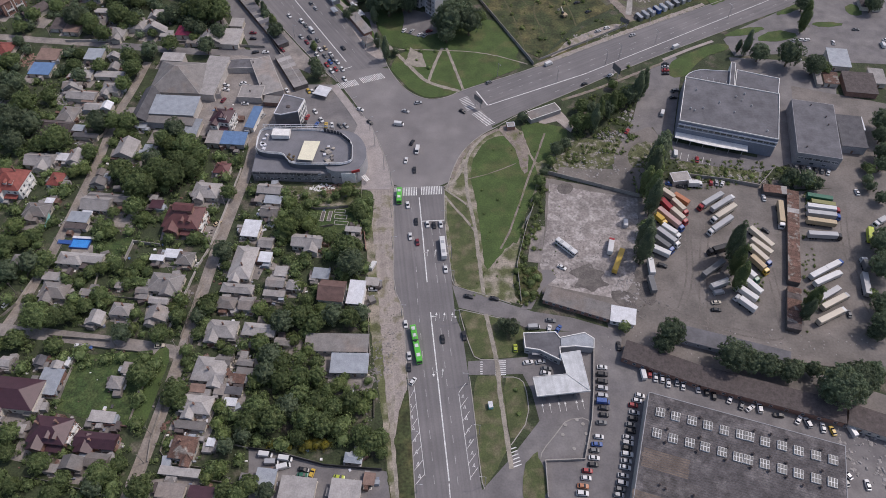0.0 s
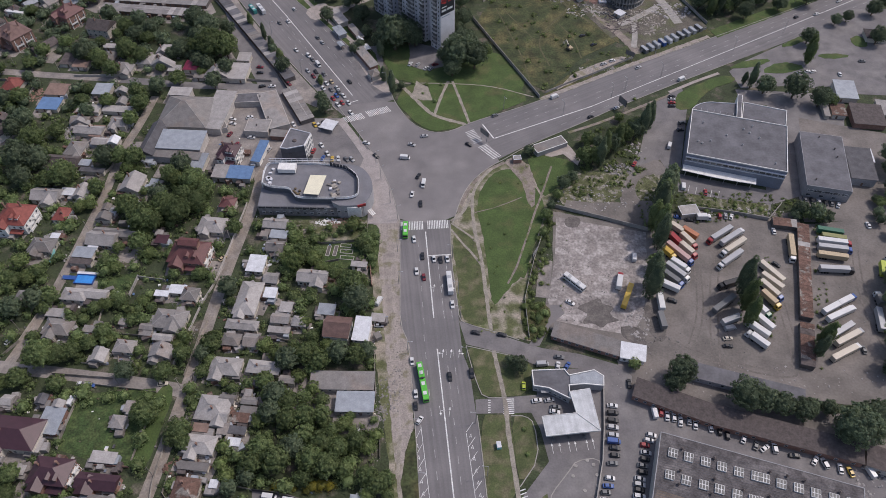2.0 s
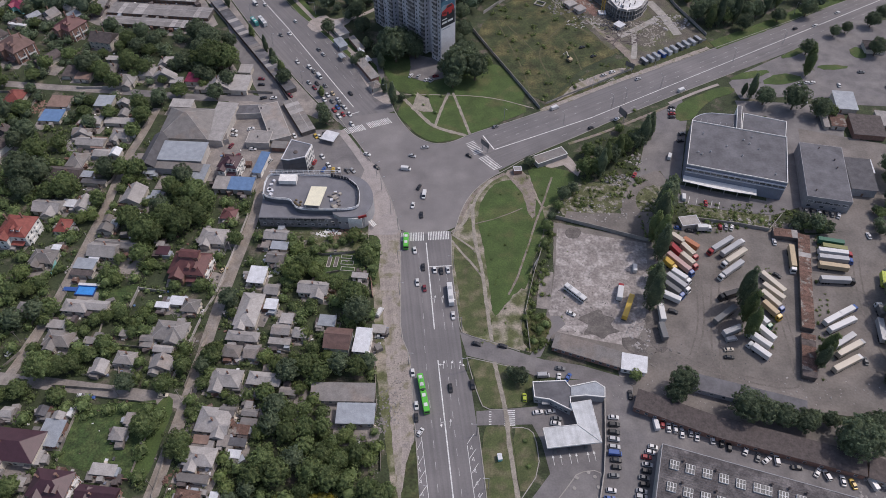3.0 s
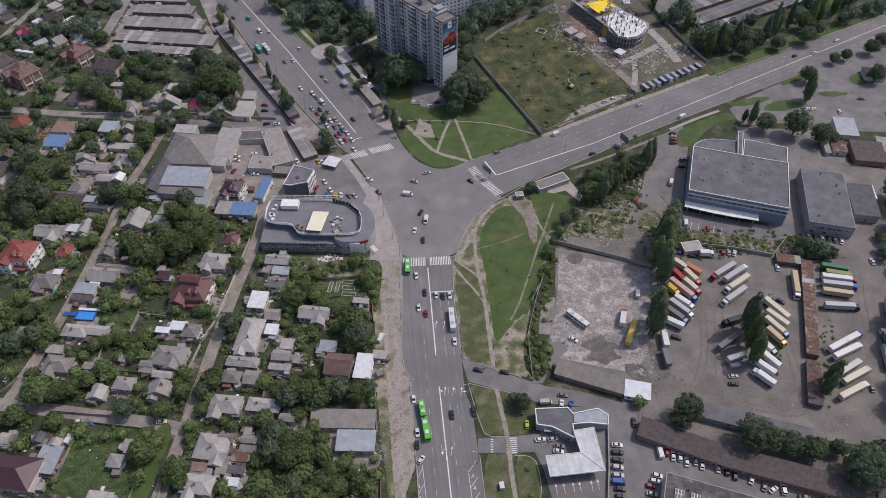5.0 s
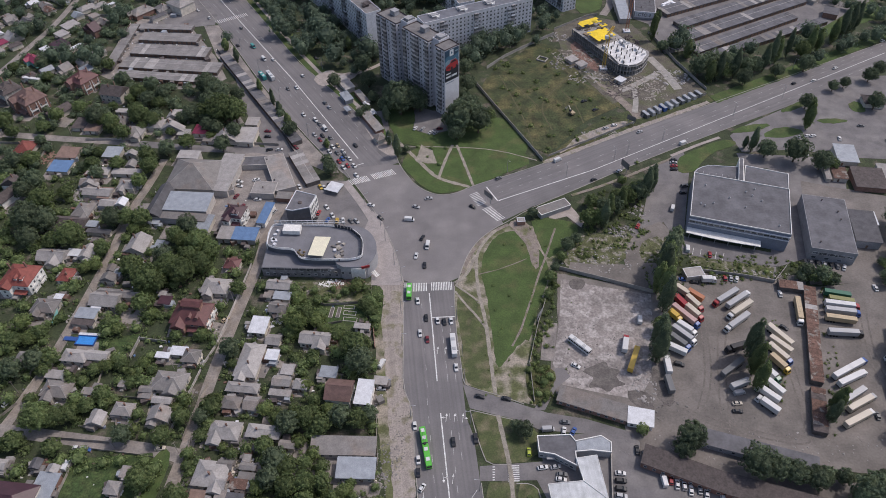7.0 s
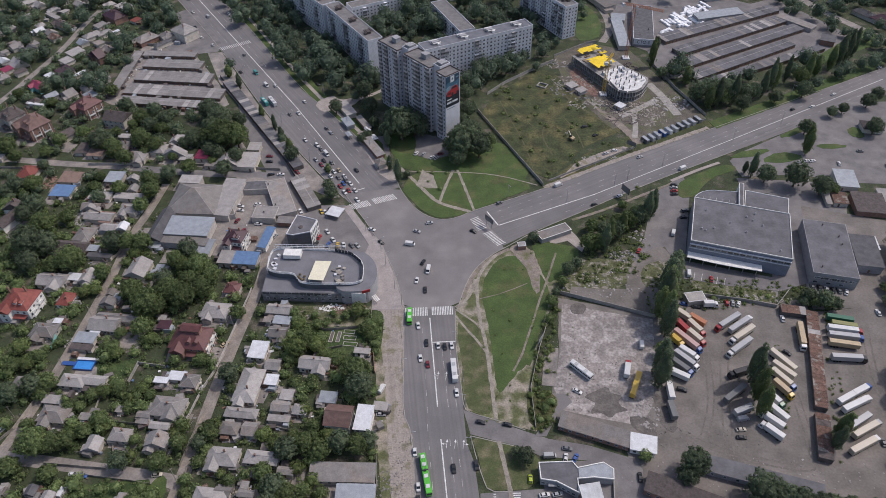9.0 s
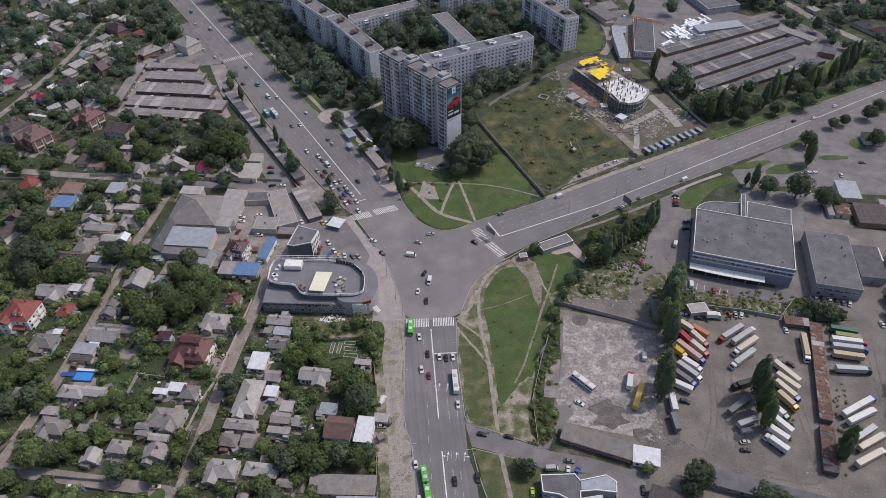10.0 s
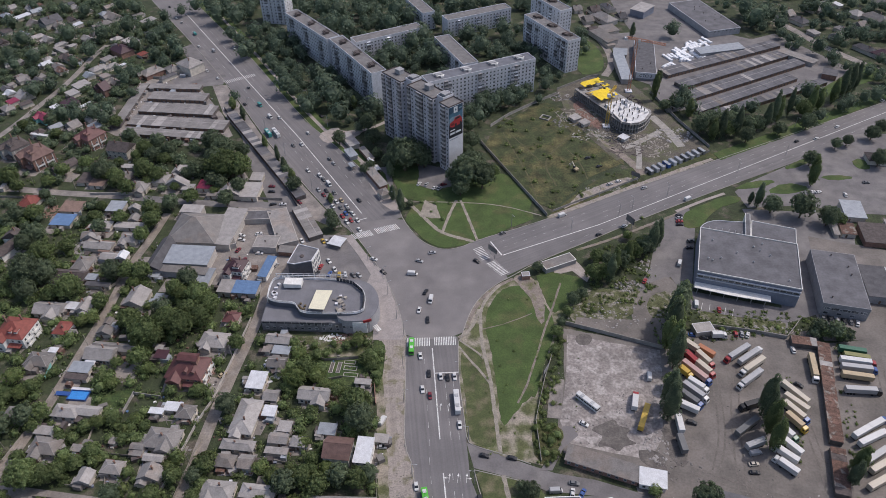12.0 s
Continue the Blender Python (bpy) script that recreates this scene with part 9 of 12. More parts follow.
tree("fruit_tree", -75.7, 207.0, 3.4)
tree("fruit_tree", -74.3, 226.6, 3.3)
tree("fruit_tree", -66.1, 227.1, 2.8)
tree("fruit_tree", -64.4, 213.7, 3.7)
tree("fruit_tree", -59.9, 208.9, 3.2)
tree("fruit_tree", -47.3, 235.5, 3.9)
tree("fruit_tree", -39.2, 219.4, 3.3)
tree("fruit_tree", -42.8, 223.7, 3.3)
tree("fruit_tree", -54.2, 205.5, 3.2)
tree("fruit_tree", -63.5, 193.9, 3.1)
tree("fruit_tree", -71.2, 192.6, 2.6)
tree("fruit_tree", -77.3, 197.9, 2.2)
tree("fruit_tree", -99.2, 189.4, 2.6)
tree("fruit_tree", -64.2, 178.3, 2.8)
tree("fruit_tree", -79.8, 165.8, 3.4)
tree("fruit_tree", -74.1, 161.4, 3.6)
tree("fruit_tree", -52.7, 166.1, 3.0)
tree("fruit_tree", -59.4, 170.6, 3.0)
tree("fruit_tree", -67.7, 166.4, 2.5)
tree("fruit_tree", -89.6, 145.2, 2.8)
tree("fruit_tree", -94.0, 148.4, 2.0)
tree("fruit_tree", -59.3, 140.8, 3.5)
tree("fruit_tree", -56.4, 145.2, 2.8)
tree("fruit_tree", -63.1, 150.6, 2.9)
tree("fruit_tree", -52.2, 139.6, 3.2)
tree("fruit_tree", -76.4, 130.7, 3.2)
tree("fruit_tree", -41.9, 129.3, 3.4)
tree("fruit_tree", -40.1, 133.6, 2.3)
tree("fruit_tree", -46.3, 126.9, 3.1)
tree("fruit_tree", -32.1, 119.6, 3.1)
tree("fruit_tree", -29.1, 124.7, 2.7)
tree("fruit_tree", -55.2, 107.7, 3.6)
tree("fruit_tree", -30.8, 101.2, 3.0)
tree("fruit_tree", -23.3, 101.3, 2.6)
tree("fruit_tree", -142.8, 266.4, 4.9)
tree("fruit_tree", -171.2, 276.4, 3.6)
tree("fruit_tree", -137.3, 317.8, 2.1)
tree("fruit_tree", -150.7, 361.6, 3.2)
tree("fruit_tree", -180.7, 339.3, 3.4)
tree("fruit_tree", -244.5, 392.0, 4.6)
tree("yellow_bush", -48.7, 105.2, 2.8)
tree("yellow_bush", -51.9, 104.7, 2.8)
tree("yellow_bush", -45.4, 104.8, 2.4)
tree("yellow_bush", -66.1, 104.9, 1.9)
tree("yellow_bush", -62.8, 104.2, 1.7)
tree("yellow_bush", -53.9, 103.1, 1.9)
tree("yellow_bush", -59.0, 103.8, 1.5)
tree("dark_tree", 5.5, 367.6, 9.2)
tree("dark_tree", 15.8, 367.2, 7.7)
tree("dark_tree", 2.1, 359.6, 5.5)
tree("dark_tree", 9.8, 380.4, 8.6)
tree("tree", 76.4, 296.3, 4.1)
tree("tree", 82.1, 293.1, 4.0)
tree("tree", 90.8, 300.5, 4.4)
tree("tree", 97.8, 304.7, 4.1)
tree("tree", 103.0, 307.6, 4.1)
tree("tree", 112.2, 314.8, 3.9)
tree("dark_tree", 59.2, 263.0, 3.5)
tree("dark_tree", 185.8, 341.5, 5.6)
tree("dark_tree", 201.5, 337.0, 7.0)
tree("dark_tree", 213.8, 329.5, 6.0)
tree("dark_tree", 95.8, 151.0, 5.8)
tree("dark_tree", 92.4, 147.1, 4.3)
tree("dark_tree", 118.3, 139.2, 6.6)
tree("dark_tree", 126.3, 137.9, 4.7)
tree("dark_tree", 132.8, 136.3, 4.7)
tree("dark_tree", 140.3, 134.3, 5.1)
tree("dark_tree", 156.5, 124.6, 8.7)
tree("dark_tree", 165.4, 128.6, 7.4)
tree("dark_tree", 154.7, 125.5, 4.3)
tree("dark_tree", 174.4, 133.3, 4.6)
tree("dark_tree", 146.6, 137.0, 2.8)
tree("dark_tree", 151.7, 135.4, 3.2)
tree("dark_tree", 29.2, 155.8, 3.6)
tree("dark_tree", 25.9, 158.4, 2.4)
tree("dark_tree", 43.5, 289.3, 2.8)
tree("dark_tree", 271.3, 391.3, 5.1)
tree("tree", 23.3, 380.2, 3.9)
tree("tree", 77.9, 156.8, 2.5)
tree("tree", 221.2, 330.2, 3.9)
tree("tree", 64.2, 268.1, 3.0)
tree("tree", 48.7, 241.8, 2.9)
tree("tree", 51.3, 248.2, 2.4)
tree("tree", 46.4, 231.0, 2.3)
tree("tree", 55.7, 256.0, 2.7)
tree("tree", 177.6, 241.8, 3.7)
tree("tree", 183.3, 240.2, 3.7)
tree("tree", 96.8, 316.8, 2.7)
tree("tree", 203.5, 201.6, 3.4)
tree("tree", 183.1, 153.3, 2.7)
tree("poplar", 112.5, 259.5, 4.7, 0.75)
tree("poplar", 110.1, 254.5, 5.3, 0.70)
tree("poplar", 107.4, 249.7, 5.5, 0.70)
tree("poplar", 105.0, 244.2, 4.9, 0.88)
tree("poplar", 101.4, 228.0, 4.4, 0.98)
tree("poplar", 102.6, 238.7, 4.6, 0.95)
tree("poplar", 100.2, 221.6, 4.0, 0.98)
tree("poplar", 99.4, 233.4, 4.2, 0.9)
tree("tree", 72.3, 281.7, 4.4, 1.2)
tree("tree", 77.3, 281.9, 3.8, 1.5)
tree("poplar", 80.6, 280.0, 3.1, 1.00)
tree("poplar", 83.9, 286.2, 3.1, 1.05)
tree("tree", 88.4, 291.0, 4.2, 1.3)
tree("poplar", 91.8, 293.5, 3.4, 0.89)
tree("tree", 97.7, 299.3, 3.4, 1.4)
tree("tree", 103.1, 303.0, 4.4, 1.25)
tree("poplar", 107.4, 304.8, 3.5, 0.97)
tree("poplar", 111.2, 308.7, 3.2, 1.01)
tree("tree", 96.2, 209.0, 4.0, 1.3)
tree("poplar", 92.4, 200.0, 4.4, 0.86)
tree("poplar", 90.9, 192.0, 4.4, 0.92)
tree("poplar", 132.2, 195.3, 3.9, 1.05)
tree("poplar", 131.6, 185.5, 3.8, 1.05)
tree("poplar", 130.8, 177.5, 3.6, 1.0)
tree("poplar", 133.0, 192.0, 2.9, 1.06)
tree("poplar", 159.3, 166.1, 3.7, 0.91)
tree("poplar", 156.5, 162.0, 3.0, 0.82)
tree("poplar", 173.8, 423.5, 3.8, 0.80)
tree("poplar", 179.8, 425.7, 3.5, 1.02)
tree("tree", 185.3, 428.7, 4.8, 1.25)
tree("poplar", 191.7, 429.4, 3.5, 1.02)
tree("tree", 201.2, 434.4, 4.6, 1.2)
tree("dark_tree", 208.9, 436.7, 4.6, 1.2)
tree("poplar", 214.9, 438.5, 3.5, 0.92)
tree("poplar", 222.3, 446.3, 3.2, 1.27)
tree("poplar", 226.9, 449.5, 3.2, 1.11)
tree("poplar", 237.1, 456.8, 2.8, 1.26)
tree("tree", 247.2, 455.9, 5.4, 1.1)
tree("poplar", 253.9, 460.8, 3.6, 1.07)
tree("poplar", 260.9, 464.1, 3.7, 0.88)
tree("poplar", 276.2, 475.9, 3.7, 0.96)
tree("poplar", 284.9, 482.9, 3.7, 1.08)
tree("poplar", 292.2, 488.2, 3.8, 1.07)
tree("poplar", 298.3, 492.7, 3.4, 1.15)
tree("poplar", 221.2, 373.1, 3.2, 1.12)
tree("poplar", -166.5, 470.1, 3.4, 0.52)
tree("poplar", -154.5, 453.1, 2.5, 0.78)
tree("poplar", -130.6, 414.4, 2.3, 0.83)
tree("poplar", -118.6, 397.4, 1.9, 1.11)
tree("poplar", -112.9, 389.2, 2.6, 0.56)
tree("poplar", -105.3, 376.1, 2.9, 0.55)
tree("poplar", 166.5, 456.2, 3.7, 0.7)
tree("poplar", 152.8, 597.1, 3.0, 0.7)
tree("dark_tree", -40.6, 401.5, 6.1)
tree("dark_tree", -31.4, 403.6, 6.1)
tree("dark_tree", -21.6, 390.8, 5.2)
tree("dark_tree", -43.6, 390.2, 4.8)
tree("dark_tree", -52.9, 401.9, 3.4)
tree("dark_tree", -59.7, 383.7, 2.9)
tree("dark_tree", -56.6, 389.0, 3.0)
tree("dark_tree", 6.1, 405.8, 3.8)
tree("poplar", 179.7, 347.2, 3.0, 0.92)
tree("poplar", 176.7, 350.4, 2.0, 0.7)
tree("poplar", 220.6, 369.5, 3.3, 1.0)
tree("bush", 29.5, 128.2, 1.1)
tree("bush", 30.2, 117.7, 1.1)
tree("poplar", 147.0, 482.0, 3.4, 1.18)
tree("dark_tree", 150.9, 465.6, 4.2)
tree("dark_tree", 158.1, 468.1, 4.6)
tree("bush", 109.2, 336.2, 1.3)
tree("bush", -21.6, 352.4, 1.5)
tree("bush", -13.4, 351.0, 1.4)
tree("bush", -8.2, 335.0, 1.6)
tree("bush", -4.5, 350.8, 1.3)
tree("bush", -15.5, 342.5, 1.0)
tree("bush", 39.9, 181.0, 2.3)
tree("bush", 42.7, 184.1, 2.3)
tree("bush", 37.0, 174.9, 2.0)
tree("bush", 34.0, 187.4, 2.1)
tree("bush", 40.7, 174.9, 2.0)
tree("bush", 39.2, 187.5, 1.8)
tree("bush", 129.9, 246.1, 1.7)
tree("bush", 137.5, 247.4, 1.4)
tree("bush", 148.3, 244.9, 1.7)
tree("bush", 157.6, 247.3, 1.7)
tree("bush", 124.7, 248.7, 2.0)
tree("bush", 145.4, 250.2, 1.4)
tree("bush", 98.3, 273.2, 1.2)
tree("dark_tree", -34.0, 387.5, 9.4)
tree("dark_tree", -25.4, 393.0, 8.0)
tree("dark_tree", -62.5, 438.0, 5.8)
tree("dark_tree", -57.5, 420.0, 5.6)
tree("dark_tree", 4.7, 375.7, 7.3)
tree("dark_tree", -1.4, 370.8, 5.7)
tree("dark_tree", 12.0, 386.0, 5.9)
tree("dark_tree", 9.9, 413.4, 5.4)
tree("dark_tree", 8.3, 435.0, 5.2)
tree("dark_tree", 2.3, 419.4, 4.3)
tree("dark_tree", -80.7, 419.7, 4.3)
tree("dark_tree", 168.3, 432.6, 6.7)
tree("dark_tree", 176.7, 435.5, 7.1)
tree("dark_tree", 186.8, 433.8, 7.9)
tree("dark_tree", 196.0, 420.9, 5.0)
tree("dark_tree", 221.4, 430.4, 4.6)
tree("dark_tree", 242.9, 437.8, 5.9)
tree("dark_tree", 281.6, 424.2, 5.0)
tree("dark_tree", 291.8, 433.2, 4.2)
tree("dark_tree", 228.0, 392.3, 5.1)
tree("dark_tree", 253.1, 412.9, 3.4)
tree("dark_tree", 262.0, 416.5, 3.4)
tree("dark_tree", -165.4, 412.2, 7.1)
tree("dark_tree", -154.6, 400.9, 7.7)
tree("dark_tree", -158.2, 391.6, 6.1)
tree("dark_tree", -146.0, 386.4, 5.2)
tree("dark_tree", -143.1, 404.8, 4.6)
tree("dark_tree", -167.2, 383.1, 5.2)
tree("dark_tree", -154.3, 368.5, 4.3)
tree("dark_tree", -168.7, 381.2, 4.4)
tree("dark_tree", -173.8, 379.3, 3.7)
tree("dark_tree", -136.4, 361.8, 4.6)
tree("dark_tree", -148.1, 365.5, 4.3)
tree("dark_tree", -71.7, 325.6, 4.0)
tree("dark_tree", -74.7, 334.7, 3.4)
tree("dark_tree", -101.7, 364.8, 4.6)
tree("dark_tree", -111.0, 383.8, 2.9)
tree("poplar", -76.4, 470.7, 3.0, 0.62)
tree("poplar", 157.5, 510.7, 2.6, 0.62)
tree("poplar", -42.7, 379.5, 2.8, 0.68)
tree("poplar", -39.4, 354.8, 2.7, 0.62)
tree("poplar", -33.7, 343.5, 2.9, 0.86)
tree("tree", -28.5, 347.0, 2.2)
tree("poplar", -85.0, 485.5, 2.6, 0.62)
tree("poplar", -77.1, 351.7, 2.1, 0.62)
tree("tree", -290.8, 443.7, 4.6)
tree("tree", -310.5, 441.4, 3.8)
tree("tree", -243.8, 443.5, 4.5)
tree("tree", -255.0, 381.1, 4.8)
tree("tree", -258.9, 369.0, 4.4)
tree("tree", -285.1, 372.4, 6.1)
tree("tree", -276.2, 363.4, 4.0)
tree("tree", -223.7, 375.8, 4.1)
tree("tree", -233.6, 382.3, 4.1)
tree("tree", -215.2, 368.4, 4.7)
tree("tree", -205.7, 387.6, 4.8)
tree("tree", -211.0, 408.2, 5.0)
tree("tree", -203.7, 415.3, 5.1)
tree("tree", -202.0, 398.4, 4.6)
tree("tree", -214.8, 400.9, 3.2)
tree("tree", -226.6, 424.2, 4.4)
tree("tree", -193.6, 395.6, 4.2)
tree("tree", -192.9, 405.3, 4.6)
tree("tree", -183.6, 338.9, 4.4)
tree("tree", -206.6, 383.4, 3.4)
tree("tree", -251.7, 335.1, 5.1)
tree("tree", -260.5, 332.4, 5.0)
tree("tree", -264.5, 328.8, 3.7)
tree("tree", -254.9, 355.4, 3.3)
tree("tree", -220.3, 330.7, 2.5)
tree("tree", -215.0, 343.7, 3.2)
tree("tree", -196.6, 370.6, 3.3)
tree("tree", -176.9, 364.9, 3.0)
tree("tree", -223.6, 394.1, 3.1)
tree("tree", -280.8, 429.6, 3.7)
tree("dark_tree", 234.4, 282.1, 5.5)
tree("dark_tree", 231.6, 272.1, 4.8)
tree("dark_tree", 227.4, 258.9, 5.3)
tree("dark_tree", 224.1, 251.4, 4.1)
tree("dark_tree", 213.4, 237.9, 2.8)
tree("dark_tree", 216.2, 229.8, 3.3)
tree("dark_tree", 203.2, 198.7, 6.4)
tree("dark_tree", 198.6, 185.5, 6.7)
tree("dark_tree", 190.6, 165.7, 5.0)
tree("dark_tree", 186.9, 155.1, 5.8)
tree("dark_tree", 183.6, 152.7, 3.4)
tree("dark_tree", 175.3, 243.9, 3.7)
tree("dark_tree", 181.2, 240.9, 4.3)
tree("dark_tree", 186.7, 239.2, 3.4)
tree("dark_tree", 172.2, 241.8, 2.8)
tree("tree", 217.8, 249.7, 2.9)
tree("tree", 214.0, 242.9, 2.6)
tree("tree", 216.5, 252.6, 2.1)
tree("tree", 191.1, 173.9, 2.3)


# ---- parked and waiting vehicles ----
car(-56.8, 324.8, -58, "car", "white", "waiting in the queue")
car(-65.1, 332.0, -58, "car", "white", "waiting in the queue")
car(-62.7, 333.6, -58, "hatch", "red", "waiting in the queue")
car(-58.9, 333.6, -58, "hatch", "white", "waiting in the queue")
car(-68.4, 337.7, -58, "car", "red", "waiting in the queue")
car(-66.7, 340.4, -58, "car", "blue", "waiting in the queue")
car(-62.4, 340.2, -58, "car", "white", "waiting in the queue")
car(-75.3, 347.5, -58, "hatch", "white", "waiting in the queue")
car(-70.5, 346.3, -58, "car", "grey", "waiting in the queue")
car(-67.0, 347.7, -58, "car", "white", "waiting in the queue")
car(-78.7, 354.3, -58, "suv", "black", "waiting in the queue")
car(-73.9, 352.3, -58, "car", "white", "waiting in the queue")
car(-71.0, 353.7, -58, "hatch", "tan", "waiting in the queue")
car(-82.8, 359.6, -58, "car", "maroon", "waiting in the queue")
car(-81.8, 364.0, -58, "car", "black", "waiting in the queue")
car(-76.5, 361.6, -58, "hatch", "grey", "waiting in the queue")
car(-86.9, 365.0, -58, "car", "silver", "waiting in the queue")
car(-85.4, 376.5, -58, "car", "grey", "waiting in the queue")
car(-88.5, 380.9, -58, "suv", "white", "waiting in the queue")
car(-77.5, 357.2, -58, "car", "silver", "waiting in the queue")
car(-65.5, 343.5, -58, "suv", "grey", "waiting in the queue")
car(66.2, 138.4, -5, "car", "white")
car(65.8, 135.2, -3, "suv", "black")
car(65.3, 131.9, -6, "suv", "black")
car(64.9, 128.9, -7, "suv", "silver")
car(64.5, 125.6, -4, "suv", "silver")
car(64.3, 122.9, -5, "van", "blue")
car(64.4, 120.2, -6, "car", "black")
car(64.0, 117.3, -5, "hatch", "black")
car(62.6, 114.0, -2, "car", "grey")
car(60.7, 108.2, -6, "hatch", "white")
car(59.6, 105.2, -2, "car", "blue")
car(58.4, 102.7, -2, "hatch", "grey")
car(57.8, 99.8, -6, "car", "white")
car(57.1, 97.2, -3, "hatch", "black")
car(54.6, 94.8, -6, "hatch", "red")
car(53.8, 92.0, -3, "hatch", "white")
car(52.2, 89.0, -6, "car", "orange")
car(51.7, 86.3, -5, "suv", "white")
car(79.7, 125.6, -13, "hatch", "white")
car(78.2, 123.4, -11, "hatch", "white")
car(76.3, 121.4, -8, "hatch", "red")
car(76.2, 118.3, -11, "car", "silver")
car(75.3, 115.7, -10, "hatch", "black")
car(74.0, 113.1, -12, "car", "grey")
car(73.6, 110.5, -8, "hatch", "black")
car(72.1, 107.9, -13, "car", "silver")
car(71.5, 105.7, -9, "suv", "silver")
car(71.0, 103.6, -10, "hatch", "black")
car(70.6, 101.2, -9, "suv", "white")
car(69.9, 98.5, -7, "car", "silver")
car(69.1, 96.1, -13, "car", "white")
car(67.9, 92.9, -9, "car", "silver")
car(67.1, 90.1, -11, "suv", "silver")
car(65.9, 87.8, -10, "hatch", "grey")
car(65.1, 85.7, -9, "hatch", "silver")
car(82.6, 135.2, 93, "van", "white")
car(85.4, 135.5, 80, "hatch", "red")
car(87.5, 133.9, 83, "car", "white")
car(90.1, 133.2, 84, "hatch", "white")
car(92.3, 131.4, 80, "car", "white")
car(95.9, 131.9, 81, "car", "silver")
car(98.0, 130.1, 79, "car", "white")
car(103.8, 128.9, 84, "car", "white")
car(106.9, 127.4, 83, "hatch", "black")
car(109.6, 125.6, 79, "hatch", "black")
car(115.7, 124.1, 59, "car", "white")
car(119.7, 121.4, 63, "car", "grey")
car(122.8, 120.2, 32, "car", "white")
car(126.6, 120.2, 84, "suv", "white")
car(133.2, 117.1, 172, "car", "black")
car(140.6, 115.2, 51, "car", "white")
car(143.8, 114.0, 102, "suv", "silver")
car(149.1, 111.9, 81, "car", "white")
car(152.5, 110.7, 97, "car", "yellow")
car(159.8, 110.7, 104, "van", "white")
car(152.1, 93.3, 119, "car", "white")
car(158.3, 89.5, 86, "car", "white")
car(150.5, 90.7, 98, "car", "grey")
car(-70.6, 296.7, -60, "car", "white")
car(-74.5, 292.1, 74, "car", "red")
car(-75.7, 286.6, 65, "car", "black")
car(-68.8, 286.2, 74, "car", "blue")
car(-63.6, 285.7, 92, "car", "yellow")
car(-66.5, 289.8, -62, "car", "white")
car(-60.2, 285.7, -75, "car", "white")
car(-55.8, 285.3, -55, "car", "grey")
car(-52.8, 285.3, -52, "car", "silver")
car(-99.4, 293.0, 62, "car", "silver")
car(-102.4, 284.8, 53, "car", "white")
car(-110.6, 303.3, -3, "car", "white")
car(-124.4, 319.4, -19, "car", "white")
car(-123.6, 315.4, -14, "car", "white")
car(-114.9, 320.9, 28, "car", "white")
car(-111.9, 318.4, 6, "car", "silver")
car(-127.8, 312.0, 40, "car", "grey")
car(-123.4, 306.2, 70, "car", "maroon")
car(-118.0, 297.6, 74, "car", "maroon")
car(-117.1, 369.0, -3, "car", "maroon")
car(-116.1, 363.2, 2, "car", "black")
car(-106.4, 349.8, 9, "car", "white")
car(-112.5, 349.8, 23, "car", "black")
car(-96.6, 352.0, -49, "car", "maroon")
car(-88.7, 314.5, -62, "car", "white")
car(-76.4, 314.0, -62, "car", "yellow")
car(-74.1, 313.5, -60, "car", "white")
car(-71.4, 315.5, -60, "car", "black")
car(-67.7, 100.9, -7, "van", "white", "parked in a works yard")
car(-59.9, 99.4, -8, "van", "white", "parked in a works yard")
car(-60.2, 96.3, 16, "van", "white", "parked in a works yard")
car(-64.9, 98.0, -0, "van", "silver", "parked in a works yard")
car(-52.5, 95.2, -10, "car", "black", "parked in a works yard")
car(-52.5, 93.1, -2, "car", "darkgreen", "parked in a works yard")
car(-49.2, 93.7, 77, "hatch", "yellow", "parked in a works yard")
car(-38.8, 92.2, -6, "car", "lime", "parked in a works yard")
car(-37.9, 127.6, 5, "hatch", "silver", "parked in a works yard")
car(-150.4, 147.9, -6, "car", "blue", "parked beside the lane")
car(-154.1, 148.5, -5, "car", "white", "parked beside the lane")
car(-120.1, 148.5, 7, "car", "beige", "parked beside the lane")
car(-193.3, 169.6, 69, "car", "white", "parked beside the lane")
car(-32.2, 190.7, 67, "van", "white", "parked beside the lane")
car(-31.4, 177.5, -1, "car", "silver", "parked beside the lane")
car(-108.8, 216.1, 48, "car", "tan", "parked beside the lane")
car(-155.5, 140.9, 80, "van", "white", "parked in a back yard")
car(54.9, 189.8, -32, "car", "white", "parked in the dirt yard")
car(88.3, 216.2, 81, "van", "white", "parked in the dirt yard")
car(123.6, 175.7, 12, "van", "silver", "parked in the dirt yard")
car(121.3, 170.6, 6, "car", "beige", "parked in the dirt yard")
car(120.4, 166.7, -3, "car", "black", "parked in the dirt yard")
car(141.4, 242.3, 64, "car", "white", "parked in the dirt yard")
car(138.7, 243.0, 80, "car", "silver", "parked in the dirt yard")
car(135.8, 243.0, 83, "hatch", "red", "parked in the dirt yard")
car(114.8, 242.2, -10, "car", "blue", "parked in the dirt yard")
car(120.1, 240.3, -7, "car", "black", "parked in the dirt yard")
car(101.2, 190.8, -17, "suv", "black", "parked in the dirt yard")
car(154.7, 211.6, -41, "car", "black", "parked in the dirt yard")
car(159.8, 232.7, 85, "car", "white", "parked in the dirt yard")
car(186.0, 241.5, 2, "car", "white", "parked in the dirt yard")
car(207.6, 236.5, 89, "car", "white", "parked in the dirt yard")
car(178.1, 164.7, 85, "car", "grey", "parked in the dirt yard")
car(122.0, 263.7, 78, "van", "white", "parked beside the workshops")
car(132.6, 259.5, 77, "car", "red", "parked beside the workshops")
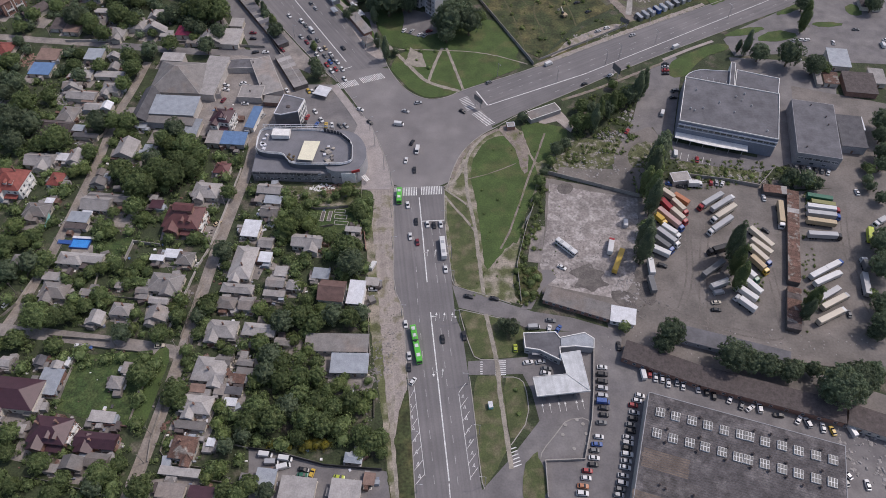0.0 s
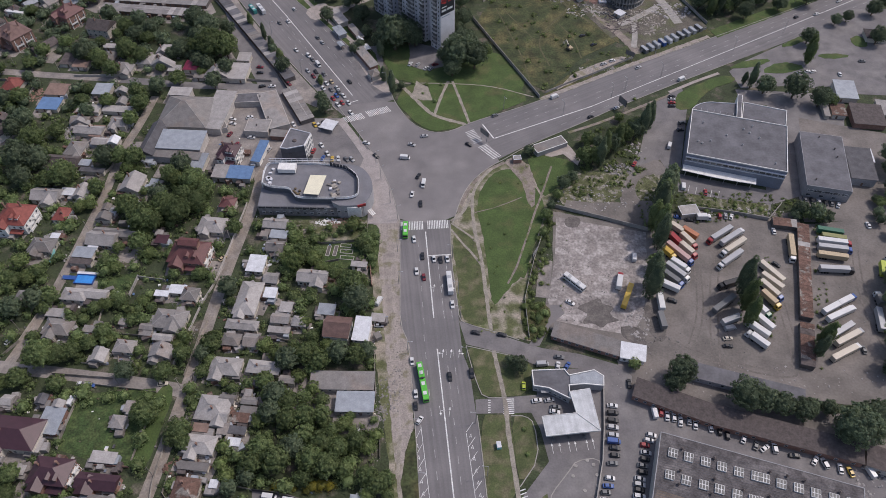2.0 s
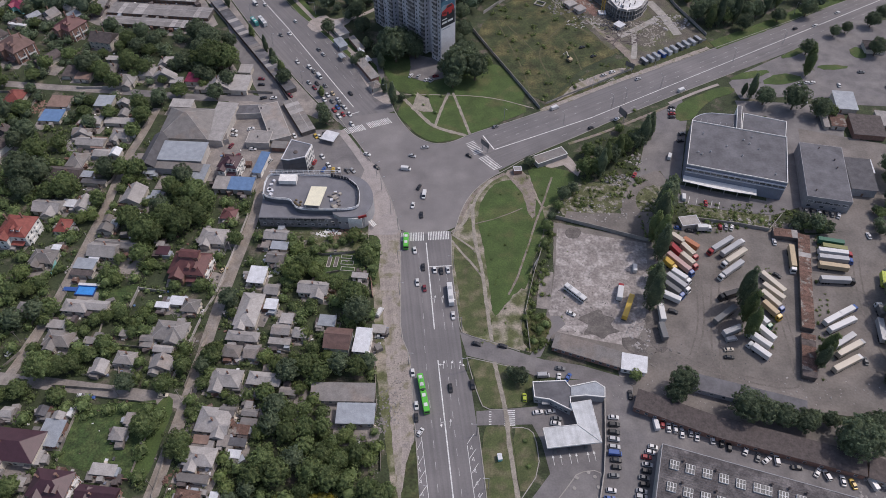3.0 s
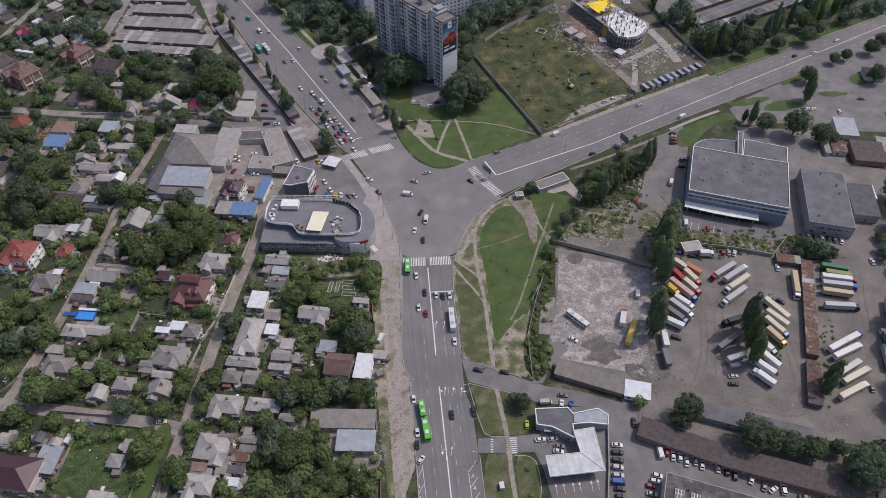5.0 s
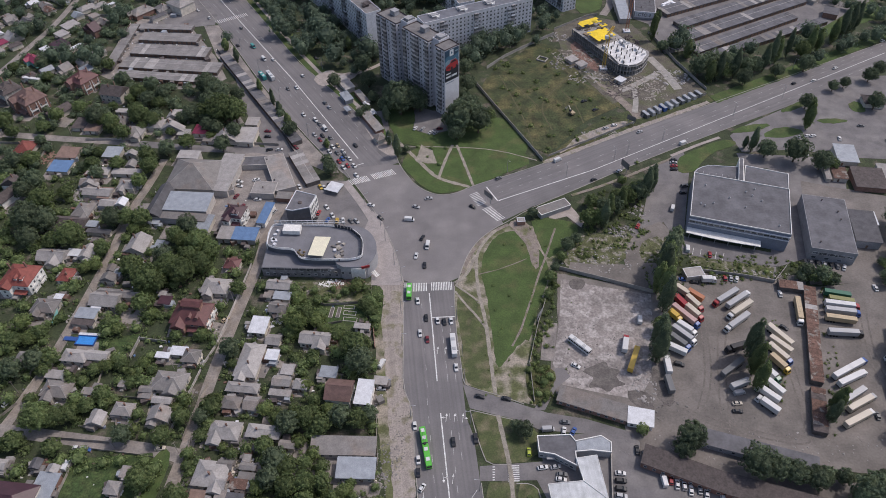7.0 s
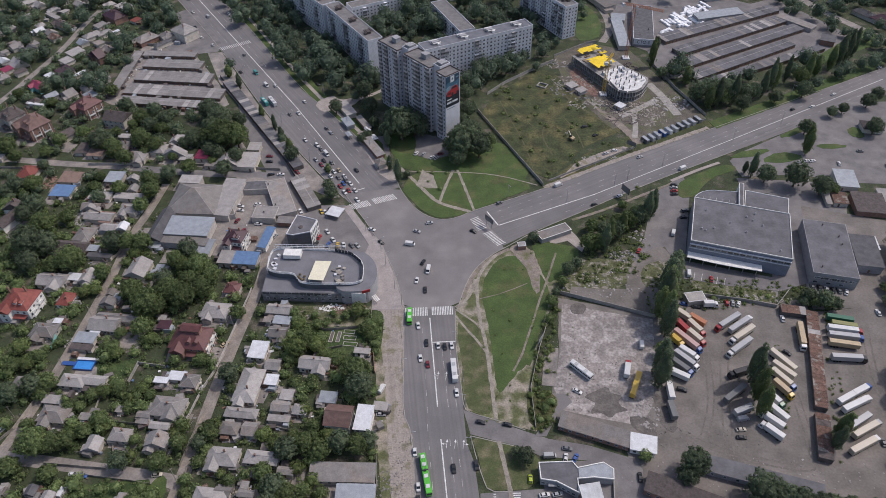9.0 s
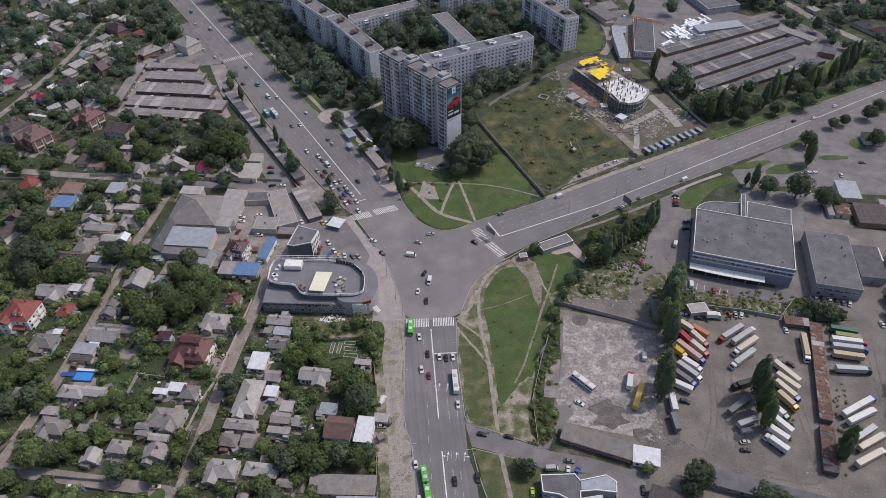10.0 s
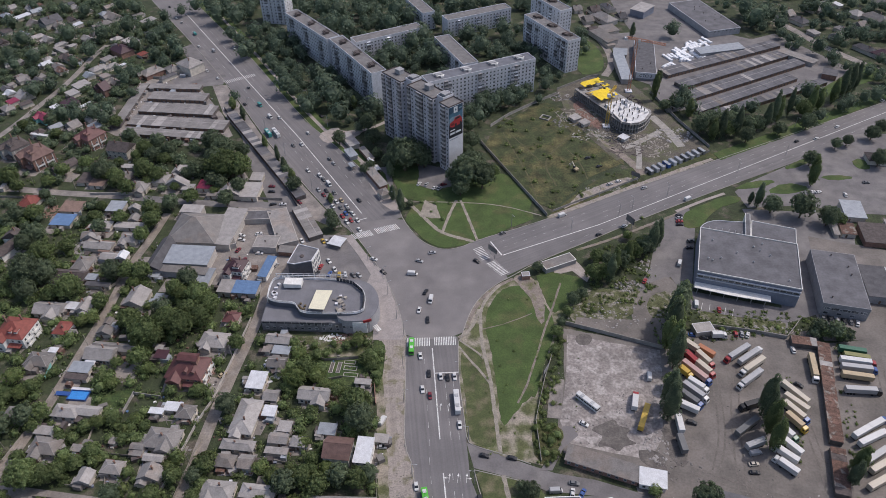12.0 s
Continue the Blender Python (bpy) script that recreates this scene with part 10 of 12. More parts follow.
car(132.3, 314.6, 17, "suv", "grey", "parked beside the workshops")
car(130.2, 308.7, 9, "car", "black", "parked beside the workshops")
car(121.3, 295.4, 69, "van", "white", "parked beside the workshops")
car(99.5, 280.9, 60, "car", "red", "parked beside the workshops")
car(131.5, 338.6, 7, "car", "black", "parked beside the workshops")
car(131.0, 336.0, 4, "car", "silver", "parked beside the workshops")
car(130.4, 332.8, 6, "car", "red", "parked beside the workshops")
car(129.8, 329.7, 3, "car", "black", "parked beside the workshops")
car(219.1, 362.3, 19, "car", "white", "parked beside the workshops")
car(222.5, 362.3, 21, "car", "white", "parked beside the workshops")
car(214.2, 361.2, 17, "car", "silver", "parked beside the workshops")
car(237.8, 359.5, 79, "car", "white", "parked beside the workshops")
car(210.3, 343.0, 0, "van", "white", "parked beside the workshops")
car(266.7, 356.7, 87, "van", "white", "parked beside the workshops")
car(182.2, 254.2, 86, "car", "grey", "parked beside the workshops")
car(185.5, 253.4, 85, "car", "black", "parked beside the workshops")
car(188.7, 252.6, 85, "car", "silver", "parked beside the workshops")
car(191.7, 251.8, 84, "car", "black", "parked beside the workshops")
car(194.7, 251.4, 84, "car", "grey", "parked beside the workshops")
car(197.8, 250.2, 62, "car", "white", "parked beside the workshops")
car(202.2, 255.4, -2, "car", "white", "parked beside the workshops")
car(256.3, 372.7, -2, "car", "grey", "parked beside the workshops")
car(40.9, 141.0, 11, "car", "silver", "at the filling station")
car(35.7, 140.7, 9, "car", "white", "at the filling station")
car(43.0, 137.8, -1, "car", "grey", "at the filling station")
car(42.5, 135.7, -10, "car", "white", "at the filling station")
car(45.9, 156.9, 79, "car", "white", "at the filling station")
car(49.8, 156.9, 58, "car", "blue", "at the filling station")
car(47.0, 161.2, -8, "car", "grey", "at the filling station")
car(39.4, 157.7, 3, "van", "silver", "at the filling station")
car(30.7, 147.4, 88, "hatch", "lime", "at the filling station")
car(74.6, 148.5, 86, "car", "black", "at the filling station")
car(-23.9, 371.6, 62, "car", "white", "parked below the tower block")
car(-19.2, 371.0, 60, "car", "silver", "parked below the tower block")
car(-13.8, 367.3, 42, "car", "white", "parked below the tower block")
car(-10.9, 366.6, 52, "car", "silver", "parked below the tower block")
car(-8.5, 371.0, 20, "car", "maroon", "parked below the tower block")
car(271.0, 362.1, -3, "car", "white", "parked below the tower block")
car(-81.2, 371.2, -58, "van", "white", "waiting in the traffic queue")
car(-97.1, 386.9, -57, "car", "white", "waiting in the traffic queue")
car(-106.9, 419.3, -58, "car", "white", "driving along the avenue")
car(-85.2, 400.9, 124, "hatch", "grey", "parked beside the kerb")
car(-81.5, 395.4, 124, "car", "silver", "parked beside the kerb")
car(-112.5, 417.9, -56, "hatch", "grey", "driving along the avenue")
car(-148.0, 475.4, -54, "van", "teal", "waiting in the traffic queue")
car(-136.6, 457.4, -55, "van", "white", "waiting in the traffic queue")
car(-192.6, 577.9, -55, "car", "white", "waiting in the traffic queue")
car(-60.3, 354.0, 124, "car", "black", "driving along the avenue")
car(-105.1, 434.7, 124, "hatch", "white", "driving along the avenue")
car(-99.5, 458.9, 123, "car", "black", "driving along the avenue")
car(-129.8, 456.5, 123, "hatch", "white", "driving along the avenue")
car(-160.0, 477.3, 127, "car", "black", "driving along the avenue")
car(-204.5, 534.1, 125, "car", "white", "driving along the avenue")
car(-192.1, 520.8, 124, "hatch", "white", "driving along the avenue")
car(-215.1, 553.4, 125, "hatch", "black", "driving along the avenue")
car(-255.8, 634.9, 126, "hatch", "white", "driving along the avenue")
car(-264.5, 645.9, 124, "hatch", "white", "driving along the avenue")
car(-209.3, 572.4, 123, "van", "silver", "driving along the avenue")
car(-236.0, 608.7, 122, "van", "teal", "driving along the avenue")
car(-163.2, 503.9, 127, "hatch", "grey", "driving along the avenue")
car(-280.1, 674.5, 122, "hatch", "black", "driving along the avenue")
car(-224.7, 581.8, 124, "car", "white", "driving along the avenue")
car(62.5, 338.5, 31, "van", "white", "driving along the avenue")
car(141.0, 355.0, 30, "van", "white", "driving along the avenue")
car(97.4, 328.1, 32, "hatch", "white", "driving along the avenue")
car(81.4, 320.2, 28, "hatch", "black", "driving along the avenue")
car(231.3, 422.0, 31, "hatch", "black", "driving along the avenue")
car(246.0, 425.6, 27, "car", "white", "driving along the avenue")
car(266.7, 441.6, 29, "car", "white", "driving along the avenue")
car(315.5, 479.4, 29, "hatch", "white", "driving along the avenue")
car(26.5, 321.7, 32, "hatch", "grey", "driving along the avenue")
car(116.8, 367.1, 30, "car", "silver", "driving along the avenue")
car(-23.9, 286.3, -8, "van", "white", "crossing the junction")
car(-13.8, 304.1, 13, "car", "silver", "crossing the junction")
car(-20.6, 297.0, -21, "car", "silver", "crossing the junction")
car(-13.5, 266.2, -98, "van", "white", "crossing the junction")
car(-16.4, 272.2, 68, "car", "black", "crossing the junction")
car(-19.2, 258.7, -97, "car", "white", "crossing the junction")
car(-14.6, 251.8, -87, "car", "black", "crossing the junction")
car(10.9, 296.9, -39, "car", "black", "crossing the junction")
car(-39.8, 287.8, -47, "car", "black", "crossing the junction")
car(-45.9, 298.5, -23, "car", "white", "crossing the junction")
car(-17.3, 227.9, -81, "car", "white", "on the main road")
car(-12.9, 217.2, -86, "car", "black", "on the main road")
car(-12.0, 204.4, -83, "hatch", "maroon", "on the main road")
car(-15.5, 208.0, -83, "car", "white", "on the main road")
car(-7.4, 215.5, -82, "hatch", "white", "on the main road")
car(-4.2, 214.8, -82, "hatch", "black", "on the main road")
car(-1.0, 215.5, -82, "car", "white", "on the main road")
car(1.3, 188.8, -85, "car", "white", "on the main road")
car(0.0, 151.8, -83, "car", "black", "on the main road")
car(9.2, 153.4, -84, "suv", "black", "on the main road")
car(-16.1, 159.2, -82, "hatch", "white", "on the main road")
car(-14.1, 143.7, -84, "hatch", "white", "on the main road")
car(-14.0, 138.2, -85, "hatch", "black", "on the main road")
car(-12.2, 132.0, 59, "hatch", "white", "on the main road")
car(11.6, 173.7, -13, "car", "black", "on the main road")
car(23.0, 172.6, -12, "car", "black", "on the main road")


# ---- lorries and buses ----
lorry(111.9, 233.5, -48, 7.2, "beige", None)
lorry(117.7, 230.2, -45, 8.4, "orange", None)
lorry(115.4, 226.2, -59, 8.1, "beige", "red")
lorry(109.5, 226.5, -61, 7.6, "red", None)
lorry(113.8, 220.4, -56, 8.2, "beige", "red")
lorry(109.3, 218.4, -53, 13.5, "pink", "blue")
lorry(104.4, 218.2, -54, 5.0, "yellow", "yellow")
lorry(107.9, 210.7, -45, 7.8, "white", "white")
lorry(105.8, 207.0, -49, 10.6, "silver", "white")
lorry(103.0, 202.9, -48, 8.7, "grey", "blue")
lorry(101.5, 197.8, -32, 8.8, "white", None)
lorry(95.3, 188.9, -92, 8.6, "white", None)
lorry(93.9, 178.9, -87, 8.3, "grey", None)
lorry(132.9, 229.8, -146, 13.6, "silver", "red")
lorry(136.6, 227.0, 35, 13.6, "silver", "white")
lorry(137.5, 222.0, -145, 13.6, "beige", "white")
lorry(134.0, 214.4, -144, 13.6, "silver", "white")
lorry(129.6, 199.5, -162, 7.9, "black", "black")
lorry(123.5, 187.8, -144, 13.6, "grey", None)
lorry(124.3, 179.1, -158, 9.1, "silver", None)
lorry(150.3, 206.0, -57, 13.6, "beige", None)
lorry(148.9, 200.5, -51, 11.2, "beige", None)
lorry(146.4, 196.4, -57, 10.4, "beige", "blue")
lorry(144.7, 191.2, -59, 8.3, "tan", "yellow")
lorry(139.6, 185.0, -58, 5.5, "white", "darkgreen")
lorry(138.5, 178.6, -55, 10.8, "white", None)
lorry(135.8, 173.6, 134, 8.4, "white", "white")
lorry(134.0, 168.3, 132, 8.2, "white", "white")
lorry(164.3, 221.6, -102, 13.6, "tan", "white")
lorry(186.1, 231.1, -13, 12.0, "darkgreen", None)
lorry(186.4, 227.0, -13, 11.3, "olive", None)
lorry(184.8, 224.4, -10, 13.6, "white", "red")
lorry(183.6, 220.3, -9, 13.6, "silver", "blue")
lorry(181.9, 215.5, -11, 13.5, "tan", None)
lorry(179.9, 207.5, -4, 13.6, "silver", "black")
lorry(170.5, 185.2, 28, 9.5, "white", None)
lorry(178.3, 189.3, 27, 8.0, "white", "blue")
lorry(173.1, 182.0, 25, 13.6, "white", "white")
lorry(171.4, 173.7, 30, 12.6, "silver", None)
lorry(172.1, 169.5, 27, 13.6, "beige", "silver")
lorry(168.0, 162.0, 26, 13.6, "beige", "white")
lorry(202.5, 207.5, 73, 8.3, "lime", None)
lorry(189.9, 179.1, 78, 12.0, "silver", None)
lorry(194.1, 189.6, 85, 5.0, "grey", "white")
lorry(211.4, 216.4, -150, 5.0, "silver", "white")
lorry(78.4, 200.0, 75, 7.1, "white", "red")
lorry(80.8, 192.2, 66, 13.6, "yellow", None)
lorry(125.8, 240.8, 0, 5.0, "white", "white")
lorry(-292.8, 428.1, -13, 13.6, "white", None)
bus(-11.3, 148.7, -79, 18, "green", joints=1)
bus(-21.7, 233.1, -89, 9, "green")
bus(0.1, 200.4, 95, 12, "white")
bus(57.9, 200.8, -47, 12, "white", where="parked on the pale concrete lot")
bus(-127.3, 433.4, 122, 11, "white")
bus(-132.8, 433.1, 124, 9, "teal")


# ---- large buildings ----
tower_block()
frame_building()
mall()
corner_office()
filling_station()
warehouse()
crane(105.5, 443.0, 27, (4, 7, 28), 4, PAINTS["yellow"], "yellow lattice tower crane beside the frame building")
crane(131.0, 496.0, 42, (19, -8, 41), 8, PAINTS["orange"], "orange lattice tower crane behind the frame building")
apartment(16.5, 483.0, 87.7, 12.0, 26.0, 9, "nine-storey grey panel apartment block", 29, 0, 4, (4, 5, 13, 14, 22, 23), 4, roof="bluefelt")
apartment(-76.5, 507.0, 73.4, 12.0, -57.5, 9, "nine-storey grey panel apartment block", 24, 0, 0, (3, 4, 11, 12, 19, 20), 3, True)
apartment(-120.5, 565.5, 71.6, 12.0, -52.0, 9, "nine-storey grey panel apartment block", 24, 0, 0, (3, 4, 11, 12, 19, 20), 3, True)
apartment(-59.0, 573.8, 62.2, 12.0, 30.0, 5, "five-storey pale panel apartment block", 20, 0, 0, (3, 9, 15), 0, True)
apartment(-1.3, 540.0, 13.0, 58.0, 24.0, 5, "five-storey pale panel apartment block", 3, 18, 0, (3, 9, 14), 0, True)
apartment(17.5, 618.5, 63.6, 12.0, 27.0, 5, "five-storey pale panel apartment block", 20, 0, 0, (3, 9, 15), 0, True)
apartment(-34.0, 636.0, 12.0, 41.0, 25.0, 5, "five-storey pale panel apartment block", 3, 12, 0, (3, 8), 0, True)
apartment(76.5, 558.0, 12.0, 62.0, 29.0, 9, "nine-storey pale apartment block with balconies", 4, 20, 0, (2, 3, 6, 10, 11, 15, 16, 18), 3, True)
apartment(82.0, 612.0, 12.0, 44.0, 29.0, 9, "nine-storey pale apartment block behind another", 4, 8, 0, (2, 5), 1, True)
apartment(-166.0, 640.0, 24.0, 16.0, -12.0, 11, "eleven-storey grey apartment tower", 6, 4, 4, (1, 4), 1, True)


# ---- garages, sheds and workshops ----
unit_row("garage_row", 163, 523, 270, 578, 12, "long row of low lock-up garages with patched felt roofs", ["felt", "felt", "felt", "dark", "felt", "slate", "pale"])
unit_row("garage_row", 171, 502, 270, 558, 11, "long row of low lock-up garages with patched felt roofs", ["felt", "felt", "felt", "dark", "felt", "slate", "pale"])
unit_row("garage_row", 168, 481, 278, 543, 11, "long row of low lock-up garages with patched felt roofs", ["felt", "felt", "felt", "dark", "felt", "slate", "pale"])
unit_row("garage_row", 172, 463, 262, 516, 10, "long row of low lock-up garages with patched felt roofs", ["felt", "felt", "felt", "dark", "felt", "slate", "pale"])
unit_row("garage_row", 176, 453, 283, 508, 7, "long row of low lock-up garages with patched felt roofs", ["felt", "felt", "felt", "dark", "felt", "slate", "pale"])
unit_row("garage_row", -241, 504.2, -199.5, 501.5, 7.6, "row of low lock-up garages under broad grey felt roofs", ["lockup", "lockup", "lockup", "pale"], 2.4)
unit_row("garage_row", -235, 488.6, -190.5, 484.8, 11.6, "row of low lock-up garages under broad grey felt roofs", ["lockup", "lockup", "lockup", "pale"], 2.4)
unit_row("garage_row", -235, 470, -178, 464, 13.4, "row of low lock-up garages under broad grey felt roofs", ["lockup", "lockup", "lockup", "pale"], 2.4)
unit_row("garage_row", -236.5, 451, -164.5, 442.4, 13, "row of low lock-up garages under broad grey felt roofs", ["lockup", "lockup", "lockup", "pale"], 2.4)
unit_row("garage_row", -236, 436.2, -167, 427.2, 8.8, "row of low lock-up garages under broad grey felt roofs", ["lockup", "lockup", "lockup", "pale"], 2.4)
unit_row("garage_row", -245.6, 508, -244.6, 442.5, 6.2, "row of low lock-up garages under broad grey felt roofs", ["lockup", "lockup", "lockup", "pale"], 2.4)
unit_row("garage_row", -166.0, 461.0, -96.0, 355.0, 6.5, "long row of narrow garages along the avenue", ["felt", "slate", "dark", "pale"])
unit_row("garage_row", -96.0, 345.0, -80.5, 316.0, 8, "short row of garages with striped roofs", ["slate", "slate", "pale"])
canopy(-67.8, 311.8, 8.0, 8.0, -20, ROOFS["white"], "pale striped canopy over parked cars")
house(59.3, 168.8, 29.3, 7.0, -20, "f", "slate", 3.0, "brick", 0, 1, "long_shed")
house(78.2, 162.2, 10.0, 7.2, -12, "f", "white", 3.2, "white", 0, 1, "storage_shed")
house(90.7, 139.0, 31.7, 8.1, -23, "f", "brown", 3.6, "brick", 0, 1, "long_shed")
house(132.0, 124.7, 54.8, 8.4, -17, "f", "brown", 3.6, "brick", 0, 1, "long_shed")
house(122.8, 147.0, 43.7, 6.6, -17, "f", "felt", 3.2, "grey", 0, 1, "long_shed")
house(170.5, 111.9, 23.1, 8.7, -22, "f", "brown", 3.6, "silicate", 0, 1, "long_shed")
works = block("workshop", 196.8, 275.5, 21.9, 42.5, -12.8, 8.0, "grey", "felt", "large grey workshop with a dark flat roof", "workshop", 0.06, 4, "grey")
for spot in (-8.2, -4.1, 0.0, 4.1, 8.2):
    window_on(works, spot, -21.27, 4.9, 0, 2.6, 1.5)
for spot in (-8.2, -2.0, 4.1):
    window_on(works, spot, -21.27, 1.9, 0, 2.2, 1.5)
house(216.5, 275.6, 12.4, 22.5, -9, "f", "dark", 5, "grey", 0, 1, "workshop")
house(221.3, 281.5, 6.4, 9.3, -7, "f", "white", 5.6, "white", 0, 1, "storage_shed")
house(-149.5, 320.6, 27.9, 26.4, -3, "hip", "slate", 5, "silicate", 0, 1, "workshop")
house(-131.8, 322.0, 11.5, 31.2, -7, "f", "pale", 4.6, "silicate", 0, 1, "workshop")
house(-163.2, 297.6, 8.6, 25.4, -5, "gy", "dark", 4.6, "silicate", 0, 1, "workshop")
house(-146.7, 295.9, 24.1, 14.0, -4, "f", "zinc", 5.4, "silicate", 0, 1, "workshop")
house(-147.2, 285.4, 25.9, 5.0, -7, "f", "slate", 4.2, "grey", 0, 1, "workshop")
house(-158.1, 339.1, 12.3, 6.5, -5, "f", "pale", 5, "silicate", 0, 1, "workshop")
house(-134.5, 280.4, 6.9, 12.6, -6, "f", "zinc", 3.2, "plaster", 0, 1, "storage_shed")
house(-120.8, 273.1, 7.6, 8.6, -5, "f", "pale", 3.4, "silicate", 0, 1, "workshop")
house(-110.4, 272.2, 12.4, 8.6, -5, "f", "blue", 3.5, "silicate", 0, 1, "workshop")
house(-102.7, 288.6, 4.3, 15.5, -10, "f", "blue", 3.4, "white", 0, 1, "storage_shed")
villa(-118.8, 286.8, 10.2, 9.6, -10, "maroon", "white", 6.2)
block("workshop", -131.8, 319.4, 5.7, 25.5, 20.0, 3.4, "silicate", "slate", "low brick workshop range round a cluttered yard", "workshop", 0.25, 1, "silicate")
block("workshop", -117.6, 334.9, 16.9, 8.4, 3.6, 3.6, "silicate", "dark", "low brick workshop range round a cluttered yard", "workshop", 0.25, 1, "silicate")
block("workshop", -101.3, 324.3, 11.6, 33.7, 22.1, 3.8, "silicate", "slate", "low brick workshop range round a cluttered yard", "workshop", 0.25, 1, "silicate")
block("workshop", -107.4, 309.6, 13.4, 10.6, -4.1, 4.0, "silicate", "slate", "low brick workshop range round a cluttered yard", "workshop", 0.25, 1, "silicate")
house(-95.3, 303.9, 7.9, 4.8, -6, "f", "slate", 3.0, "brick", 0, 1, "storage_shed")
block("workshop", 224.0, 634.0, 31.0, 70.0, 16.0, 5.5, "grey", "felt", "long grey-walled workshop with a dark flat roof", "workshop", 0.3, 8)
house(219.2, 564.8, 40.8, 10.4, 15, "f", "zinc", 4, "grey", 0, 1, "workshop")
block("workshop", 153.0, 546.0, 16.0, 62.0, -10.0, 6.0, "grey", "dark", "grey workshop with a dark flat roof and wall lettering", "workshop", 0.3, 3)
house(-217.1, 534.7, 17, 14, -36, "hip", "pale", 7.0, "plaster", 1, 2, "office")
house(-231.6, 532.8, 11, 9, -36, "hip", "slate", 3.4, "plaster", 1, 1)
house(132.0, 528.9, 7.9, 40.0, 0, "f", "zinc", 4, "silicate", 0, 1, "storage_shed")
house(278.9, 551.5, 30.9, 7.8, -49, "f", "slate", 3.2, "silicate", 0, 1, "workshop")
house(292.2, 519.4, 10.1, 10.4, -27, "f", "dark", 4, "brick", 0, 1, "storage_shed")
house(126.7, 593.8, 29.9, 10.8, -65, "f", "slate", 4, "silicate", 0, 1, "storage_shed")
house(134.4, 633.8, 22.7, 12.5, -59, "hip", "slate", 4, "silicate", 0, 1, "storage_shed")
house(136.1, 561.5, 10.7, 10.7, -12, "f", "zinc", 3, "silicate", 0, 1, "storage_shed")
house(172.1, 650.8, 13.9, 18.8, -42, "f", "pale", 6, "blue", 0, 1, "workshop")
house(-53.2, 378.9, 29.9, 5.0, -60, "f", "slate", 3.2, "brick", 0, 1, "stop_building")
house(-73.8, 421.5, 18.0, 6.5, -60, "f", "pale", 3.2, "silicate", 0, 1, "pavilion")
house(-71.0, 405.0, 10.5, 5.0, -60, "f", "zinc", 2.9, "grey", 0, 1, "pavilion")
house(-60.5, 404.5, 17.0, 3.4, -60, "f", "slate", 2.8, "brick", 0, 1, "pavilion")
canopy(-57.0, 396.5, 5.0, 3.0, -60, ROOFS["white"], "white awning over a street stall")
canopy(-52.0, 387.0, 6.0, 3.4, -60, ROOFS["white"], "white awning over a street stall")
canopy(-68.8, 390.5, 5.5, 3.2, -60, ROOFS["zinc"], "glazed bus stop canopy on steel posts")
house(-45.4, 358.9, 6.5, 5.5, -60, "hip", "slate", 3.2, "plaster", 0, 1, "kiosk")
unit_row("garage_row", 150.5, 155.5, 157.0, 177.0, 5.5, "row of rusty steel lock-ups in the lorry yard", ["rust", "brown", "rust"], 2.8, 3.2, False)
unit_row("garage_row", 158.0, 180.0, 174.2, 235.5, 5.0, "long row of rusty steel lock-ups in the lorry yard", ["rust", "rust", "brown", "pale"], 2.8, 3.0, False)
unit_row("garage_row", 160.0, 237.5, 171.5, 235.5, 5.0, "short row of rusty steel lock-ups", ["rust", "brown", "pale"], 2.8, 3.0, False)
hallroof = block("market_hall", 106.1, 81.1, 73.1, 66, -17.5, 8.0, "silicate", "tar", "huge flat-roofed market hall with rows of skylights", "building", 0.25, 0, "grey")
for spot in ((-31.3, 25.4), (-25.5, 25.5), (-19.3, 25.6), (-13.4, 25.5), (-7.3, 25.3), (-1.2, 25.5), (1.9, 25.6), (7.6, 25.3), (13.7, 25.6), (19.6, 25.4), (25.8, 25.5), (31.8, 25.6), (-31.5, 16.5), (-25.5, 16.2), (-19.3, 16.4), (-13.7, 16.5), (-7.5, 16.4), (-1.8, 16.1), (1.9, 16.2), (7.7, 16.4), (13.9, 16.4), (19.6, 16.4), (25.7, 16.4), (31.4, 16.7)):
    skylight(hallroof, *spot, 8.1, 0)
for spot in ((-28.1, 28.1), (-28.0, 19.2), (-28.0, 13.8), (-16.3, 27.9), (-15.8, 19.8), (-16.4, 13.8), (-5.6, 18.6), (-6.1, 13.7), (3.6, 28.7), (3.6, 19.2), (3.0, 13.6), (9.6, 28.9), (9.4, 19.7), (9.4, 14.1), (15.7, 29.0), (15.4, 19.3), (15.5, 13.8), (27.8, 28.4), (27.9, 20.1), (27.4, 13.7), (-28.1, -2.9), (-26.0, -3.8), (-16.1, -3.2), (21.2, 12.4)):
    vent(hallroof, *spot, 8.1, 1.2)
roof_patches(hallroof)
bm = bmesh.new()
for i in range(62):
    box(bm, 0.4 * math.sin(i * 1.9), -31.0 + i, 8.16, 71.0, 0.14, 0.05 + 0.01 * (i % 3))
part("roof_seam", bm, ROOFS["dark"], hallroof)


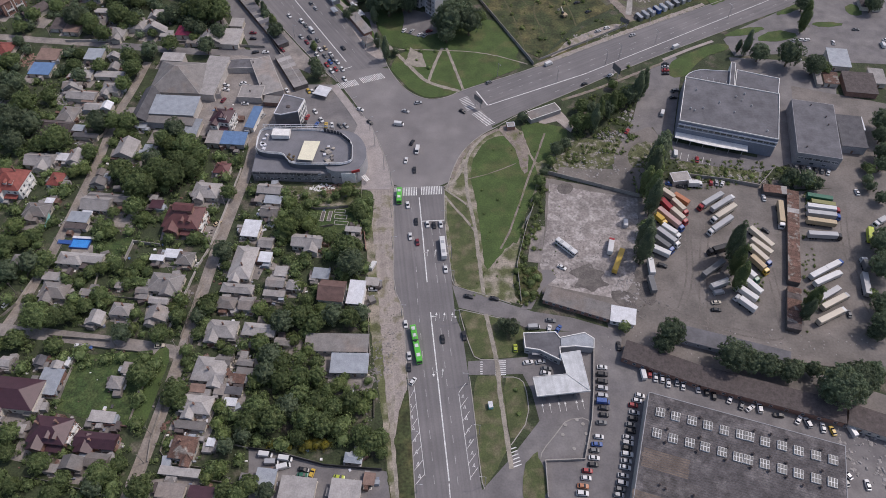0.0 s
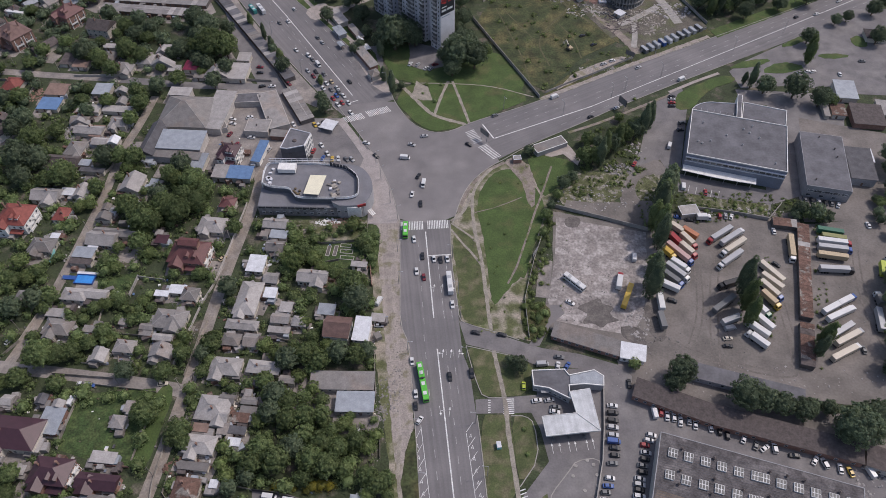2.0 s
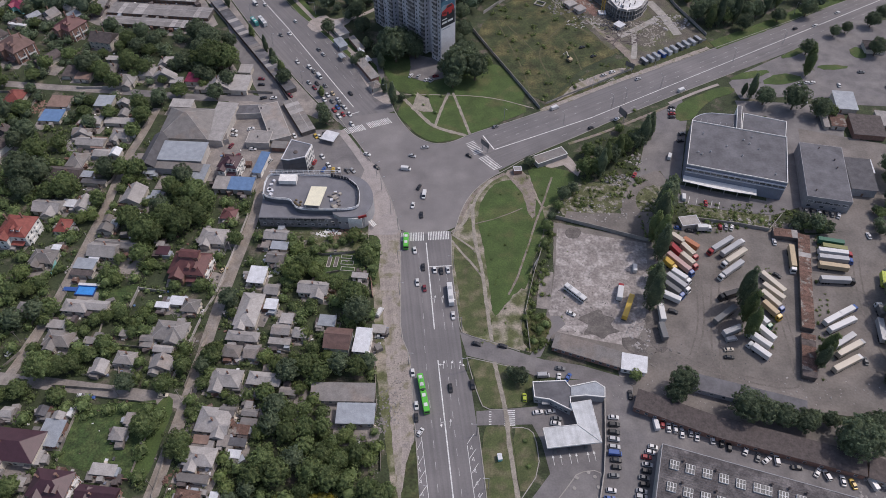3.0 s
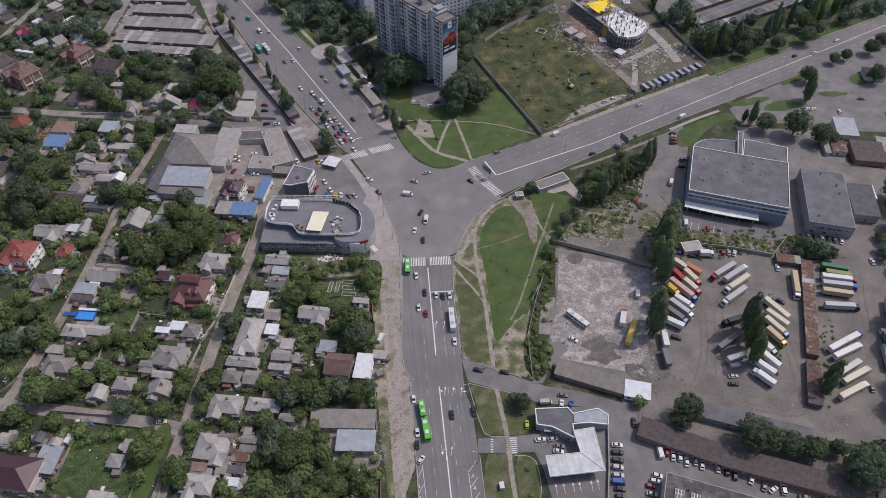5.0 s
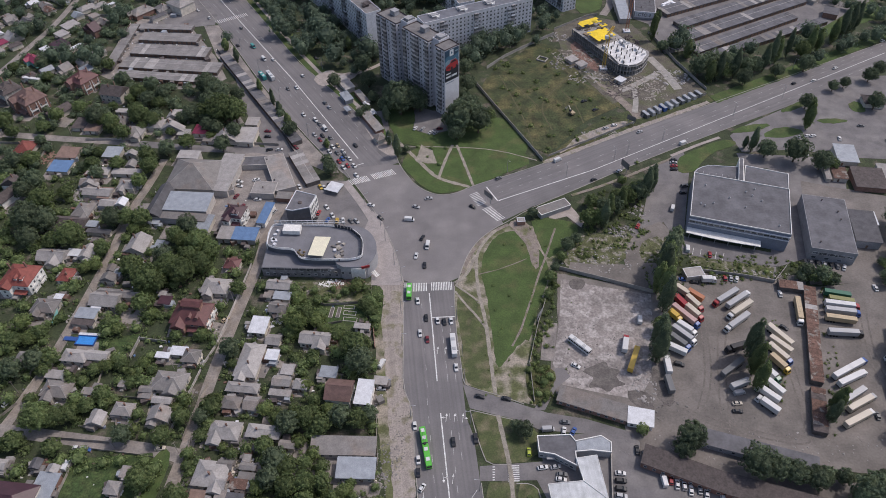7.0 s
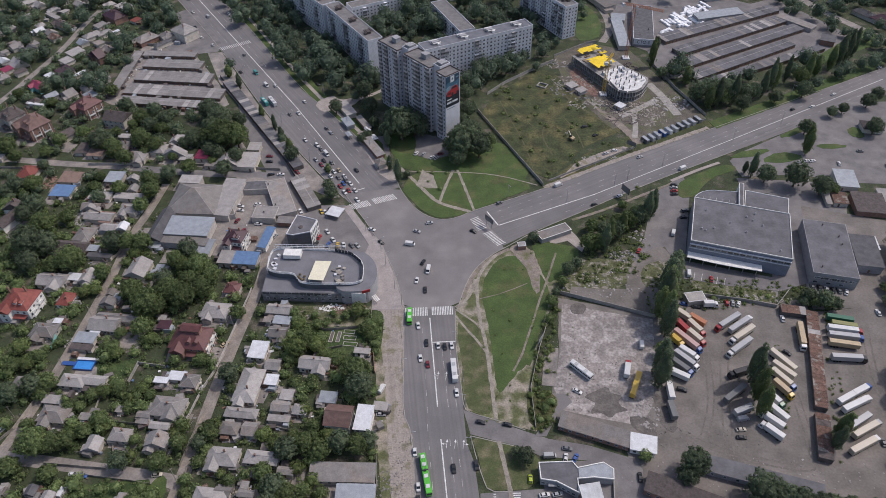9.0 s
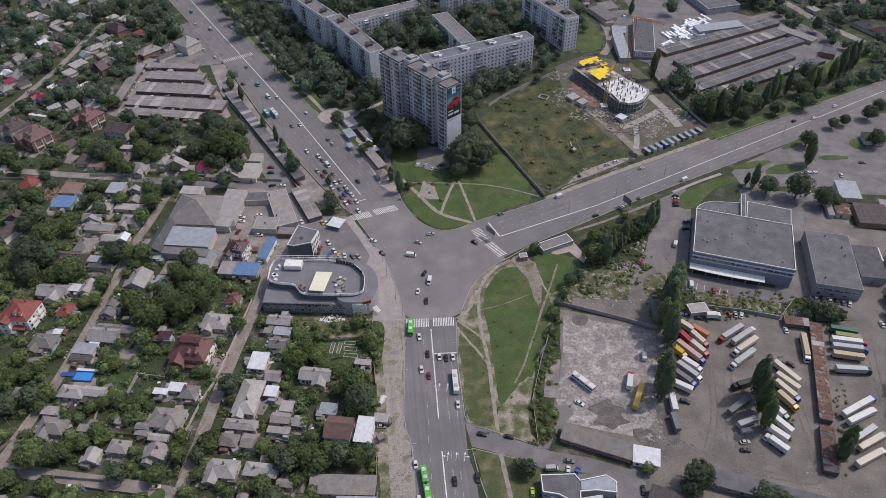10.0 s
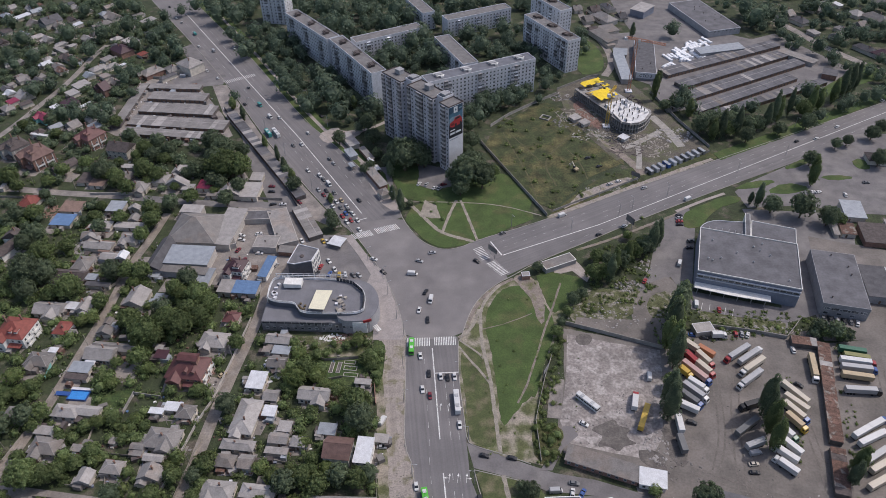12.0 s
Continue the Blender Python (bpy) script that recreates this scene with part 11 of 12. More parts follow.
# ---- fences and walls ----
solid("fence", [(53.5, 249.7), (75.7, 241.8), (98.3, 233.4)], 2.4, 0.25, KERB, "grey precast concrete panel fence")
solid("fence", [(15.2, 424.2), (28.3, 394.3), (53.5, 338.4)], 2.4, 0.25, KERB, "grey precast concrete panel fence")
solid("fence", [(23.7, 443.4), (37.5, 459.5), (59.7, 479.1), (75.8, 491.6)], 2.4, 0.25, KERB, "grey precast concrete panel fence")
solid("fence", [(76.6, 498.9), (104.3, 519.9), (112.8, 522.8)], 2.0, 0.2, KERB, "grey precast concrete panel fence")
solid("fence", [(147.0, 493.8), (158.0, 450.7), (170.3, 414.8)], 2.2, 0.2, KERB, "grey precast concrete panel fence")
solid("fence", [(57.5, 342.6), (71.8, 351.6), (86.0, 359.5), (109.6, 374.0), (115.6, 377.7)], 1.7, 0.2, KERB, "leaning grey concrete panel fence along the avenue")
solid("fence", [(120.9, 383.4), (168.7, 409.1)], 2.0, 0.2, KERB, "grey precast concrete panel fence")
solid("fence", [(124.8, 248.1), (145.5, 244.2), (159.4, 240.3), (169.0, 250.9)], 2.2, 0.25, KERB, "grey precast concrete panel fence")
solid("fence", [(45.1, 228.8), (40.5, 215.1), (36.8, 201.2), (34.3, 191.3), (34.8, 171.1)], 1.8, 0.2, KERB, "grey precast concrete panel fence")
solid("fence", [(-74.8, 103.5), (-65.9, 102.3), (-44.7, 96.8), (-23.0, 95.1)], 2.2, 0.1, DARK_METAL, "dark sheet-metal fence round the works yard")
solid("wall", [(64.0, 149.0), (61.3, 128.5), (58.9, 115.1), (54.2, 99.2), (39.1, 98.6)], 1.6, 0.4, KERB, "low concrete wall beside the car park", "wall")
solid("wall", [(39.1, 98.6), (38.9, 84.7)], 1.6, 0.4, KERB, "low concrete wall beside the car park", "wall")
solid("fence", [(-40.8, 237.9), (-38.9, 215.0)], 1.8, 0.1, FENCE, "weathered grey board fence between the plots")
solid("fence", [(-79.9, 232.5), (-62.2, 225.1), (-40.1, 227.3)], 1.8, 0.1, FENCE, "weathered grey board fence between the plots")
solid("fence", [(-76.3, 216.8), (-60.9, 213.2), (-52.9, 215.0)], 1.6, 0.1, FENCE, "weathered grey board fence between the plots")
solid("wall", [(-173.1, 469.2), (-129.3, 406.5), (-96.9, 346.9)], 2.4, 0.3, DARK_METAL, "dark wall behind the avenue garages", "wall")
solid("wall", [(-103.7, 252.8), (-106.6, 225.1), (-109.5, 201.2), (-112.9, 189.7), (-115.9, 171.0), (-118.0, 156.5)], 1.7, 0.25, WALLS["silicate"], "pale brick garden wall beside the lane", "wall")
solid("wall", [(-146.6, 204.6), (-133.0, 202.5)], 2.0, 0.25, KERB, "grey concrete garden wall", "wall")
solid("wall", [(-146.3, 205.2), (-147.4, 193.9)], 2.0, 0.25, KERB, "grey concrete garden wall", "wall")
solid("fence", [(-192.8, 233.2), (-190.9, 213.2)], 2.0, 0.1, WALLS["teal"], "turquoise sheet garden fence")
solid("wall", [(-189.6, 240.9), (-191.9, 232.5)], 2.0, 0.25, WALLS["silicate"], "pale brick garden wall", "wall")
solid("fence", [(-153.4, 143.5), (-154.5, 128.4), (-154.4, 119.8)], 1.8, 0.1, FENCE, "weathered grey board fence between the plots")
solid("fence", [(-120.7, 140.0), (-122.6, 125.9), (-123.7, 113.4)], 1.6, 0.1, FENCE, "weathered grey board fence between the plots")
solid("fence", [(-154.6, 148.9), (-132.2, 146.2), (-121.8, 144.6)], 1.2, 0.1, FENCE, "weathered grey board fence between the plots")
solid("wall", [(-138.8, 113.3), (-124.1, 112.4)], 1.6, 0.25, WALLS["brick"], "low red brick garden wall", "wall")
solid("fence", [(-168.6, 153.3), (-142.0, 151.1)], 1.6, 0.1, FENCE, "weathered grey board fence between the plots")
solid("fence", [(-193.4, 162.2), (-188.7, 169.5), (-186.1, 183.3)], 1.6, 0.1, FENCE, "weathered grey board fence between the plots")
solid("fence", [(-174.9, 169.5), (-175.8, 157.9)], 1.6, 0.1, FENCE, "weathered grey board fence between the plots")
solid("fence", [(-145.9, 173.1), (-141.6, 157.9)], 1.5, 0.1, FENCE, "weathered grey board fence between the plots")
solid("fence", [(-145.9, 173.1), (-131.2, 171.9)], 1.5, 0.1, FENCE, "weathered grey board fence between the plots")
solid("fence", [(-108.3, 180.2), (-111.0, 163.6), (-112.1, 152.2)], 1.6, 0.1, FENCE, "weathered grey board fence between the plots")
solid("fence", [(-111.9, 131.0), (-112.3, 118.6), (-113.1, 106.9), (-112.2, 98.3)], 1.5, 0.1, FENCE, "weathered grey board fence between the plots")
solid("fence", [(-108.5, 152.2), (-109.0, 138.7)], 1.6, 0.1, FENCE, "weathered grey board fence between the plots")
solid("fence", [(-96.7, 124.7), (-92.5, 117.4)], 1.5, 0.1, FENCE, "weathered grey board fence between the plots")
solid("fence", [(-107.8, 109.2), (-108.3, 102.3), (-103.8, 97.5), (-90.6, 95.7), (-81.6, 93.5)], 1.6, 0.1, FENCE, "weathered grey board fence between the plots")
solid("fence", [(-156.8, 92.5), (-142.1, 89.7), (-123.8, 85.1)], 1.6, 0.1, FENCE, "weathered grey board fence between the plots")
solid("fence", [(-89.7, 91.4), (-72.3, 88.9)], 1.6, 0.1, FENCE, "weathered grey board fence between the plots")
solid("fence", [(-81.4, 171.9), (-60.7, 167.2), (-32.0, 166.0)], 1.6, 0.1, FENCE, "weathered grey board fence between the plots")
solid("fence", [(-32.6, 163.7), (-30.4, 141.4)], 1.6, 0.1, FENCE, "weathered grey board fence between the plots")
solid("fence", [(-28.0, 128.5), (-27.2, 116.2)], 1.6, 0.1, FENCE, "weathered grey board fence between the plots")
solid("fence", [(-83.9, 105.7), (-74.8, 103.5)], 1.6, 0.1, FENCE, "weathered grey board fence between the plots")
solid("fence", [(-200.0, 281.6), (-186.2, 271.6), (-182.1, 278.1), (-180.5, 293.9)], 1.8, 0.1, FENCE, "weathered grey board fence between the plots")
solid("fence", [(-189.0, 191.2), (-189.4, 181.7)], 1.6, 0.1, FENCE, "weathered grey board fence between the plots")
solid("fence", [(-157.7, 191.3), (-156.8, 175.5)], 1.5, 0.1, FENCE, "weathered grey board fence between the plots")
solid("fence", [(-146.5, 157.9), (-157.6, 158.4)], 1.5, 0.1, FENCE, "weathered grey board fence between the plots")
solid("fence", [(-286.0, 357.6), (-264.0, 356.4), (-249.7, 356.4)], 1.7, 0.1, FENCE, "weathered grey board fence between the plots")
solid("wall", [(-230.1, 360.6), (-201.4, 360.6)], 1.8, 0.25, WALLS["silicate"], "pale brick garden wall", "wall")
solid("fence", [(-249.7, 356.4), (-252.3, 331.7)], 1.7, 0.1, FENCE, "weathered grey board fence between the plots")
solid("fence", [(-268.4, 425.3), (-269.9, 410.5)], 1.7, 0.1, FENCE, "weathered grey board fence between the plots")
solid("wall", [(-301.4, 526.4), (-254.8, 522.9), (-236.7, 520.8)], 2, 0.25, KERB, "grey concrete wall", "wall")
solid("wall", [(-250.7, 511.0), (-248.9, 452.8)], 2, 0.2, KERB, "pale concrete fence", "wall")
solid("fence", [(-169.3, 360.6), (-129.2, 356.3), (-107.7, 354.5)], 1.8, 0.1, FENCE, "weathered grey board fence between the plots")
solid("wall", [(-37.6, 210.8), (-36.0, 199.5)], 1.8, 0.3, WALLS["brick"], "low brick wall", "wall")


# ---- street furniture ----
street_lamp(1.5, 216.8, 175)
street_lamp(4.0, 195.2, 175)
street_lamp(5.0, 181.8, 175)
street_lamp(7.2, 160.8, 175)
street_lamp(10.3, 131.0, 175)
street_lamp(14.2, 109.2, 175)
street_lamp(15.7, 89.3, 175)
street_lamp(-25.0, 220.4, -5)
street_lamp(-23.6, 201.2, -5)
street_lamp(-18.0, 163.7, -5)
street_lamp(-14.2, 128.5, -5)
street_lamp(-11.8, 106.9, -5)
street_lamp(-9.7, 86.8, -5)
street_lamp(-26.0, 241.8, 30)
street_lamp(-30.2, 252.9, 30)
street_lamp(-36.0, 270.3, 30)
street_lamp(-39.4, 281.7, 30)
street_lamp(-49.2, 297.7, 30)
street_lamp(65.7, 322.8, 120)
street_lamp(96.1, 339.0, 120)
street_lamp(104.9, 344.6, 120)
street_lamp(129.0, 358.5, 120)
street_lamp(180.2, 385.3, 120)
street_lamp(218.0, 405.4, 120)
street_lamp(31.8, 328.0, -60)
street_lamp(87.3, 357.4, -60)
street_lamp(129.8, 380.8, -60)
street_lamp(236.2, 440.0, -60)
street_lamp(-90.8, 364.8, -20)
street_lamp(-115.8, 406.4, -20)
street_lamp(-136.8, 441.7, -20)
street_lamp(-155.9, 471.7, -20)
street_lamp(-37.6, 351.5, 200)
street_lamp(-53.9, 377.3, 200)
street_lamp(-71.9, 406.3, 200)
street_lamp(-92.5, 443.9, 200)
street_lamp(-113.0, 482.0, 200)
utility_pole(-112.1, 146.8, 45)
utility_pole(-132.2, 155.0, 60)
utility_pole(-125.6, 188.1, 120)
utility_pole(-106.9, 226.6, 100)
utility_pole(-108.7, 201.2, 105)
utility_pole(-113.7, 109.2, 76)
utility_pole(-139.0, 148.9, 175)
utility_pole(-191.0, 175.5, 30)
utility_pole(-179.2, 201.2, 50)
utility_pole(-178.7, 233.2, 150)
utility_pole(-109.5, 168.0, 75)
utility_pole(-113.6, 97.9, 165)
utility_pole(-269.7, 370.0, 74)
utility_pole(-241.7, 366.8, 45)
utility_pole(-253.7, 465.4, 175)
utility_pole(-310.3, 497.1, 15)
utility_pole(-315.3, 474.5, 130)
utility_pole(-209.5, 373.1, 170)
billboard(19.6, 301.0, -50, 6.5, 3.2, 4)
billboard(99.9, 327.3, -60, 6.5, 4.0, 4)
billboard(112.6, 376.1, -40, 6, 3.0, 3)
billboard(40.8, 216.8, 60, 6, 3.0, 3, "pale")
block("stop_shelter", 55.0, 294.1, 19.0, 6.6, 26, 3.0, "grey", "slate", "low grey stop shelter with a white roof edge", "shelter", 0.3, 0, "white")
block("kiosk", 36.7, 283.8, 4.3, 3.5, 6, 2.8, "brick", "pale", "small brown street kiosk with a pale roof", "kiosk", 0.2)
block("gate_house", 120.2, 244.8, 9.5, 6.3, 9, 3.2, "silicate", "pale", "small gatehouse of pale brick at the yard", "building", 0.2)
pool(-171.2, 203.6, -4)
for spot in ((-58.6, 221.0, 1.9, 6.5), (-55.2, 221.0, 1.9, 6.5), (-49.8, 220.5, 6.2, 2.6), (-49.2, 216.6, 6.8, 2.4), (-50.4, 224.2, 5.4, 2.2)):
    garden_bed(*spot, -6)
excavator(76.6, 387.1, 120)
car(86.6, 401.6, 25, "car", "black", "standing in the meadow")
car(92.6, 391.6, 30, "car", "black", "standing in the meadow")
car(96.0, 370.8, 25, "car", "silver", "standing on gravel behind the fence")
car(102.0, 374.2, 20, "hatch", "white", "standing on gravel behind the fence")
block("electric_cabinet", 19.1, 121.1, 1.7, 2.6, 8, 2.0, "teal", "white", "green electric cabinet with a white cap on the lawn", "cabinet", 0.1)
container(123.6, 384.7, 118, "grey")
container(127.9, 387.3, 118, "silver")
container(132.1, 389.9, 118, "silver")
container(136.4, 392.5, 118, "blue")
container(140.8, 395.1, 118, "white")
container(145.1, 397.7, 118, "silver")
container(149.6, 400.4, 118, "grey")
container(154.0, 403.1, 118, "silver")
container(158.5, 405.8, 118, "silver")
container(163.0, 408.5, 118, "grey")
bundle(190.3, 562.1, 115, 8.5, 2.2)
bundle(184.1, 555.2, 112, 9.7, 2.5)
bundle(198.3, 559.3, 115, 12.6, 1.9)
bundle(204.1, 578.1, 115, 7.4, 1.6)
bundle(203.9, 557.0, 112, 13.2, 1.9)
bundle(205.5, 580.6, 118, 8.6, 1.7)
bundle(201.2, 557.4, 118, 14.3, 1.9)
bundle(187.4, 568.3, 112, 14.0, 1.5)
bundle(185.7, 555.7, 112, 8.9, 2.3)
bundle(203.2, 557.1, 112, 8.0, 2.1)
bundle(211.7, 582.7, 112, 14.1, 1.6)
bundle(210.1, 573.9, 40, 11.3, 1.6)
bundle(174.1, 554.4, 112, 12.6, 1.6)
bundle(209.3, 567.7, 112, 7.4, 2.1)
bundle(198.6, 574.1, 118, 12.9, 2.1)
bundle(168.1, 533.3, 40, 14.6, 1.7)
bundle(199.7, 577.7, 118, 13.8, 2.0)
bundle(192.5, 555.9, 118, 7.9, 2.5)
bundle(187.2, 563.9, 115, 14.9, 2.1)
bundle(167.9, 534.8, 118, 7.0, 1.5)
bundle(180.3, 557.2, 112, 9.5, 1.7)
bundle(195.3, 574.0, 40, 13.2, 2.4)
bundle(189.3, 553.0, 115, 11.5, 1.5)
bundle(201.0, 577.3, 40, 11.1, 2.5)
bundle(196.6, 572.9, 118, 8.4, 2.4)
bundle(183.6, 565.2, 115, 9.1, 1.6)
bundle(176.7, 557.4, 112, 7.5, 1.7)
bundle(185.2, 552.4, 118, 9.3, 2.0)
bundle(177.9, 538.4, 118, 12.6, 1.5)
bundle(187.3, 551.7, 40, 11.7, 2.4)
bundle(200.2, 572.2, 40, 9.8, 2.5)
bundle(183.8, 563.4, 112, 8.3, 2.3)
bundle(210.0, 581.4, 40, 10.7, 2.1)
bundle(188.5, 565.8, 40, 11.7, 1.7)
bundle(170.9, 540.6, 40, 11.4, 2.0)
bundle(189.6, 548.3, 112, 14.0, 2.1)
bundle(215.8, 589.4, 115, 12.8, 1.5)
bundle(200.4, 567.8, 40, 14.1, 2.3)
bundle(203.0, 580.6, 115, 14.0, 1.7)
bundle(203.8, 563.4, 40, 14.0, 1.4)
sign = thing("workshop_sign", 147.6, 515.1, 2.6, -10, "dark painted letters on the workshop wall", "sign")
font = bpy.data.curves.new("letters", "FONT")
font.body, font.size, font.extrude, font.align_x = "CTO 3", 3.4, 0.05, "CENTER"
letters = new("letters", font)
letters.parent, letters.matrix_basis = sign, pose(0, 0, 0, 90)
font.materials.append(DARK_METAL)
bm = bmesh.new()
box(bm, 0, 0.12, 1.2, 14.5, 0.1, 4.6)
part("backing", bm, WALLS["panel"], sign)


# ---- rubble, heaps and planting ----
scatter("rubble", 90.1, 278.2, 7, 5, 90, 0.5, ROOFS["pale"], "pale heaps of rubble and refuse", 3)
scatter("rubble", 102.4, 294.0, 6, 5, 40, 0.4, ROOFS["pale"], "white refuse strewn on waste ground", 4)
scatter("rubble", -61.0, 240.0, 6.5, 2.6, 110, 0.32, WALLS["white"], "heap of broken white plaster", 5)
scatter("rubble", -52.3, 239.0, 9, 4, 120, 0.4, BRICK, "broken brick and earth", 6)
scatter("rubble", 93.0, 366.5, 13, 2.4, 60, 0.4, KERB, "broken concrete along the verge", 7)
scatter("rubble", 89.0, 168.1, 12, 6, 36, 0.35, ROOFS["slate"], "grey heaps of rubble", 8)
scatter("rubble", 83.2, 178.7, 6, 8, 60, 0.4, ROOFS["pale"], "rubble", 9)
scatter("building_material", 86.7, 459.3, 16, 12, 110, 0.55, FENCE, "stacks of boards and formwork", 10, 0.4, 0.1, 2.6)
scatter("building_material", 92.8, 431.4, 14, 8, 70, 0.5, KERB, "concrete blocks and pipes", 11, 0.4, 0.1, 1.9)
scatter("building_material", 113.3, 415.0, 12, 12, 70, 0.6, ROOFS["brown"], "timber and site debris", 12, 0.4, 0.1, 2.6)
scatter("building_material", 131.9, 412.8, 14, 10, 60, 0.6, FENCE, "building materials in heaps", 13, 0.4, 0.1, 1.9)
scatter("building_material", 77.6, 487.9, 9, 7, 40, 0.6, ROOFS["pale"], "pale boards and panels", 14, 0.4, 0.1, 2.6)
scatter("building_material", 93.7, 451.0, 12, 10, 120, 0.5, BRICK, "stacks of red brick", 15)
scatter("building_material", 131.0, 470.0, 7, 20, 120, 0.55, ROOFS["brown"], "dark boards and props stacked beside the frame", 24, 0.8, 0.1, 2.2)
scatter("building_material", 112.0, 440.0, 9, 6, 80, 0.5, ROOFS["dark"], "dark boards and props stacked beside the frame", 25, 0.8, 0.1, 2.2)
scatter("rubble", -22.4, 146.8, 3, 12, 90, 0.25, ROOFS["slate"], "dug-up stones on the verge", 16)
scatter("rubble", -28.1, 141.4, 4, 10, 90, 0.3, ROOFS["slate"], "grey stones", 17)
scatter("rubble", -23.2, 163.7, 5, 25, 60, 0.22, FENCE, "loose stones", 18)
scatter("rubble", -29.4, 126.0, 4, 14, 70, 0.25, ROOFS["slate"], "rubble beside the verge", 19)
scatter("rubble", 148.8, 245.8, 20, 3, 90, 0.4, ROOFS["pale"], "stones in the weeds", 20)
scatter("rubble", 57.6, 201.3, 18, 22, 120, 0.25, ROOFS["slate"], "loose stones on the lot", 21)
scatter("rubble", 116.6, 191.4, 45, 50, 160, 0.16, ROOFS["dark"], "loose stones and scrap on the dirt yard", 41)
scatter("rubble", 180.9, 188.2, 22, 50, 90, 0.18, ROOFS["slate"], "loose stones on the dirt yard", 42)
scatter("rubble", 124.2, 149.6, 60, 8, 120, 0.22, ROOFS["pale"], "rubble strewn along the sheds", 43)
scatter("rubble", 78.2, 257.0, 24, 10, 110, 0.35, ROOFS["pale"], "pale stones on waste ground", 44)
scatter("rubble", 164.3, 102.4, 12, 14, 120, 0.5, ROOFS["pale"], "heaps of broken boards and rubble", 45)
scatter("rubble", -90.0, 137.4, 7, 8, 140, 0.5, FENCE, "yard clutter", 22)
scatter("rubble", -103.0, 112.6, 8, 4, 90, 0.5, ROOFS["rust"], "scrap in a yard", 23)
scatter("rubble", -86.4, 220.4, 6, 8, 90, 0.5, WALLS["panel"], "yard clutter", 24)
scatter("rubble", -185.3, 217.8, 4, 3, 30, 0.35, ROOFS["pale"], "yard clutter", 25)
scatter("rubble", -214.9, 308.0, 8, 8, 120, 0.6, ROOFS["pale"], "yard clutter", 26)
scatter("rubble", -247.2, 342.9, 6, 6, 80, 0.5, BRICK, "yard clutter", 27)
scatter("building_material", 91.9, 467.6, 5, 14, 200, 0.45, BRICK, "red brick and soil beside the frame", 31)
scatter("building_material", 124.6, 423.7, 16, 10, 160, 0.5, FENCE, "planks and site debris", 32)
scatter("building_material", 149.4, 431.1, 14, 10, 110, 0.6, ROOFS["pale"], "concrete slabs in stacks", 33)
scatter("building_material", 111.7, 427.5, 10, 8, 120, 0.5, DARK_METAL, "reinforcing steel and tools", 34)
scatter("rubble", 77.5, 451.1, 10, 10, 60, 0.6, ROOFS["slate"], "old concrete pieces in the meadow", 35)
house(114.3, 425.2, 5.4, 5.0, -50, "f", "white", 2.5, "silicate", 0, 0)
house(90.4, 445.8, 5.6, 6.0, -58, "f", "pale", 2.5, "silicate", 0, 0)
house(84.6, 452.6, 6.4, 6.0, -58, "f", "pale", 2.5, "silicate", 0, 0)
ruin = thing("foundation_ring", 63.8, 455.7, 0.1, -30, "open ring of old concrete foundation walls in the meadow", "foundation")
parapet(ruin, [(-3.2, -2.6), (3.2, -2.6), (3.2, 2.6), (-3.2, 2.6)], 0, 0.9, 0.6, KERB, "foundation_wall")
band("site_road", [(113.0, 414.5), (127.0, 424.0), (142.0, 436.5)], 4.5, 0.16, KERB, "road of pale concrete slabs on the site")
band("site_road", [(140.5, 458.0), (147.0, 440.0), (152.0, 416.0)], 6.0, 0.165, KERB, "road of pale concrete slabs on the site")
band("site_road", [(117.7, 388.7), (121.0, 402.0), (122.5, 417.0)], 3.6, 0.17, KERB, "road of pale concrete slabs on the site")
band("site_road", [(107.0, 400.0), (95.0, 425.0), (78.0, 470.0)], 4.0, 0.15, SITE, "muddy track along the edge of the site")
arrow(-7.1, 198.9, 84, 1)
arrow(-3.4, 198.9, 84, 0)
arrow(0.4, 198.9, 84, -1)
arrow(-3.9, 136.1, -82, 1)
arrow(-0.1, 136.2, 84, 0)
arrow(-2.9, 163.7, 84, 1)
arrow(0.6, 163.7, 84, 0)
arrow(4.1, 163.7, 84, -1)
bay_sign(-12.9, 121.3, 84)
bay_sign(-12.2, 116.5, 84)
bay_sign(-11.5, 111.8, 84)
bay_sign(-10.8, 107.0, 84)
bay_sign(-10.1, 102.3, 84)
bay_sign(-9.4, 97.5, 84)
bay_sign(-8.7, 92.8, 84)
bay_sign(8.2, 125.5, 84)
bay_sign(8.8, 120.8, 84)
bay_sign(9.4, 116.0, 84)
bay_sign(10.0, 111.2, 84)
bay_sign(10.7, 106.5, 84)
bay_sign(11.3, 101.8, 84)
bay_sign(11.9, 97.0, 84)
manhole(48.3, 113.2)
manhole(55.2, 113.6)
manhole(46.8, 109.2)
manhole(56.0, 109.6)
manhole(53.0, 115.4)
manhole(55.6, 105.4)
manhole(50.6, 103.6)
arrow(40.1, 120.6, 95)
arrow(43.1, 120.8, 95)
arrow(46.8, 121.3, 95)
arrow(49.3, 121.5, 95)
arrow(53.9, 122.0, 95)
arrow(56.4, 122.5, 95)
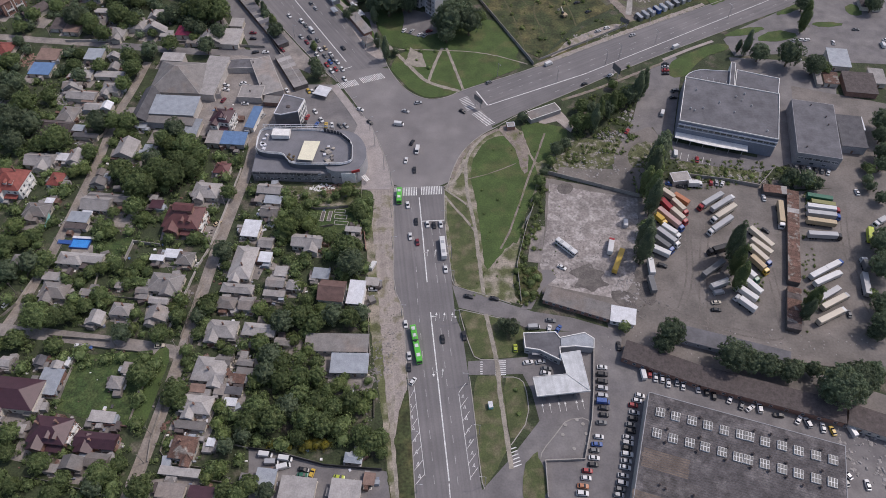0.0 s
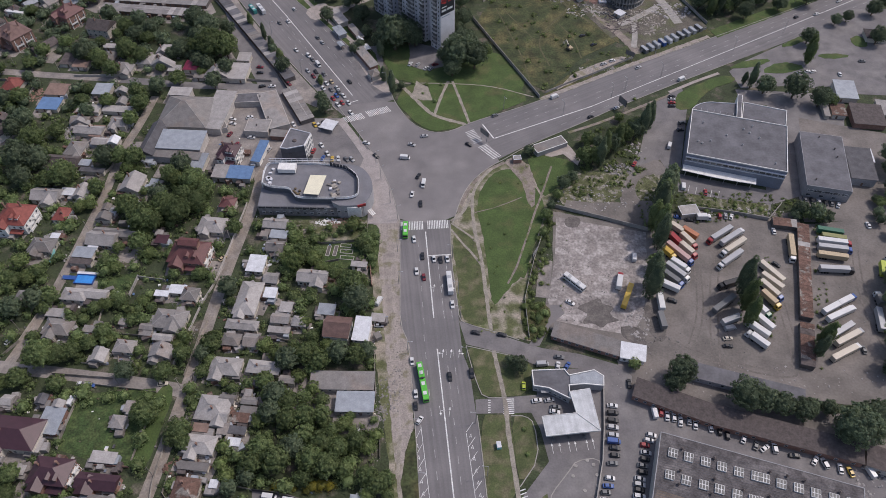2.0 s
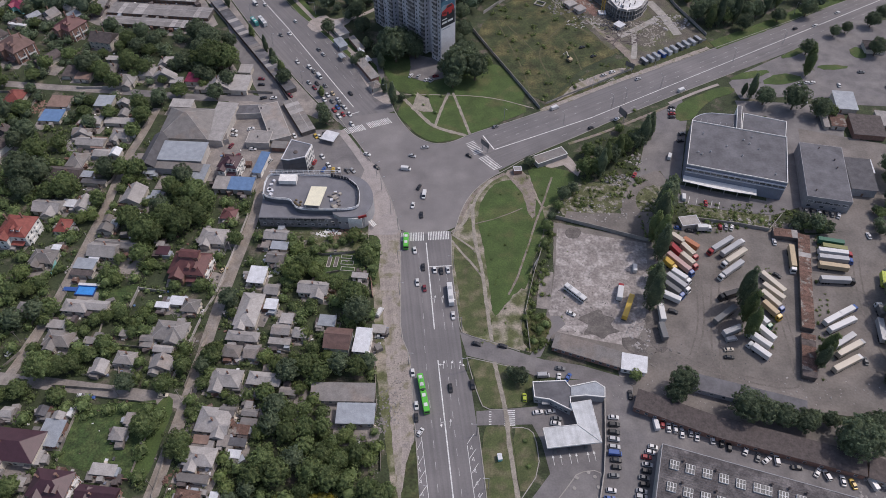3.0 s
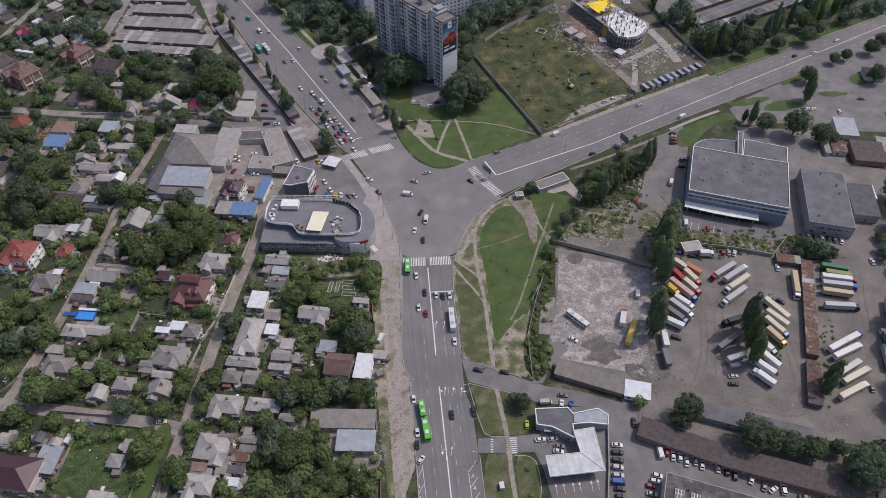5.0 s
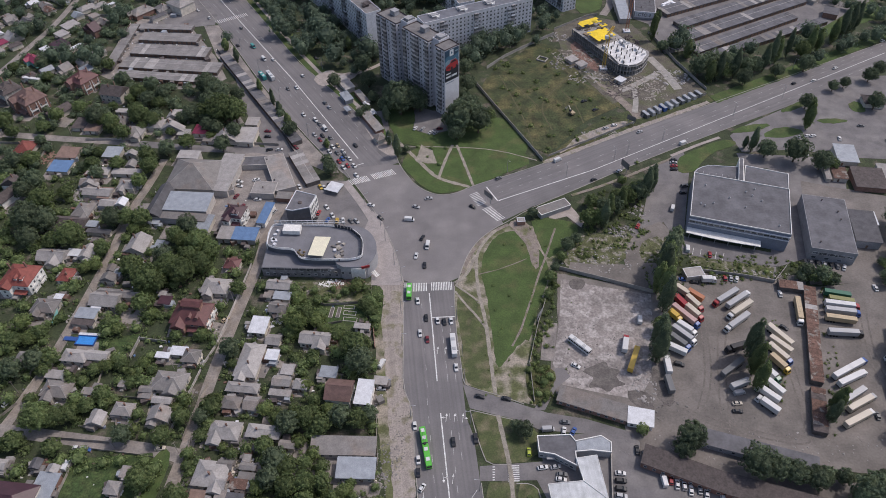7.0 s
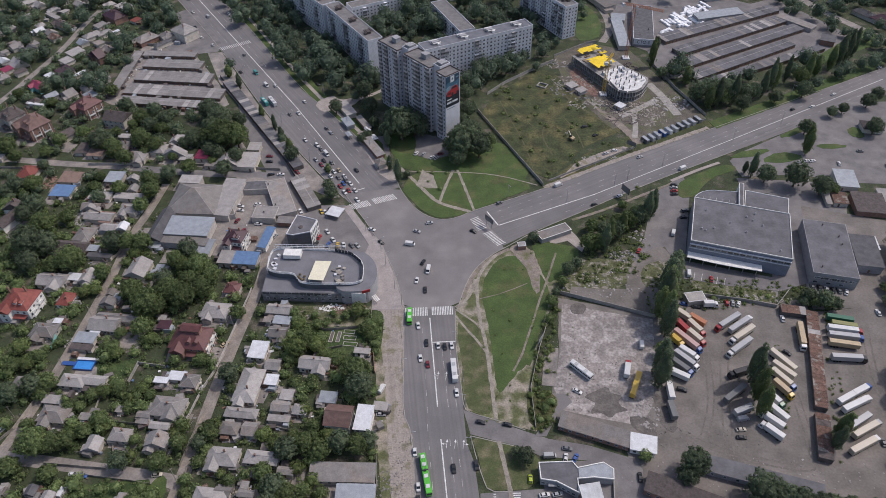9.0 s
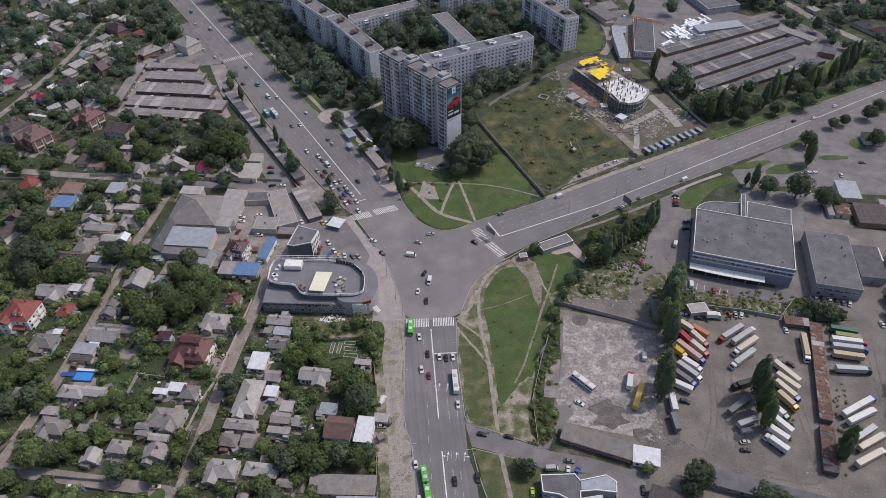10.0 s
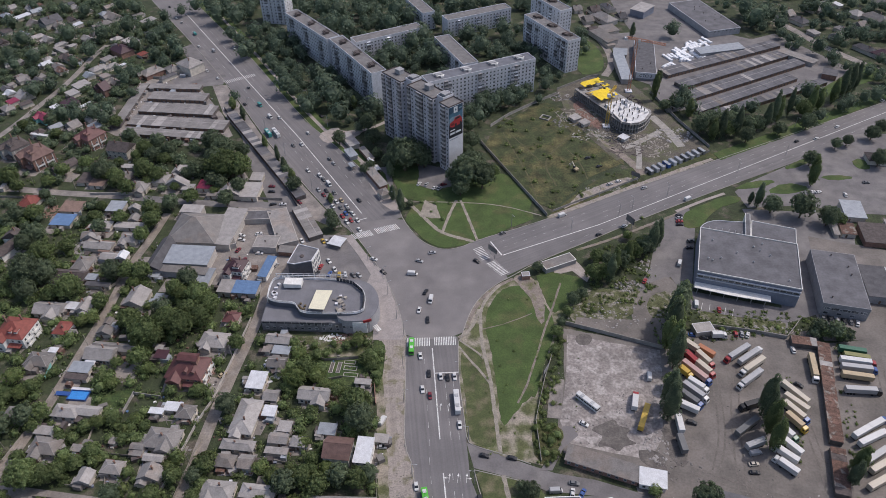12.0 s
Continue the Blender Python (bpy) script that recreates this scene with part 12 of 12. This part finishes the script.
FAR_TREES += [(24, 461, 5.0), (32, 478, 5.1), (41, 487, 5.2), (15, 478, 5.1), (9, 458, 4.5), (-61, 456, 7.5), (-84, 449, 7.0), (-91, 471, 8.6), (-100, 491, 8.0), (-110, 510, 7.3), (16, 448, 5.3), (17, 463, 6.3), (27, 467, 6.3), (38, 471, 6.3), (47, 479, 5.5), (21, 477, 5.5), (52, 496, 4.3), (67, 497, 4.8), (-56, 553, 7.2), (-46, 542, 7.1), (-38, 568, 7.8), (-29, 581, 7.4), (-23, 555, 7.7), (-30, 543, 6.1), (-18, 542, 7.1), (-9, 539, 6.1), (-59, 540, 6.1), (-46, 590, 6.5), (-34, 602, 5.6), (10, 586, 7.5)]
FAR_TREES += [(19, 563, 7.2), (40, 598, 7.6), (-96, 595, 9.2), (-109, 601, 9.3), (-88, 640, 7.0), (-56, 632, 9.6), (-45, 622, 8.4), (-60, 611, 7.8), (-17, 620, 6.7), (-5, 649, 8.1), (11, 652, 8.1), (27, 659, 7.1), (-108, 632, 9.7), (-124, 639, 9.8), (-242, 571, 6.5), (-233, 558, 5.3), (-257, 605, 5.7), (-220, 632, 8.1), (-211, 639, 8.1), (-200, 625, 8.0), (-198, 594, 5.6), (-188, 582, 5.5), (-178, 555, 6.3), (-174, 562, 6.3), (-178, 597, 6.6), (-153, 568, 6.4), (-150, 581, 6.5), (-139, 573, 6.4), (-132, 559, 5.3), (-138, 515, 5.9)]
FAR_TREES += [(-135, 534, 4.7), (-131, 492, 7.5), (-124, 487, 5.7), (-109, 461, 5.5), (-115, 471, 4.7), (-104, 469, 5.5), (-153, 543, 5.2), (-249, 660, 6.1), (-234, 656, 7.2), (-142, 646, 7.6), (-114, 604, 8.3), (166, 473, 7.1), (161, 466, 5.4), (169, 460, 5.3), (197, 451, 5.2), (211, 459, 5.3), (247, 469, 4.1), (259, 481, 6.3), (267, 480, 5.0), (256, 449, 4.4), (277, 463, 4.5), (283, 466, 5.3), (299, 476, 4.5), (308, 478, 5.4), (320, 484, 5.4), (265, 615, 9.1), (262, 638, 8.3), (279, 626, 7.7), (284, 609, 6.0), (187, 596, 6.4)]
FAR_TREES += [(298, 560, 6.5), (303, 544, 5.0), (320, 575, 5.7), (332, 584, 6.7), (345, 581, 5.7), (336, 636, 6.2), (329, 649, 5.7), (-168, 482, 3.9), (-371, 549, 6.3), (-352, 548, 6.3), (-377, 581, 7.0), (-341, 591, 7.6), (-309, 559, 6.3), (-312, 592, 7.1), (-295, 609, 7.7), (-275, 571, 5.9), (-263, 581, 6.5), (-261, 595, 5.6), (-316, 542, 4.4), (-340, 522, 4.3), (-362, 535, 5.3), (-316, 500, 5.0), (-324, 489, 5.7), (-287, 454, 5.4), (-275, 450, 5.4), (-263, 453, 6.2), (-255, 458, 5.4), (-261, 508, 5.4), (-258, 518, 5.5), (-273, 526, 4.3)]
FAR_TREES += [(-283, 464, 4.7), (-248, 488, 4.0), (-253, 446, 5.3), (-271, 480, 3.6), (-260, 650, 5.0), (-271, 635, 5.4), (-304, 654, 6.1), (-320, 661, 6.1), (-351, 650, 5.6), (-408, 622, 5.9), (-430, 655, 4.1), (-408, 666, 5.2), (-374, 658, 5.1), (-350, 672, 5.2), (-252, 555, 5.3), (-240, 539, 5.2), (-278, 617, 4.8)]


# ---- planting that nobody could count ----
def cloud(name, spots, material, label, clumps, cards, seed, size=0.22, flat=0.85, lift=0.75):
    """Many small leafy crowns joined into one mesh of leaf cards."""
    kinds = [crown_mesh("sprig", seed + k, 1.0, flat, lift, clumps, cards, material, size) for k in range(3)]
    vs, fs, off = [], [], 0
    for i, (x, y, r) in enumerate(spots):
        me = kinds[i % 3]
        co = np.empty(len(me.vertices) * 3)
        me.vertices.foreach_get("co", co)
        co = co.reshape(-1, 3)
        a = i * 2.4
        c, s = math.cos(a), math.sin(a)
        co = np.stack([x + r * (co[:, 0] * c - co[:, 1] * s), y + r * (co[:, 0] * s + co[:, 1] * c), r * co[:, 2]], 1)
        vs.append(co)
        fs += [tuple(v + off for v in p.vertices) for p in me.polygons]
        off += len(co)
    me = bpy.data.meshes.new(name)
    me.from_pydata(np.concatenate(vs).tolist(), [], fs)
    me.materials.append(material)
    for k in kinds:
        bpy.data.meshes.remove(k)
    return tagged(new(name, me), label, "plants", "", "stuff")


def clear(x, y, r):
    """True where no building stands and no lane runs."""
    for fx, fy, fr in FOOT:
        if (fx - x) ** 2 + (fy - y) ** 2 < (fr * 0.8 + r * 0.7) ** 2:
            return False
    p = Vector((x, y))
    for pts, width in LANES:
        for a, b in zip(pts, pts[1:]):
            d = b - a
            k = max(0.0, min(1.0, (p - a).dot(d) / d.length_squared))
            if (p - a - d * k).length < width / 2 + r * 0.8:
                return False
    return True


def inside(x, y, poly):
    hit = False
    for (ax, ay), (bx, by) in zip(poly, poly[1:] + poly[:1]):
        if (ay > y) != (by > y) and x < (bx - ax) * (y - ay) / (by - ay) + ax:
            hit = not hit
    return hit


def sown(poly, n, lo, hi, seed, keep=()):
    rng = random.Random(seed)
    xs, ys = [p[0] for p in poly], [p[1] for p in poly]
    out = []
    for _ in range(n):
        x, y, r = rng.uniform(min(xs), max(xs)), rng.uniform(min(ys), max(ys)), rng.uniform(lo, hi)
        if inside(x, y, poly) and clear(x, y, r) and not any(inside(x, y, k) for k in keep):
            out.append((x, y, r))
    return out


FOOT.append((-171.2, 203.5, 7.0))
LANES += [([Vector((-40, 330)), Vector((-201, 563)), Vector((-330, 745))], 40), ([Vector((20, 298)), Vector((310, 462)), Vector((520, 582))], 40), ([Vector((62, 620)), Vector((105, 500))], 9)]
GARDENS = [(-330, 60), (-36, 60), (-28, 120), (-36, 180), (-34, 236), (-96, 240), (-100, 270), (-108, 300), (-200, 330), (-330, 330)]
UPPER_WEST = [(-600, 300), (-190, 330), (-120, 352), (-170, 445), (-255, 450), (-255, 510), (-215, 545), (-330, 760), (-700, 800)]
PLOT = [(-161, 137), (-124, 141), (-122, 110), (-150, 112)]
BEDS = [(-62, 229), (-44, 229), (-43, 212), (-62, 213)]
WORKSHOPS = [(-142, 274), (-95, 268), (-88, 325), (-142, 346)]
WORKS_YARD = [(-76, 60), (-20, 60), (-20, 100), (-76, 105)]
COURTS = [(-150, 480), (-40, 445), (60, 470), (110, 560), (130, 700), (60, 780), (-260, 780), (-170, 560)]
STRIP = [(-150, 560), (-112, 480), (-60, 420), (-42, 436), (-82, 480), (-140, 570), (-230, 700), (-240, 690)]
NORTH_EAST = [(290, 520), (420, 470), (700, 600), (700, 800), (120, 800), (130, 690), (240, 690)]
cloud("garden_shrubs", sown(GARDENS, 4200, 0.6, 1.9, 1, (PLOT, WORKS_YARD, WORKSHOPS, BEDS)) + sown(UPPER_WEST, 1500, 0.8, 2.2, 2), LEAF, "low shrubs and vegetables filling the gardens", 9, 4, 100, 0.26, 0.7, 0.5)
cloud("quarter_trees", sown(UPPER_WEST, 4300, 2.0, 3.9, 4), LEAF_DARK, "dark trees crowding the far gardens", 22, 7, 130, 0.15)
cloud("garden_trees", sown(GARDENS, 1700, 1.6, 3.2, 3, (PLOT, WORKS_YARD, WORKSHOPS, BEDS)), LEAF, "small fruit trees crowding the gardens", 22, 7, 120, 0.15)
# The leaf colour of these far crowns carries a painted haze tint.
cloud("far_trees", FAR_TREES + sown(COURTS, 900, 3.0, 4.8, 5) + sown(STRIP, 110, 3.0, 4.6, 15) + sown(NORTH_EAST, 1350, 2.6, 4.6, 6), LEAF_HAZED, "dark crowns of the distant trees between the blocks, haze tinted into the leaves", 30, 8, 140, 0.12, 1.15, 1.3)
cloud("fence_bushes", sown([(48, 242), (53, 240), (47, 215), (41, 193), (45, 182), (39, 169), (33, 170), (34, 191), (39, 215)], 260, 0.6, 1.5, 17), LEAF_LIGHT, "rank bushes along the concrete fence", 14, 5, 180, 0.2, 0.8, 0.6)
cloud("weeds", sown([(8, 175), (40, 168), (52, 175), (60, 240), (50, 280), (30, 279), (16, 266), (8, 245)], 60, 0.3, 0.8, 7) + sown([(95, 235), (190, 245), (192, 256), (98, 262)], 420, 0.4, 1.1, 8) + sown([(60, 255), (100, 262), (112, 300), (80, 315), (72, 298)], 300, 0.4, 1.5, 9) + sown([(182, 241), (185, 240), (172, 191), (157, 155), (153, 153), (165, 188)], 300, 0.4, 1.0, 18) + sown([(151, 222), (153, 215), (149, 191), (141, 168), (138, 168), (145, 191)], 120, 0.4, 0.9, 19)
      + sown([(28, 395), (54, 342), (105, 360), (100, 400), (70, 470), (40, 465), (22, 440)], 90, 0.5, 2.0, 10), LEAF_LIGHT, "weeds and low bushes on rough ground", 10, 4, 160, 0.24, 0.6, 0.4)


# ---- paved yards and clutter round the houses ----
def yard_paving():
    rng = random.Random(12)
    vs, fs = [], []
    for x, y, r in FOOT:
        if r > 14 or y > 430 or (x > -145 and y > 265):
            continue
        for _ in range(2):
            a, cx, cy = radians(rng.uniform(-12, 4)), x + rng.uniform(-0.7, 0.7) * r, y - rng.uniform(0.1, 0.9) * r
            w, d, z = r * rng.uniform(0.5, 0.95), r * rng.uniform(0.35, 0.7), 0.02 + 0.00407 * (len(fs) % 6)
            c, s = math.cos(a), math.sin(a)
            off = len(vs)
            for px, py in ((-w, -d), (w * 0.9, -d), (w, d * 0.8), (w * 0.2, d), (-w, d * 0.9)):
                vs.append((cx + px * c - py * s, cy + px * s + py * c, z))
            fs.append(tuple(range(off, off + 5)))
    me = bpy.data.meshes.new("yard_paving")
    me.from_pydata(vs, [], fs)
    me.materials.append(LANE)
    tagged(new("yard_paving", me), "worn concrete paving round the houses", "paving", "", "stuff")


yard_paving()
for k, (tone, n) in enumerate((("WHITE", 260), ("SLATE", 420), ("BLUE", 50), ("RUST", 120))):
    spots = sown(GARDENS, n, 0.3, 0.9, 50 + k) + sown(UPPER_WEST, n // 2, 0.3, 0.9, 60 + k)
    rng = random.Random(k)
    bm = bmesh.new()
    for x, y, r in spots:
        h = rng.uniform(0.2, 0.8)
        box(bm, x, y, h / 2, r * rng.uniform(0.8, 2.2), r * rng.uniform(0.8, 1.6), h, rng.uniform(-20, 20))
    tagged(part("yard_clutter", bm, {"WHITE": WALLS["white"], "SLATE": ROOFS["slate"], "BLUE": ROOFS["blue"], "RUST": ROOFS["rust"]}[tone]), "boxes, boards and tubs lying about the yards", "clutter", "", "stuff")


# ---- lean-tos and odds and ends crowding the houses ----
def crowd(name, label, tones, per, low, high, wide, seed, category):
    """Small roofs or boxes set close round the dwellings, one mesh for each tone."""
    rng = random.Random(seed)
    made = {k: bmesh.new() for k in sorted(set(tones))}
    for x, y, r in list(FOOT):
        if r > 13 or (x, y) == (-171.2, 203.5) or x > -15 or y < 60 or (y < 420 and x > -66 and y > 240) or (x > -180 and y > 300):
            continue
        for _ in range(per if y < 330 else max(1, per // 2)):
            a, far = rng.uniform(0, 6.283), r * rng.uniform(0.55, 1.0) + 0.6
            cx, cy, w, d, h = x + far * math.cos(a), y + far * math.sin(a), rng.uniform(*wide), rng.uniform(*wide), rng.uniform(low, high)
            p = Vector((cx, cy))
            if any((fx - cx) ** 2 + (fy - cy) ** 2 < (fr * (0.5 if fr != 7.0 else 1.2)) ** 2 for fx, fy, fr in FOOT):
                continue
            near = min(((p - q).length for pts, _ in LANES for q in pts), default=99)
            if near < 4 or not all(abs((p - u - (v - u) * max(0, min(1, (p - u).dot(v - u) / (v - u).length_squared))).length) > width / 2 + 1.5 for pts, width in LANES for u, v in zip(pts, pts[1:])):
                continue
            bm = made[rng.choice(tones)]
            box(bm, cx, cy, h / 2, w, d, h, rng.choice((-6, -4, 0, 84, 30)) + rng.uniform(-6, 6))
    for k in made:
        if not made[k].verts:
            made[k].free()
            continue
        tagged(part(name, made[k], {**ROOFS, **WALLS}[k]), label, category, "", "stuff")


crowd("lean_to", "patched lean-tos and small roofs built against the houses", ("slate", "pale", "slate", "rust", "zinc", "brown"), 3, 1.9, 2.5, (1.6, 4.2), 71, "shed")
crowd("yard_goods", "boards, tubs, bricks and household goods in the yards", ("white", "pale", "plaster", "rust", "panel", "blue", "dark", "brick", "zinc"), 9, 0.15, 0.9, (0.35, 1.5), 72, "clutter")
